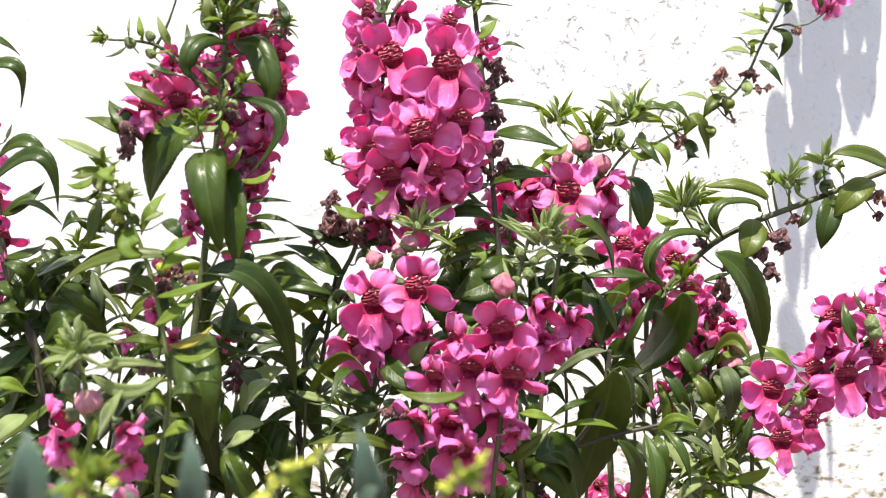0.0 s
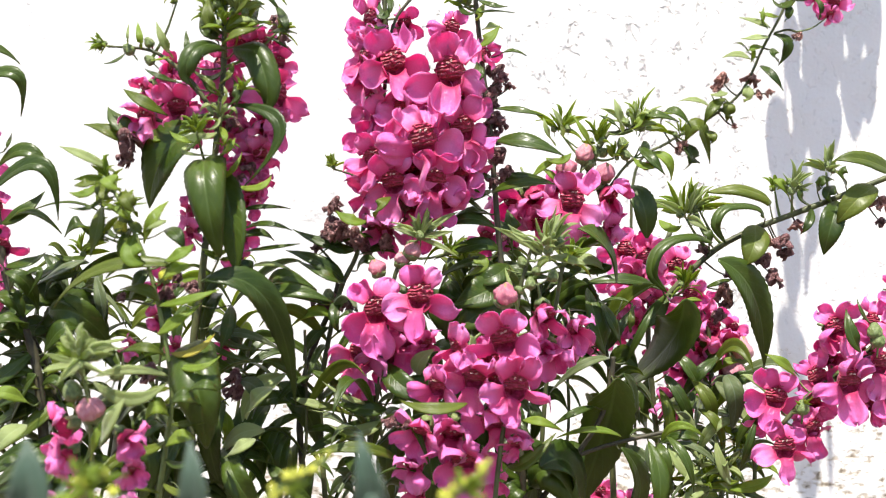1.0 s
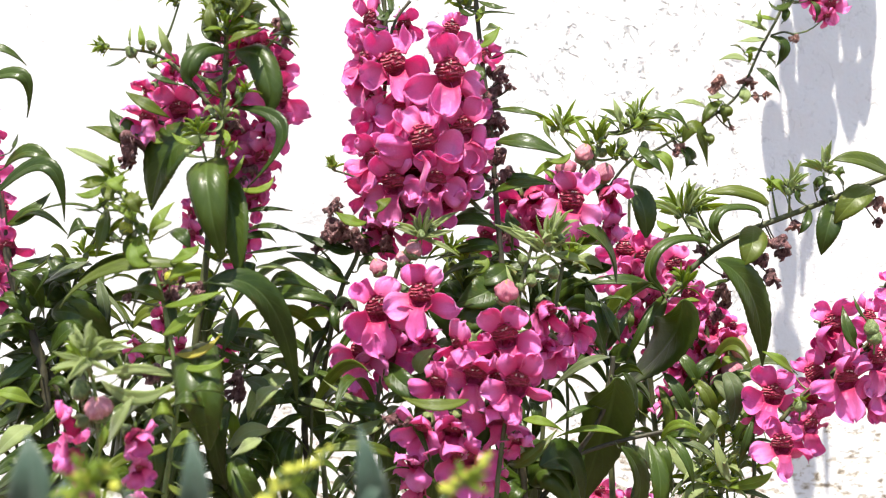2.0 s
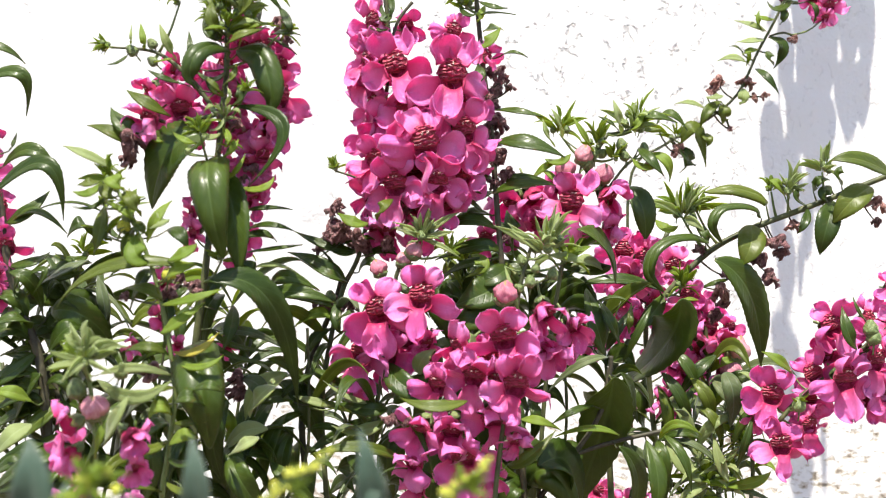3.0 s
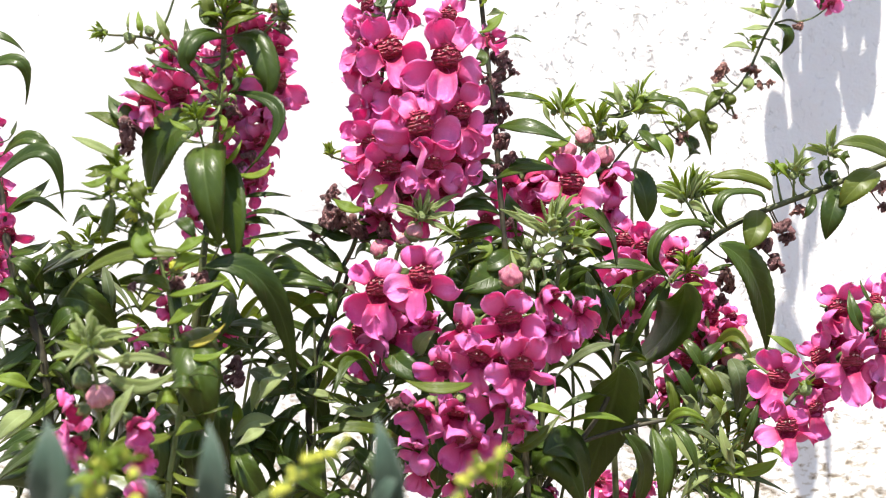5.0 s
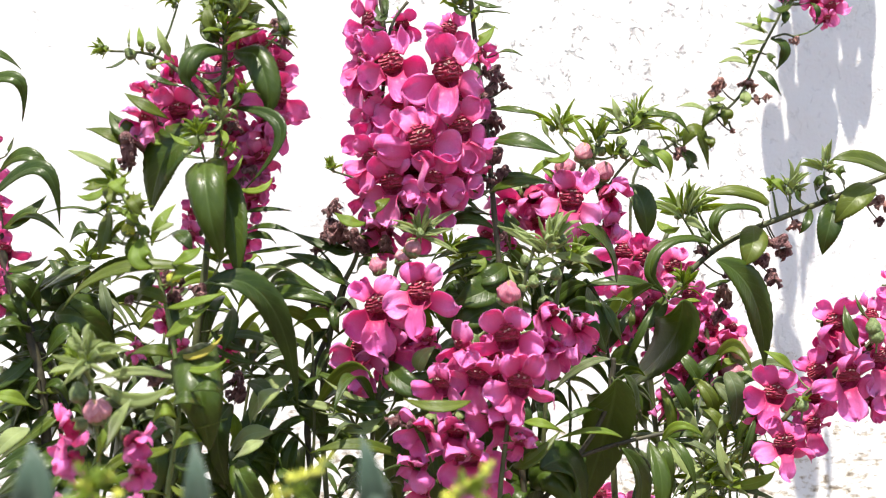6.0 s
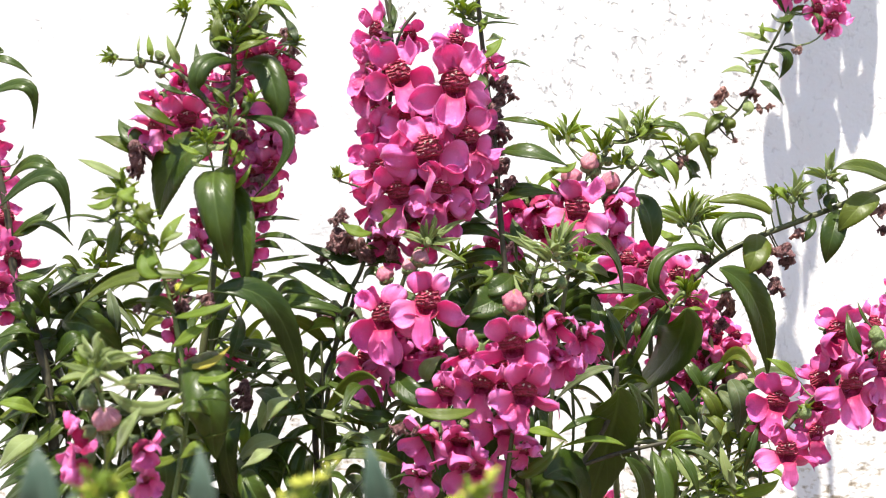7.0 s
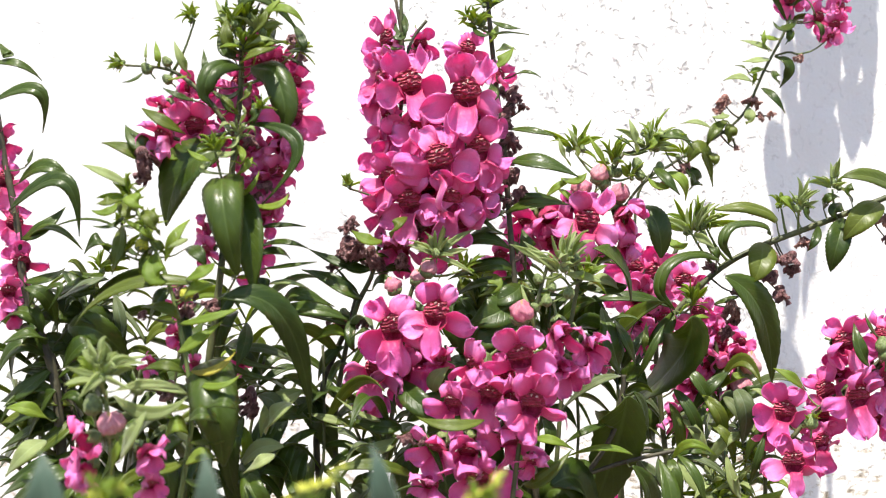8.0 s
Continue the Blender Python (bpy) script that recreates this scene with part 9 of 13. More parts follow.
# back
back = plant((0.0994, 0.5000, 0.0000), "flowering stems with pink clusters near the wall")
stem(back, [(0.0994, 0.5000, 0.0000), (0.0994, 0.4925, 0.0914), (0.0994, 0.4850, 0.1829), (0.0994, 0.4788, 0.2591), (0.0994, 0.4750, 0.3048), (0.0944, 0.4750, 0.3550), (0.0919, 0.4750, 0.3901), (0.0956, 0.4750, 0.4177), (0.1019, 0.4750, 0.4328)], 0.00165, 0.00103)
stem(back, [(0.0994, 0.5000, 0.0000), (0.1069, 0.4925, 0.0914), (0.1144, 0.4850, 0.1829), (0.1207, 0.4788, 0.2591), (0.1245, 0.4750, 0.3048), (0.1207, 0.4750, 0.3550), (0.1182, 0.4750, 0.3901), (0.1119, 0.4750, 0.4052)], 0.00144, 0.00103)
footstalk(back, (0.0950, 0.4750, 0.4148), (0.0836, 0.4822, 0.4241), 0.00040)
flower(back, (0.0823, 0.4750, 0.4240), 0.0241, -10, 0, 11)
footstalk(back, (0.0954, 0.4750, 0.4168), (0.0913, 0.4724, 0.4202), 0.00040)
flower(back, (0.0899, 0.4650, 0.4202), 0.0246, 10, 5, 0)
footstalk(back, (0.0929, 0.4750, 0.4033), (0.0836, 0.4712, 0.4103), 0.00040)
flower(back, (0.0825, 0.4650, 0.4104), 0.0206, 0, 10, 0)
footstalk(back, (0.0929, 0.4750, 0.4033), (0.0803, 0.4810, 0.4126), 0.00040)
flower(back, (0.0793, 0.4750, 0.4127), 0.0201, -15, 20, -8)
footstalk(back, (0.1119, 0.4750, 0.4052), (0.1058, 0.4813, 0.4172), 0.00040)
flower(back, (0.1044, 0.4750, 0.4172), 0.0211, 10, 5, -11)
footstalk(back, (0.1119, 0.4750, 0.4052), (0.1092, 0.4795, 0.4127), 0.00040)
flower(back, (0.1082, 0.4750, 0.4127), 0.0151, 20, 25, 6)
footstalk(back, (0.0926, 0.4750, 0.4008), (0.0894, 0.4822, 0.4050), 0.00040)
flower(back, (0.0881, 0.4750, 0.4052), 0.0241, 0, 15, -4)
footstalk(back, (0.0919, 0.4750, 0.3901), (0.0828, 0.4807, 0.3961), 0.00040)
flower(back, (0.0818, 0.4750, 0.3964), 0.0191, -10, 30, 0)
footstalk(back, (0.0922, 0.4750, 0.3969), (0.0968, 0.4810, 0.3999), 0.00040)
flower(back, (0.0956, 0.4750, 0.4002), 0.0201, 15, 20, -11)
footstalk(back, (0.0920, 0.4750, 0.3819), (0.0812, 0.4788, 0.3874), 0.00040)
flower(back, (0.0806, 0.4750, 0.3876), 0.0125, 0, 40, -8)
footstalk(back, (0.1178, 0.4750, 0.3922), (0.1147, 0.4813, 0.3948), 0.00040)
flower(back, (0.1132, 0.4750, 0.3952), 0.0211, 0, 5, 5)
footstalk(back, (0.1188, 0.4750, 0.3854), (0.1217, 0.4819, 0.3897), 0.00040)
flower(back, (0.1200, 0.4750, 0.3901), 0.0231, 5, 10, 3)
footstalk(back, (0.1196, 0.4750, 0.3755), (0.1284, 0.4803, 0.3822), 0.00040)
flower(back, (0.1270, 0.4750, 0.3826), 0.0176, 25, 20, 8)
footstalk(back, (0.0934, 0.4750, 0.3654), (0.1059, 0.4818, 0.3744), 0.00040)
flower(back, (0.1044, 0.4750, 0.3751), 0.0226, -10, 15, 11)
footstalk(back, (0.1202, 0.4750, 0.3640), (0.1108, 0.4810, 0.3694), 0.00040)
flower(back, (0.1094, 0.4750, 0.3701), 0.0201, 10, 25, -3)
footstalk(back, (0.0926, 0.4750, 0.3732), (0.1005, 0.4803, 0.3797), 0.00040)
flower(back, (0.0994, 0.4750, 0.3801), 0.0176, -10, 0, 3)
footstalk(back, (0.0945, 0.4750, 0.3531), (0.1003, 0.4795, 0.3569), 0.00040)
flower(back, (0.0994, 0.4750, 0.3575), 0.0151, 0, 30, -1)
footstalk(back, (0.1202, 0.4750, 0.3640), (0.1268, 0.4792, 0.3696), 0.00040)
flower(back, (0.1257, 0.4750, 0.3701), 0.0141, 0, 10, 0)
footstalk(back, (0.1195, 0.4750, 0.3771), (0.1168, 0.4795, 0.3797), 0.00040)
flower(back, (0.1157, 0.4750, 0.3801), 0.0151, 0, 20, -3)
footstalk(back, (0.1200, 0.4750, 0.3675), (0.1320, 0.4750, 0.3730), 0.00043)
bud(back, (0.1320, 0.4750, 0.3796), 0.0110, 10, 20)
footstalk(back, (0.1205, 0.4750, 0.3587), (0.1295, 0.4750, 0.3640), 0.00043)
bud(back, (0.1295, 0.4750, 0.3701), 0.0100, 0, 20)
footstalk(back, (0.0951, 0.4750, 0.3471), (0.1065, 0.4788, 0.3545), 0.00040)
flower(back, (0.1057, 0.4750, 0.3550), 0.0125, 0, 30, 11)
flower(back, (0.0718, 0.4750, 0.3901), 0.0151, -20, 10, 3)
flower(back, (0.0693, 0.4750, 0.3826), 0.0125, 0, 10, -9)
flower(back, (0.0705, 0.4750, 0.3174), 0.0141, -10, 0, 5)
flower(back, (0.0768, 0.4750, 0.3123), 0.0151, 0, 10, 11)
footstalk(back, (0.0994, 0.4750, 0.3048), (0.0864, 0.4795, 0.3113), 0.00040)
flower(back, (0.0856, 0.4750, 0.3123), 0.0151, 0, 10, 9)
withered(back, (0.0772, 0.4550, 0.3601), 0.0096, 5, dry=True)
footstalk(back, (0.1199, 0.4750, 0.3691), (0.1144, 0.4750, 0.3701), 0.00038, STEM)
leaf(back, (0.1144, 0.4750, 0.3701), (0.1185, 0.4711, 0.3754), (0.1226, 0.4773, 0.3824), 0.0050, -17)
leaf(back, (0.1182, 0.4750, 0.3550), (0.1258, 0.4706, 0.3655), (0.1424, 0.4763, 0.3674), 0.0075, 16)
leaf(back, (0.1195, 0.4750, 0.3500), (0.1103, 0.4682, 0.3584), (0.1011, 0.4713, 0.3580), 0.0075, -3)
leaf(back, (0.1220, 0.4750, 0.3600), (0.1296, 0.4663, 0.3685), (0.1373, 0.4675, 0.3708), 0.0065, 9)
leaf(back, (0.1207, 0.4750, 0.3701), (0.1259, 0.4710, 0.3755), (0.1376, 0.4770, 0.3749), 0.0040, 0, YOUNG)
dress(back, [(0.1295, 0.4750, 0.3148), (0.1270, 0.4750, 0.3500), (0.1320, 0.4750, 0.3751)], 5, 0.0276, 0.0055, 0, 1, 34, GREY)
footstalk(back, (0.1163, 0.4750, 0.3969), (0.1181, 0.4795, 0.4000), 0.00040)
flower(back, (0.1169, 0.4750, 0.4002), 0.0151, 0, 10, -0)
footstalk(back, (0.1192, 0.4750, 0.3814), (0.1306, 0.4792, 0.3899), 0.00040)
flower(back, (0.1295, 0.4750, 0.3901), 0.0141, 10, 20, -10)
dress(back, [(0.1245, 0.4750, 0.3048), (0.1207, 0.4750, 0.3550), (0.1182, 0.4750, 0.3901)], 6, 0.0276, 0.0065, 0.1, 0.9, 31)
dress(back, [(0.0994, 0.4750, 0.3048), (0.0944, 0.4750, 0.3550), (0.0919, 0.4750, 0.3901)], 4, 0.0276, 0.0065, 0.1, 0.6, 33)
leaf(back, (0.1146, 0.4840, 0.3701), (0.1056, 0.4780, 0.3596), (0.1016, 0.4880, 0.3419), 0.0071, 15, LEAF, point=0.66)
leaf(back, (0.1166, 0.4840, 0.3671), (0.1192, 0.4780, 0.3546), (0.1315, 0.4880, 0.3398), 0.0061, -15, LEAF, point=0.66)
leaf(back, (0.0992, 0.4680, 0.3584), (0.1094, 0.4620, 0.3582), (0.1297, 0.4720, 0.3494), 0.0062, 0, GREY)
leaf(back, (0.1197, 0.4680, 0.3671), (0.1260, 0.4620, 0.3597), (0.1372, 0.4720, 0.3449), 0.0059, 10, GREY)
leaf(back, (0.0940, 0.4860, 0.3663), (0.0903, 0.4800, 0.3543), (0.0948, 0.4900, 0.3413), 0.0077, 0, LEAF)

# climber
climber = plant((0.1205, 0.5100, 0.0000), "thin arching stem with small leaves and flowers at its tip")
stem(climber, [(0.1205, 0.5100, 0.0000), (0.1117, 0.5070, 0.0896), (0.1030, 0.5040, 0.1792), (0.0958, 0.5015, 0.2539), (0.0914, 0.5000, 0.2987), (0.0888, 0.5000, 0.4044), (0.0901, 0.5000, 0.4599), (0.1059, 0.5000, 0.4744), (0.1218, 0.5000, 0.4837), (0.1395, 0.5000, 0.4974), (0.1500, 0.5000, 0.5185), (0.1596, 0.5000, 0.5365), (0.1659, 0.5000, 0.5550), (0.1733, 0.5000, 0.5840)], 0.00078, 0.00065)
leaf(climber, (0.1537, 0.5000, 0.5278), (0.1458, 0.4963, 0.5299), (0.1394, 0.5025, 0.5334), 0.0042, 0, PALE)
leaf(climber, (0.1527, 0.5000, 0.5238), (0.1449, 0.4932, 0.5219), (0.1385, 0.4965, 0.5220), 0.0037, 0, PALE)
leaf(climber, (0.1458, 0.5000, 0.5117), (0.1365, 0.4912, 0.5137), (0.1288, 0.4925, 0.5124), 0.0042, 0, PALE)
leaf(climber, (0.1548, 0.5000, 0.5249), (0.1605, 0.4965, 0.5194), (0.1579, 0.5030, 0.5106), 0.0063, -12)
footstalk(climber, (0.1500, 0.5000, 0.5185), (0.1553, 0.5000, 0.5180), 0.00040, STEM)
leaf(climber, (0.1553, 0.5000, 0.5180), (0.1541, 0.4960, 0.5146), (0.1581, 0.5020, 0.5118), 0.0048, -12)
leaf(climber, (0.1485, 0.5000, 0.5101), (0.1515, 0.4911, 0.5046), (0.1571, 0.4922, 0.4970), 0.0037, 11)
leaf(climber, (0.1500, 0.5000, 0.5191), (0.1437, 0.4935, 0.5173), (0.1413, 0.4971, 0.5159), 0.0032, 0, YOUNG)
footstalk(climber, (0.1480, 0.5000, 0.5140), (0.1429, 0.5000, 0.5167), 0.00040, STEM)
leaf(climber, (0.1429, 0.5000, 0.5167), (0.1386, 0.4939, 0.5189), (0.1355, 0.4979, 0.5202), 0.0021, 10)
leaf(climber, (0.1442, 0.5000, 0.5114), (0.1446, 0.4966, 0.5160), (0.1438, 0.5031, 0.5197), 0.0021, 0, YOUNG)
leaf(climber, (0.1522, 0.5000, 0.5273), (0.1480, 0.4932, 0.5310), (0.1495, 0.4963, 0.5370), 0.0026, 0, YOUNG)
leaf(climber, (0.1574, 0.5000, 0.5333), (0.1506, 0.4949, 0.5327), (0.1481, 0.4998, 0.5354), 0.0032, 0, YOUNG)
footstalk(climber, (0.1346, 0.5000, 0.4925), (0.1323, 0.5000, 0.4948), 0.00040)
leaf(climber, (0.1323, 0.5000, 0.4948), (0.1243, 0.4920, 0.4891), (0.1211, 0.4940, 0.4816), 0.0053, 0, MIDDLE)
leaf(climber, (0.1323, 0.5000, 0.4929), (0.1332, 0.4964, 0.4885), (0.1334, 0.5028, 0.4840), 0.0063, 0, MIDDLE)
footstalk(climber, (0.1273, 0.5000, 0.4873), (0.1252, 0.5000, 0.4911), 0.00040)
leaf(climber, (0.1252, 0.5000, 0.4911), (0.1170, 0.4964, 0.4937), (0.1110, 0.5028, 0.4938), 0.0032, 0, PALE)
footstalk(climber, (0.1100, 0.5000, 0.4771), (0.1129, 0.4960, 0.4748), 0.00040)
leaf(climber, (0.1129, 0.4960, 0.4748), (0.1190, 0.4940, 0.4808), (0.1257, 0.5020, 0.4640), 0.0089, 0, MIDDLE)
footstalk(climber, (0.1087, 0.5000, 0.4763), (0.1112, 0.5000, 0.4736), 0.00040, STEM)
leaf(climber, (0.1112, 0.5000, 0.4736), (0.1173, 0.5000, 0.4673), (0.1148, 0.5100, 0.4620), 0.0079, 0)
leaf(climber, (0.1429, 0.5000, 0.5008), (0.1413, 0.4945, 0.4960), (0.1408, 0.4989, 0.4928), 0.0053, 0, PALE)
footstalk(climber, (0.1306, 0.5000, 0.4895), (0.1257, 0.5000, 0.4969), 0.00040)
leaf(climber, (0.1257, 0.5000, 0.4969), (0.1278, 0.4928, 0.4958), (0.1325, 0.4955, 0.4967), 0.0048, 0, PALE)
footstalk(climber, (0.1203, 0.5000, 0.4827), (0.1231, 0.5000, 0.4797), 0.00040)
leaf(climber, (0.1231, 0.5000, 0.4797), (0.1245, 0.4929, 0.4763), (0.1242, 0.4959, 0.4727), 0.0048, 0, MIDDLE)
footstalk(climber, (0.1093, 0.5000, 0.4767), (0.1131, 0.5000, 0.4731), 0.00040, TWIG)
withered(climber, (0.1131, 0.5000, 0.4731), 0.0063, 8, dry=True)
shoot(climber, (0.1112, 0.5000, 0.4771), 0.0159, 0, 8, YOUNG, 65, 2, 0.8)
footstalk(climber, (0.1066, 0.5000, 0.4749), (0.1012, 0.4960, 0.4832), 0.00040, STEM)
leaf(climber, (0.1012, 0.4960, 0.4832), (0.1058, 0.4874, 0.4872), (0.1139, 0.4888, 0.4797), 0.0058, 0)
stem(climber, [(0.1553, 0.5000, 0.5254), (0.1614, 0.5000, 0.5270), (0.1659, 0.5000, 0.5259)], 0.00053, 0.00053, name="twig")
footstalk(climber, (0.1659, 0.5000, 0.5259), (0.1670, 0.5000, 0.5238), 0.00040, TWIG)
withered(climber, (0.1670, 0.5000, 0.5238), 0.0053, 1, dry=True)
footstalk(climber, (0.1382, 0.5000, 0.4959), (0.1310, 0.5000, 0.5027), 0.00040, TWIG)
withered(climber, (0.1310, 0.5000, 0.5027), 0.0106, -16, dry=True)
footstalk(climber, (0.1338, 0.5000, 0.4919), (0.1279, 0.5000, 0.4995), 0.00040, TWIG)
withered(climber, (0.1279, 0.5000, 0.4995), 0.0079, -13, dry=True)
withered(climber, (0.1442, 0.5000, 0.5035), 0.0085, -14, dry=True)
footstalk(climber, (0.1401, 0.5000, 0.4982), (0.1482, 0.5000, 0.4969), 0.00040, TWIG)
withered(climber, (0.1482, 0.5000, 0.4969), 0.0058, 27, dry=True)
footstalk(climber, (0.1407, 0.5000, 0.4990), (0.1530, 0.5000, 0.4974), 0.00040, TWIG)
withered(climber, (0.1530, 0.5000, 0.4974), 0.0048, -26, dry=True)
footstalk(climber, (0.1059, 0.5000, 0.4744), (0.1112, 0.5000, 0.4705), 0.00040, TWIG)
withered(climber, (0.1112, 0.5000, 0.4705), 0.0069, -21, dry=True)
footstalk(climber, (0.1289, 0.5000, 0.4884), (0.1363, 0.5000, 0.4816), 0.00040, TWIG)
withered(climber, (0.1363, 0.5000, 0.4816), 0.0042, -27, dry=True)
stem(climber, [(0.1284, 0.5000, 0.4903), (0.1342, 0.5000, 0.4868), (0.1363, 0.5000, 0.4821)], 0.00053, 0.00053, name="twig")
flower(climber, (0.1833, 0.5000, 0.5394), 0.0159, 10, 20, -12)
footstalk(climber, (0.1620, 0.5000, 0.5425), (0.1775, 0.5044, 0.5445), 0.00042)
flower(climber, (0.1759, 0.5000, 0.5434), 0.0148, 0, 10, -2)
footstalk(climber, (0.1659, 0.5000, 0.5259), (0.1824, 0.5032, 0.5348), 0.00042)
flower(climber, (0.1812, 0.5000, 0.5341), 0.0106, 0, 40, 8)
footstalk(climber, (0.1645, 0.5000, 0.5503), (0.1643, 0.5048, 0.5525), 0.00042)
flower(climber, (0.1627, 0.5000, 0.5513), 0.0159, -10, 10, 10)
footstalk(climber, (0.1662, 0.5000, 0.5560), (0.1723, 0.5048, 0.5579), 0.00042)
flower(climber, (0.1707, 0.5000, 0.5566), 0.0159, 0, 10, -0)
footstalk(climber, (0.1656, 0.5000, 0.5540), (0.1829, 0.5048, 0.5579), 0.00042)
flower(climber, (0.1812, 0.5000, 0.5566), 0.0159, 20, 0, -2)
flower(climber, (0.1865, 0.5000, 0.5486), 0.0132, 25, 10, 9)
footstalk(climber, (0.1674, 0.5000, 0.5606), (0.1629, 0.5048, 0.5659), 0.00042)
flower(climber, (0.1614, 0.5000, 0.5645), 0.0159, -20, 0, 1)
footstalk(climber, (0.1694, 0.5000, 0.5682), (0.1771, 0.5034, 0.5708), 0.00042)
flower(climber, (0.1759, 0.5000, 0.5698), 0.0114, 0, 0, 1)
flower(climber, (0.1891, 0.5000, 0.5698), 0.0114, 10, 0, 4)
footstalk(climber, (0.1720, 0.5000, 0.5789), (0.1665, 0.5034, 0.5841), 0.00042)
flower(climber, (0.1654, 0.5000, 0.5830), 0.0114, -10, 0, -10)
footstalk(climber, (0.1733, 0.5000, 0.5840), (0.1851, 0.5034, 0.5868), 0.00042)
flower(climber, (0.1839, 0.5000, 0.5856), 0.0114, 10, 0, 8)
leaf(climber, (0.1614, 0.5000, 0.5391), (0.1603, 0.4942, 0.5338), (0.1596, 0.4985, 0.5303), 0.0042, -14)
footstalk(climber, (0.1617, 0.5000, 0.5417), (0.1654, 0.5000, 0.5418), 0.00040, STEM)
leaf(climber, (0.1654, 0.5000, 0.5418), (0.1570, 0.4943, 0.5365), (0.1539, 0.4987, 0.5415), 0.0053, 15)
footstalk(climber, (0.1617, 0.5000, 0.5417), (0.1733, 0.5000, 0.5418), 0.00040, STEM)
leaf(climber, (0.1733, 0.5000, 0.5418), (0.1757, 0.4956, 0.5368), (0.1763, 0.5012, 0.5315), 0.0032, -6)
footstalk(climber, (0.1723, 0.5000, 0.5802), (0.1743, 0.5029, 0.5813), 0.00042)
flower(climber, (0.1733, 0.5000, 0.5803), 0.0095, 0, 0, 10)
dress(climber, [(0.1596, 0.5000, 0.5365), (0.1659, 0.5000, 0.5550), (0.1693, 0.5000, 0.5735)], 4, 0.0211, 0.0053, 0.1, 0.9, 41)

# overhang: out of view, added to cast the shadow on the wall
overhang = plant((0.2613, 0.5450, 0.0000), "unseen leafy stem hanging over, its leaves laid out to shade the wall")
stem(overhang, [(0.2613, 0.5450, 0.0000), (0.2630, 0.5435, 0.0867), (0.2648, 0.5420, 0.1734), (0.2662, 0.5408, 0.2457), (0.2670, 0.5400, 0.2890), (0.2727, 0.5400, 0.4888), (0.2670, 0.5400, 0.6314), (0.2585, 0.5400, 0.8608), (0.2399, 0.5400, 0.8574), (0.2145, 0.5400, 0.8557), (0.1909, 0.5400, 0.8505), (0.1809, 0.5400, 0.8337)], 0.00187, 0.00140)
OVER_STRANDS = ((0.1905, 0.66), (0.2065, 0.70), (0.2250, 0.74), (0.2420, 0.76))
for strand_x, strand_low in OVER_STRANDS:
    stem(overhang, [(strand_x + 0.004, 0.5400, 0.8560), (strand_x + 0.001, 0.5550, 0.8200), (strand_x, 0.5600, 0.7700), (strand_x + 0.001, 0.5580, strand_low)], 0.00100, 0.00060, name="twig")


def reaching_leaf(x, top, bottom, wide, seed, near=0.052):
    """A leaf of the hanging strands that reaches out from the wall; its shade falls on the wall from top down to bottom, wide across."""
    rng = random.Random(seed)
    slope, drift = SUN_FROM.z / -SUN_FROM.y, SUN_FROM.x / SUN_FROM.y
    reach = min(0.030, max(0.010, (top - bottom) / slope * 0.92))
    y0 = WALL_Y - near
    y1 = y0 - reach
    base = Vector((x - drift * near, y0, top + slope * near))
    tip = Vector((x - drift * (near + reach) + rng.uniform(-0.002, 0.002), y1, bottom + slope * (near + reach)))
    mid = (base + tip) / 2 + Vector((rng.uniform(-0.001, 0.001), 0, 0.0015))
    leaf(overhang, base, mid, tip, wide, rng.uniform(-14, 14), LEAF, 0.12, rng.uniform(0.55, 0.8), ref=Vector((0, -0.25, 0.97)))
    near_twig = min(OVER_STRANDS, key=lambda q: abs(q[0] - base.x))
    footstalk(overhang, (near_twig[0] + 0.0005, 0.5590, min(0.82, max(near_twig[1] + 0.002, base.z - 0.004))), base, 0.00030, STEM)


# leaf places worked back from the shadow strips wanted on the wall
for k, (shade_x, top, bottom, wide, gap) in enumerate((
        (0.2075, 0.566, 0.516, 0.0095, 0.050), (0.2170, 0.600, 0.548, 0.0105, 0.055), (0.2220, 0.568, 0.500, 0.0135, 0.060), (0.2325, 0.580, 0.512, 0.0135, 0.050),
        (0.2340, 0.600, 0.549, 0.0120, 0.064), (0.2455, 0.600, 0.528, 0.0130, 0.052), (0.2555, 0.600, 0.524, 0.0105, 0.058), (0.2010, 0.518, 0.458, 0.0125, 0.062),
        (0.2165, 0.512, 0.482, 0.0080, 0.054), (0.2240, 0.518, 0.464, 0.0115, 0.066), (0.2325, 0.522, 0.478, 0.0110, 0.050), (0.2455, 0.542, 0.487, 0.0140, 0.062),
        (0.2540, 0.540, 0.498, 0.0090, 0.054), (0.2030, 0.480, 0.424, 0.0095, 0.075), (0.2140, 0.486, 0.438, 0.0085, 0.080), (0.2265, 0.488, 0.446, 0.0090, 0.070),
        (0.2215, 0.466, 0.418, 0.0070, 0.084), (0.2080, 0.440, 0.386, 0.0105, 0.100), (0.2175, 0.434, 0.394, 0.0038, 0.096), (0.2040, 0.392, 0.344, 0.0105, 0.120),
        (0.2110, 0.378, 0.330, 0.0085, 0.124), (0.2080, 0.352, 0.304, 0.0070, 0.130), (0.2165, 0.320, 0.262, 0.0150, 0.140), (0.2290, 0.326, 0.274, 0.0035, 0.136),
        (0.2120, 0.530, 0.484, 0.0090, 0.060), (0.2100, 0.498, 0.450, 0.0080, 0.068), (0.2290, 0.556, 0.505, 0.0090, 0.056), (0.2180, 0.556, 0.508, 0.0070, 0.048))):
    reaching_leaf(shade_x, top, bottom, wide * 1.17, k, gap)

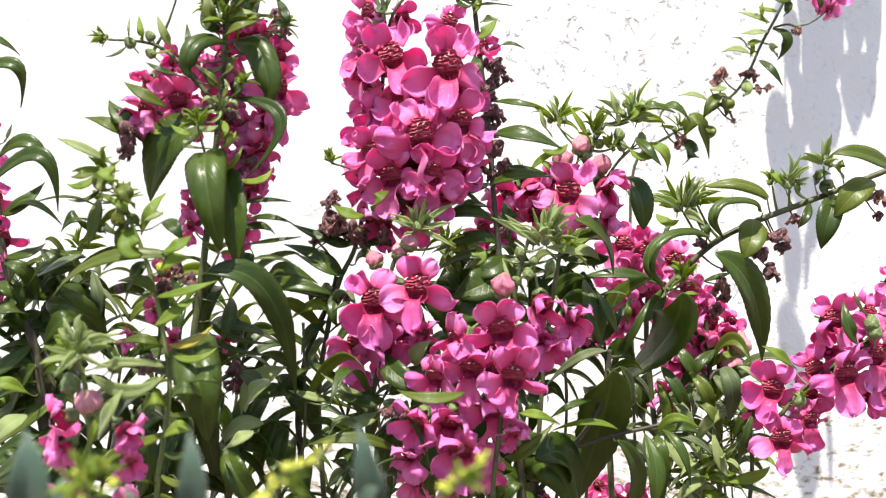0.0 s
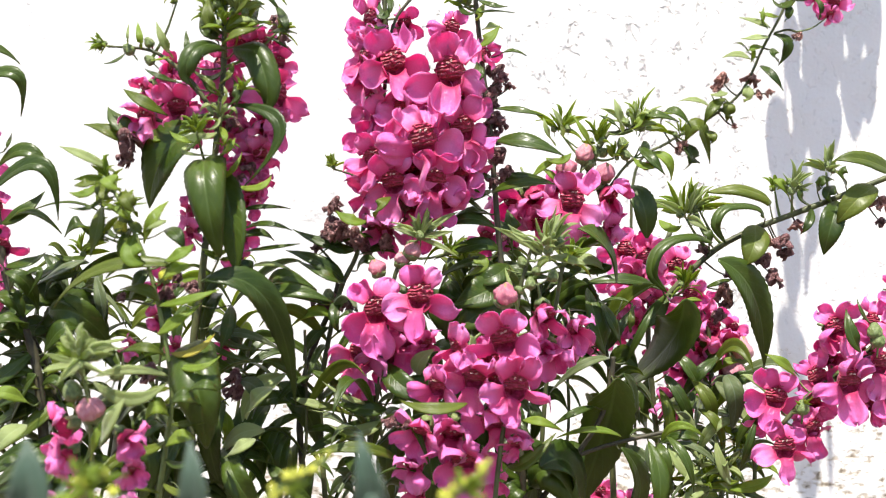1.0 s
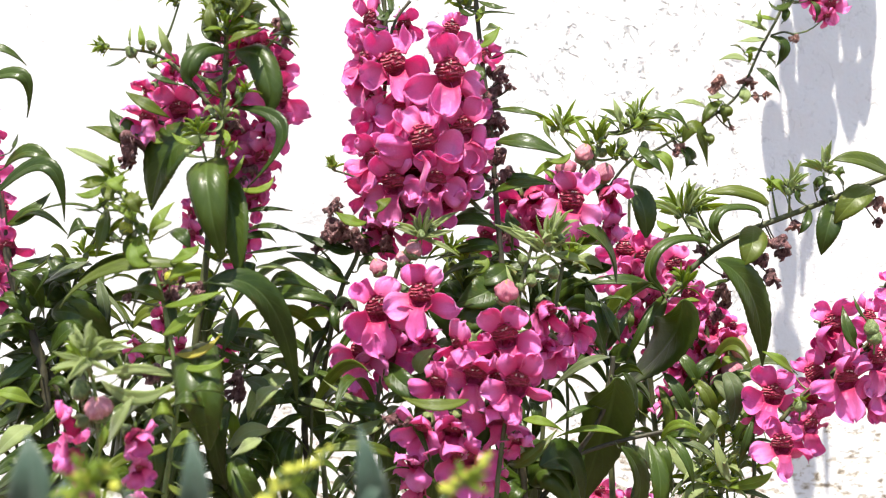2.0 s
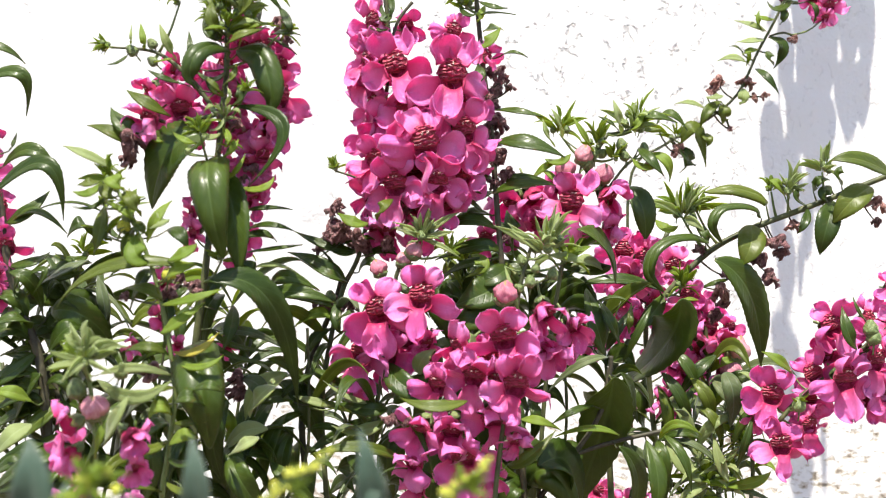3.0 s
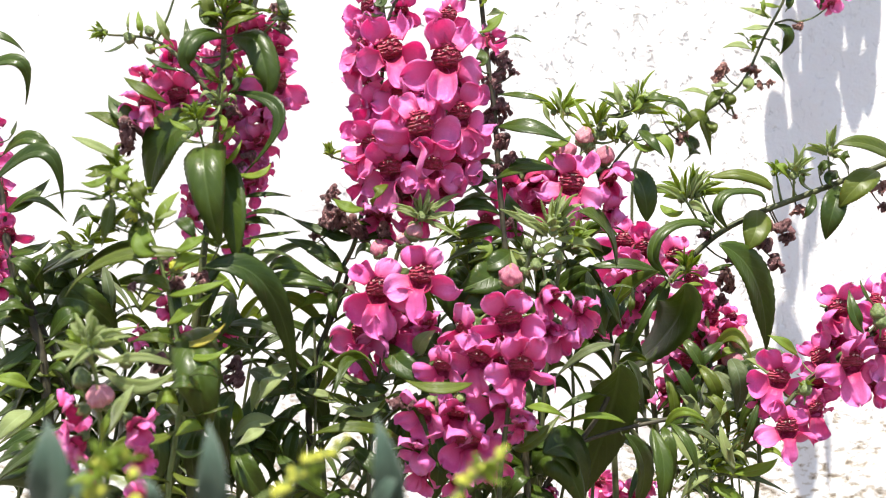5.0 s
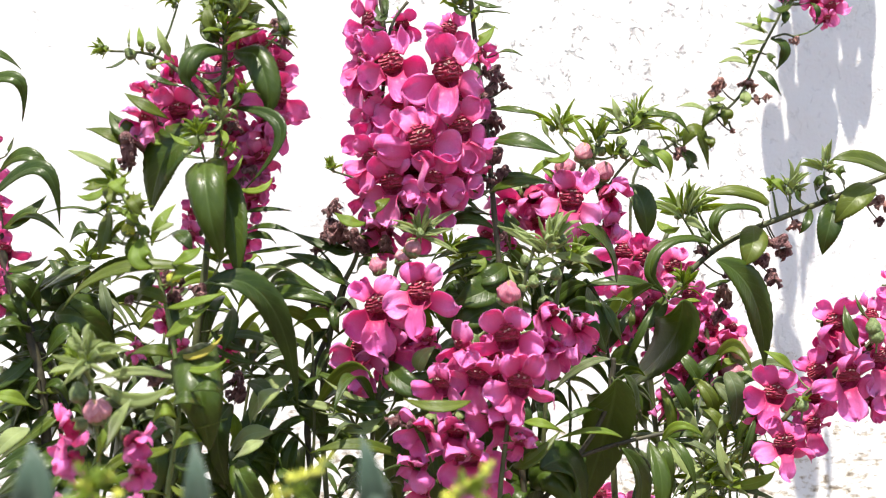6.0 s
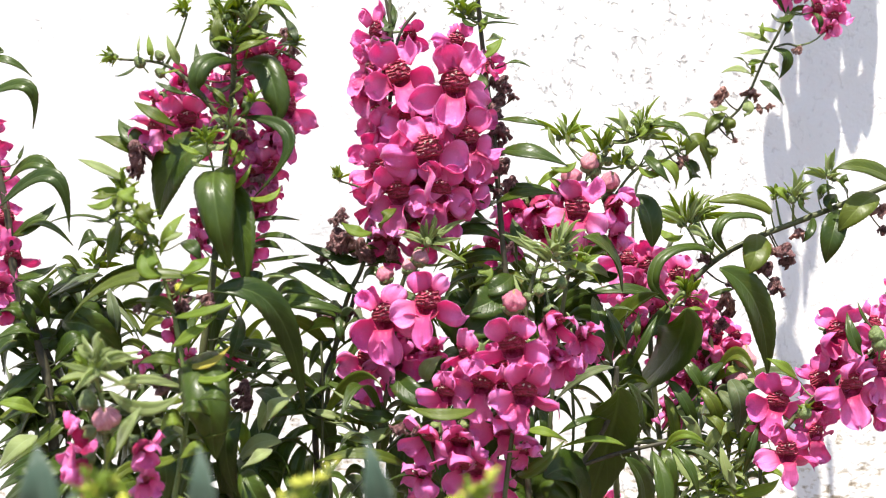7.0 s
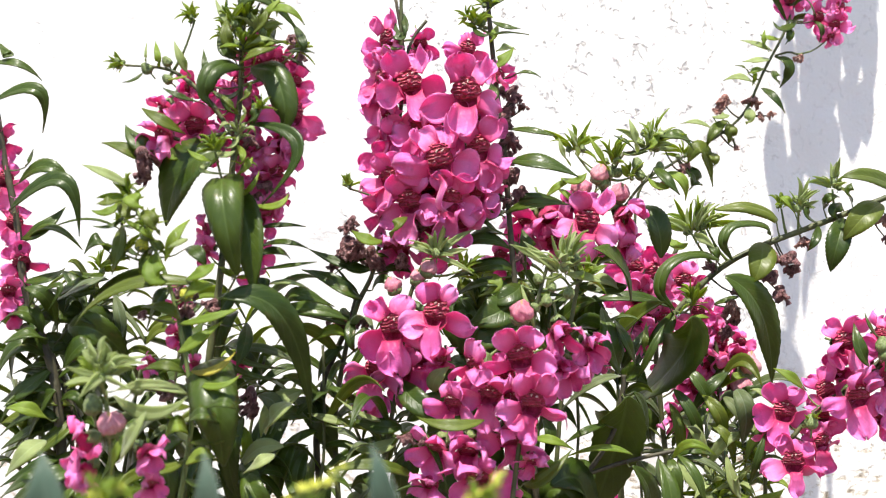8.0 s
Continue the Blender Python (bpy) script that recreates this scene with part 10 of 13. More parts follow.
# lowright
lowright = plant((0.1031, 0.4200, 0.0000), "low leafy shoots with green pods", "leafy_stem", "plant")
stem(lowright, [(0.1031, 0.4200, 0.0000), (0.1028, 0.4170, 0.0962), (0.1025, 0.4140, 0.1923), (0.1022, 0.4115, 0.2725), (0.1020, 0.4100, 0.3206), (0.1009, 0.4100, 0.3292), (0.0999, 0.4100, 0.3347)], 0.00107, 0.00071)
stem(lowright, [(0.1031, 0.4200, 0.0000), (0.1077, 0.4170, 0.0942), (0.1122, 0.4140, 0.1884), (0.1160, 0.4115, 0.2670), (0.1183, 0.4100, 0.3141), (0.1204, 0.4100, 0.3422), (0.1161, 0.4100, 0.3639), (0.1118, 0.4100, 0.3726)], 0.00107, 0.00071)
stem(lowright, [(0.1031, 0.4200, 0.0000), (0.1116, 0.4170, 0.0897), (0.1200, 0.4140, 0.1793), (0.1270, 0.4115, 0.2541), (0.1313, 0.4100, 0.2989), (0.0728, 0.4100, 0.3476), (0.0858, 0.4100, 0.3541)], 0.00124, 0.00089)
footstalk(lowright, (0.1003, 0.4100, 0.3325), (0.1020, 0.4100, 0.3340), 0.00052)
shoot(lowright, (0.1020, 0.4100, 0.3340), 0.0260, 0, 12, YOUNG, 68, 3, 1)
pod(lowright, (0.0999, 0.4100, 0.3325), 0.0056, 57)
footstalk(lowright, (0.0873, 0.4100, 0.3358), (0.0858, 0.4100, 0.3347), 0.00032)
pod(lowright, (0.0858, 0.4100, 0.3347), 0.0074, -49)
footstalk(lowright, (0.1000, 0.4100, 0.3340), (0.1064, 0.4100, 0.3379), 0.00032)
pod(lowright, (0.1064, 0.4100, 0.3379), 0.0052, 8)
footstalk(lowright, (0.1203, 0.4100, 0.3348), (0.1101, 0.4040, 0.3359), 0.00032)
leaf(lowright, (0.1101, 0.4040, 0.3359), (0.1050, 0.3992, 0.3443), (0.1039, 0.4045, 0.3544), 0.0043, 0, PALE)
footstalk(lowright, (0.1002, 0.4100, 0.3331), (0.1080, 0.4040, 0.3348), 0.00032)
leaf(lowright, (0.1080, 0.4040, 0.3348), (0.1172, 0.3989, 0.3370), (0.1255, 0.4039, 0.3402), 0.0046, 0, YOUNG)
footstalk(lowright, (0.1008, 0.4100, 0.3298), (0.1096, 0.4100, 0.3314), 0.00032, STEM)
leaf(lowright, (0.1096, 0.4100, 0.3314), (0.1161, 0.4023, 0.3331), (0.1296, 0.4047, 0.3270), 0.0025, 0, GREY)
footstalk(lowright, (0.0999, 0.4100, 0.3347), (0.1010, 0.4060, 0.3355), 0.00032)
leaf(lowright, (0.1010, 0.4060, 0.3355), (0.0917, 0.4026, 0.3436), (0.0867, 0.4092, 0.3510), 0.0071, 0, PALE)
footstalk(lowright, (0.1002, 0.4100, 0.3329), (0.1031, 0.4100, 0.3336), 0.00032)
leaf(lowright, (0.1031, 0.4100, 0.3336), (0.0948, 0.4022, 0.3331), (0.0889, 0.4044, 0.3241), 0.0047, 0, PALE)
footstalk(lowright, (0.1203, 0.4100, 0.3348), (0.1161, 0.4100, 0.3357), 0.00032)
leaf(lowright, (0.1161, 0.4100, 0.3357), (0.1108, 0.4064, 0.3429), (0.1147, 0.4128, 0.3461), 0.0037, 0, YOUNG)
footstalk(lowright, (0.1186, 0.4100, 0.3548), (0.1261, 0.4060, 0.3569), 0.00032)
leaf(lowright, (0.1261, 0.4060, 0.3569), (0.1143, 0.3998, 0.3621), (0.1087, 0.4036, 0.3754), 0.0053, 15, PALE)
footstalk(lowright, (0.1181, 0.4100, 0.3567), (0.1280, 0.4100, 0.3596), 0.00032, STEM)
leaf(lowright, (0.1280, 0.4100, 0.3596), (0.1190, 0.4015, 0.3672), (0.1141, 0.4030, 0.3712), 0.0040, 10, PALE)
footstalk(lowright, (0.1159, 0.4100, 0.3645), (0.1204, 0.4100, 0.3661), 0.00032, STEM)
leaf(lowright, (0.1204, 0.4100, 0.3661), (0.1242, 0.4010, 0.3715), (0.1192, 0.4021, 0.3777), 0.0037, 12, GREY)
footstalk(lowright, (0.1190, 0.4100, 0.3528), (0.1226, 0.4100, 0.3531), 0.00032, STEM)
leaf(lowright, (0.1226, 0.4100, 0.3531), (0.1146, 0.4047, 0.3571), (0.1094, 0.4094, 0.3542), 0.0037, 11, GREY)
leaf(lowright, (0.1183, 0.4100, 0.3509), (0.1109, 0.4066, 0.3558), (0.1061, 0.4133, 0.3569), 0.0031, 0, YOUNG)
footstalk(lowright, (0.1165, 0.4100, 0.3625), (0.1291, 0.4100, 0.3661), 0.00032, STEM)
leaf(lowright, (0.1291, 0.4100, 0.3661), (0.1185, 0.4033, 0.3755), (0.1141, 0.4066, 0.3772), 0.0035, 11, PALE)
leaf(lowright, (0.1183, 0.4100, 0.3444), (0.1171, 0.4024, 0.3522), (0.1189, 0.4047, 0.3603), 0.0025, -13, GREY)
footstalk(lowright, (0.1194, 0.4100, 0.3508), (0.1139, 0.4100, 0.3509), 0.00032, STEM)
leaf(lowright, (0.1139, 0.4100, 0.3509), (0.1083, 0.4051, 0.3496), (0.1064, 0.4101, 0.3476), 0.0009, -18, PALE)
footstalk(lowright, (0.0844, 0.4100, 0.3537), (0.0858, 0.4100, 0.3509), 0.00032, STEM)
leaf(lowright, (0.0858, 0.4100, 0.3509), (0.0968, 0.4018, 0.3502), (0.1079, 0.4035, 0.3392), 0.0031, -15, GREY)
footstalk(lowright, (0.1199, 0.4100, 0.3476), (0.1161, 0.4100, 0.3487), 0.00052)
shoot(lowright, (0.1161, 0.4100, 0.3487), 0.0173, 0, 10, YOUNG, 6, 1, 1)
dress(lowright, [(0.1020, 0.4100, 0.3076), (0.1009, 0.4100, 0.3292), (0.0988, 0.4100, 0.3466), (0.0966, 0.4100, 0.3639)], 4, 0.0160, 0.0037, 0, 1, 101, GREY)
dress(lowright, [(0.1183, 0.4100, 0.3141), (0.1204, 0.4100, 0.3422), (0.1161, 0.4100, 0.3639)], 3, 0.0150, 0.0035, 0, 1, 102, YOUNG)
dress(lowright, [(0.0879, 0.4100, 0.3076), (0.0890, 0.4100, 0.3336), (0.0858, 0.4100, 0.3509)], 3, 0.0150, 0.0035, 0, 1, 103, PALE)
dress(lowright, [(0.1139, 0.4100, 0.3076), (0.1118, 0.4100, 0.3292), (0.1096, 0.4100, 0.3552)], 2, 0.0150, 0.0037, 0, 1, 104, GREY)
footstalk(lowright, (0.0999, 0.4100, 0.3347), (0.0988, 0.4100, 0.3466), 0.00032)
leaf(lowright, (0.0988, 0.4100, 0.3466), (0.1033, 0.4022, 0.3586), (0.1145, 0.4044, 0.3604), 0.0044, 0, PALE)
footstalk(lowright, (0.0999, 0.4100, 0.3347), (0.0977, 0.4100, 0.3487), 0.00032, STEM)
leaf(lowright, (0.0977, 0.4100, 0.3487), (0.0934, 0.4053, 0.3603), (0.0881, 0.4106, 0.3660), 0.0047, -3, PALE)
leaf(lowright, (0.1009, 0.4100, 0.3292), (0.1079, 0.4036, 0.3264), (0.1175, 0.4072, 0.3169), 0.0053, 0, YOUNG)
footstalk(lowright, (0.0903, 0.4099, 0.3337), (0.0879, 0.4100, 0.3336), 0.00032, STEM)
leaf(lowright, (0.0879, 0.4100, 0.3336), (0.0797, 0.4012, 0.3439), (0.0778, 0.4023, 0.3522), 0.0053, 0, GREY)

footstalk(lowright, (0.1139, 0.4100, 0.3158), (0.1113, 0.4050, 0.3321), 0.00050)
shoot(lowright, (0.1113, 0.4050, 0.3321), 0.0150, 10, 11, PALE, 201, 2, 1.1)
footstalk(lowright, (0.1014, 0.4100, 0.3258), (0.0989, 0.4050, 0.3419), 0.00050)
shoot(lowright, (0.0989, 0.4050, 0.3419), 0.0154, -15, 10, PALE, 202, 2, 1.1)
footstalk(lowright, (0.0944, 0.4100, 0.3149), (0.0920, 0.4050, 0.3312), 0.00050)
shoot(lowright, (0.0920, 0.4050, 0.3312), 0.0116, 0, 8, YOUNG, 203, 2, 1.1)
footstalk(lowright, (0.1105, 0.4100, 0.3258), (0.1078, 0.4050, 0.3419), 0.00050)
shoot(lowright, (0.1078, 0.4050, 0.3419), 0.0137, 5, 8, PALE, 204, 2, 1.1)
footstalk(lowright, (0.1131, 0.4100, 0.3453), (0.1104, 0.4050, 0.3612), 0.00050)
shoot(lowright, (0.1104, 0.4050, 0.3612), 0.0128, -20, 8, GREY, 205, 2, 1.1)
leaf(lowright, (0.0862, 0.4120, 0.3767), (0.0925, 0.4060, 0.3666), (0.0976, 0.4160, 0.3521), 0.0048, 10, LEAF, point=0.66)
leaf(lowright, (0.0849, 0.4140, 0.3712), (0.0875, 0.4080, 0.3599), (0.0883, 0.4180, 0.3429), 0.0048, -10, MIDDLE)
leaf(lowright, (0.0966, 0.4100, 0.3747), (0.1020, 0.4040, 0.3669), (0.1046, 0.4140, 0.3542), 0.0056, 20, MIDDLE)
leaf(lowright, (0.1009, 0.4100, 0.3509), (0.0909, 0.4040, 0.3551), (0.0822, 0.4140, 0.3480), 0.0043, 0, LEAF)
leaf(lowright, (0.0826, 0.4050, 0.3517), (0.0839, 0.3990, 0.3422), (0.0856, 0.4090, 0.3225), 0.0058, 10, LEAF)
leaf(lowright, (0.1069, 0.4000, 0.3779), (0.1087, 0.3940, 0.3702), (0.1101, 0.4040, 0.3572), 0.0072, 15, GREY, point=0.66)
leaf(lowright, (0.0919, 0.4180, 0.3849), (0.0975, 0.4120, 0.3767), (0.1039, 0.4220, 0.3645), 0.0057, 0, LEAF)
leaf(lowright, (0.1090, 0.4200, 0.3825), (0.0997, 0.4140, 0.3765), (0.0943, 0.4240, 0.3642), 0.0049, 0, LEAF)
leaf(lowright, (0.0991, 0.4150, 0.3720), (0.0942, 0.4090, 0.3640), (0.0912, 0.4190, 0.3538), 0.0035, 0, LEAF)
leaf(lowright, (0.0983, 0.4080, 0.3642), (0.1045, 0.4020, 0.3586), (0.1088, 0.4120, 0.3440), 0.0043, 0, MIDDLE)

# dark
dark = plant((0.0483, 0.3900, 0.0000), "shaded stems with large dark hanging leaves", "leafy_stem", "plant")
stem(dark, [(0.0483, 0.3900, 0.0000), (0.0395, 0.3846, 0.0978), (0.0307, 0.3792, 0.1955), (0.0233, 0.3747, 0.2770), (0.0189, 0.3720, 0.3259), (0.0287, 0.3720, 0.3426), (0.0523, 0.3720, 0.3544), (0.0778, 0.3720, 0.3608), (0.0847, 0.3720, 0.3622)], 0.00097, 0.00064, TWIG)
stem(dark, [(0.0483, 0.3900, 0.0000), (0.0436, 0.3846, 0.0989), (0.0389, 0.3792, 0.1979), (0.0350, 0.3747, 0.2803), (0.0326, 0.3720, 0.3298), (0.0425, 0.3720, 0.3465), (0.0552, 0.3720, 0.3652), (0.0592, 0.3720, 0.3809), (0.0597, 0.3720, 0.3868)], 0.00113, 0.00081, TWIG)
footstalk(dark, (0.0567, 0.3720, 0.3690), (0.0529, 0.3680, 0.3700), 0.00029, STEM)
leaf(dark, (0.0529, 0.3680, 0.3700), (0.0450, 0.3609, 0.3691), (0.0384, 0.3637, 0.3645), 0.0027, 0)
footstalk(dark, (0.0591, 0.3720, 0.3804), (0.0586, 0.3600, 0.3806), 0.00029, STEM)
leaf(dark, (0.0586, 0.3600, 0.3806), (0.0574, 0.3800, 0.3580), (0.0494, 0.4100, 0.3206), 0.0183, 0)
footstalk(dark, (0.0591, 0.3720, 0.3804), (0.0641, 0.3780, 0.3803), 0.00029, STEM)
leaf(dark, (0.0641, 0.3780, 0.3803), (0.0704, 0.3905, 0.3686), (0.0700, 0.4130, 0.3504), 0.0060, 0)
footstalk(dark, (0.0605, 0.3720, 0.3569), (0.0605, 0.3600, 0.3574), 0.00029, STEM)
leaf(dark, (0.0605, 0.3600, 0.3574), (0.0686, 0.3700, 0.3440), (0.0688, 0.3900, 0.3244), 0.0084, 0)
leaf(dark, (0.0324, 0.3520, 0.3521), (0.0432, 0.3620, 0.3513), (0.0496, 0.3820, 0.3294), 0.0156, 0)
footstalk(dark, (0.0590, 0.3720, 0.3799), (0.0585, 0.3680, 0.3803), 0.00029)
leaf(dark, (0.0576, 0.3660, 0.3869), (0.0468, 0.3600, 0.3848), (0.0375, 0.3700, 0.3745), 0.0033, 0, GREY)
leaf(dark, (0.0591, 0.3520, 0.3625), (0.0489, 0.3477, 0.3654), (0.0381, 0.3533, 0.3619), 0.0030, 20, YOUNG)
leaf(dark, (0.0722, 0.3520, 0.3612), (0.0762, 0.3426, 0.3677), (0.0845, 0.3432, 0.3636), 0.0030, 20, YOUNG)
footstalk(dark, (0.0597, 0.3720, 0.3847), (0.0641, 0.3720, 0.3848), 0.00029, STEM)
leaf(dark, (0.0641, 0.3720, 0.3848), (0.0691, 0.3674, 0.3969), (0.0741, 0.3728, 0.4044), 0.0028, 4)
footstalk(dark, (0.0359, 0.3718, 0.3392), (0.0326, 0.3720, 0.3416), 0.00029, STEM)
leaf(dark, (0.0326, 0.3720, 0.3416), (0.0254, 0.3820, 0.3375), (0.0204, 0.4020, 0.3246), 0.0098, 0)
footstalk(dark, (0.0342, 0.3718, 0.3364), (0.0307, 0.3720, 0.3376), 0.00029, STEM)
leaf(dark, (0.0307, 0.3720, 0.3376), (0.0318, 0.3628, 0.3320), (0.0338, 0.3636, 0.3241), 0.0118, 0)
leaf(dark, (0.0243, 0.3800, 0.3590), (0.0311, 0.3900, 0.3460), (0.0299, 0.4100, 0.3249), 0.0092, 0, point=0.86)
footstalk(dark, (0.0390, 0.3720, 0.3488), (0.0363, 0.3800, 0.3539), 0.00029)
leaf(dark, (0.0363, 0.3800, 0.3539), (0.0342, 0.3900, 0.3409), (0.0316, 0.4100, 0.3217), 0.0088, 0, point=0.86)
footstalk(dark, (0.0280, 0.3720, 0.3420), (0.0213, 0.3800, 0.3499), 0.00029)
leaf(dark, (0.0213, 0.3800, 0.3499), (0.0176, 0.3880, 0.3403), (0.0142, 0.4060, 0.3237), 0.0088, 0, point=0.86)
footstalk(dark, (0.0348, 0.3720, 0.3467), (0.0290, 0.3760, 0.3566), 0.00029, STEM)
leaf(dark, (0.0290, 0.3760, 0.3566), (0.0350, 0.3760, 0.3536), (0.0420, 0.3860, 0.3437), 0.0052, 0)
footstalk(dark, (0.0714, 0.3720, 0.3594), (0.0719, 0.3720, 0.3573), 0.00029, STEM)
leaf(dark, (0.0719, 0.3720, 0.3573), (0.0743, 0.3642, 0.3452), (0.0728, 0.3663, 0.3312), 0.0067, -9)
leaf(dark, (0.0778, 0.3720, 0.3593), (0.0830, 0.3643, 0.3528), (0.0864, 0.3667, 0.3408), 0.0038, -8)
footstalk(dark, (0.0423, 0.3720, 0.3504), (0.0405, 0.3720, 0.3553), 0.00029, STEM)
leaf(dark, (0.0405, 0.3720, 0.3553), (0.0342, 0.3680, 0.3521), (0.0289, 0.3741, 0.3530), 0.0035, 17)
footstalk(dark, (0.0254, 0.3720, 0.3399), (0.0228, 0.3720, 0.3435), 0.00029, STEM)
leaf(dark, (0.0228, 0.3720, 0.3435), (0.0128, 0.3675, 0.3425), (0.0071, 0.3730, 0.3315), 0.0079, 14)
arched_leaf(dark, [(0.0307, 0.3720, 0.3424), (0.0333, 0.3660, 0.3479), (0.0375, 0.3620, 0.3483), (0.0428, 0.3620, 0.3425), (0.0476, 0.3660, 0.3312)], 0.0119, 6)
leaf(dark, (0.0157, 0.3720, 0.3306), (0.0234, 0.3660, 0.3425), (0.0318, 0.3760, 0.3423), 0.0059, 0, LEAF)
leaf(dark, (0.0142, 0.3720, 0.3561), (0.0201, 0.3660, 0.3494), (0.0306, 0.3760, 0.3431), 0.0043, 0, LEAF)
leaf(dark, (0.0234, 0.3760, 0.3654), (0.0278, 0.3700, 0.3567), (0.0289, 0.3800, 0.3435), 0.0079, 10, LEAF, point=0.66)
leaf(dark, (0.0295, 0.3700, 0.3428), (0.0233, 0.3640, 0.3398), (0.0202, 0.3740, 0.3293), 0.0066, 0, LEAF, point=0.66)
leaf(dark, (0.0285, 0.3740, 0.3645), (0.0352, 0.3680, 0.3646), (0.0431, 0.3780, 0.3599), 0.0036, 0, YOUNG)
leaf(dark, (0.0481, 0.3860, 0.3549), (0.0454, 0.3800, 0.3479), (0.0414, 0.3900, 0.3357), 0.0090, -10, LEAF, point=0.66)
flower(dark, (0.0362, 0.3720, 0.3353), 0.0094, 0, 40, 0, 1.2)
flower(dark, (0.0757, 0.4000, 0.3323), 0.0101, 0, 40, 0, 1.2)

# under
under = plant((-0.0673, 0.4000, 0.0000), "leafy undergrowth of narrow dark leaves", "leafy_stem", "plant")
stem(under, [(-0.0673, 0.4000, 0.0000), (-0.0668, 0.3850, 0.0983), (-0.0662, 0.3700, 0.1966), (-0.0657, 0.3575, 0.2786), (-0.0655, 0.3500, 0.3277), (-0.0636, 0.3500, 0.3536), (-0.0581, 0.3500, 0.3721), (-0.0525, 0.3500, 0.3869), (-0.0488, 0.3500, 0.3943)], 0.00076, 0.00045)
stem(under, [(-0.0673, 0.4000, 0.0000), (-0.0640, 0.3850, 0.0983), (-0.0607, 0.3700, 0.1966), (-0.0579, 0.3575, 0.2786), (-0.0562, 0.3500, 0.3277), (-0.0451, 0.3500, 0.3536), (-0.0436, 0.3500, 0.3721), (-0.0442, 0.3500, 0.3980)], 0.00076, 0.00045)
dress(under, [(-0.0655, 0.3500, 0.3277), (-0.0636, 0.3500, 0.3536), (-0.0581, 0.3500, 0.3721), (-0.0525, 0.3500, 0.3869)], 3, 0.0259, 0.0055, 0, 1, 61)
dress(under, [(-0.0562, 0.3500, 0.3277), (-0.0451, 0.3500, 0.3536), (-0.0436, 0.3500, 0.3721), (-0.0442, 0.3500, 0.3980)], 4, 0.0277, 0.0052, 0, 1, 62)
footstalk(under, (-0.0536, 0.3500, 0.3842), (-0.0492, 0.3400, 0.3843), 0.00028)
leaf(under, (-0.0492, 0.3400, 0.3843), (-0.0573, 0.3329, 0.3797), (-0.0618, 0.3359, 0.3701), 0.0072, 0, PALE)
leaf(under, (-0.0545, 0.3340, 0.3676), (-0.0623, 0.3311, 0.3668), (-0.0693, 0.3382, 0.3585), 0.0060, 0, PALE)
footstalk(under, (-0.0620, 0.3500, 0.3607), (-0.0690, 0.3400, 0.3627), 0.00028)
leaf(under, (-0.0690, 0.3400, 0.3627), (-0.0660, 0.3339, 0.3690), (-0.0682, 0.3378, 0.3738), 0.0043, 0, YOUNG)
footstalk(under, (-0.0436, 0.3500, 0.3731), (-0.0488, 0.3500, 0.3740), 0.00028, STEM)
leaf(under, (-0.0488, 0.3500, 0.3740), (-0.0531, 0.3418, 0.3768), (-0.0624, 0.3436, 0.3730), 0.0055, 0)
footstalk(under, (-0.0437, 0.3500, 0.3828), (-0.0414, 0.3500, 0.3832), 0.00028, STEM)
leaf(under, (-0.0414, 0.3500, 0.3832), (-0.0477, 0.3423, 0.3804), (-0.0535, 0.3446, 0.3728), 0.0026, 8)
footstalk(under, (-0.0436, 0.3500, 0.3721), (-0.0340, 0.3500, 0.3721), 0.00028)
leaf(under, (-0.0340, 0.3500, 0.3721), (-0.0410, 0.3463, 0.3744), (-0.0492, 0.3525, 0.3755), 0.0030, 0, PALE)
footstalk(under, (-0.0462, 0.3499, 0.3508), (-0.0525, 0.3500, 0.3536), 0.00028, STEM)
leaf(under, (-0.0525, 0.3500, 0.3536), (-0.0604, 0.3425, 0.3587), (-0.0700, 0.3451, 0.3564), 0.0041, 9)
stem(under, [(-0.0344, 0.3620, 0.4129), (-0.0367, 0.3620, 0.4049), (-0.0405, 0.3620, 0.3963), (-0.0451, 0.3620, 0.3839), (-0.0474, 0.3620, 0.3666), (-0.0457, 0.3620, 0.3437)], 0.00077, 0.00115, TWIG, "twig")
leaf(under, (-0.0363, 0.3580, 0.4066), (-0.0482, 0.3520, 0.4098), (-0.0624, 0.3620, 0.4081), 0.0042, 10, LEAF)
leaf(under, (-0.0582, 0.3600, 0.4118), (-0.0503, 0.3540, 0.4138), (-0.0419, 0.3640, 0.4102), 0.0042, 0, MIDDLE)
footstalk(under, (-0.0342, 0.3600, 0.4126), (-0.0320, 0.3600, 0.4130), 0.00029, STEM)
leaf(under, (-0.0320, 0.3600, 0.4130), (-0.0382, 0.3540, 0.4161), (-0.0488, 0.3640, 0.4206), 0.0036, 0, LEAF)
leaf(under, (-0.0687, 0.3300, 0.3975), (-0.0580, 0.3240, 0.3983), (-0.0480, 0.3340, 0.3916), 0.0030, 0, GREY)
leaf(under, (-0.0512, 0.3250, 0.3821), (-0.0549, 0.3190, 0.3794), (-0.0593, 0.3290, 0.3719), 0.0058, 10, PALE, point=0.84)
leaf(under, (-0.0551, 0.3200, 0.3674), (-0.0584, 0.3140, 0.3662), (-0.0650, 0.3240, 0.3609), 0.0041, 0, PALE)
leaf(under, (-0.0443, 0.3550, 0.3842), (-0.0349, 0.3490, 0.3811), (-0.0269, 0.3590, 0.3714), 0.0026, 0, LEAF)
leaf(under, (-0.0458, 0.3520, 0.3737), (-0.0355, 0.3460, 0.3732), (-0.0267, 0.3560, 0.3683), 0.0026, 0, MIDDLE)
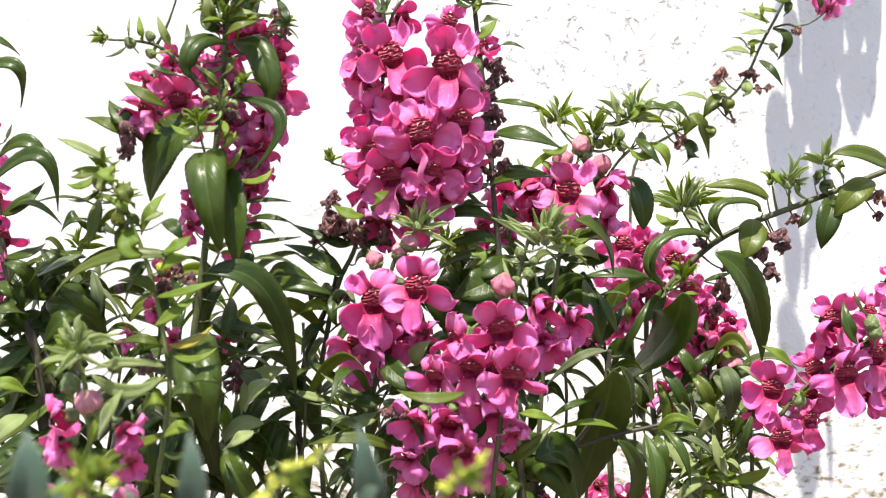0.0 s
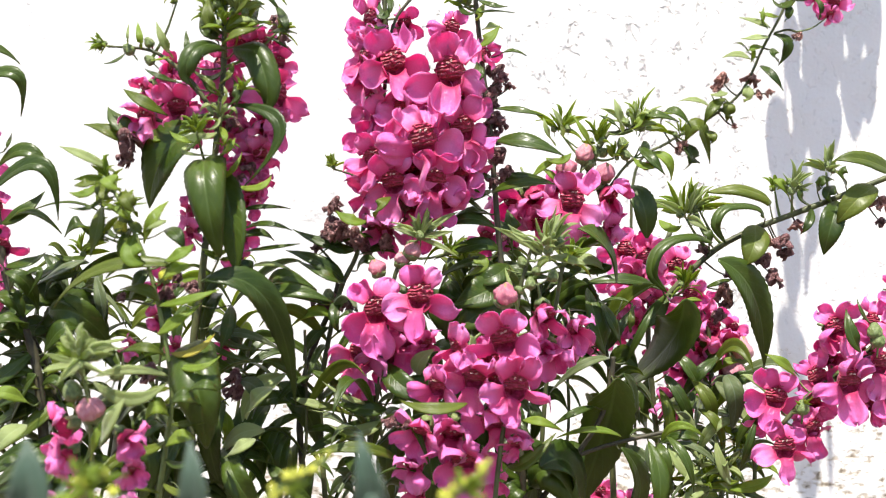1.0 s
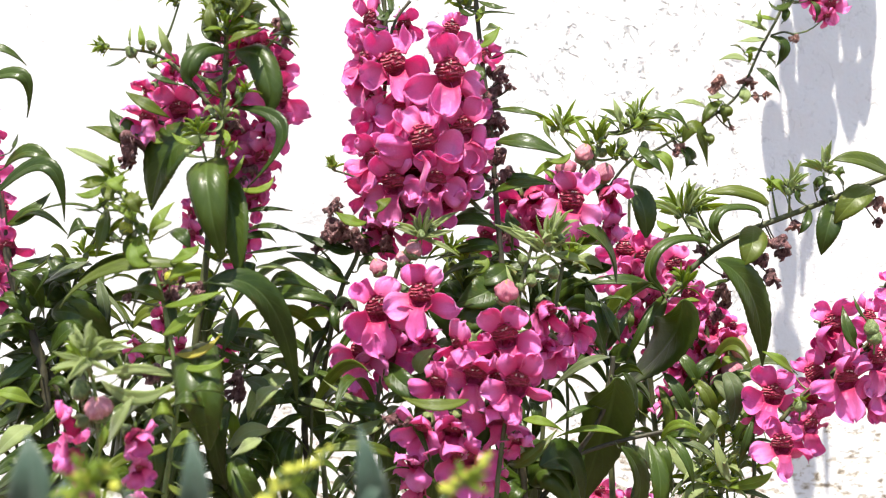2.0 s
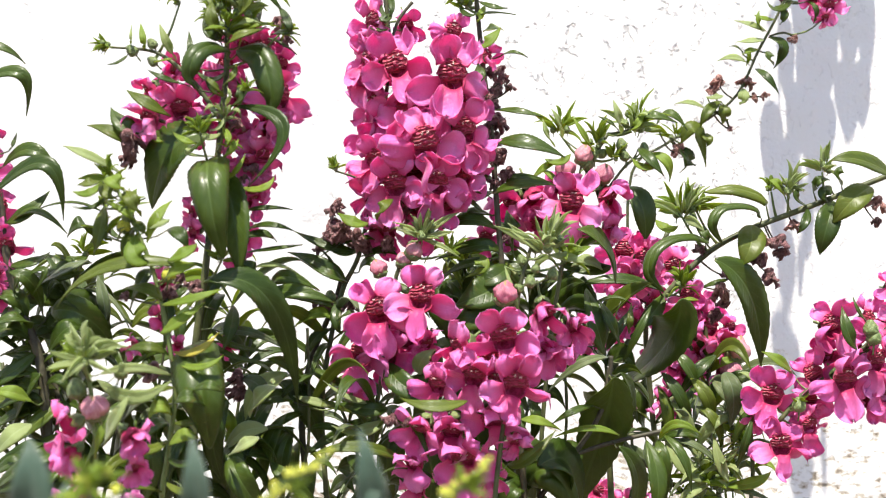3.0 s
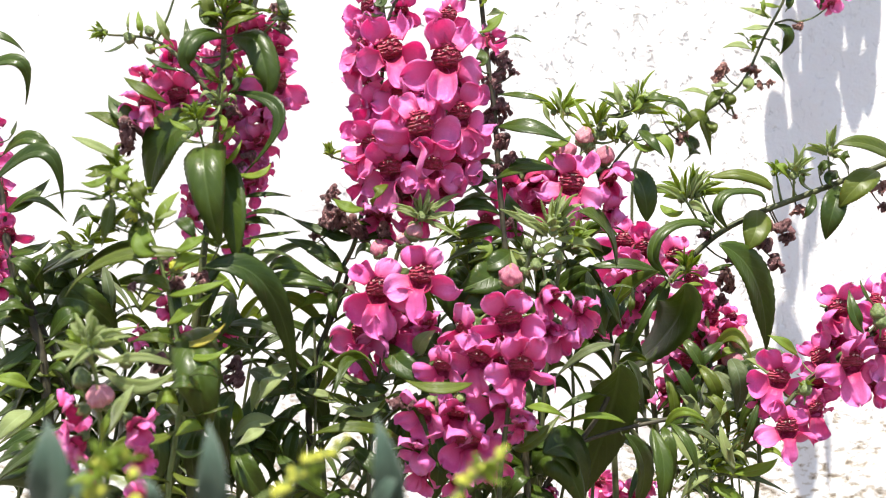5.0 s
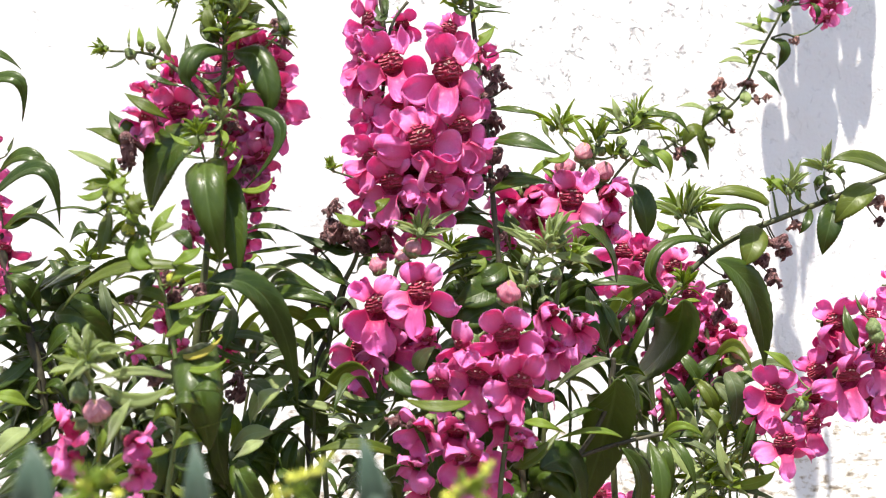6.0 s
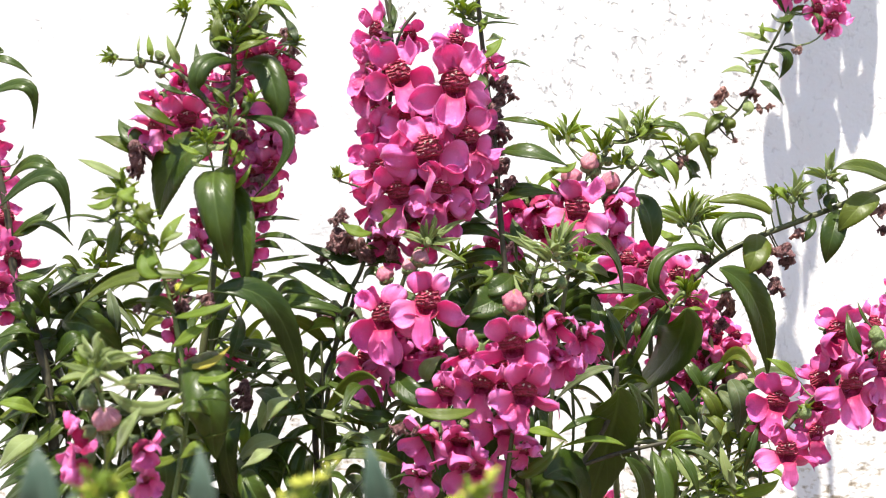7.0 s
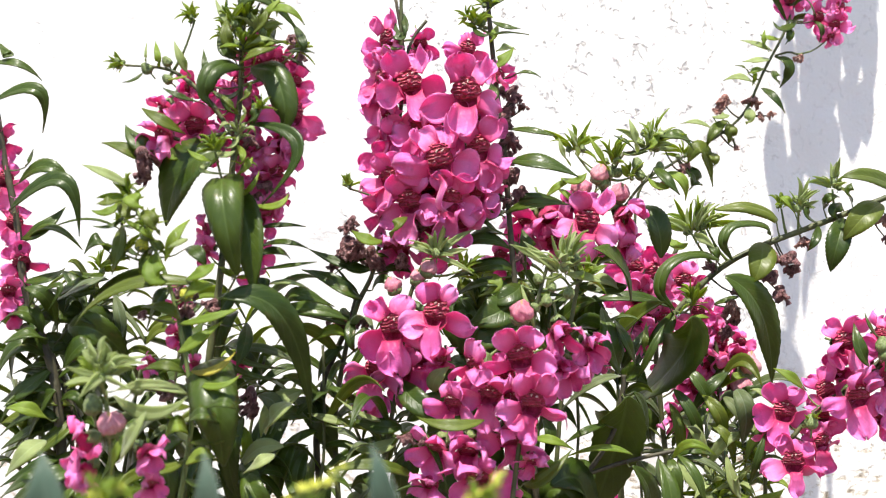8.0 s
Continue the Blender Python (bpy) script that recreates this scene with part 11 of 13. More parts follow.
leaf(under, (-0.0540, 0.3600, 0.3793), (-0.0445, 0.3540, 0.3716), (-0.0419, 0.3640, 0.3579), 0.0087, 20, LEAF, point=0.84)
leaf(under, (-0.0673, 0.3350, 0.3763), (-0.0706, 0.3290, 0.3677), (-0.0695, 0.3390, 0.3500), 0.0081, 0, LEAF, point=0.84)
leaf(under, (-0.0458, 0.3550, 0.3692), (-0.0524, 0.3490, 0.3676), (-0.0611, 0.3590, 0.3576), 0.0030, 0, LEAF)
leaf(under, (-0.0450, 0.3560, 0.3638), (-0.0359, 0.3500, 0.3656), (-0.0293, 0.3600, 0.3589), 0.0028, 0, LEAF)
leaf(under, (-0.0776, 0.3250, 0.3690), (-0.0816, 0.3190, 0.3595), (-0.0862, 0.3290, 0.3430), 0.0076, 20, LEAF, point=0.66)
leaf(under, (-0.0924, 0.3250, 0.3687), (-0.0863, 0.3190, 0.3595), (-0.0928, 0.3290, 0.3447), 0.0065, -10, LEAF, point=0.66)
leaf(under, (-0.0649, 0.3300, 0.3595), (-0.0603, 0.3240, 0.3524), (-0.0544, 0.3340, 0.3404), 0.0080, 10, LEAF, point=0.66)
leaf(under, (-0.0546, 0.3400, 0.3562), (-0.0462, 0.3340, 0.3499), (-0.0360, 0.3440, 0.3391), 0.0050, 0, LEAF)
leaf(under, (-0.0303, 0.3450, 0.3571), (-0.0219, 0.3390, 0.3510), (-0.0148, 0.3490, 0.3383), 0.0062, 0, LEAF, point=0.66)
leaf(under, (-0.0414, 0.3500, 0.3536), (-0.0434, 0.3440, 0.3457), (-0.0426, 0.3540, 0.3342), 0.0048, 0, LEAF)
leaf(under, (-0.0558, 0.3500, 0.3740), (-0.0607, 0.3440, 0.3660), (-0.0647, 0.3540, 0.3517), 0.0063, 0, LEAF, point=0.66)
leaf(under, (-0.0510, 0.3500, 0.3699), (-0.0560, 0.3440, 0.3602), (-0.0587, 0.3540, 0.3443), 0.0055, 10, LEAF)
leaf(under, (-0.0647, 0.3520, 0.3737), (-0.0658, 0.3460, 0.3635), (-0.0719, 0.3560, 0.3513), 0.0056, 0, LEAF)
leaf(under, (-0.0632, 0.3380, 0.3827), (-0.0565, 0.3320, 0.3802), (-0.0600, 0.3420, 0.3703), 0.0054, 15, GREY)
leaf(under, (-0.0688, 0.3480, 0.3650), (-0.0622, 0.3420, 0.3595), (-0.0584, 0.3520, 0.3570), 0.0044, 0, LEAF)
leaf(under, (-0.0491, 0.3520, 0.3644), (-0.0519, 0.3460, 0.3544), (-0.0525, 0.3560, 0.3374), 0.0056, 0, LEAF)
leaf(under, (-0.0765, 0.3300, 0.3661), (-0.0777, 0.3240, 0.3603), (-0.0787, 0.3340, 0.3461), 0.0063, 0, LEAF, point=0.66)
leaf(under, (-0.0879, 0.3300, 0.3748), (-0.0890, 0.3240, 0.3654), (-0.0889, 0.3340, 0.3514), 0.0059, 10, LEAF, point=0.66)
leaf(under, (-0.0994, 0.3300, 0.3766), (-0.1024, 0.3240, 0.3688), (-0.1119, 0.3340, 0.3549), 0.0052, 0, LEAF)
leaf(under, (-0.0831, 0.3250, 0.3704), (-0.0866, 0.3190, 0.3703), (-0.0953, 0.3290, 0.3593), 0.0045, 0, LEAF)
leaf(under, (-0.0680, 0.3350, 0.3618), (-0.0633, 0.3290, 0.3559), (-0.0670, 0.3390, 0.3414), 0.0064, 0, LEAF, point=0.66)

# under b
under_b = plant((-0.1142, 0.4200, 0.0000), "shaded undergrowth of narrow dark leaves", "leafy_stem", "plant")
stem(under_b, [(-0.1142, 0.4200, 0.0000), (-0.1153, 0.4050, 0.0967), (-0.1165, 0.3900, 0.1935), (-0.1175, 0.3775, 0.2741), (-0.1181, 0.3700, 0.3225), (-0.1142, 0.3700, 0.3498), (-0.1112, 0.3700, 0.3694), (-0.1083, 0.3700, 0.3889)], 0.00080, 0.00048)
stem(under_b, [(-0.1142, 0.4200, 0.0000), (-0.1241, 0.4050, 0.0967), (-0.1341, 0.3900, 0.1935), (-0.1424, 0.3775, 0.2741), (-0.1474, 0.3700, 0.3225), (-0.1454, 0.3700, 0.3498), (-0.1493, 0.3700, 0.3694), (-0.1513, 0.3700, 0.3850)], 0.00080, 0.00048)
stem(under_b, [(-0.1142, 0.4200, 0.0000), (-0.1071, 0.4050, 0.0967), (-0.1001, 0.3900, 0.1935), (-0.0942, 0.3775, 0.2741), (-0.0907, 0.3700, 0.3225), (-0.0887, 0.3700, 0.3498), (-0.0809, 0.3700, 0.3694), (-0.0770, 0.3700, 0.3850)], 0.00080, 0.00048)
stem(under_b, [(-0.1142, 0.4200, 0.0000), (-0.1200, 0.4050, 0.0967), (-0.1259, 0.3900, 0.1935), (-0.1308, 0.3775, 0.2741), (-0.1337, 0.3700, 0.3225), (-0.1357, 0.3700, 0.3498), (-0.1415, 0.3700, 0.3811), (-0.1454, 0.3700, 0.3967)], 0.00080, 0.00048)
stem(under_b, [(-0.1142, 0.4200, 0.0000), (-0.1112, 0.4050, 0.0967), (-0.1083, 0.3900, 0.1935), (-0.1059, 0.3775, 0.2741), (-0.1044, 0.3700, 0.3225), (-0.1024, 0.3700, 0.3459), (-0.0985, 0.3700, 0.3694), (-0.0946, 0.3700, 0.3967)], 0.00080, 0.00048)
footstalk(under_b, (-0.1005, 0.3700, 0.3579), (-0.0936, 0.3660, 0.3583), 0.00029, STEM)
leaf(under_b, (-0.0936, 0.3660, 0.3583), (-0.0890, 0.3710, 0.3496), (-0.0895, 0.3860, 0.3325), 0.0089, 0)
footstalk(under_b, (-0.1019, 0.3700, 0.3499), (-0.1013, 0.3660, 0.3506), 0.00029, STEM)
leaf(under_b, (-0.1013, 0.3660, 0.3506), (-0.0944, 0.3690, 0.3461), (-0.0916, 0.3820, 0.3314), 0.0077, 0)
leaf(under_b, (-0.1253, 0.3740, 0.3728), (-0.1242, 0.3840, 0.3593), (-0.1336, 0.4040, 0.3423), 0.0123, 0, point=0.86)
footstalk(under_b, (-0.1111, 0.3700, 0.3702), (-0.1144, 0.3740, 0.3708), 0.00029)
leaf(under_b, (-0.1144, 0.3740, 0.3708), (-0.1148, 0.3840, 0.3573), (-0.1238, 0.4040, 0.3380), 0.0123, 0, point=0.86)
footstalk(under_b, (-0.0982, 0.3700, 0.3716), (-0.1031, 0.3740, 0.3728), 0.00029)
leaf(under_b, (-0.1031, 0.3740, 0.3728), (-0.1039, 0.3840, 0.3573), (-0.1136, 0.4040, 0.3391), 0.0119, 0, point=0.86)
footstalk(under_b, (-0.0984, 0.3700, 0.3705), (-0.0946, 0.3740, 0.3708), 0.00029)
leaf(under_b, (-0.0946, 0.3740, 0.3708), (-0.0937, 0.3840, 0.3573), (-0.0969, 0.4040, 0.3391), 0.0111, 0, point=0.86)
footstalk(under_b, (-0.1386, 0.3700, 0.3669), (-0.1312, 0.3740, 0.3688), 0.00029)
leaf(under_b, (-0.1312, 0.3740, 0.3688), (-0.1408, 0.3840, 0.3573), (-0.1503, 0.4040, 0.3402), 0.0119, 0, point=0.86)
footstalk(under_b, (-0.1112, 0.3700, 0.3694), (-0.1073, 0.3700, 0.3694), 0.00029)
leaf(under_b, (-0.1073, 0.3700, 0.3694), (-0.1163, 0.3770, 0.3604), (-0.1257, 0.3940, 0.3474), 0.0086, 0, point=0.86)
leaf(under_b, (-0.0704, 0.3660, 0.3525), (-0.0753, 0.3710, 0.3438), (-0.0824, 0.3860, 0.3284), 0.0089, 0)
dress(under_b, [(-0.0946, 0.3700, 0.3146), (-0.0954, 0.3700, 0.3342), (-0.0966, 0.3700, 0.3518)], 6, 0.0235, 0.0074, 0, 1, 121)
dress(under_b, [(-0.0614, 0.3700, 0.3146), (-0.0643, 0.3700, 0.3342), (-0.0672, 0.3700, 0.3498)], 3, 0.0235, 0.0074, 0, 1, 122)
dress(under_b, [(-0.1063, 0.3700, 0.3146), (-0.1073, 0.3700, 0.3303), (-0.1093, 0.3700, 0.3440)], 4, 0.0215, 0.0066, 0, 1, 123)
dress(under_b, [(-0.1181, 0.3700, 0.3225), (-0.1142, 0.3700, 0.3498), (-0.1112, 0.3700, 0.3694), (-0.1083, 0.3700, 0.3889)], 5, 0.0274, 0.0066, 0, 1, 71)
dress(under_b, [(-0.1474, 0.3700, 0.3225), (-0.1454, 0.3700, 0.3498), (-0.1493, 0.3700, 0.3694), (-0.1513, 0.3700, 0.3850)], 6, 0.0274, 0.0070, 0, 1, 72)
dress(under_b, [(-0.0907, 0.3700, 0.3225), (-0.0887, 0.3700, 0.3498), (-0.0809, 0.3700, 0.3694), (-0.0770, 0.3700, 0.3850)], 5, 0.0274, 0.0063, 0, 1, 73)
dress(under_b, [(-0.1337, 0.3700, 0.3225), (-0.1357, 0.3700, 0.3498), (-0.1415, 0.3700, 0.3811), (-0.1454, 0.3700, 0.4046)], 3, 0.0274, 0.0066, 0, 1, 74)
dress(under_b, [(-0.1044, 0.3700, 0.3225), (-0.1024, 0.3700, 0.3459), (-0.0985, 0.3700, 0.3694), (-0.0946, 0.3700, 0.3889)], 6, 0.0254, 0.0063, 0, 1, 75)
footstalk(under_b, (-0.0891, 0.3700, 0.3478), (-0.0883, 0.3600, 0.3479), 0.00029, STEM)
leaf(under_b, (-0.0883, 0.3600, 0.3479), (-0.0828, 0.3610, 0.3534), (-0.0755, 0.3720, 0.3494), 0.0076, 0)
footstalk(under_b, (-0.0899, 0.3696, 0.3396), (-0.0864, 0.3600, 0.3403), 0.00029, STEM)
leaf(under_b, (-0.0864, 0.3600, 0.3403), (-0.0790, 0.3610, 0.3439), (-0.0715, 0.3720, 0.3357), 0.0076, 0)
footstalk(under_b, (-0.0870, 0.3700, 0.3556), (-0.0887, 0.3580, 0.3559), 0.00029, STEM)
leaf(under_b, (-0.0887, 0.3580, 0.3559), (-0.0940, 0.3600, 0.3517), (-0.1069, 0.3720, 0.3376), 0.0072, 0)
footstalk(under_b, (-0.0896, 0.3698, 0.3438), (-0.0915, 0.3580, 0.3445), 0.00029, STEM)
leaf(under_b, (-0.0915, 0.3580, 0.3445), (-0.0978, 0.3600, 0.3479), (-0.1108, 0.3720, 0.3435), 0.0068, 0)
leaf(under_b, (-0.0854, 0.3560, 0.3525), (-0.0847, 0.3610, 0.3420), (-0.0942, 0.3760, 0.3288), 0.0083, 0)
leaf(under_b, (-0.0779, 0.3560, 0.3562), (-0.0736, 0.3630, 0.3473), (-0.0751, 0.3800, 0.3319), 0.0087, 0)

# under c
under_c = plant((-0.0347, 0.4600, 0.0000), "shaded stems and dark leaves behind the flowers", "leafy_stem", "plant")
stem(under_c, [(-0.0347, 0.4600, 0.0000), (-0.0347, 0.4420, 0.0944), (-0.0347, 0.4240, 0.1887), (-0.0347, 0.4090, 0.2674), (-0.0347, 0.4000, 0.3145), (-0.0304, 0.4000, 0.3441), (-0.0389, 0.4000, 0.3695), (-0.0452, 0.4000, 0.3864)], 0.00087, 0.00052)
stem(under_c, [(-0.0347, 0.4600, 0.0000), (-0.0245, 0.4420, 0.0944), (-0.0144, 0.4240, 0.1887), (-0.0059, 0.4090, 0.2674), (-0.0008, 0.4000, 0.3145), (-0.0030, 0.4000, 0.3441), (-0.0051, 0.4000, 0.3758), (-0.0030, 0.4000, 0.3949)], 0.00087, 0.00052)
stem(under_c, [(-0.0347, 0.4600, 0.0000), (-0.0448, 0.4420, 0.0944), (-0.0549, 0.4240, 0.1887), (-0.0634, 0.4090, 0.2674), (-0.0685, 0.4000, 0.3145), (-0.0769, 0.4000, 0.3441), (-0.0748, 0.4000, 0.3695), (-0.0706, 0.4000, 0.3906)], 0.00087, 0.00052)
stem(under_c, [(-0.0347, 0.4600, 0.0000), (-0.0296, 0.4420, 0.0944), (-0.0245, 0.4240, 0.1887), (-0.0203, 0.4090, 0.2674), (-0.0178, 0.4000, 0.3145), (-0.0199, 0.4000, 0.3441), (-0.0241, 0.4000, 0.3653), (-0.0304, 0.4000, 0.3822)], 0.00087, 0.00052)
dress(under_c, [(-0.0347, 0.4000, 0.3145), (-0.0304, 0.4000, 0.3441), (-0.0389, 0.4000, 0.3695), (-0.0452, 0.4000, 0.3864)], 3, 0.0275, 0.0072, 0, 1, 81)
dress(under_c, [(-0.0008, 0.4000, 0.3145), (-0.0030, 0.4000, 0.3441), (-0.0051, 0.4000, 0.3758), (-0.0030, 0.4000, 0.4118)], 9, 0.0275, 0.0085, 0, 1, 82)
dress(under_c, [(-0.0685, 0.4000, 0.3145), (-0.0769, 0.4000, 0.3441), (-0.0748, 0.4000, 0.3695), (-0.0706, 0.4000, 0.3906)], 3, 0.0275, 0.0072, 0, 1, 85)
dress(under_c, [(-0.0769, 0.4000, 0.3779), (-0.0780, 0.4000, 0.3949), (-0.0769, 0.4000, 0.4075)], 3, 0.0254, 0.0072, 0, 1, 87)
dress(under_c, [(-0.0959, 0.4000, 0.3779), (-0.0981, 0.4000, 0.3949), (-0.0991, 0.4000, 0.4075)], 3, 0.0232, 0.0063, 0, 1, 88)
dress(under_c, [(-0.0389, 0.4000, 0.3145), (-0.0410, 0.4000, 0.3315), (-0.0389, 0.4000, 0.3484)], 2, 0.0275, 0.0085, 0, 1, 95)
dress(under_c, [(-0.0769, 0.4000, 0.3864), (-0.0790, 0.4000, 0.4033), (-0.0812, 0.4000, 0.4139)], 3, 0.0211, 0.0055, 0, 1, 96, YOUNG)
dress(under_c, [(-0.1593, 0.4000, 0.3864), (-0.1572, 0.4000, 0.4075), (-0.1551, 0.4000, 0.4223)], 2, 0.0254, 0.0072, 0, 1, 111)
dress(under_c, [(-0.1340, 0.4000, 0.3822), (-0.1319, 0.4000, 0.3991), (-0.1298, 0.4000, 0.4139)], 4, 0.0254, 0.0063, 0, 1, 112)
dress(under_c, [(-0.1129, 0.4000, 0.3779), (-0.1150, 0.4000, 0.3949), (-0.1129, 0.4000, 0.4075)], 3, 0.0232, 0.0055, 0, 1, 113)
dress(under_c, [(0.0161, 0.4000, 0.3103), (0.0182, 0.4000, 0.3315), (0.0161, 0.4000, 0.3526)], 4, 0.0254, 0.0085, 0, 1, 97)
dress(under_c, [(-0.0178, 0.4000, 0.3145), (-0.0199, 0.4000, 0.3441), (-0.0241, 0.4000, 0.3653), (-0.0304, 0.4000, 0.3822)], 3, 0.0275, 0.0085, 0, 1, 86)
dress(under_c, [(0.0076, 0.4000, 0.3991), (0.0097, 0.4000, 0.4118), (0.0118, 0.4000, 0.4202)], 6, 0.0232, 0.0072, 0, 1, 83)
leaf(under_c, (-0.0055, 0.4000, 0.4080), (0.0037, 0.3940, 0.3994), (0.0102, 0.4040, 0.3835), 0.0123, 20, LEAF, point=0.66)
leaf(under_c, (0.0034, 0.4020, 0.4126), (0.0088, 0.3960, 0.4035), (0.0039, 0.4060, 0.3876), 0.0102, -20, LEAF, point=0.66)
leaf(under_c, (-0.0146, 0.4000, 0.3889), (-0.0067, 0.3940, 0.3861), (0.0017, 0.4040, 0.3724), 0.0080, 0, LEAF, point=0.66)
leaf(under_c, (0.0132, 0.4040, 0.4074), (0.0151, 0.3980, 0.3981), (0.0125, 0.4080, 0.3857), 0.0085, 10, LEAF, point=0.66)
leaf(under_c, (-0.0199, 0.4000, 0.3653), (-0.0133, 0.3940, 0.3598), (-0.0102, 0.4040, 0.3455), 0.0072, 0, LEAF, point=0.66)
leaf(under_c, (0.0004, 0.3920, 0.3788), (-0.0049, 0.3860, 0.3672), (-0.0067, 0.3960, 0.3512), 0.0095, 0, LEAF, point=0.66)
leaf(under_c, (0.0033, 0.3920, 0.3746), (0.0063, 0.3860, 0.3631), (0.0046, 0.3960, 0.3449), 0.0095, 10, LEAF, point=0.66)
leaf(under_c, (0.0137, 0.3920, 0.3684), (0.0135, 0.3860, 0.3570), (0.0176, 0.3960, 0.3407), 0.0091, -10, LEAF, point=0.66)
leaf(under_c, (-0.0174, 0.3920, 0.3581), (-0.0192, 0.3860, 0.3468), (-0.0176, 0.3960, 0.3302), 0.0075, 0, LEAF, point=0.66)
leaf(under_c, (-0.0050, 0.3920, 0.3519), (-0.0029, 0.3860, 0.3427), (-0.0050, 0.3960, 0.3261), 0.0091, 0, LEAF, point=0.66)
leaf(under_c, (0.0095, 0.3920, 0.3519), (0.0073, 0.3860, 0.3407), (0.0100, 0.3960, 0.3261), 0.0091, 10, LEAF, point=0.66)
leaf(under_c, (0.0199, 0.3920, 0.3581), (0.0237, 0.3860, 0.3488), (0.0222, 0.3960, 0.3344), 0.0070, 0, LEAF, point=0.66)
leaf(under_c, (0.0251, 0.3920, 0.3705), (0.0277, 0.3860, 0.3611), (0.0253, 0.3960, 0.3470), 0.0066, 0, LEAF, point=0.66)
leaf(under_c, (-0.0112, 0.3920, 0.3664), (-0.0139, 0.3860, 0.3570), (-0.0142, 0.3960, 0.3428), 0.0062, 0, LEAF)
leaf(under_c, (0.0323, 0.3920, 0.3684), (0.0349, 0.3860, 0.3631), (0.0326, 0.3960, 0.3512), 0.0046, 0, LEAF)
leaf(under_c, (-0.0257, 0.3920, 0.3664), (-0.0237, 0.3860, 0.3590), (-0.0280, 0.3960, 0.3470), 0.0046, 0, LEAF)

# under d
under_d = plant((0.0391, 0.4700, 0.0000), "shaded stems and dark leaves behind the flowers", "leafy_stem", "plant")
stem(under_d, [(0.0391, 0.4700, 0.0000), (0.0351, 0.4550, 0.0928), (0.0311, 0.4400, 0.1856), (0.0277, 0.4275, 0.2629), (0.0257, 0.4200, 0.3093), (0.0302, 0.4200, 0.3403), (0.0368, 0.4200, 0.3736), (0.0391, 0.4200, 0.4113)], 0.00091, 0.00055)
stem(under_d, [(0.0391, 0.4700, 0.0000), (0.0444, 0.4550, 0.0928), (0.0497, 0.4400, 0.1856), (0.0541, 0.4275, 0.2629), (0.0568, 0.4200, 0.3093), (0.0590, 0.4200, 0.3403), (0.0657, 0.4200, 0.3736), (0.0612, 0.4200, 0.4069)], 0.00091, 0.00055)
stem(under_d, [(0.0391, 0.4700, 0.0000), (0.0404, 0.4550, 0.0928), (0.0417, 0.4400, 0.1856), (0.0428, 0.4275, 0.2629), (0.0435, 0.4200, 0.3093), (0.0479, 0.4200, 0.3359), (0.0501, 0.4200, 0.3625), (0.0479, 0.4200, 0.3936)], 0.00091, 0.00055)
dress(under_d, [(0.0257, 0.4200, 0.3093), (0.0302, 0.4200, 0.3403), (0.0368, 0.4200, 0.3736), (0.0391, 0.4200, 0.4113)], 6, 0.0266, 0.0089, 0.55, 1, 91)
footstalk(under_d, (0.0391, 0.4200, 0.4113), (0.0324, 0.4200, 0.4136), 0.00033, STEM)
leaf(under_d, (0.0324, 0.4200, 0.4136), (0.0260, 0.4250, 0.4068), (0.0200, 0.4400, 0.3923), 0.0111, 0)
footstalk(under_d, (0.0391, 0.4200, 0.4113), (0.0346, 0.4200, 0.4113), 0.00033, STEM)
leaf(under_d, (0.0346, 0.4200, 0.4113), (0.0395, 0.4250, 0.4023), (0.0386, 0.4400, 0.3877), 0.0111, 0)
leaf(under_d, (0.0191, 0.4200, 0.4202), (0.0148, 0.4250, 0.4112), (0.0130, 0.4400, 0.3970), 0.0111, 0)
footstalk(under_d, (0.0391, 0.4200, 0.4113), (0.0479, 0.4200, 0.4158), 0.00033, STEM)
leaf(under_d, (0.0479, 0.4200, 0.4158), (0.0507, 0.4250, 0.4068), (0.0502, 0.4400, 0.3923), 0.0098, 0)
leaf(under_d, (0.0257, 0.4200, 0.4202), (0.0321, 0.4155, 0.4158), (0.0447, 0.4210, 0.4135), 0.0067, -1)
leaf(under_d, (0.0169, 0.4200, 0.4069), (0.0103, 0.4220, 0.4024), (0.0014, 0.4340, 0.3973), 0.0098, 0)
leaf(under_d, (0.0080, 0.4200, 0.4136), (0.0036, 0.4250, 0.4045), (0.0060, 0.4400, 0.3923), 0.0098, 0)
footstalk(under_d, (0.0612, 0.4200, 0.4069), (0.0568, 0.4200, 0.4136), 0.00033, STEM)
leaf(under_d, (0.0568, 0.4200, 0.4136), (0.0575, 0.4250, 0.4023), (0.0618, 0.4400, 0.3877), 0.0098, 0)
dress(under_d, [(0.0479, 0.4200, 0.4025), (0.0501, 0.4200, 0.4180), (0.0546, 0.4200, 0.4291)], 5, 0.0222, 0.0075, 0.3, 1, 114)
dress(under_d, [(0.0169, 0.4200, 0.3936), (0.0191, 0.4200, 0.4113), (0.0169, 0.4200, 0.4224)], 5, 0.0222, 0.0075, 0.2, 1, 115)
dress(under_d, [(0.0568, 0.4200, 0.3093), (0.0590, 0.4200, 0.3403), (0.0657, 0.4200, 0.3736), (0.0612, 0.4200, 0.4069)], 6, 0.0244, 0.0089, 0.5, 1, 92)
dress(under_d, [(0.0435, 0.4200, 0.3093), (0.0479, 0.4200, 0.3359), (0.0501, 0.4200, 0.3625), (0.0479, 0.4200, 0.3936)], 2, 0.0266, 0.0089, 0.75, 1, 93)


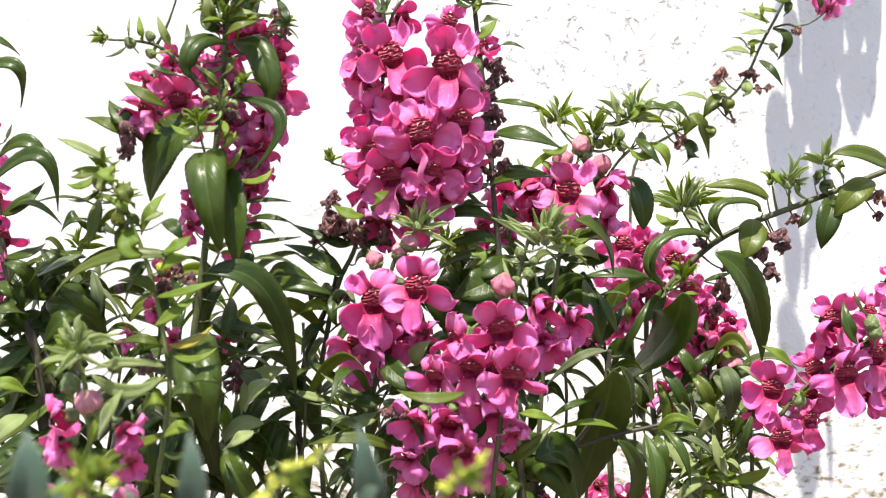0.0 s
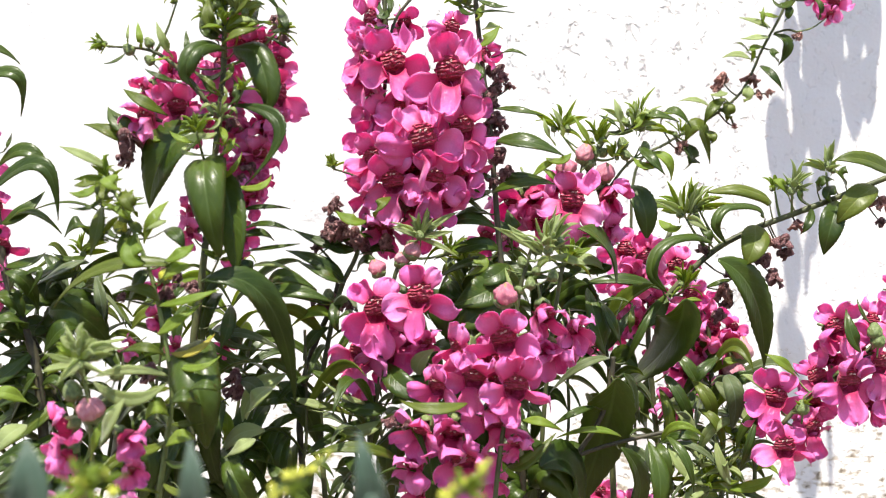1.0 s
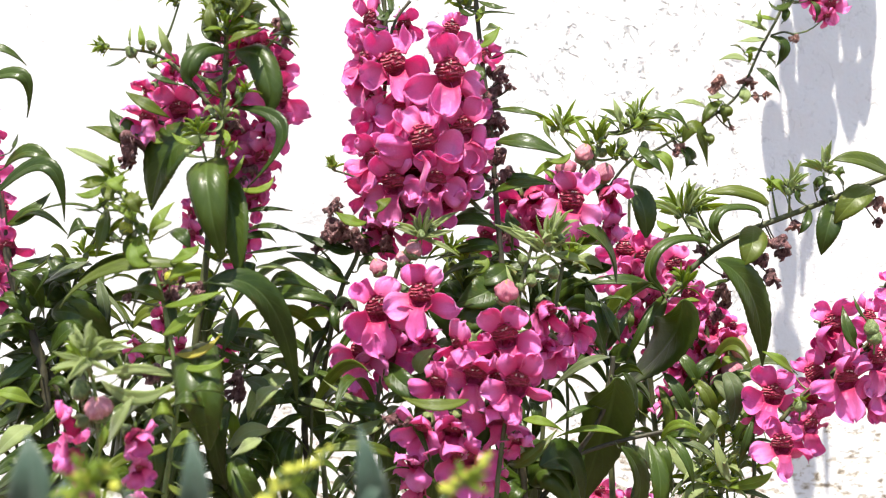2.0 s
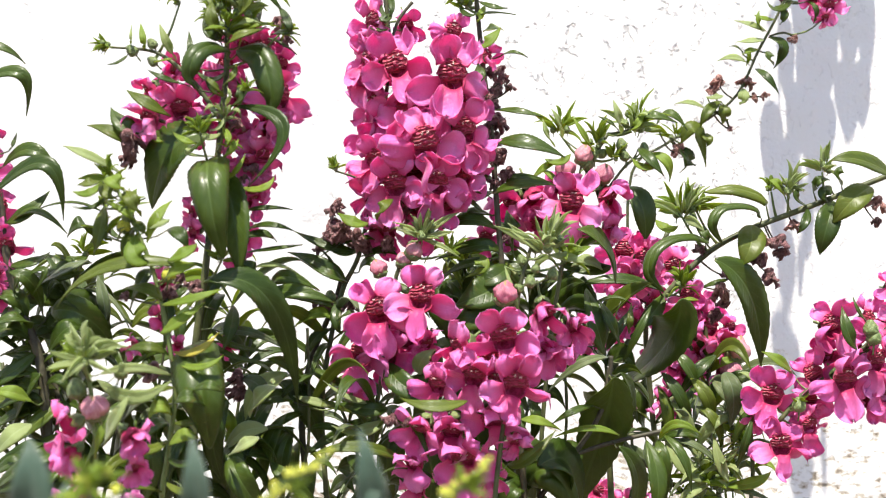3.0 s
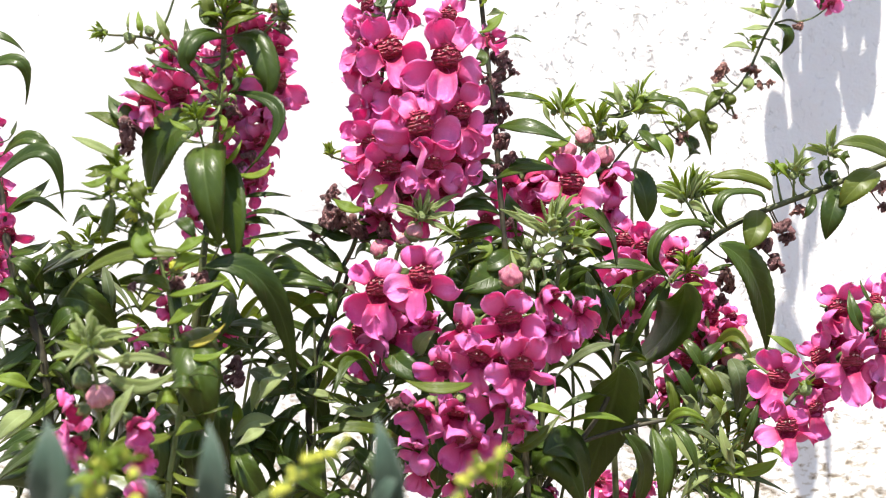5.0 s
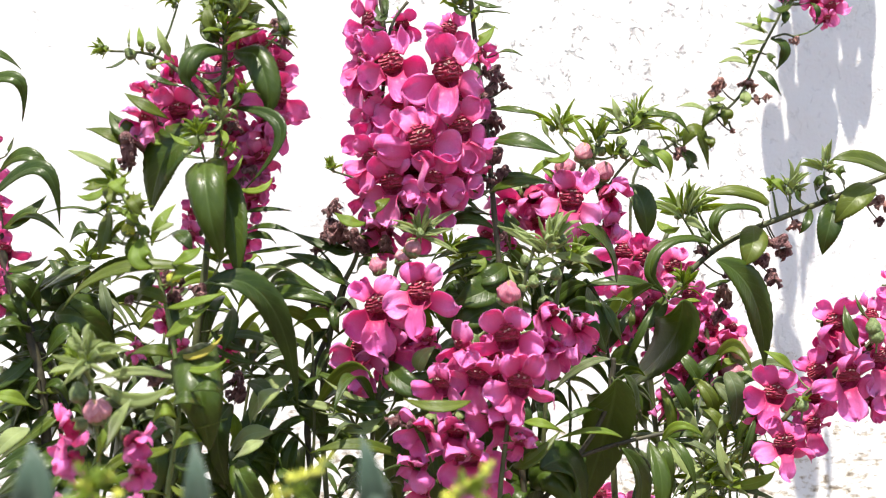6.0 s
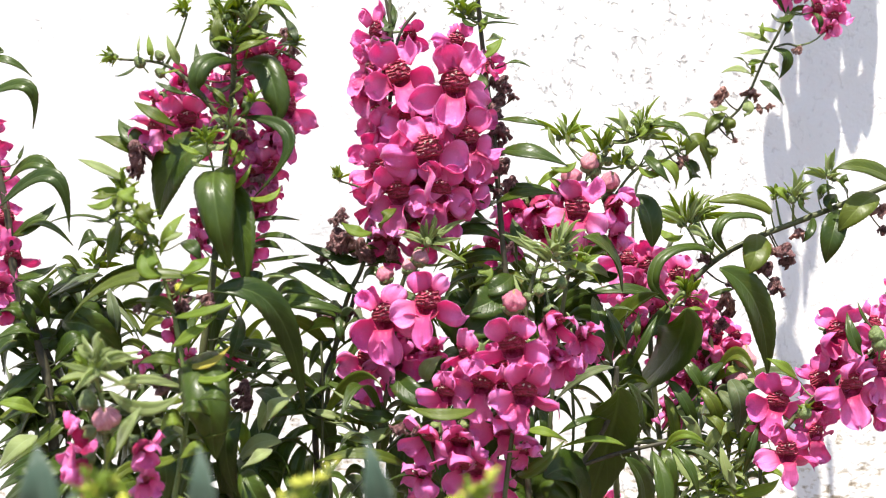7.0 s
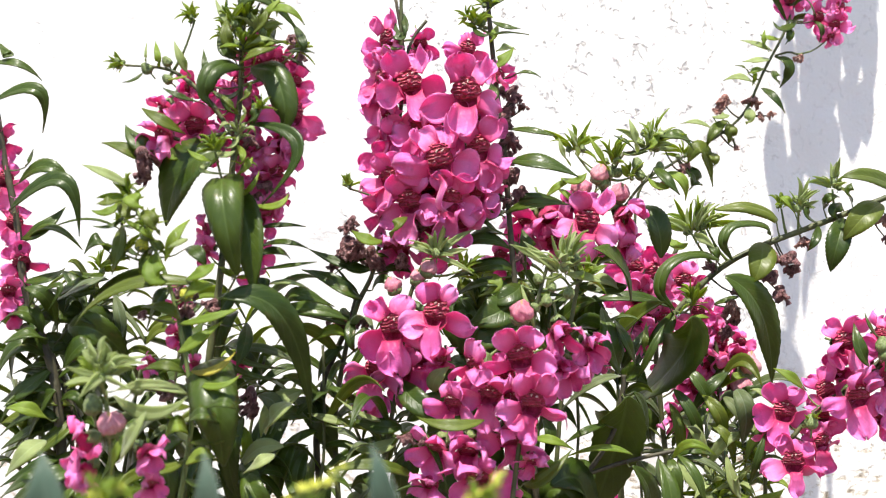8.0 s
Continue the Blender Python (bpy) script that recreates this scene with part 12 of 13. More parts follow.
# ---------------------------------------------------------------- the breeze
def motions():
    """Each stem leans a little about its foot."""
    walk(left, [
        (0, pose(-0.0792, 0.3400, 0.0002, 0, 0.039, 0)), (0.5, pose(-0.0792, 0.3400, 0.0002, 0, -0.076, 0)), (1, pose(-0.0792, 0.3400, 0.0004, 0, -0.072, 0)),
        (1.2, pose(-0.0792, 0.3400, 0.0002, 0, 0.006, 0)), (2.3, pose(-0.0792, 0.3400, -0.0003, 0, -0.093, 0)), (2.5, pose(-0.0792, 0.3400, -0.0000, 0, 0.013, 0)),
        (3, pose(-0.0792, 0.3400, 0.0000, 0, -0.044, 0)), (3.5, pose(-0.0792, 0.3400, 0.0000, 0, 0.000, 0)), (4, pose(-0.0792, 0.3400, 0.0001, 0, -0.181, 0)),
        (4.5, pose(-0.0792, 0.3400, -0.0000, 0, -0.111, 0)), (4.7, pose(-0.0792, 0.3400, -0.0003, 0, -0.366, 0)), (5.8, pose(-0.0792, 0.3400, -0.0000, 0, -0.209, 0)),
        (6, pose(-0.0792, 0.3400, 0.0003, 0, -0.217, 0)), (6.5, pose(-0.0792, 0.3400, 0.0003, 0, -0.147, 0)), (7, pose(-0.0792, 0.3400, 0.0003, 0, 0.064, 0)),
        (7.5, pose(-0.0792, 0.3400, 0.0000, 0, 0.063, 0)), (8, pose(-0.0792, 0.3400, 0.0003, 0, -0.071, 0))])
    walk(near_left, [
        (0, pose(-0.0767, 0.3000, 0.0002, 0, 0.015, 0)), (0.5, pose(-0.0767, 0.3000, 0.0003, 0, -0.066, 0)), (1, pose(-0.0767, 0.3000, 0.0001, 0, 0.034, 0)),
        (1.2, pose(-0.0767, 0.3000, -0.0001, 0, 0.014, 0)), (2.3, pose(-0.0767, 0.3000, -0.0003, 0, 0.171, 0)), (2.5, pose(-0.0767, 0.3000, -0.0001, 0, 0.102, 0)),
        (3, pose(-0.0767, 0.3000, 0.0001, 0, 0.052, 0)), (3.5, pose(-0.0767, 0.3000, 0.0000, 0, 0.000, 0)), (4, pose(-0.0767, 0.3000, -0.0003, 0, 0.088, 0)),
        (4.5, pose(-0.0767, 0.3000, -0.0008, 0, 0.239, 0)), (4.7, pose(-0.0767, 0.3000, -0.0015, 0, 0.184, 0)), (5.8, pose(-0.0767, 0.3000, -0.0012, 0, 0.157, 0)),
        (6, pose(-0.0767, 0.3000, -0.0001, 0, 0.118, 0)), (6.5, pose(-0.0767, 0.3000, 0.0000, 0, 0.096, 0)), (7, pose(-0.0767, 0.3000, -0.0004, 0, 0.415, 0)),
        (7.5, pose(-0.0767, 0.3000, -0.0007, 0, 0.384, 0)), (8, pose(-0.0767, 0.3000, -0.0001, 0, 0.153, 0))])
    walk(low_left, [
        (0, pose(-0.0869, 0.2680, -0.0005, 0, 0.040, 0)), (0.5, pose(-0.0869, 0.2680, -0.0003, 0, -0.050, 0)), (1, pose(-0.0869, 0.2680, -0.0002, 0, 0.038, 0)),
        (1.2, pose(-0.0869, 0.2680, -0.0002, 0, 0.036, 0)), (2.3, pose(-0.0869, 0.2680, -0.0001, 0, 0.230, 0)), (2.5, pose(-0.0869, 0.2680, -0.0001, 0, 0.108, 0)),
        (3, pose(-0.0869, 0.2680, -0.0000, 0, 0.051, 0)), (3.5, pose(-0.0869, 0.2680, 0.0000, 0, 0.000, 0)), (4, pose(-0.0869, 0.2680, -0.0009, 0, 0.084, 0)),
        (4.5, pose(-0.0869, 0.2680, -0.0010, 0, 0.248, 0)), (4.7, pose(-0.0869, 0.2680, -0.0014, 0, 0.114, 0)), (5.8, pose(-0.0869, 0.2680, -0.0008, 0, 0.152, 0)),
        (6, pose(-0.0869, 0.2680, -0.0003, 0, 0.058, 0)), (6.5, pose(-0.0869, 0.2680, -0.0002, 0, 0.062, 0)), (7, pose(-0.0869, 0.2680, -0.0002, 0, 0.398, 0)),
        (7.5, pose(-0.0869, 0.2680, -0.0003, 0, 0.390, 0)), (8, pose(-0.0869, 0.2680, 0.0006, 0, 0.073, 0))])
    walk(far_left, [
        (0, pose(-0.1447, 0.3600, 0.0005, 0, -0.004, 0)), (0.5, pose(-0.1447, 0.3600, 0.0002, 0, -0.173, 0)), (1, pose(-0.1447, 0.3600, -0.0001, 0, -0.064, 0)),
        (2.5, pose(-0.1447, 0.3600, -0.0003, 0, 0.121, 0)), (3, pose(-0.1447, 0.3600, -0.0001, 0, 0.069, 0)), (3.5, pose(-0.1447, 0.3600, 0.0000, 0, 0.000, 0)),
        (4, pose(-0.1447, 0.3600, -0.0005, 0, -0.148, 0)), (4.5, pose(-0.1447, 0.3600, -0.0009, 0, -0.173, 0)), (6, pose(-0.1447, 0.3600, -0.0003, 0, -0.257, 0)),
        (6.5, pose(-0.1447, 0.3600, -0.0001, 0, -0.142, 0)), (7, pose(-0.1447, 0.3600, 0.0000, 0, 0.087, 0)), (7.5, pose(-0.1447, 0.3600, -0.0000, 0, 0.129, 0)),
        (8, pose(-0.1447, 0.3600, 0.0005, 0, 0.110, 0))])
    walk(mid, [
        (0, pose(-0.1244, 0.3800, -0.0001, 0, -0.067, 0)), (0.5, pose(-0.1244, 0.3800, 0.0007, 0, -0.115, 0)), (1, pose(-0.1244, 0.3800, 0.0004, 0, 0.008, 0)),
        (2.5, pose(-0.1244, 0.3800, -0.0001, 0, 0.055, 0)), (3, pose(-0.1244, 0.3800, 0.0002, 0, 0.056, 0)), (3.5, pose(-0.1244, 0.3800, 0.0000, 0, 0.000, 0)),
        (4, pose(-0.1244, 0.3800, -0.0006, 0, 0.073, 0)), (4.5, pose(-0.1244, 0.3800, -0.0007, 0, 0.062, 0)), (6, pose(-0.1244, 0.3800, -0.0001, 0, -0.025, 0)),
        (6.5, pose(-0.1244, 0.3800, -0.0000, 0, 0.017, 0)), (7, pose(-0.1244, 0.3800, -0.0000, 0, 0.290, 0)), (7.5, pose(-0.1244, 0.3800, -0.0001, 0, 0.320, 0)),
        (8, pose(-0.1244, 0.3800, 0.0006, 0, 0.185, 0))])
    walk(near, [
        (0, pose(-0.0172, 0.1450, -0.0003, 0, 0.208, 0)), (0.5, pose(-0.0172, 0.1450, 0.0002, 0, 0.125, 0)), (1, pose(-0.0172, 0.1450, 0.0006, 0, 0.113, 0)),
        (2.5, pose(-0.0172, 0.1450, 0.0006, 0, -0.109, 0)), (3, pose(-0.0172, 0.1450, 0.0004, 0, -0.068, 0)), (3.5, pose(-0.0172, 0.1450, 0.0000, 0, 0.000, 0)),
        (4, pose(-0.0172, 0.1450, -0.0016, 0, 0.328, 0)), (4.5, pose(-0.0172, 0.1450, -0.0009, 0, 0.437, 0)), (6, pose(-0.0172, 0.1450, -0.0006, 0, 0.105, 0)),
        (6.5, pose(-0.0172, 0.1450, 0.0000, 0, -0.062, 0)), (7, pose(-0.0172, 0.1450, -0.0000, 0, 0.265, 0)), (7.5, pose(-0.0172, 0.1450, 0.0000, 0, 0.189, 0)),
        (8, pose(-0.0172, 0.1450, 0.0011, 0, -0.307, 0))])
    walk(spike, [
        (0, pose(-0.0274, 0.3800, 0.0000, 0, -0.041, 0)), (0.5, pose(-0.0274, 0.3800, 0.0004, 0, 0.026, 0)), (1, pose(-0.0274, 0.3800, 0.0004, 0, -0.033, 0)),
        (1.2, pose(-0.0274, 0.3800, 0.0002, 0, -0.004, 0)), (2.3, pose(-0.0274, 0.3800, 0.0000, 0, -0.109, 0)), (2.5, pose(-0.0274, 0.3800, -0.0003, 0, -0.016, 0)),
        (3, pose(-0.0274, 0.3800, -0.0003, 0, -0.006, 0)), (3.5, pose(-0.0274, 0.3800, 0.0000, 0, 0.000, 0)), (4, pose(-0.0274, 0.3800, 0.0003, 0, -0.090, 0)),
        (4.5, pose(-0.0274, 0.3800, 0.0002, 0, -0.130, 0)), (4.7, pose(-0.0274, 0.3800, -0.0002, 0, -0.419, 0)), (5.8, pose(-0.0274, 0.3800, 0.0011, 0, -0.335, 0)),
        (6, pose(-0.0274, 0.3800, 0.0006, 0, -0.275, 0)), (6.5, pose(-0.0274, 0.3800, 0.0002, 0, -0.184, 0)), (7, pose(-0.0274, 0.3800, 0.0002, 0, -0.036, 0)),
        (7.5, pose(-0.0274, 0.3800, 0.0004, 0, -0.095, 0)), (8, pose(-0.0274, 0.3800, -0.0001, 0, 0.016, 0))])
    walk(stalk, [
        (0, pose(0.0186, 0.3800, 0.0003, 0, -0.037, 0)), (0.5, pose(0.0186, 0.3800, 0.0004, 0, 0.014, 0)), (1, pose(0.0186, 0.3800, 0.0003, 0, -0.025, 0)),
        (2.5, pose(0.0186, 0.3800, 0.0001, 0, -0.051, 0)), (3, pose(0.0186, 0.3800, -0.0000, 0, -0.025, 0)), (3.5, pose(0.0186, 0.3800, 0.0000, 0, 0.000, 0)),
        (4, pose(0.0186, 0.3800, 0.0005, 0, -0.050, 0)), (4.5, pose(0.0186, 0.3800, 0.0006, 0, -0.049, 0)), (6, pose(0.0186, 0.3800, 0.0010, 0, -0.344, 0)),
        (6.5, pose(0.0186, 0.3800, 0.0006, 0, -0.217, 0)), (7, pose(0.0186, 0.3800, 0.0004, 0, -0.077, 0)), (7.5, pose(0.0186, 0.3800, 0.0005, 0, -0.162, 0)),
        (8, pose(0.0186, 0.3800, -0.0003, 0, -0.032, 0))])
    walk(cluster, [
        (0, pose(-0.0171, 0.3600, 0.0002, 0, -0.010, 0)), (0.5, pose(-0.0171, 0.3600, -0.0003, 0, 0.003, 0)), (1, pose(-0.0171, 0.3600, -0.0002, 0, 0.023, 0)),
        (1.2, pose(-0.0171, 0.3600, -0.0002, 0, -0.019, 0)), (2.3, pose(-0.0171, 0.3600, 0.0001, 0, 0.033, 0)), (2.5, pose(-0.0171, 0.3600, -0.0003, 0, 0.062, 0)),
        (3, pose(-0.0171, 0.3600, -0.0003, 0, 0.026, 0)), (3.5, pose(-0.0171, 0.3600, 0.0000, 0, 0.000, 0)), (4, pose(-0.0171, 0.3600, 0.0008, 0, -0.079, 0)),
        (4.5, pose(-0.0171, 0.3600, 0.0011, 0, -0.023, 0)), (4.7, pose(-0.0171, 0.3600, 0.0016, 0, -0.189, 0)), (5.8, pose(-0.0171, 0.3600, 0.0011, 0, -0.135, 0)),
        (6, pose(-0.0171, 0.3600, 0.0012, 0, -0.167, 0)), (6.5, pose(-0.0171, 0.3600, 0.0008, 0, -0.100, 0)), (7, pose(-0.0171, 0.3600, 0.0010, 0, 0.120, 0)),
        (7.5, pose(-0.0171, 0.3600, 0.0009, 0, 0.067, 0)), (8, pose(-0.0171, 0.3600, 0.0000, 0, 0.064, 0))])
    walk(front, [
        (0, pose(0.0220, 0.3300, 0.0001, 0, 0.010, 0)), (0.5, pose(0.0220, 0.3300, -0.0008, 0, 0.079, 0)), (1, pose(0.0220, 0.3300, -0.0005, 0, 0.026, 0)),
        (1.2, pose(0.0220, 0.3300, 0.0000, 0, -0.041, 0)), (2.3, pose(0.0220, 0.3300, 0.0003, 0, -0.005, 0)), (2.5, pose(0.0220, 0.3300, 0.0002, 0, -0.033, 0)),
        (3, pose(0.0220, 0.3300, -0.0000, 0, -0.040, 0)), (3.5, pose(0.0220, 0.3300, 0.0000, 0, 0.000, 0)), (4, pose(0.0220, 0.3300, 0.0002, 0, 0.105, 0)),
        (4.5, pose(0.0220, 0.3300, 0.0003, 0, 0.171, 0)), (4.7, pose(0.0220, 0.3300, 0.0008, 0, -0.002, 0)), (5.8, pose(0.0220, 0.3300, 0.0012, 0, 0.027, 0)),
        (6, pose(0.0220, 0.3300, 0.0004, 0, -0.038, 0)), (6.5, pose(0.0220, 0.3300, 0.0004, 0, -0.033, 0)), (7, pose(0.0220, 0.3300, 0.0005, 0, 0.169, 0)),
        (7.5, pose(0.0220, 0.3300, -0.0000, 0, 0.142, 0)), (8, pose(0.0220, 0.3300, -0.0001, 0, 0.053, 0))])
    walk(pair, [
        (0, pose(0.0491, 0.3900, 0.0007, 0, -0.112, 0)), (0.5, pose(0.0491, 0.3900, 0.0001, 0, 0.023, 0)), (1, pose(0.0491, 0.3900, 0.0001, 0, -0.037, 0)),
        (1.2, pose(0.0491, 0.3900, 0.0004, 0, -0.101, 0)), (2.3, pose(0.0491, 0.3900, 0.0002, 0, -0.081, 0)), (2.5, pose(0.0491, 0.3900, 0.0004, 0, -0.064, 0)),
        (3, pose(0.0491, 0.3900, -0.0001, 0, -0.090, 0)), (3.5, pose(0.0491, 0.3900, 0.0000, 0, 0.000, 0)), (4, pose(0.0491, 0.3900, 0.0005, 0, -0.027, 0)),
        (4.5, pose(0.0491, 0.3900, 0.0008, 0, -0.064, 0)), (4.7, pose(0.0491, 0.3900, 0.0017, 0, -0.345, 0)), (5.8, pose(0.0491, 0.3900, 0.0018, 0, -0.300, 0)),
        (6, pose(0.0491, 0.3900, 0.0011, 0, -0.284, 0)), (6.5, pose(0.0491, 0.3900, 0.0007, 0, -0.197, 0)), (7, pose(0.0491, 0.3900, 0.0008, 0, -0.048, 0)),
        (7.5, pose(0.0491, 0.3900, 0.0008, 0, -0.128, 0)), (8, pose(0.0491, 0.3900, -0.0003, 0, 0.037, 0))])
    walk(drooping, [
        (0, pose(0.1685, 0.4200, -0.0002, 0, 0.016, 0)), (0.5, pose(0.1685, 0.4200, -0.0009, 0, 0.121, 0)), (1, pose(0.1685, 0.4200, -0.0005, 0, 0.078, 0)),
        (1.2, pose(0.1685, 0.4200, -0.0007, 0, 0.026, 0)), (2.3, pose(0.1685, 0.4200, 0.0008, 0, -0.098, 0)), (2.5, pose(0.1685, 0.4200, 0.0006, 0, -0.075, 0)),
        (3, pose(0.1685, 0.4200, 0.0005, 0, -0.065, 0)), (3.5, pose(0.1685, 0.4200, 0.0000, 0, 0.000, 0)), (4, pose(0.1685, 0.4200, 0.0002, 0, 0.069, 0)),
        (4.5, pose(0.1685, 0.4200, 0.0008, 0, 0.032, 0)), (4.7, pose(0.1685, 0.4200, 0.0020, 0, -0.072, 0)), (5.8, pose(0.1685, 0.4200, 0.0024, 0, -0.128, 0)),
        (6, pose(0.1685, 0.4200, 0.0013, 0, -0.287, 0)), (6.5, pose(0.1685, 0.4200, 0.0012, 0, -0.218, 0)), (7, pose(0.1685, 0.4200, 0.0019, 0, -0.209, 0)),
        (7.5, pose(0.1685, 0.4200, 0.0024, 0, -0.277, 0)), (8, pose(0.1685, 0.4200, 0.0014, 0, -0.161, 0))])
    walk(branch, [
        (0, pose(0.0695, 0.4400, -0.0003, 0, -0.006, 0)), (0.5, pose(0.0695, 0.4400, -0.0000, 0, 0.077, 0)), (1, pose(0.0695, 0.4400, 0.0001, 0, 0.051, 0)),
        (1.2, pose(0.0695, 0.4400, -0.0001, 0, 0.060, 0)), (2.3, pose(0.0695, 0.4400, 0.0001, 0, -0.084, 0)), (2.5, pose(0.0695, 0.4400, 0.0004, 0, -0.085, 0)),
        (3, pose(0.0695, 0.4400, 0.0002, 0, -0.078, 0)), (3.5, pose(0.0695, 0.4400, 0.0000, 0, 0.000, 0)), (4, pose(0.0695, 0.4400, -0.0001, 0, 0.032, 0)),
        (4.5, pose(0.0695, 0.4400, -0.0000, 0, 0.012, 0)), (4.7, pose(0.0695, 0.4400, 0.0012, 0, -0.156, 0)), (5.8, pose(0.0695, 0.4400, 0.0016, 0, -0.271, 0)),
        (6, pose(0.0695, 0.4400, 0.0002, 0, -0.303, 0)), (6.5, pose(0.0695, 0.4400, 0.0002, 0, -0.269, 0)), (7, pose(0.0695, 0.4400, 0.0005, 0, -0.205, 0)),
        (7.5, pose(0.0695, 0.4400, 0.0009, 0, -0.291, 0)), (8, pose(0.0695, 0.4400, 0.0006, 0, -0.182, 0))])
    walk(back, [
        (0, pose(0.0994, 0.5000, -0.0004, 0, -0.002, 0)), (0.5, pose(0.0994, 0.5000, 0.0001, 0, 0.104, 0)), (1, pose(0.0994, 0.5000, -0.0002, 0, 0.041, 0)),
        (1.2, pose(0.0994, 0.5000, -0.0001, 0, -0.015, 0)), (2.3, pose(0.0994, 0.5000, 0.0005, 0, -0.043, 0)), (2.5, pose(0.0994, 0.5000, 0.0003, 0, -0.064, 0)),
        (3, pose(0.0994, 0.5000, 0.0001, 0, -0.032, 0)), (3.5, pose(0.0994, 0.5000, 0.0000, 0, 0.000, 0)), (4, pose(0.0994, 0.5000, -0.0001, 0, -0.075, 0)),
        (4.5, pose(0.0994, 0.5000, -0.0002, 0, -0.104, 0)), (4.7, pose(0.0994, 0.5000, -0.0008, 0, -0.383, 0)), (5.8, pose(0.0994, 0.5000, 0.0005, 0, -0.524, 0)),
        (6, pose(0.0994, 0.5000, 0.0002, 0, -0.431, 0)), (6.5, pose(0.0994, 0.5000, 0.0002, 0, -0.329, 0)), (7, pose(0.0994, 0.5000, 0.0008, 0, -0.270, 0)),
        (7.5, pose(0.0994, 0.5000, 0.0013, 0, -0.212, 0)), (8, pose(0.0994, 0.5000, 0.0015, 0, -0.128, 0))])
    walk(climber, [
        (0, pose(0.1205, 0.5100, 0.0002, 0, 0.131, 0)), (0.5, pose(0.1205, 0.5100, 0.0004, 0, 0.086, 0)), (1, pose(0.1205, 0.5100, 0.0006, 0, 0.113, 0)),
        (1.2, pose(0.1205, 0.5100, 0.0008, 0, 0.164, 0)), (2.3, pose(0.1205, 0.5100, -0.0000, 0, -0.031, 0)), (2.5, pose(0.1205, 0.5100, 0.0000, 0, -0.035, 0)),
        (3, pose(0.1205, 0.5100, -0.0002, 0, -0.031, 0)), (3.5, pose(0.1205, 0.5100, 0.0000, 0, 0.000, 0)), (4, pose(0.1205, 0.5100, -0.0005, 0, 0.072, 0)),
        (4.5, pose(0.1205, 0.5100, -0.0004, 0, 0.100, 0)), (4.7, pose(0.1205, 0.5100, 0.0001, 0, -0.123, 0)), (5.8, pose(0.1205, 0.5100, -0.0000, 0, -0.341, 0)),
        (6, pose(0.1205, 0.5100, -0.0007, 0, -0.248, 0)), (6.5, pose(0.1205, 0.5100, -0.0009, 0, -0.259, 0)), (7, pose(0.1205, 0.5100, -0.0009, 0, -0.189, 0)),
        (7.5, pose(0.1205, 0.5100, -0.0009, 0, -0.230, 0)), (8, pose(0.1205, 0.5100, -0.0007, 0, -0.279, 0))])
    walk(overhang, [
        (0, pose(0.2613, 0.5450, 0.0006, 0, 0.156, 0)), (0.5, pose(0.2613, 0.5450, 0.0006, 0, 0.122, 0)), (1, pose(0.2613, 0.5450, 0.0007, 0, 0.126, 0)),
        (1.2, pose(0.2613, 0.5450, 0.0009, 0, 0.177, 0)), (2.3, pose(0.2613, 0.5450, -0.0000, 0, -0.034, 0)), (2.5, pose(0.2613, 0.5450, 0.0001, 0, -0.022, 0)),
        (3, pose(0.2613, 0.5450, -0.0002, 0, -0.024, 0)), (3.5, pose(0.2613, 0.5450, 0.0000, 0, 0.000, 0)), (4, pose(0.2613, 0.5450, -0.0001, 0, 0.015, 0)),
        (4.5, pose(0.2613, 0.5450, -0.0001, 0, 0.036, 0)), (4.7, pose(0.2613, 0.5450, -0.0003, 0, -0.233, 0)), (5.8, pose(0.2613, 0.5450, 0.0000, 0, -0.368, 0)),
        (6, pose(0.2613, 0.5450, -0.0003, 0, -0.335, 0)), (6.5, pose(0.2613, 0.5450, -0.0006, 0, -0.323, 0)), (7, pose(0.2613, 0.5450, -0.0008, 0, -0.340, 0)),
        (7.5, pose(0.2613, 0.5450, -0.0007, 0, -0.361, 0)), (8, pose(0.2613, 0.5450, -0.0005, 0, -0.318, 0))])
    walk(lowright, [
        (0, pose(0.1031, 0.4200, -0.0005, 0, -0.077, 0)), (0.5, pose(0.1031, 0.4200, -0.0011, 0, 0.023, 0)), (1, pose(0.1031, 0.4200, -0.0008, 0, -0.013, 0)),
        (2.5, pose(0.1031, 0.4200, 0.0003, 0, -0.066, 0)), (3, pose(0.1031, 0.4200, 0.0001, 0, -0.070, 0)), (3.5, pose(0.1031, 0.4200, 0.0000, 0, 0.000, 0)),
        (4, pose(0.1031, 0.4200, -0.0000, 0, 0.043, 0)), (4.5, pose(0.1031, 0.4200, 0.0008, 0, 0.025, 0)), (6, pose(0.1031, 0.4200, 0.0009, 0, -0.290, 0)),
        (6.5, pose(0.1031, 0.4200, 0.0008, 0, -0.231, 0)), (7, pose(0.1031, 0.4200, 0.0015, 0, -0.147, 0)), (7.5, pose(0.1031, 0.4200, 0.0016, 0, -0.207, 0)),
        (8, pose(0.1031, 0.4200, 0.0009, 0, -0.131, 0))])
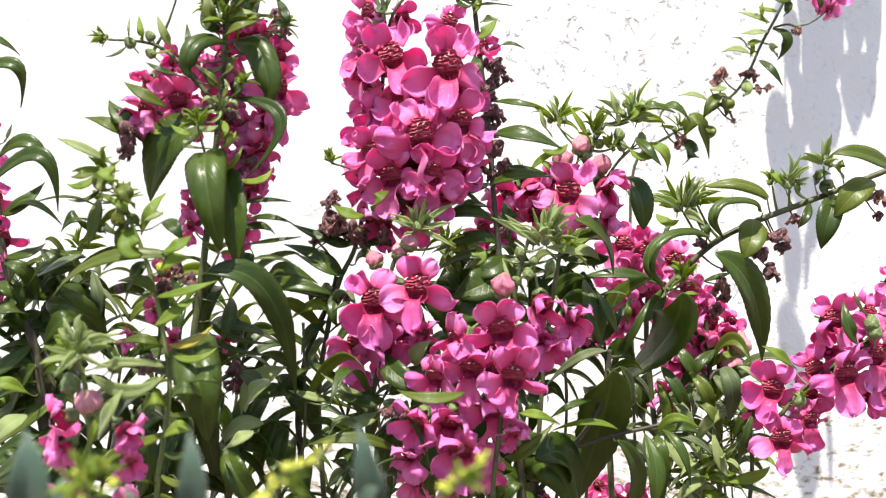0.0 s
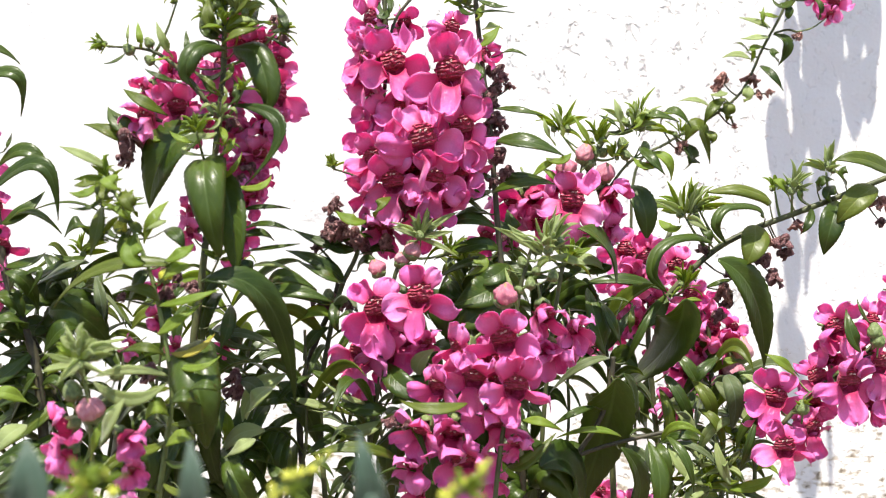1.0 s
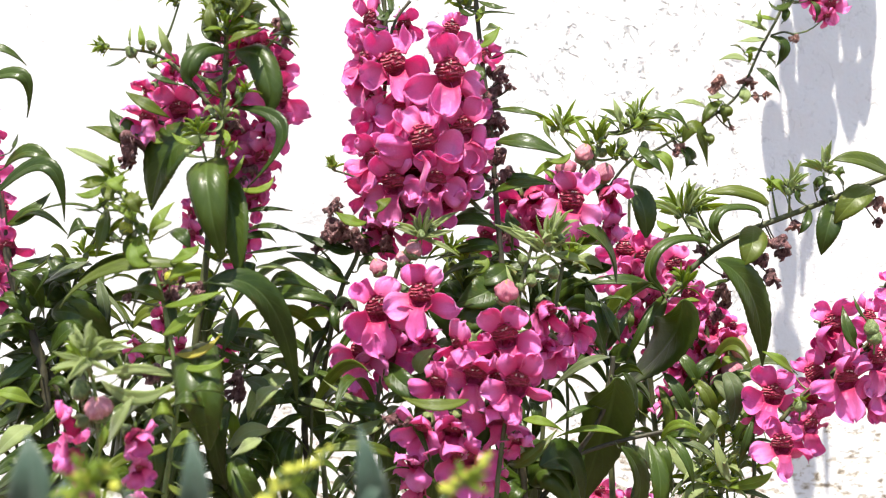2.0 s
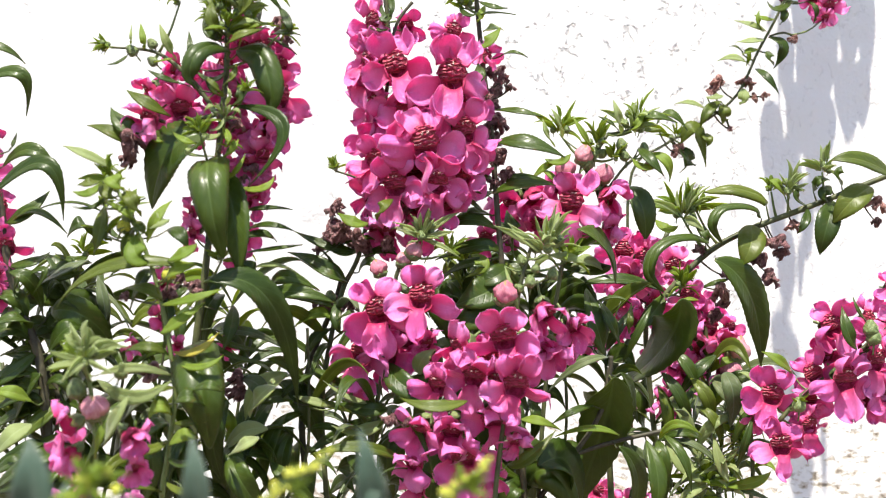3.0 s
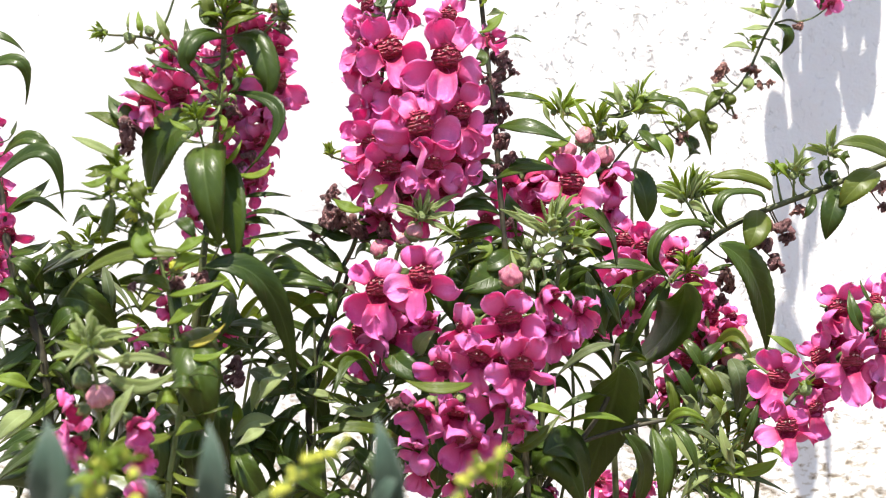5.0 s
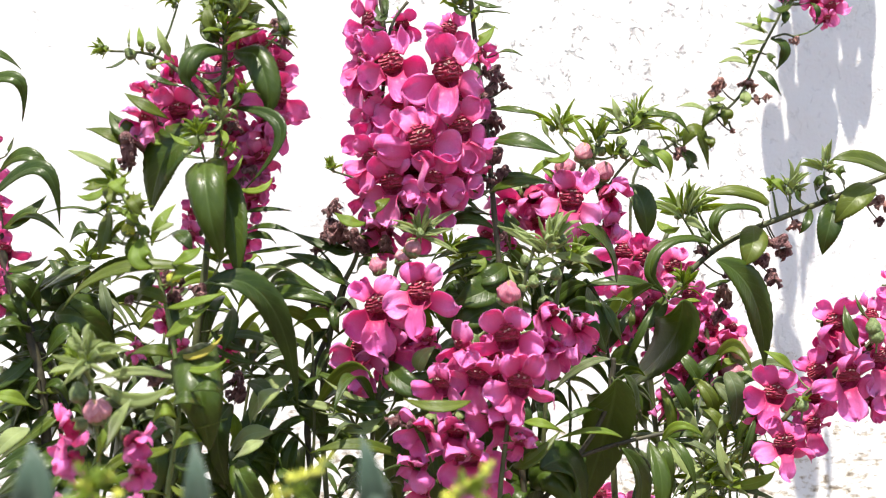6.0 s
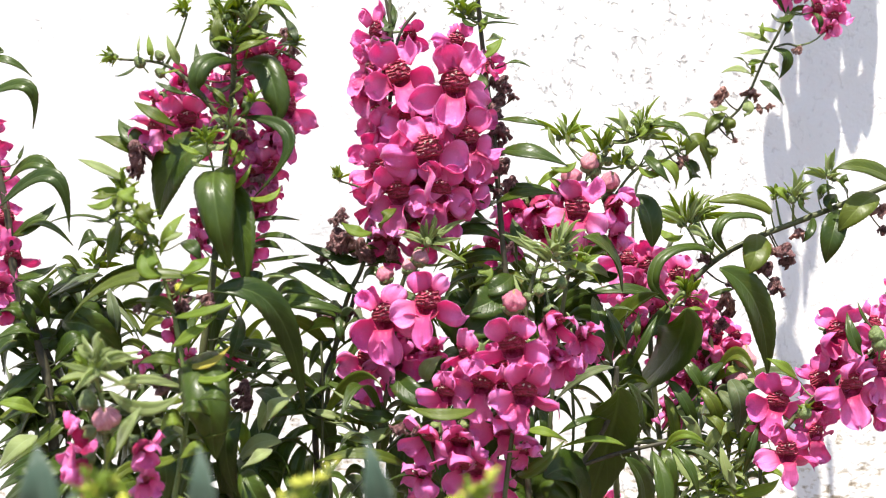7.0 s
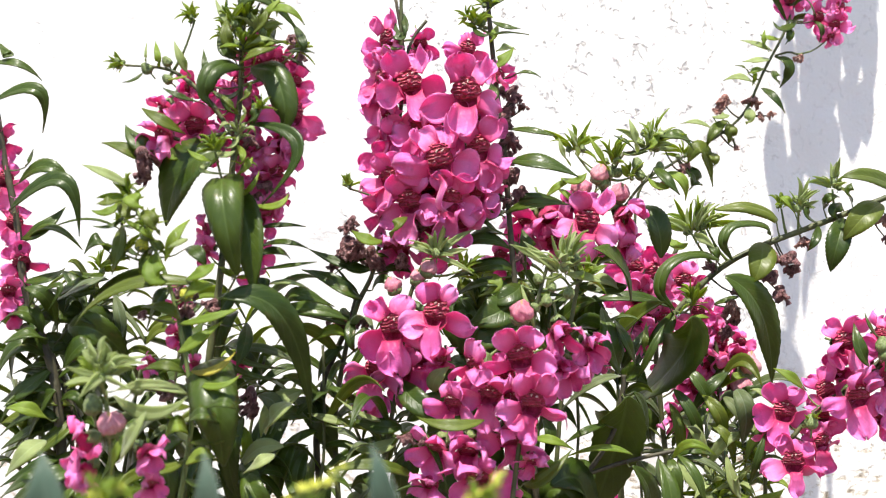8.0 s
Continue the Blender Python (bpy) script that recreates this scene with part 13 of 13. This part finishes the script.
    walk(dark, [
        (0, pose(0.0483, 0.3900, -0.0002, 0, -0.004, 0)), (0.5, pose(0.0483, 0.3900, -0.0003, 0, 0.089, 0)), (1, pose(0.0483, 0.3900, -0.0001, 0, 0.089, 0)),
        (2.5, pose(0.0483, 0.3900, 0.0001, 0, -0.020, 0)), (3, pose(0.0483, 0.3900, 0.0001, 0, -0.034, 0)), (3.5, pose(0.0483, 0.3900, 0.0000, 0, 0.000, 0)),
        (4, pose(0.0483, 0.3900, -0.0002, 0, 0.045, 0)), (4.5, pose(0.0483, 0.3900, 0.0001, 0, 0.067, 0)), (6, pose(0.0483, 0.3900, -0.0000, 0, -0.173, 0)),
        (6.5, pose(0.0483, 0.3900, -0.0001, 0, -0.145, 0)), (7, pose(0.0483, 0.3900, 0.0002, 0, -0.043, 0)), (7.5, pose(0.0483, 0.3900, 0.0002, 0, -0.094, 0)),
        (8, pose(0.0483, 0.3900, -0.0000, 0, -0.060, 0))])
    walk(under, [
        (0, pose(-0.0673, 0.4000, -0.0004, 0, 0.048, 0)), (0.5, pose(-0.0673, 0.4000, -0.0002, 0, -0.061, 0)), (1, pose(-0.0673, 0.4000, -0.0003, 0, 0.038, 0)),
        (1.2, pose(-0.0673, 0.4000, -0.0002, 0, 0.032, 0)), (2.3, pose(-0.0673, 0.4000, -0.0002, 0, 0.250, 0)), (2.5, pose(-0.0673, 0.4000, -0.0001, 0, 0.172, 0)),
        (3, pose(-0.0673, 0.4000, 0.0001, 0, 0.100, 0)), (3.5, pose(-0.0673, 0.4000, 0.0000, 0, 0.000, 0)), (4, pose(-0.0673, 0.4000, -0.0008, 0, 0.113, 0)),
        (4.5, pose(-0.0673, 0.4000, -0.0011, 0, 0.319, 0)), (4.7, pose(-0.0673, 0.4000, -0.0018, 0, 0.182, 0)), (5.8, pose(-0.0673, 0.4000, -0.0011, 0, 0.201, 0)),
        (6, pose(-0.0673, 0.4000, -0.0002, 0, 0.138, 0)), (6.5, pose(-0.0673, 0.4000, -0.0000, 0, 0.157, 0)), (7, pose(-0.0673, 0.4000, -0.0002, 0, 0.542, 0)),
        (7.5, pose(-0.0673, 0.4000, -0.0004, 0, 0.532, 0)), (8, pose(-0.0673, 0.4000, 0.0005, 0, 0.199, 0))])
    walk(under_b, [
        (0, pose(-0.1142, 0.4200, -0.0002, 0, -0.020, 0)), (0.5, pose(-0.1142, 0.4200, -0.0001, 0, -0.076, 0)), (1, pose(-0.1142, 0.4200, -0.0001, 0, -0.061, 0)),
        (2.5, pose(-0.1142, 0.4200, -0.0001, 0, 0.025, 0)), (3, pose(-0.1142, 0.4200, -0.0000, 0, 0.030, 0)), (3.5, pose(-0.1142, 0.4200, 0.0000, 0, 0.000, 0)),
        (4, pose(-0.1142, 0.4200, 0.0005, 0, -0.107, 0)), (4.5, pose(-0.1142, 0.4200, 0.0002, 0, -0.069, 0)), (6, pose(-0.1142, 0.4200, 0.0005, 0, -0.312, 0)),
        (6.5, pose(-0.1142, 0.4200, 0.0006, 0, -0.155, 0)), (7, pose(-0.1142, 0.4200, 0.0006, 0, 0.095, 0)), (7.5, pose(-0.1142, 0.4200, 0.0005, 0, 0.066, 0)),
        (8, pose(-0.1142, 0.4200, 0.0004, 0, 0.037, 0))])
    walk(under_c, [
        (0, pose(-0.0347, 0.4600, -0.0001, 0, -0.035, 0)), (0.5, pose(-0.0347, 0.4600, -0.0008, 0, 0.001, 0)), (1, pose(-0.0347, 0.4600, -0.0005, 0, 0.003, 0)),
        (2.5, pose(-0.0347, 0.4600, 0.0001, 0, 0.015, 0)), (3, pose(-0.0347, 0.4600, -0.0000, 0, 0.002, 0)), (3.5, pose(-0.0347, 0.4600, 0.0000, 0, 0.000, 0)),
        (4, pose(-0.0347, 0.4600, 0.0004, 0, 0.016, 0)), (4.5, pose(-0.0347, 0.4600, 0.0006, 0, 0.096, 0)), (6, pose(-0.0347, 0.4600, 0.0006, 0, 0.096, 0)),
        (6.5, pose(-0.0347, 0.4600, 0.0007, 0, -0.087, 0)), (7, pose(-0.0347, 0.4600, 0.0010, 0, 0.180, 0)), (7.5, pose(-0.0347, 0.4600, 0.0009, 0, 0.170, 0)),
        (8, pose(-0.0347, 0.4600, 0.0004, 0, 0.083, 0))])
    walk(under_d, [
        (0, pose(0.0391, 0.4700, -0.0006, 0, 0.017, 0)), (0.5, pose(0.0391, 0.4700, -0.0006, 0, 0.092, 0)), (1, pose(0.0391, 0.4700, -0.0004, 0, 0.066, 0)),
        (2.5, pose(0.0391, 0.4700, 0.0003, 0, -0.056, 0)), (3, pose(0.0391, 0.4700, 0.0002, 0, -0.045, 0)), (3.5, pose(0.0391, 0.4700, 0.0000, 0, 0.000, 0)),
        (4, pose(0.0391, 0.4700, -0.0001, 0, 0.042, 0)), (4.5, pose(0.0391, 0.4700, -0.0000, 0, 0.044, 0)), (6, pose(0.0391, 0.4700, -0.0000, 0, -0.196, 0)),
        (6.5, pose(0.0391, 0.4700, -0.0001, 0, -0.168, 0)), (7, pose(0.0391, 0.4700, 0.0002, 0, -0.065, 0)), (7.5, pose(0.0391, 0.4700, 0.0002, 0, -0.117, 0)),
        (8, pose(0.0391, 0.4700, -0.0000, 0, -0.082, 0))])


motions()
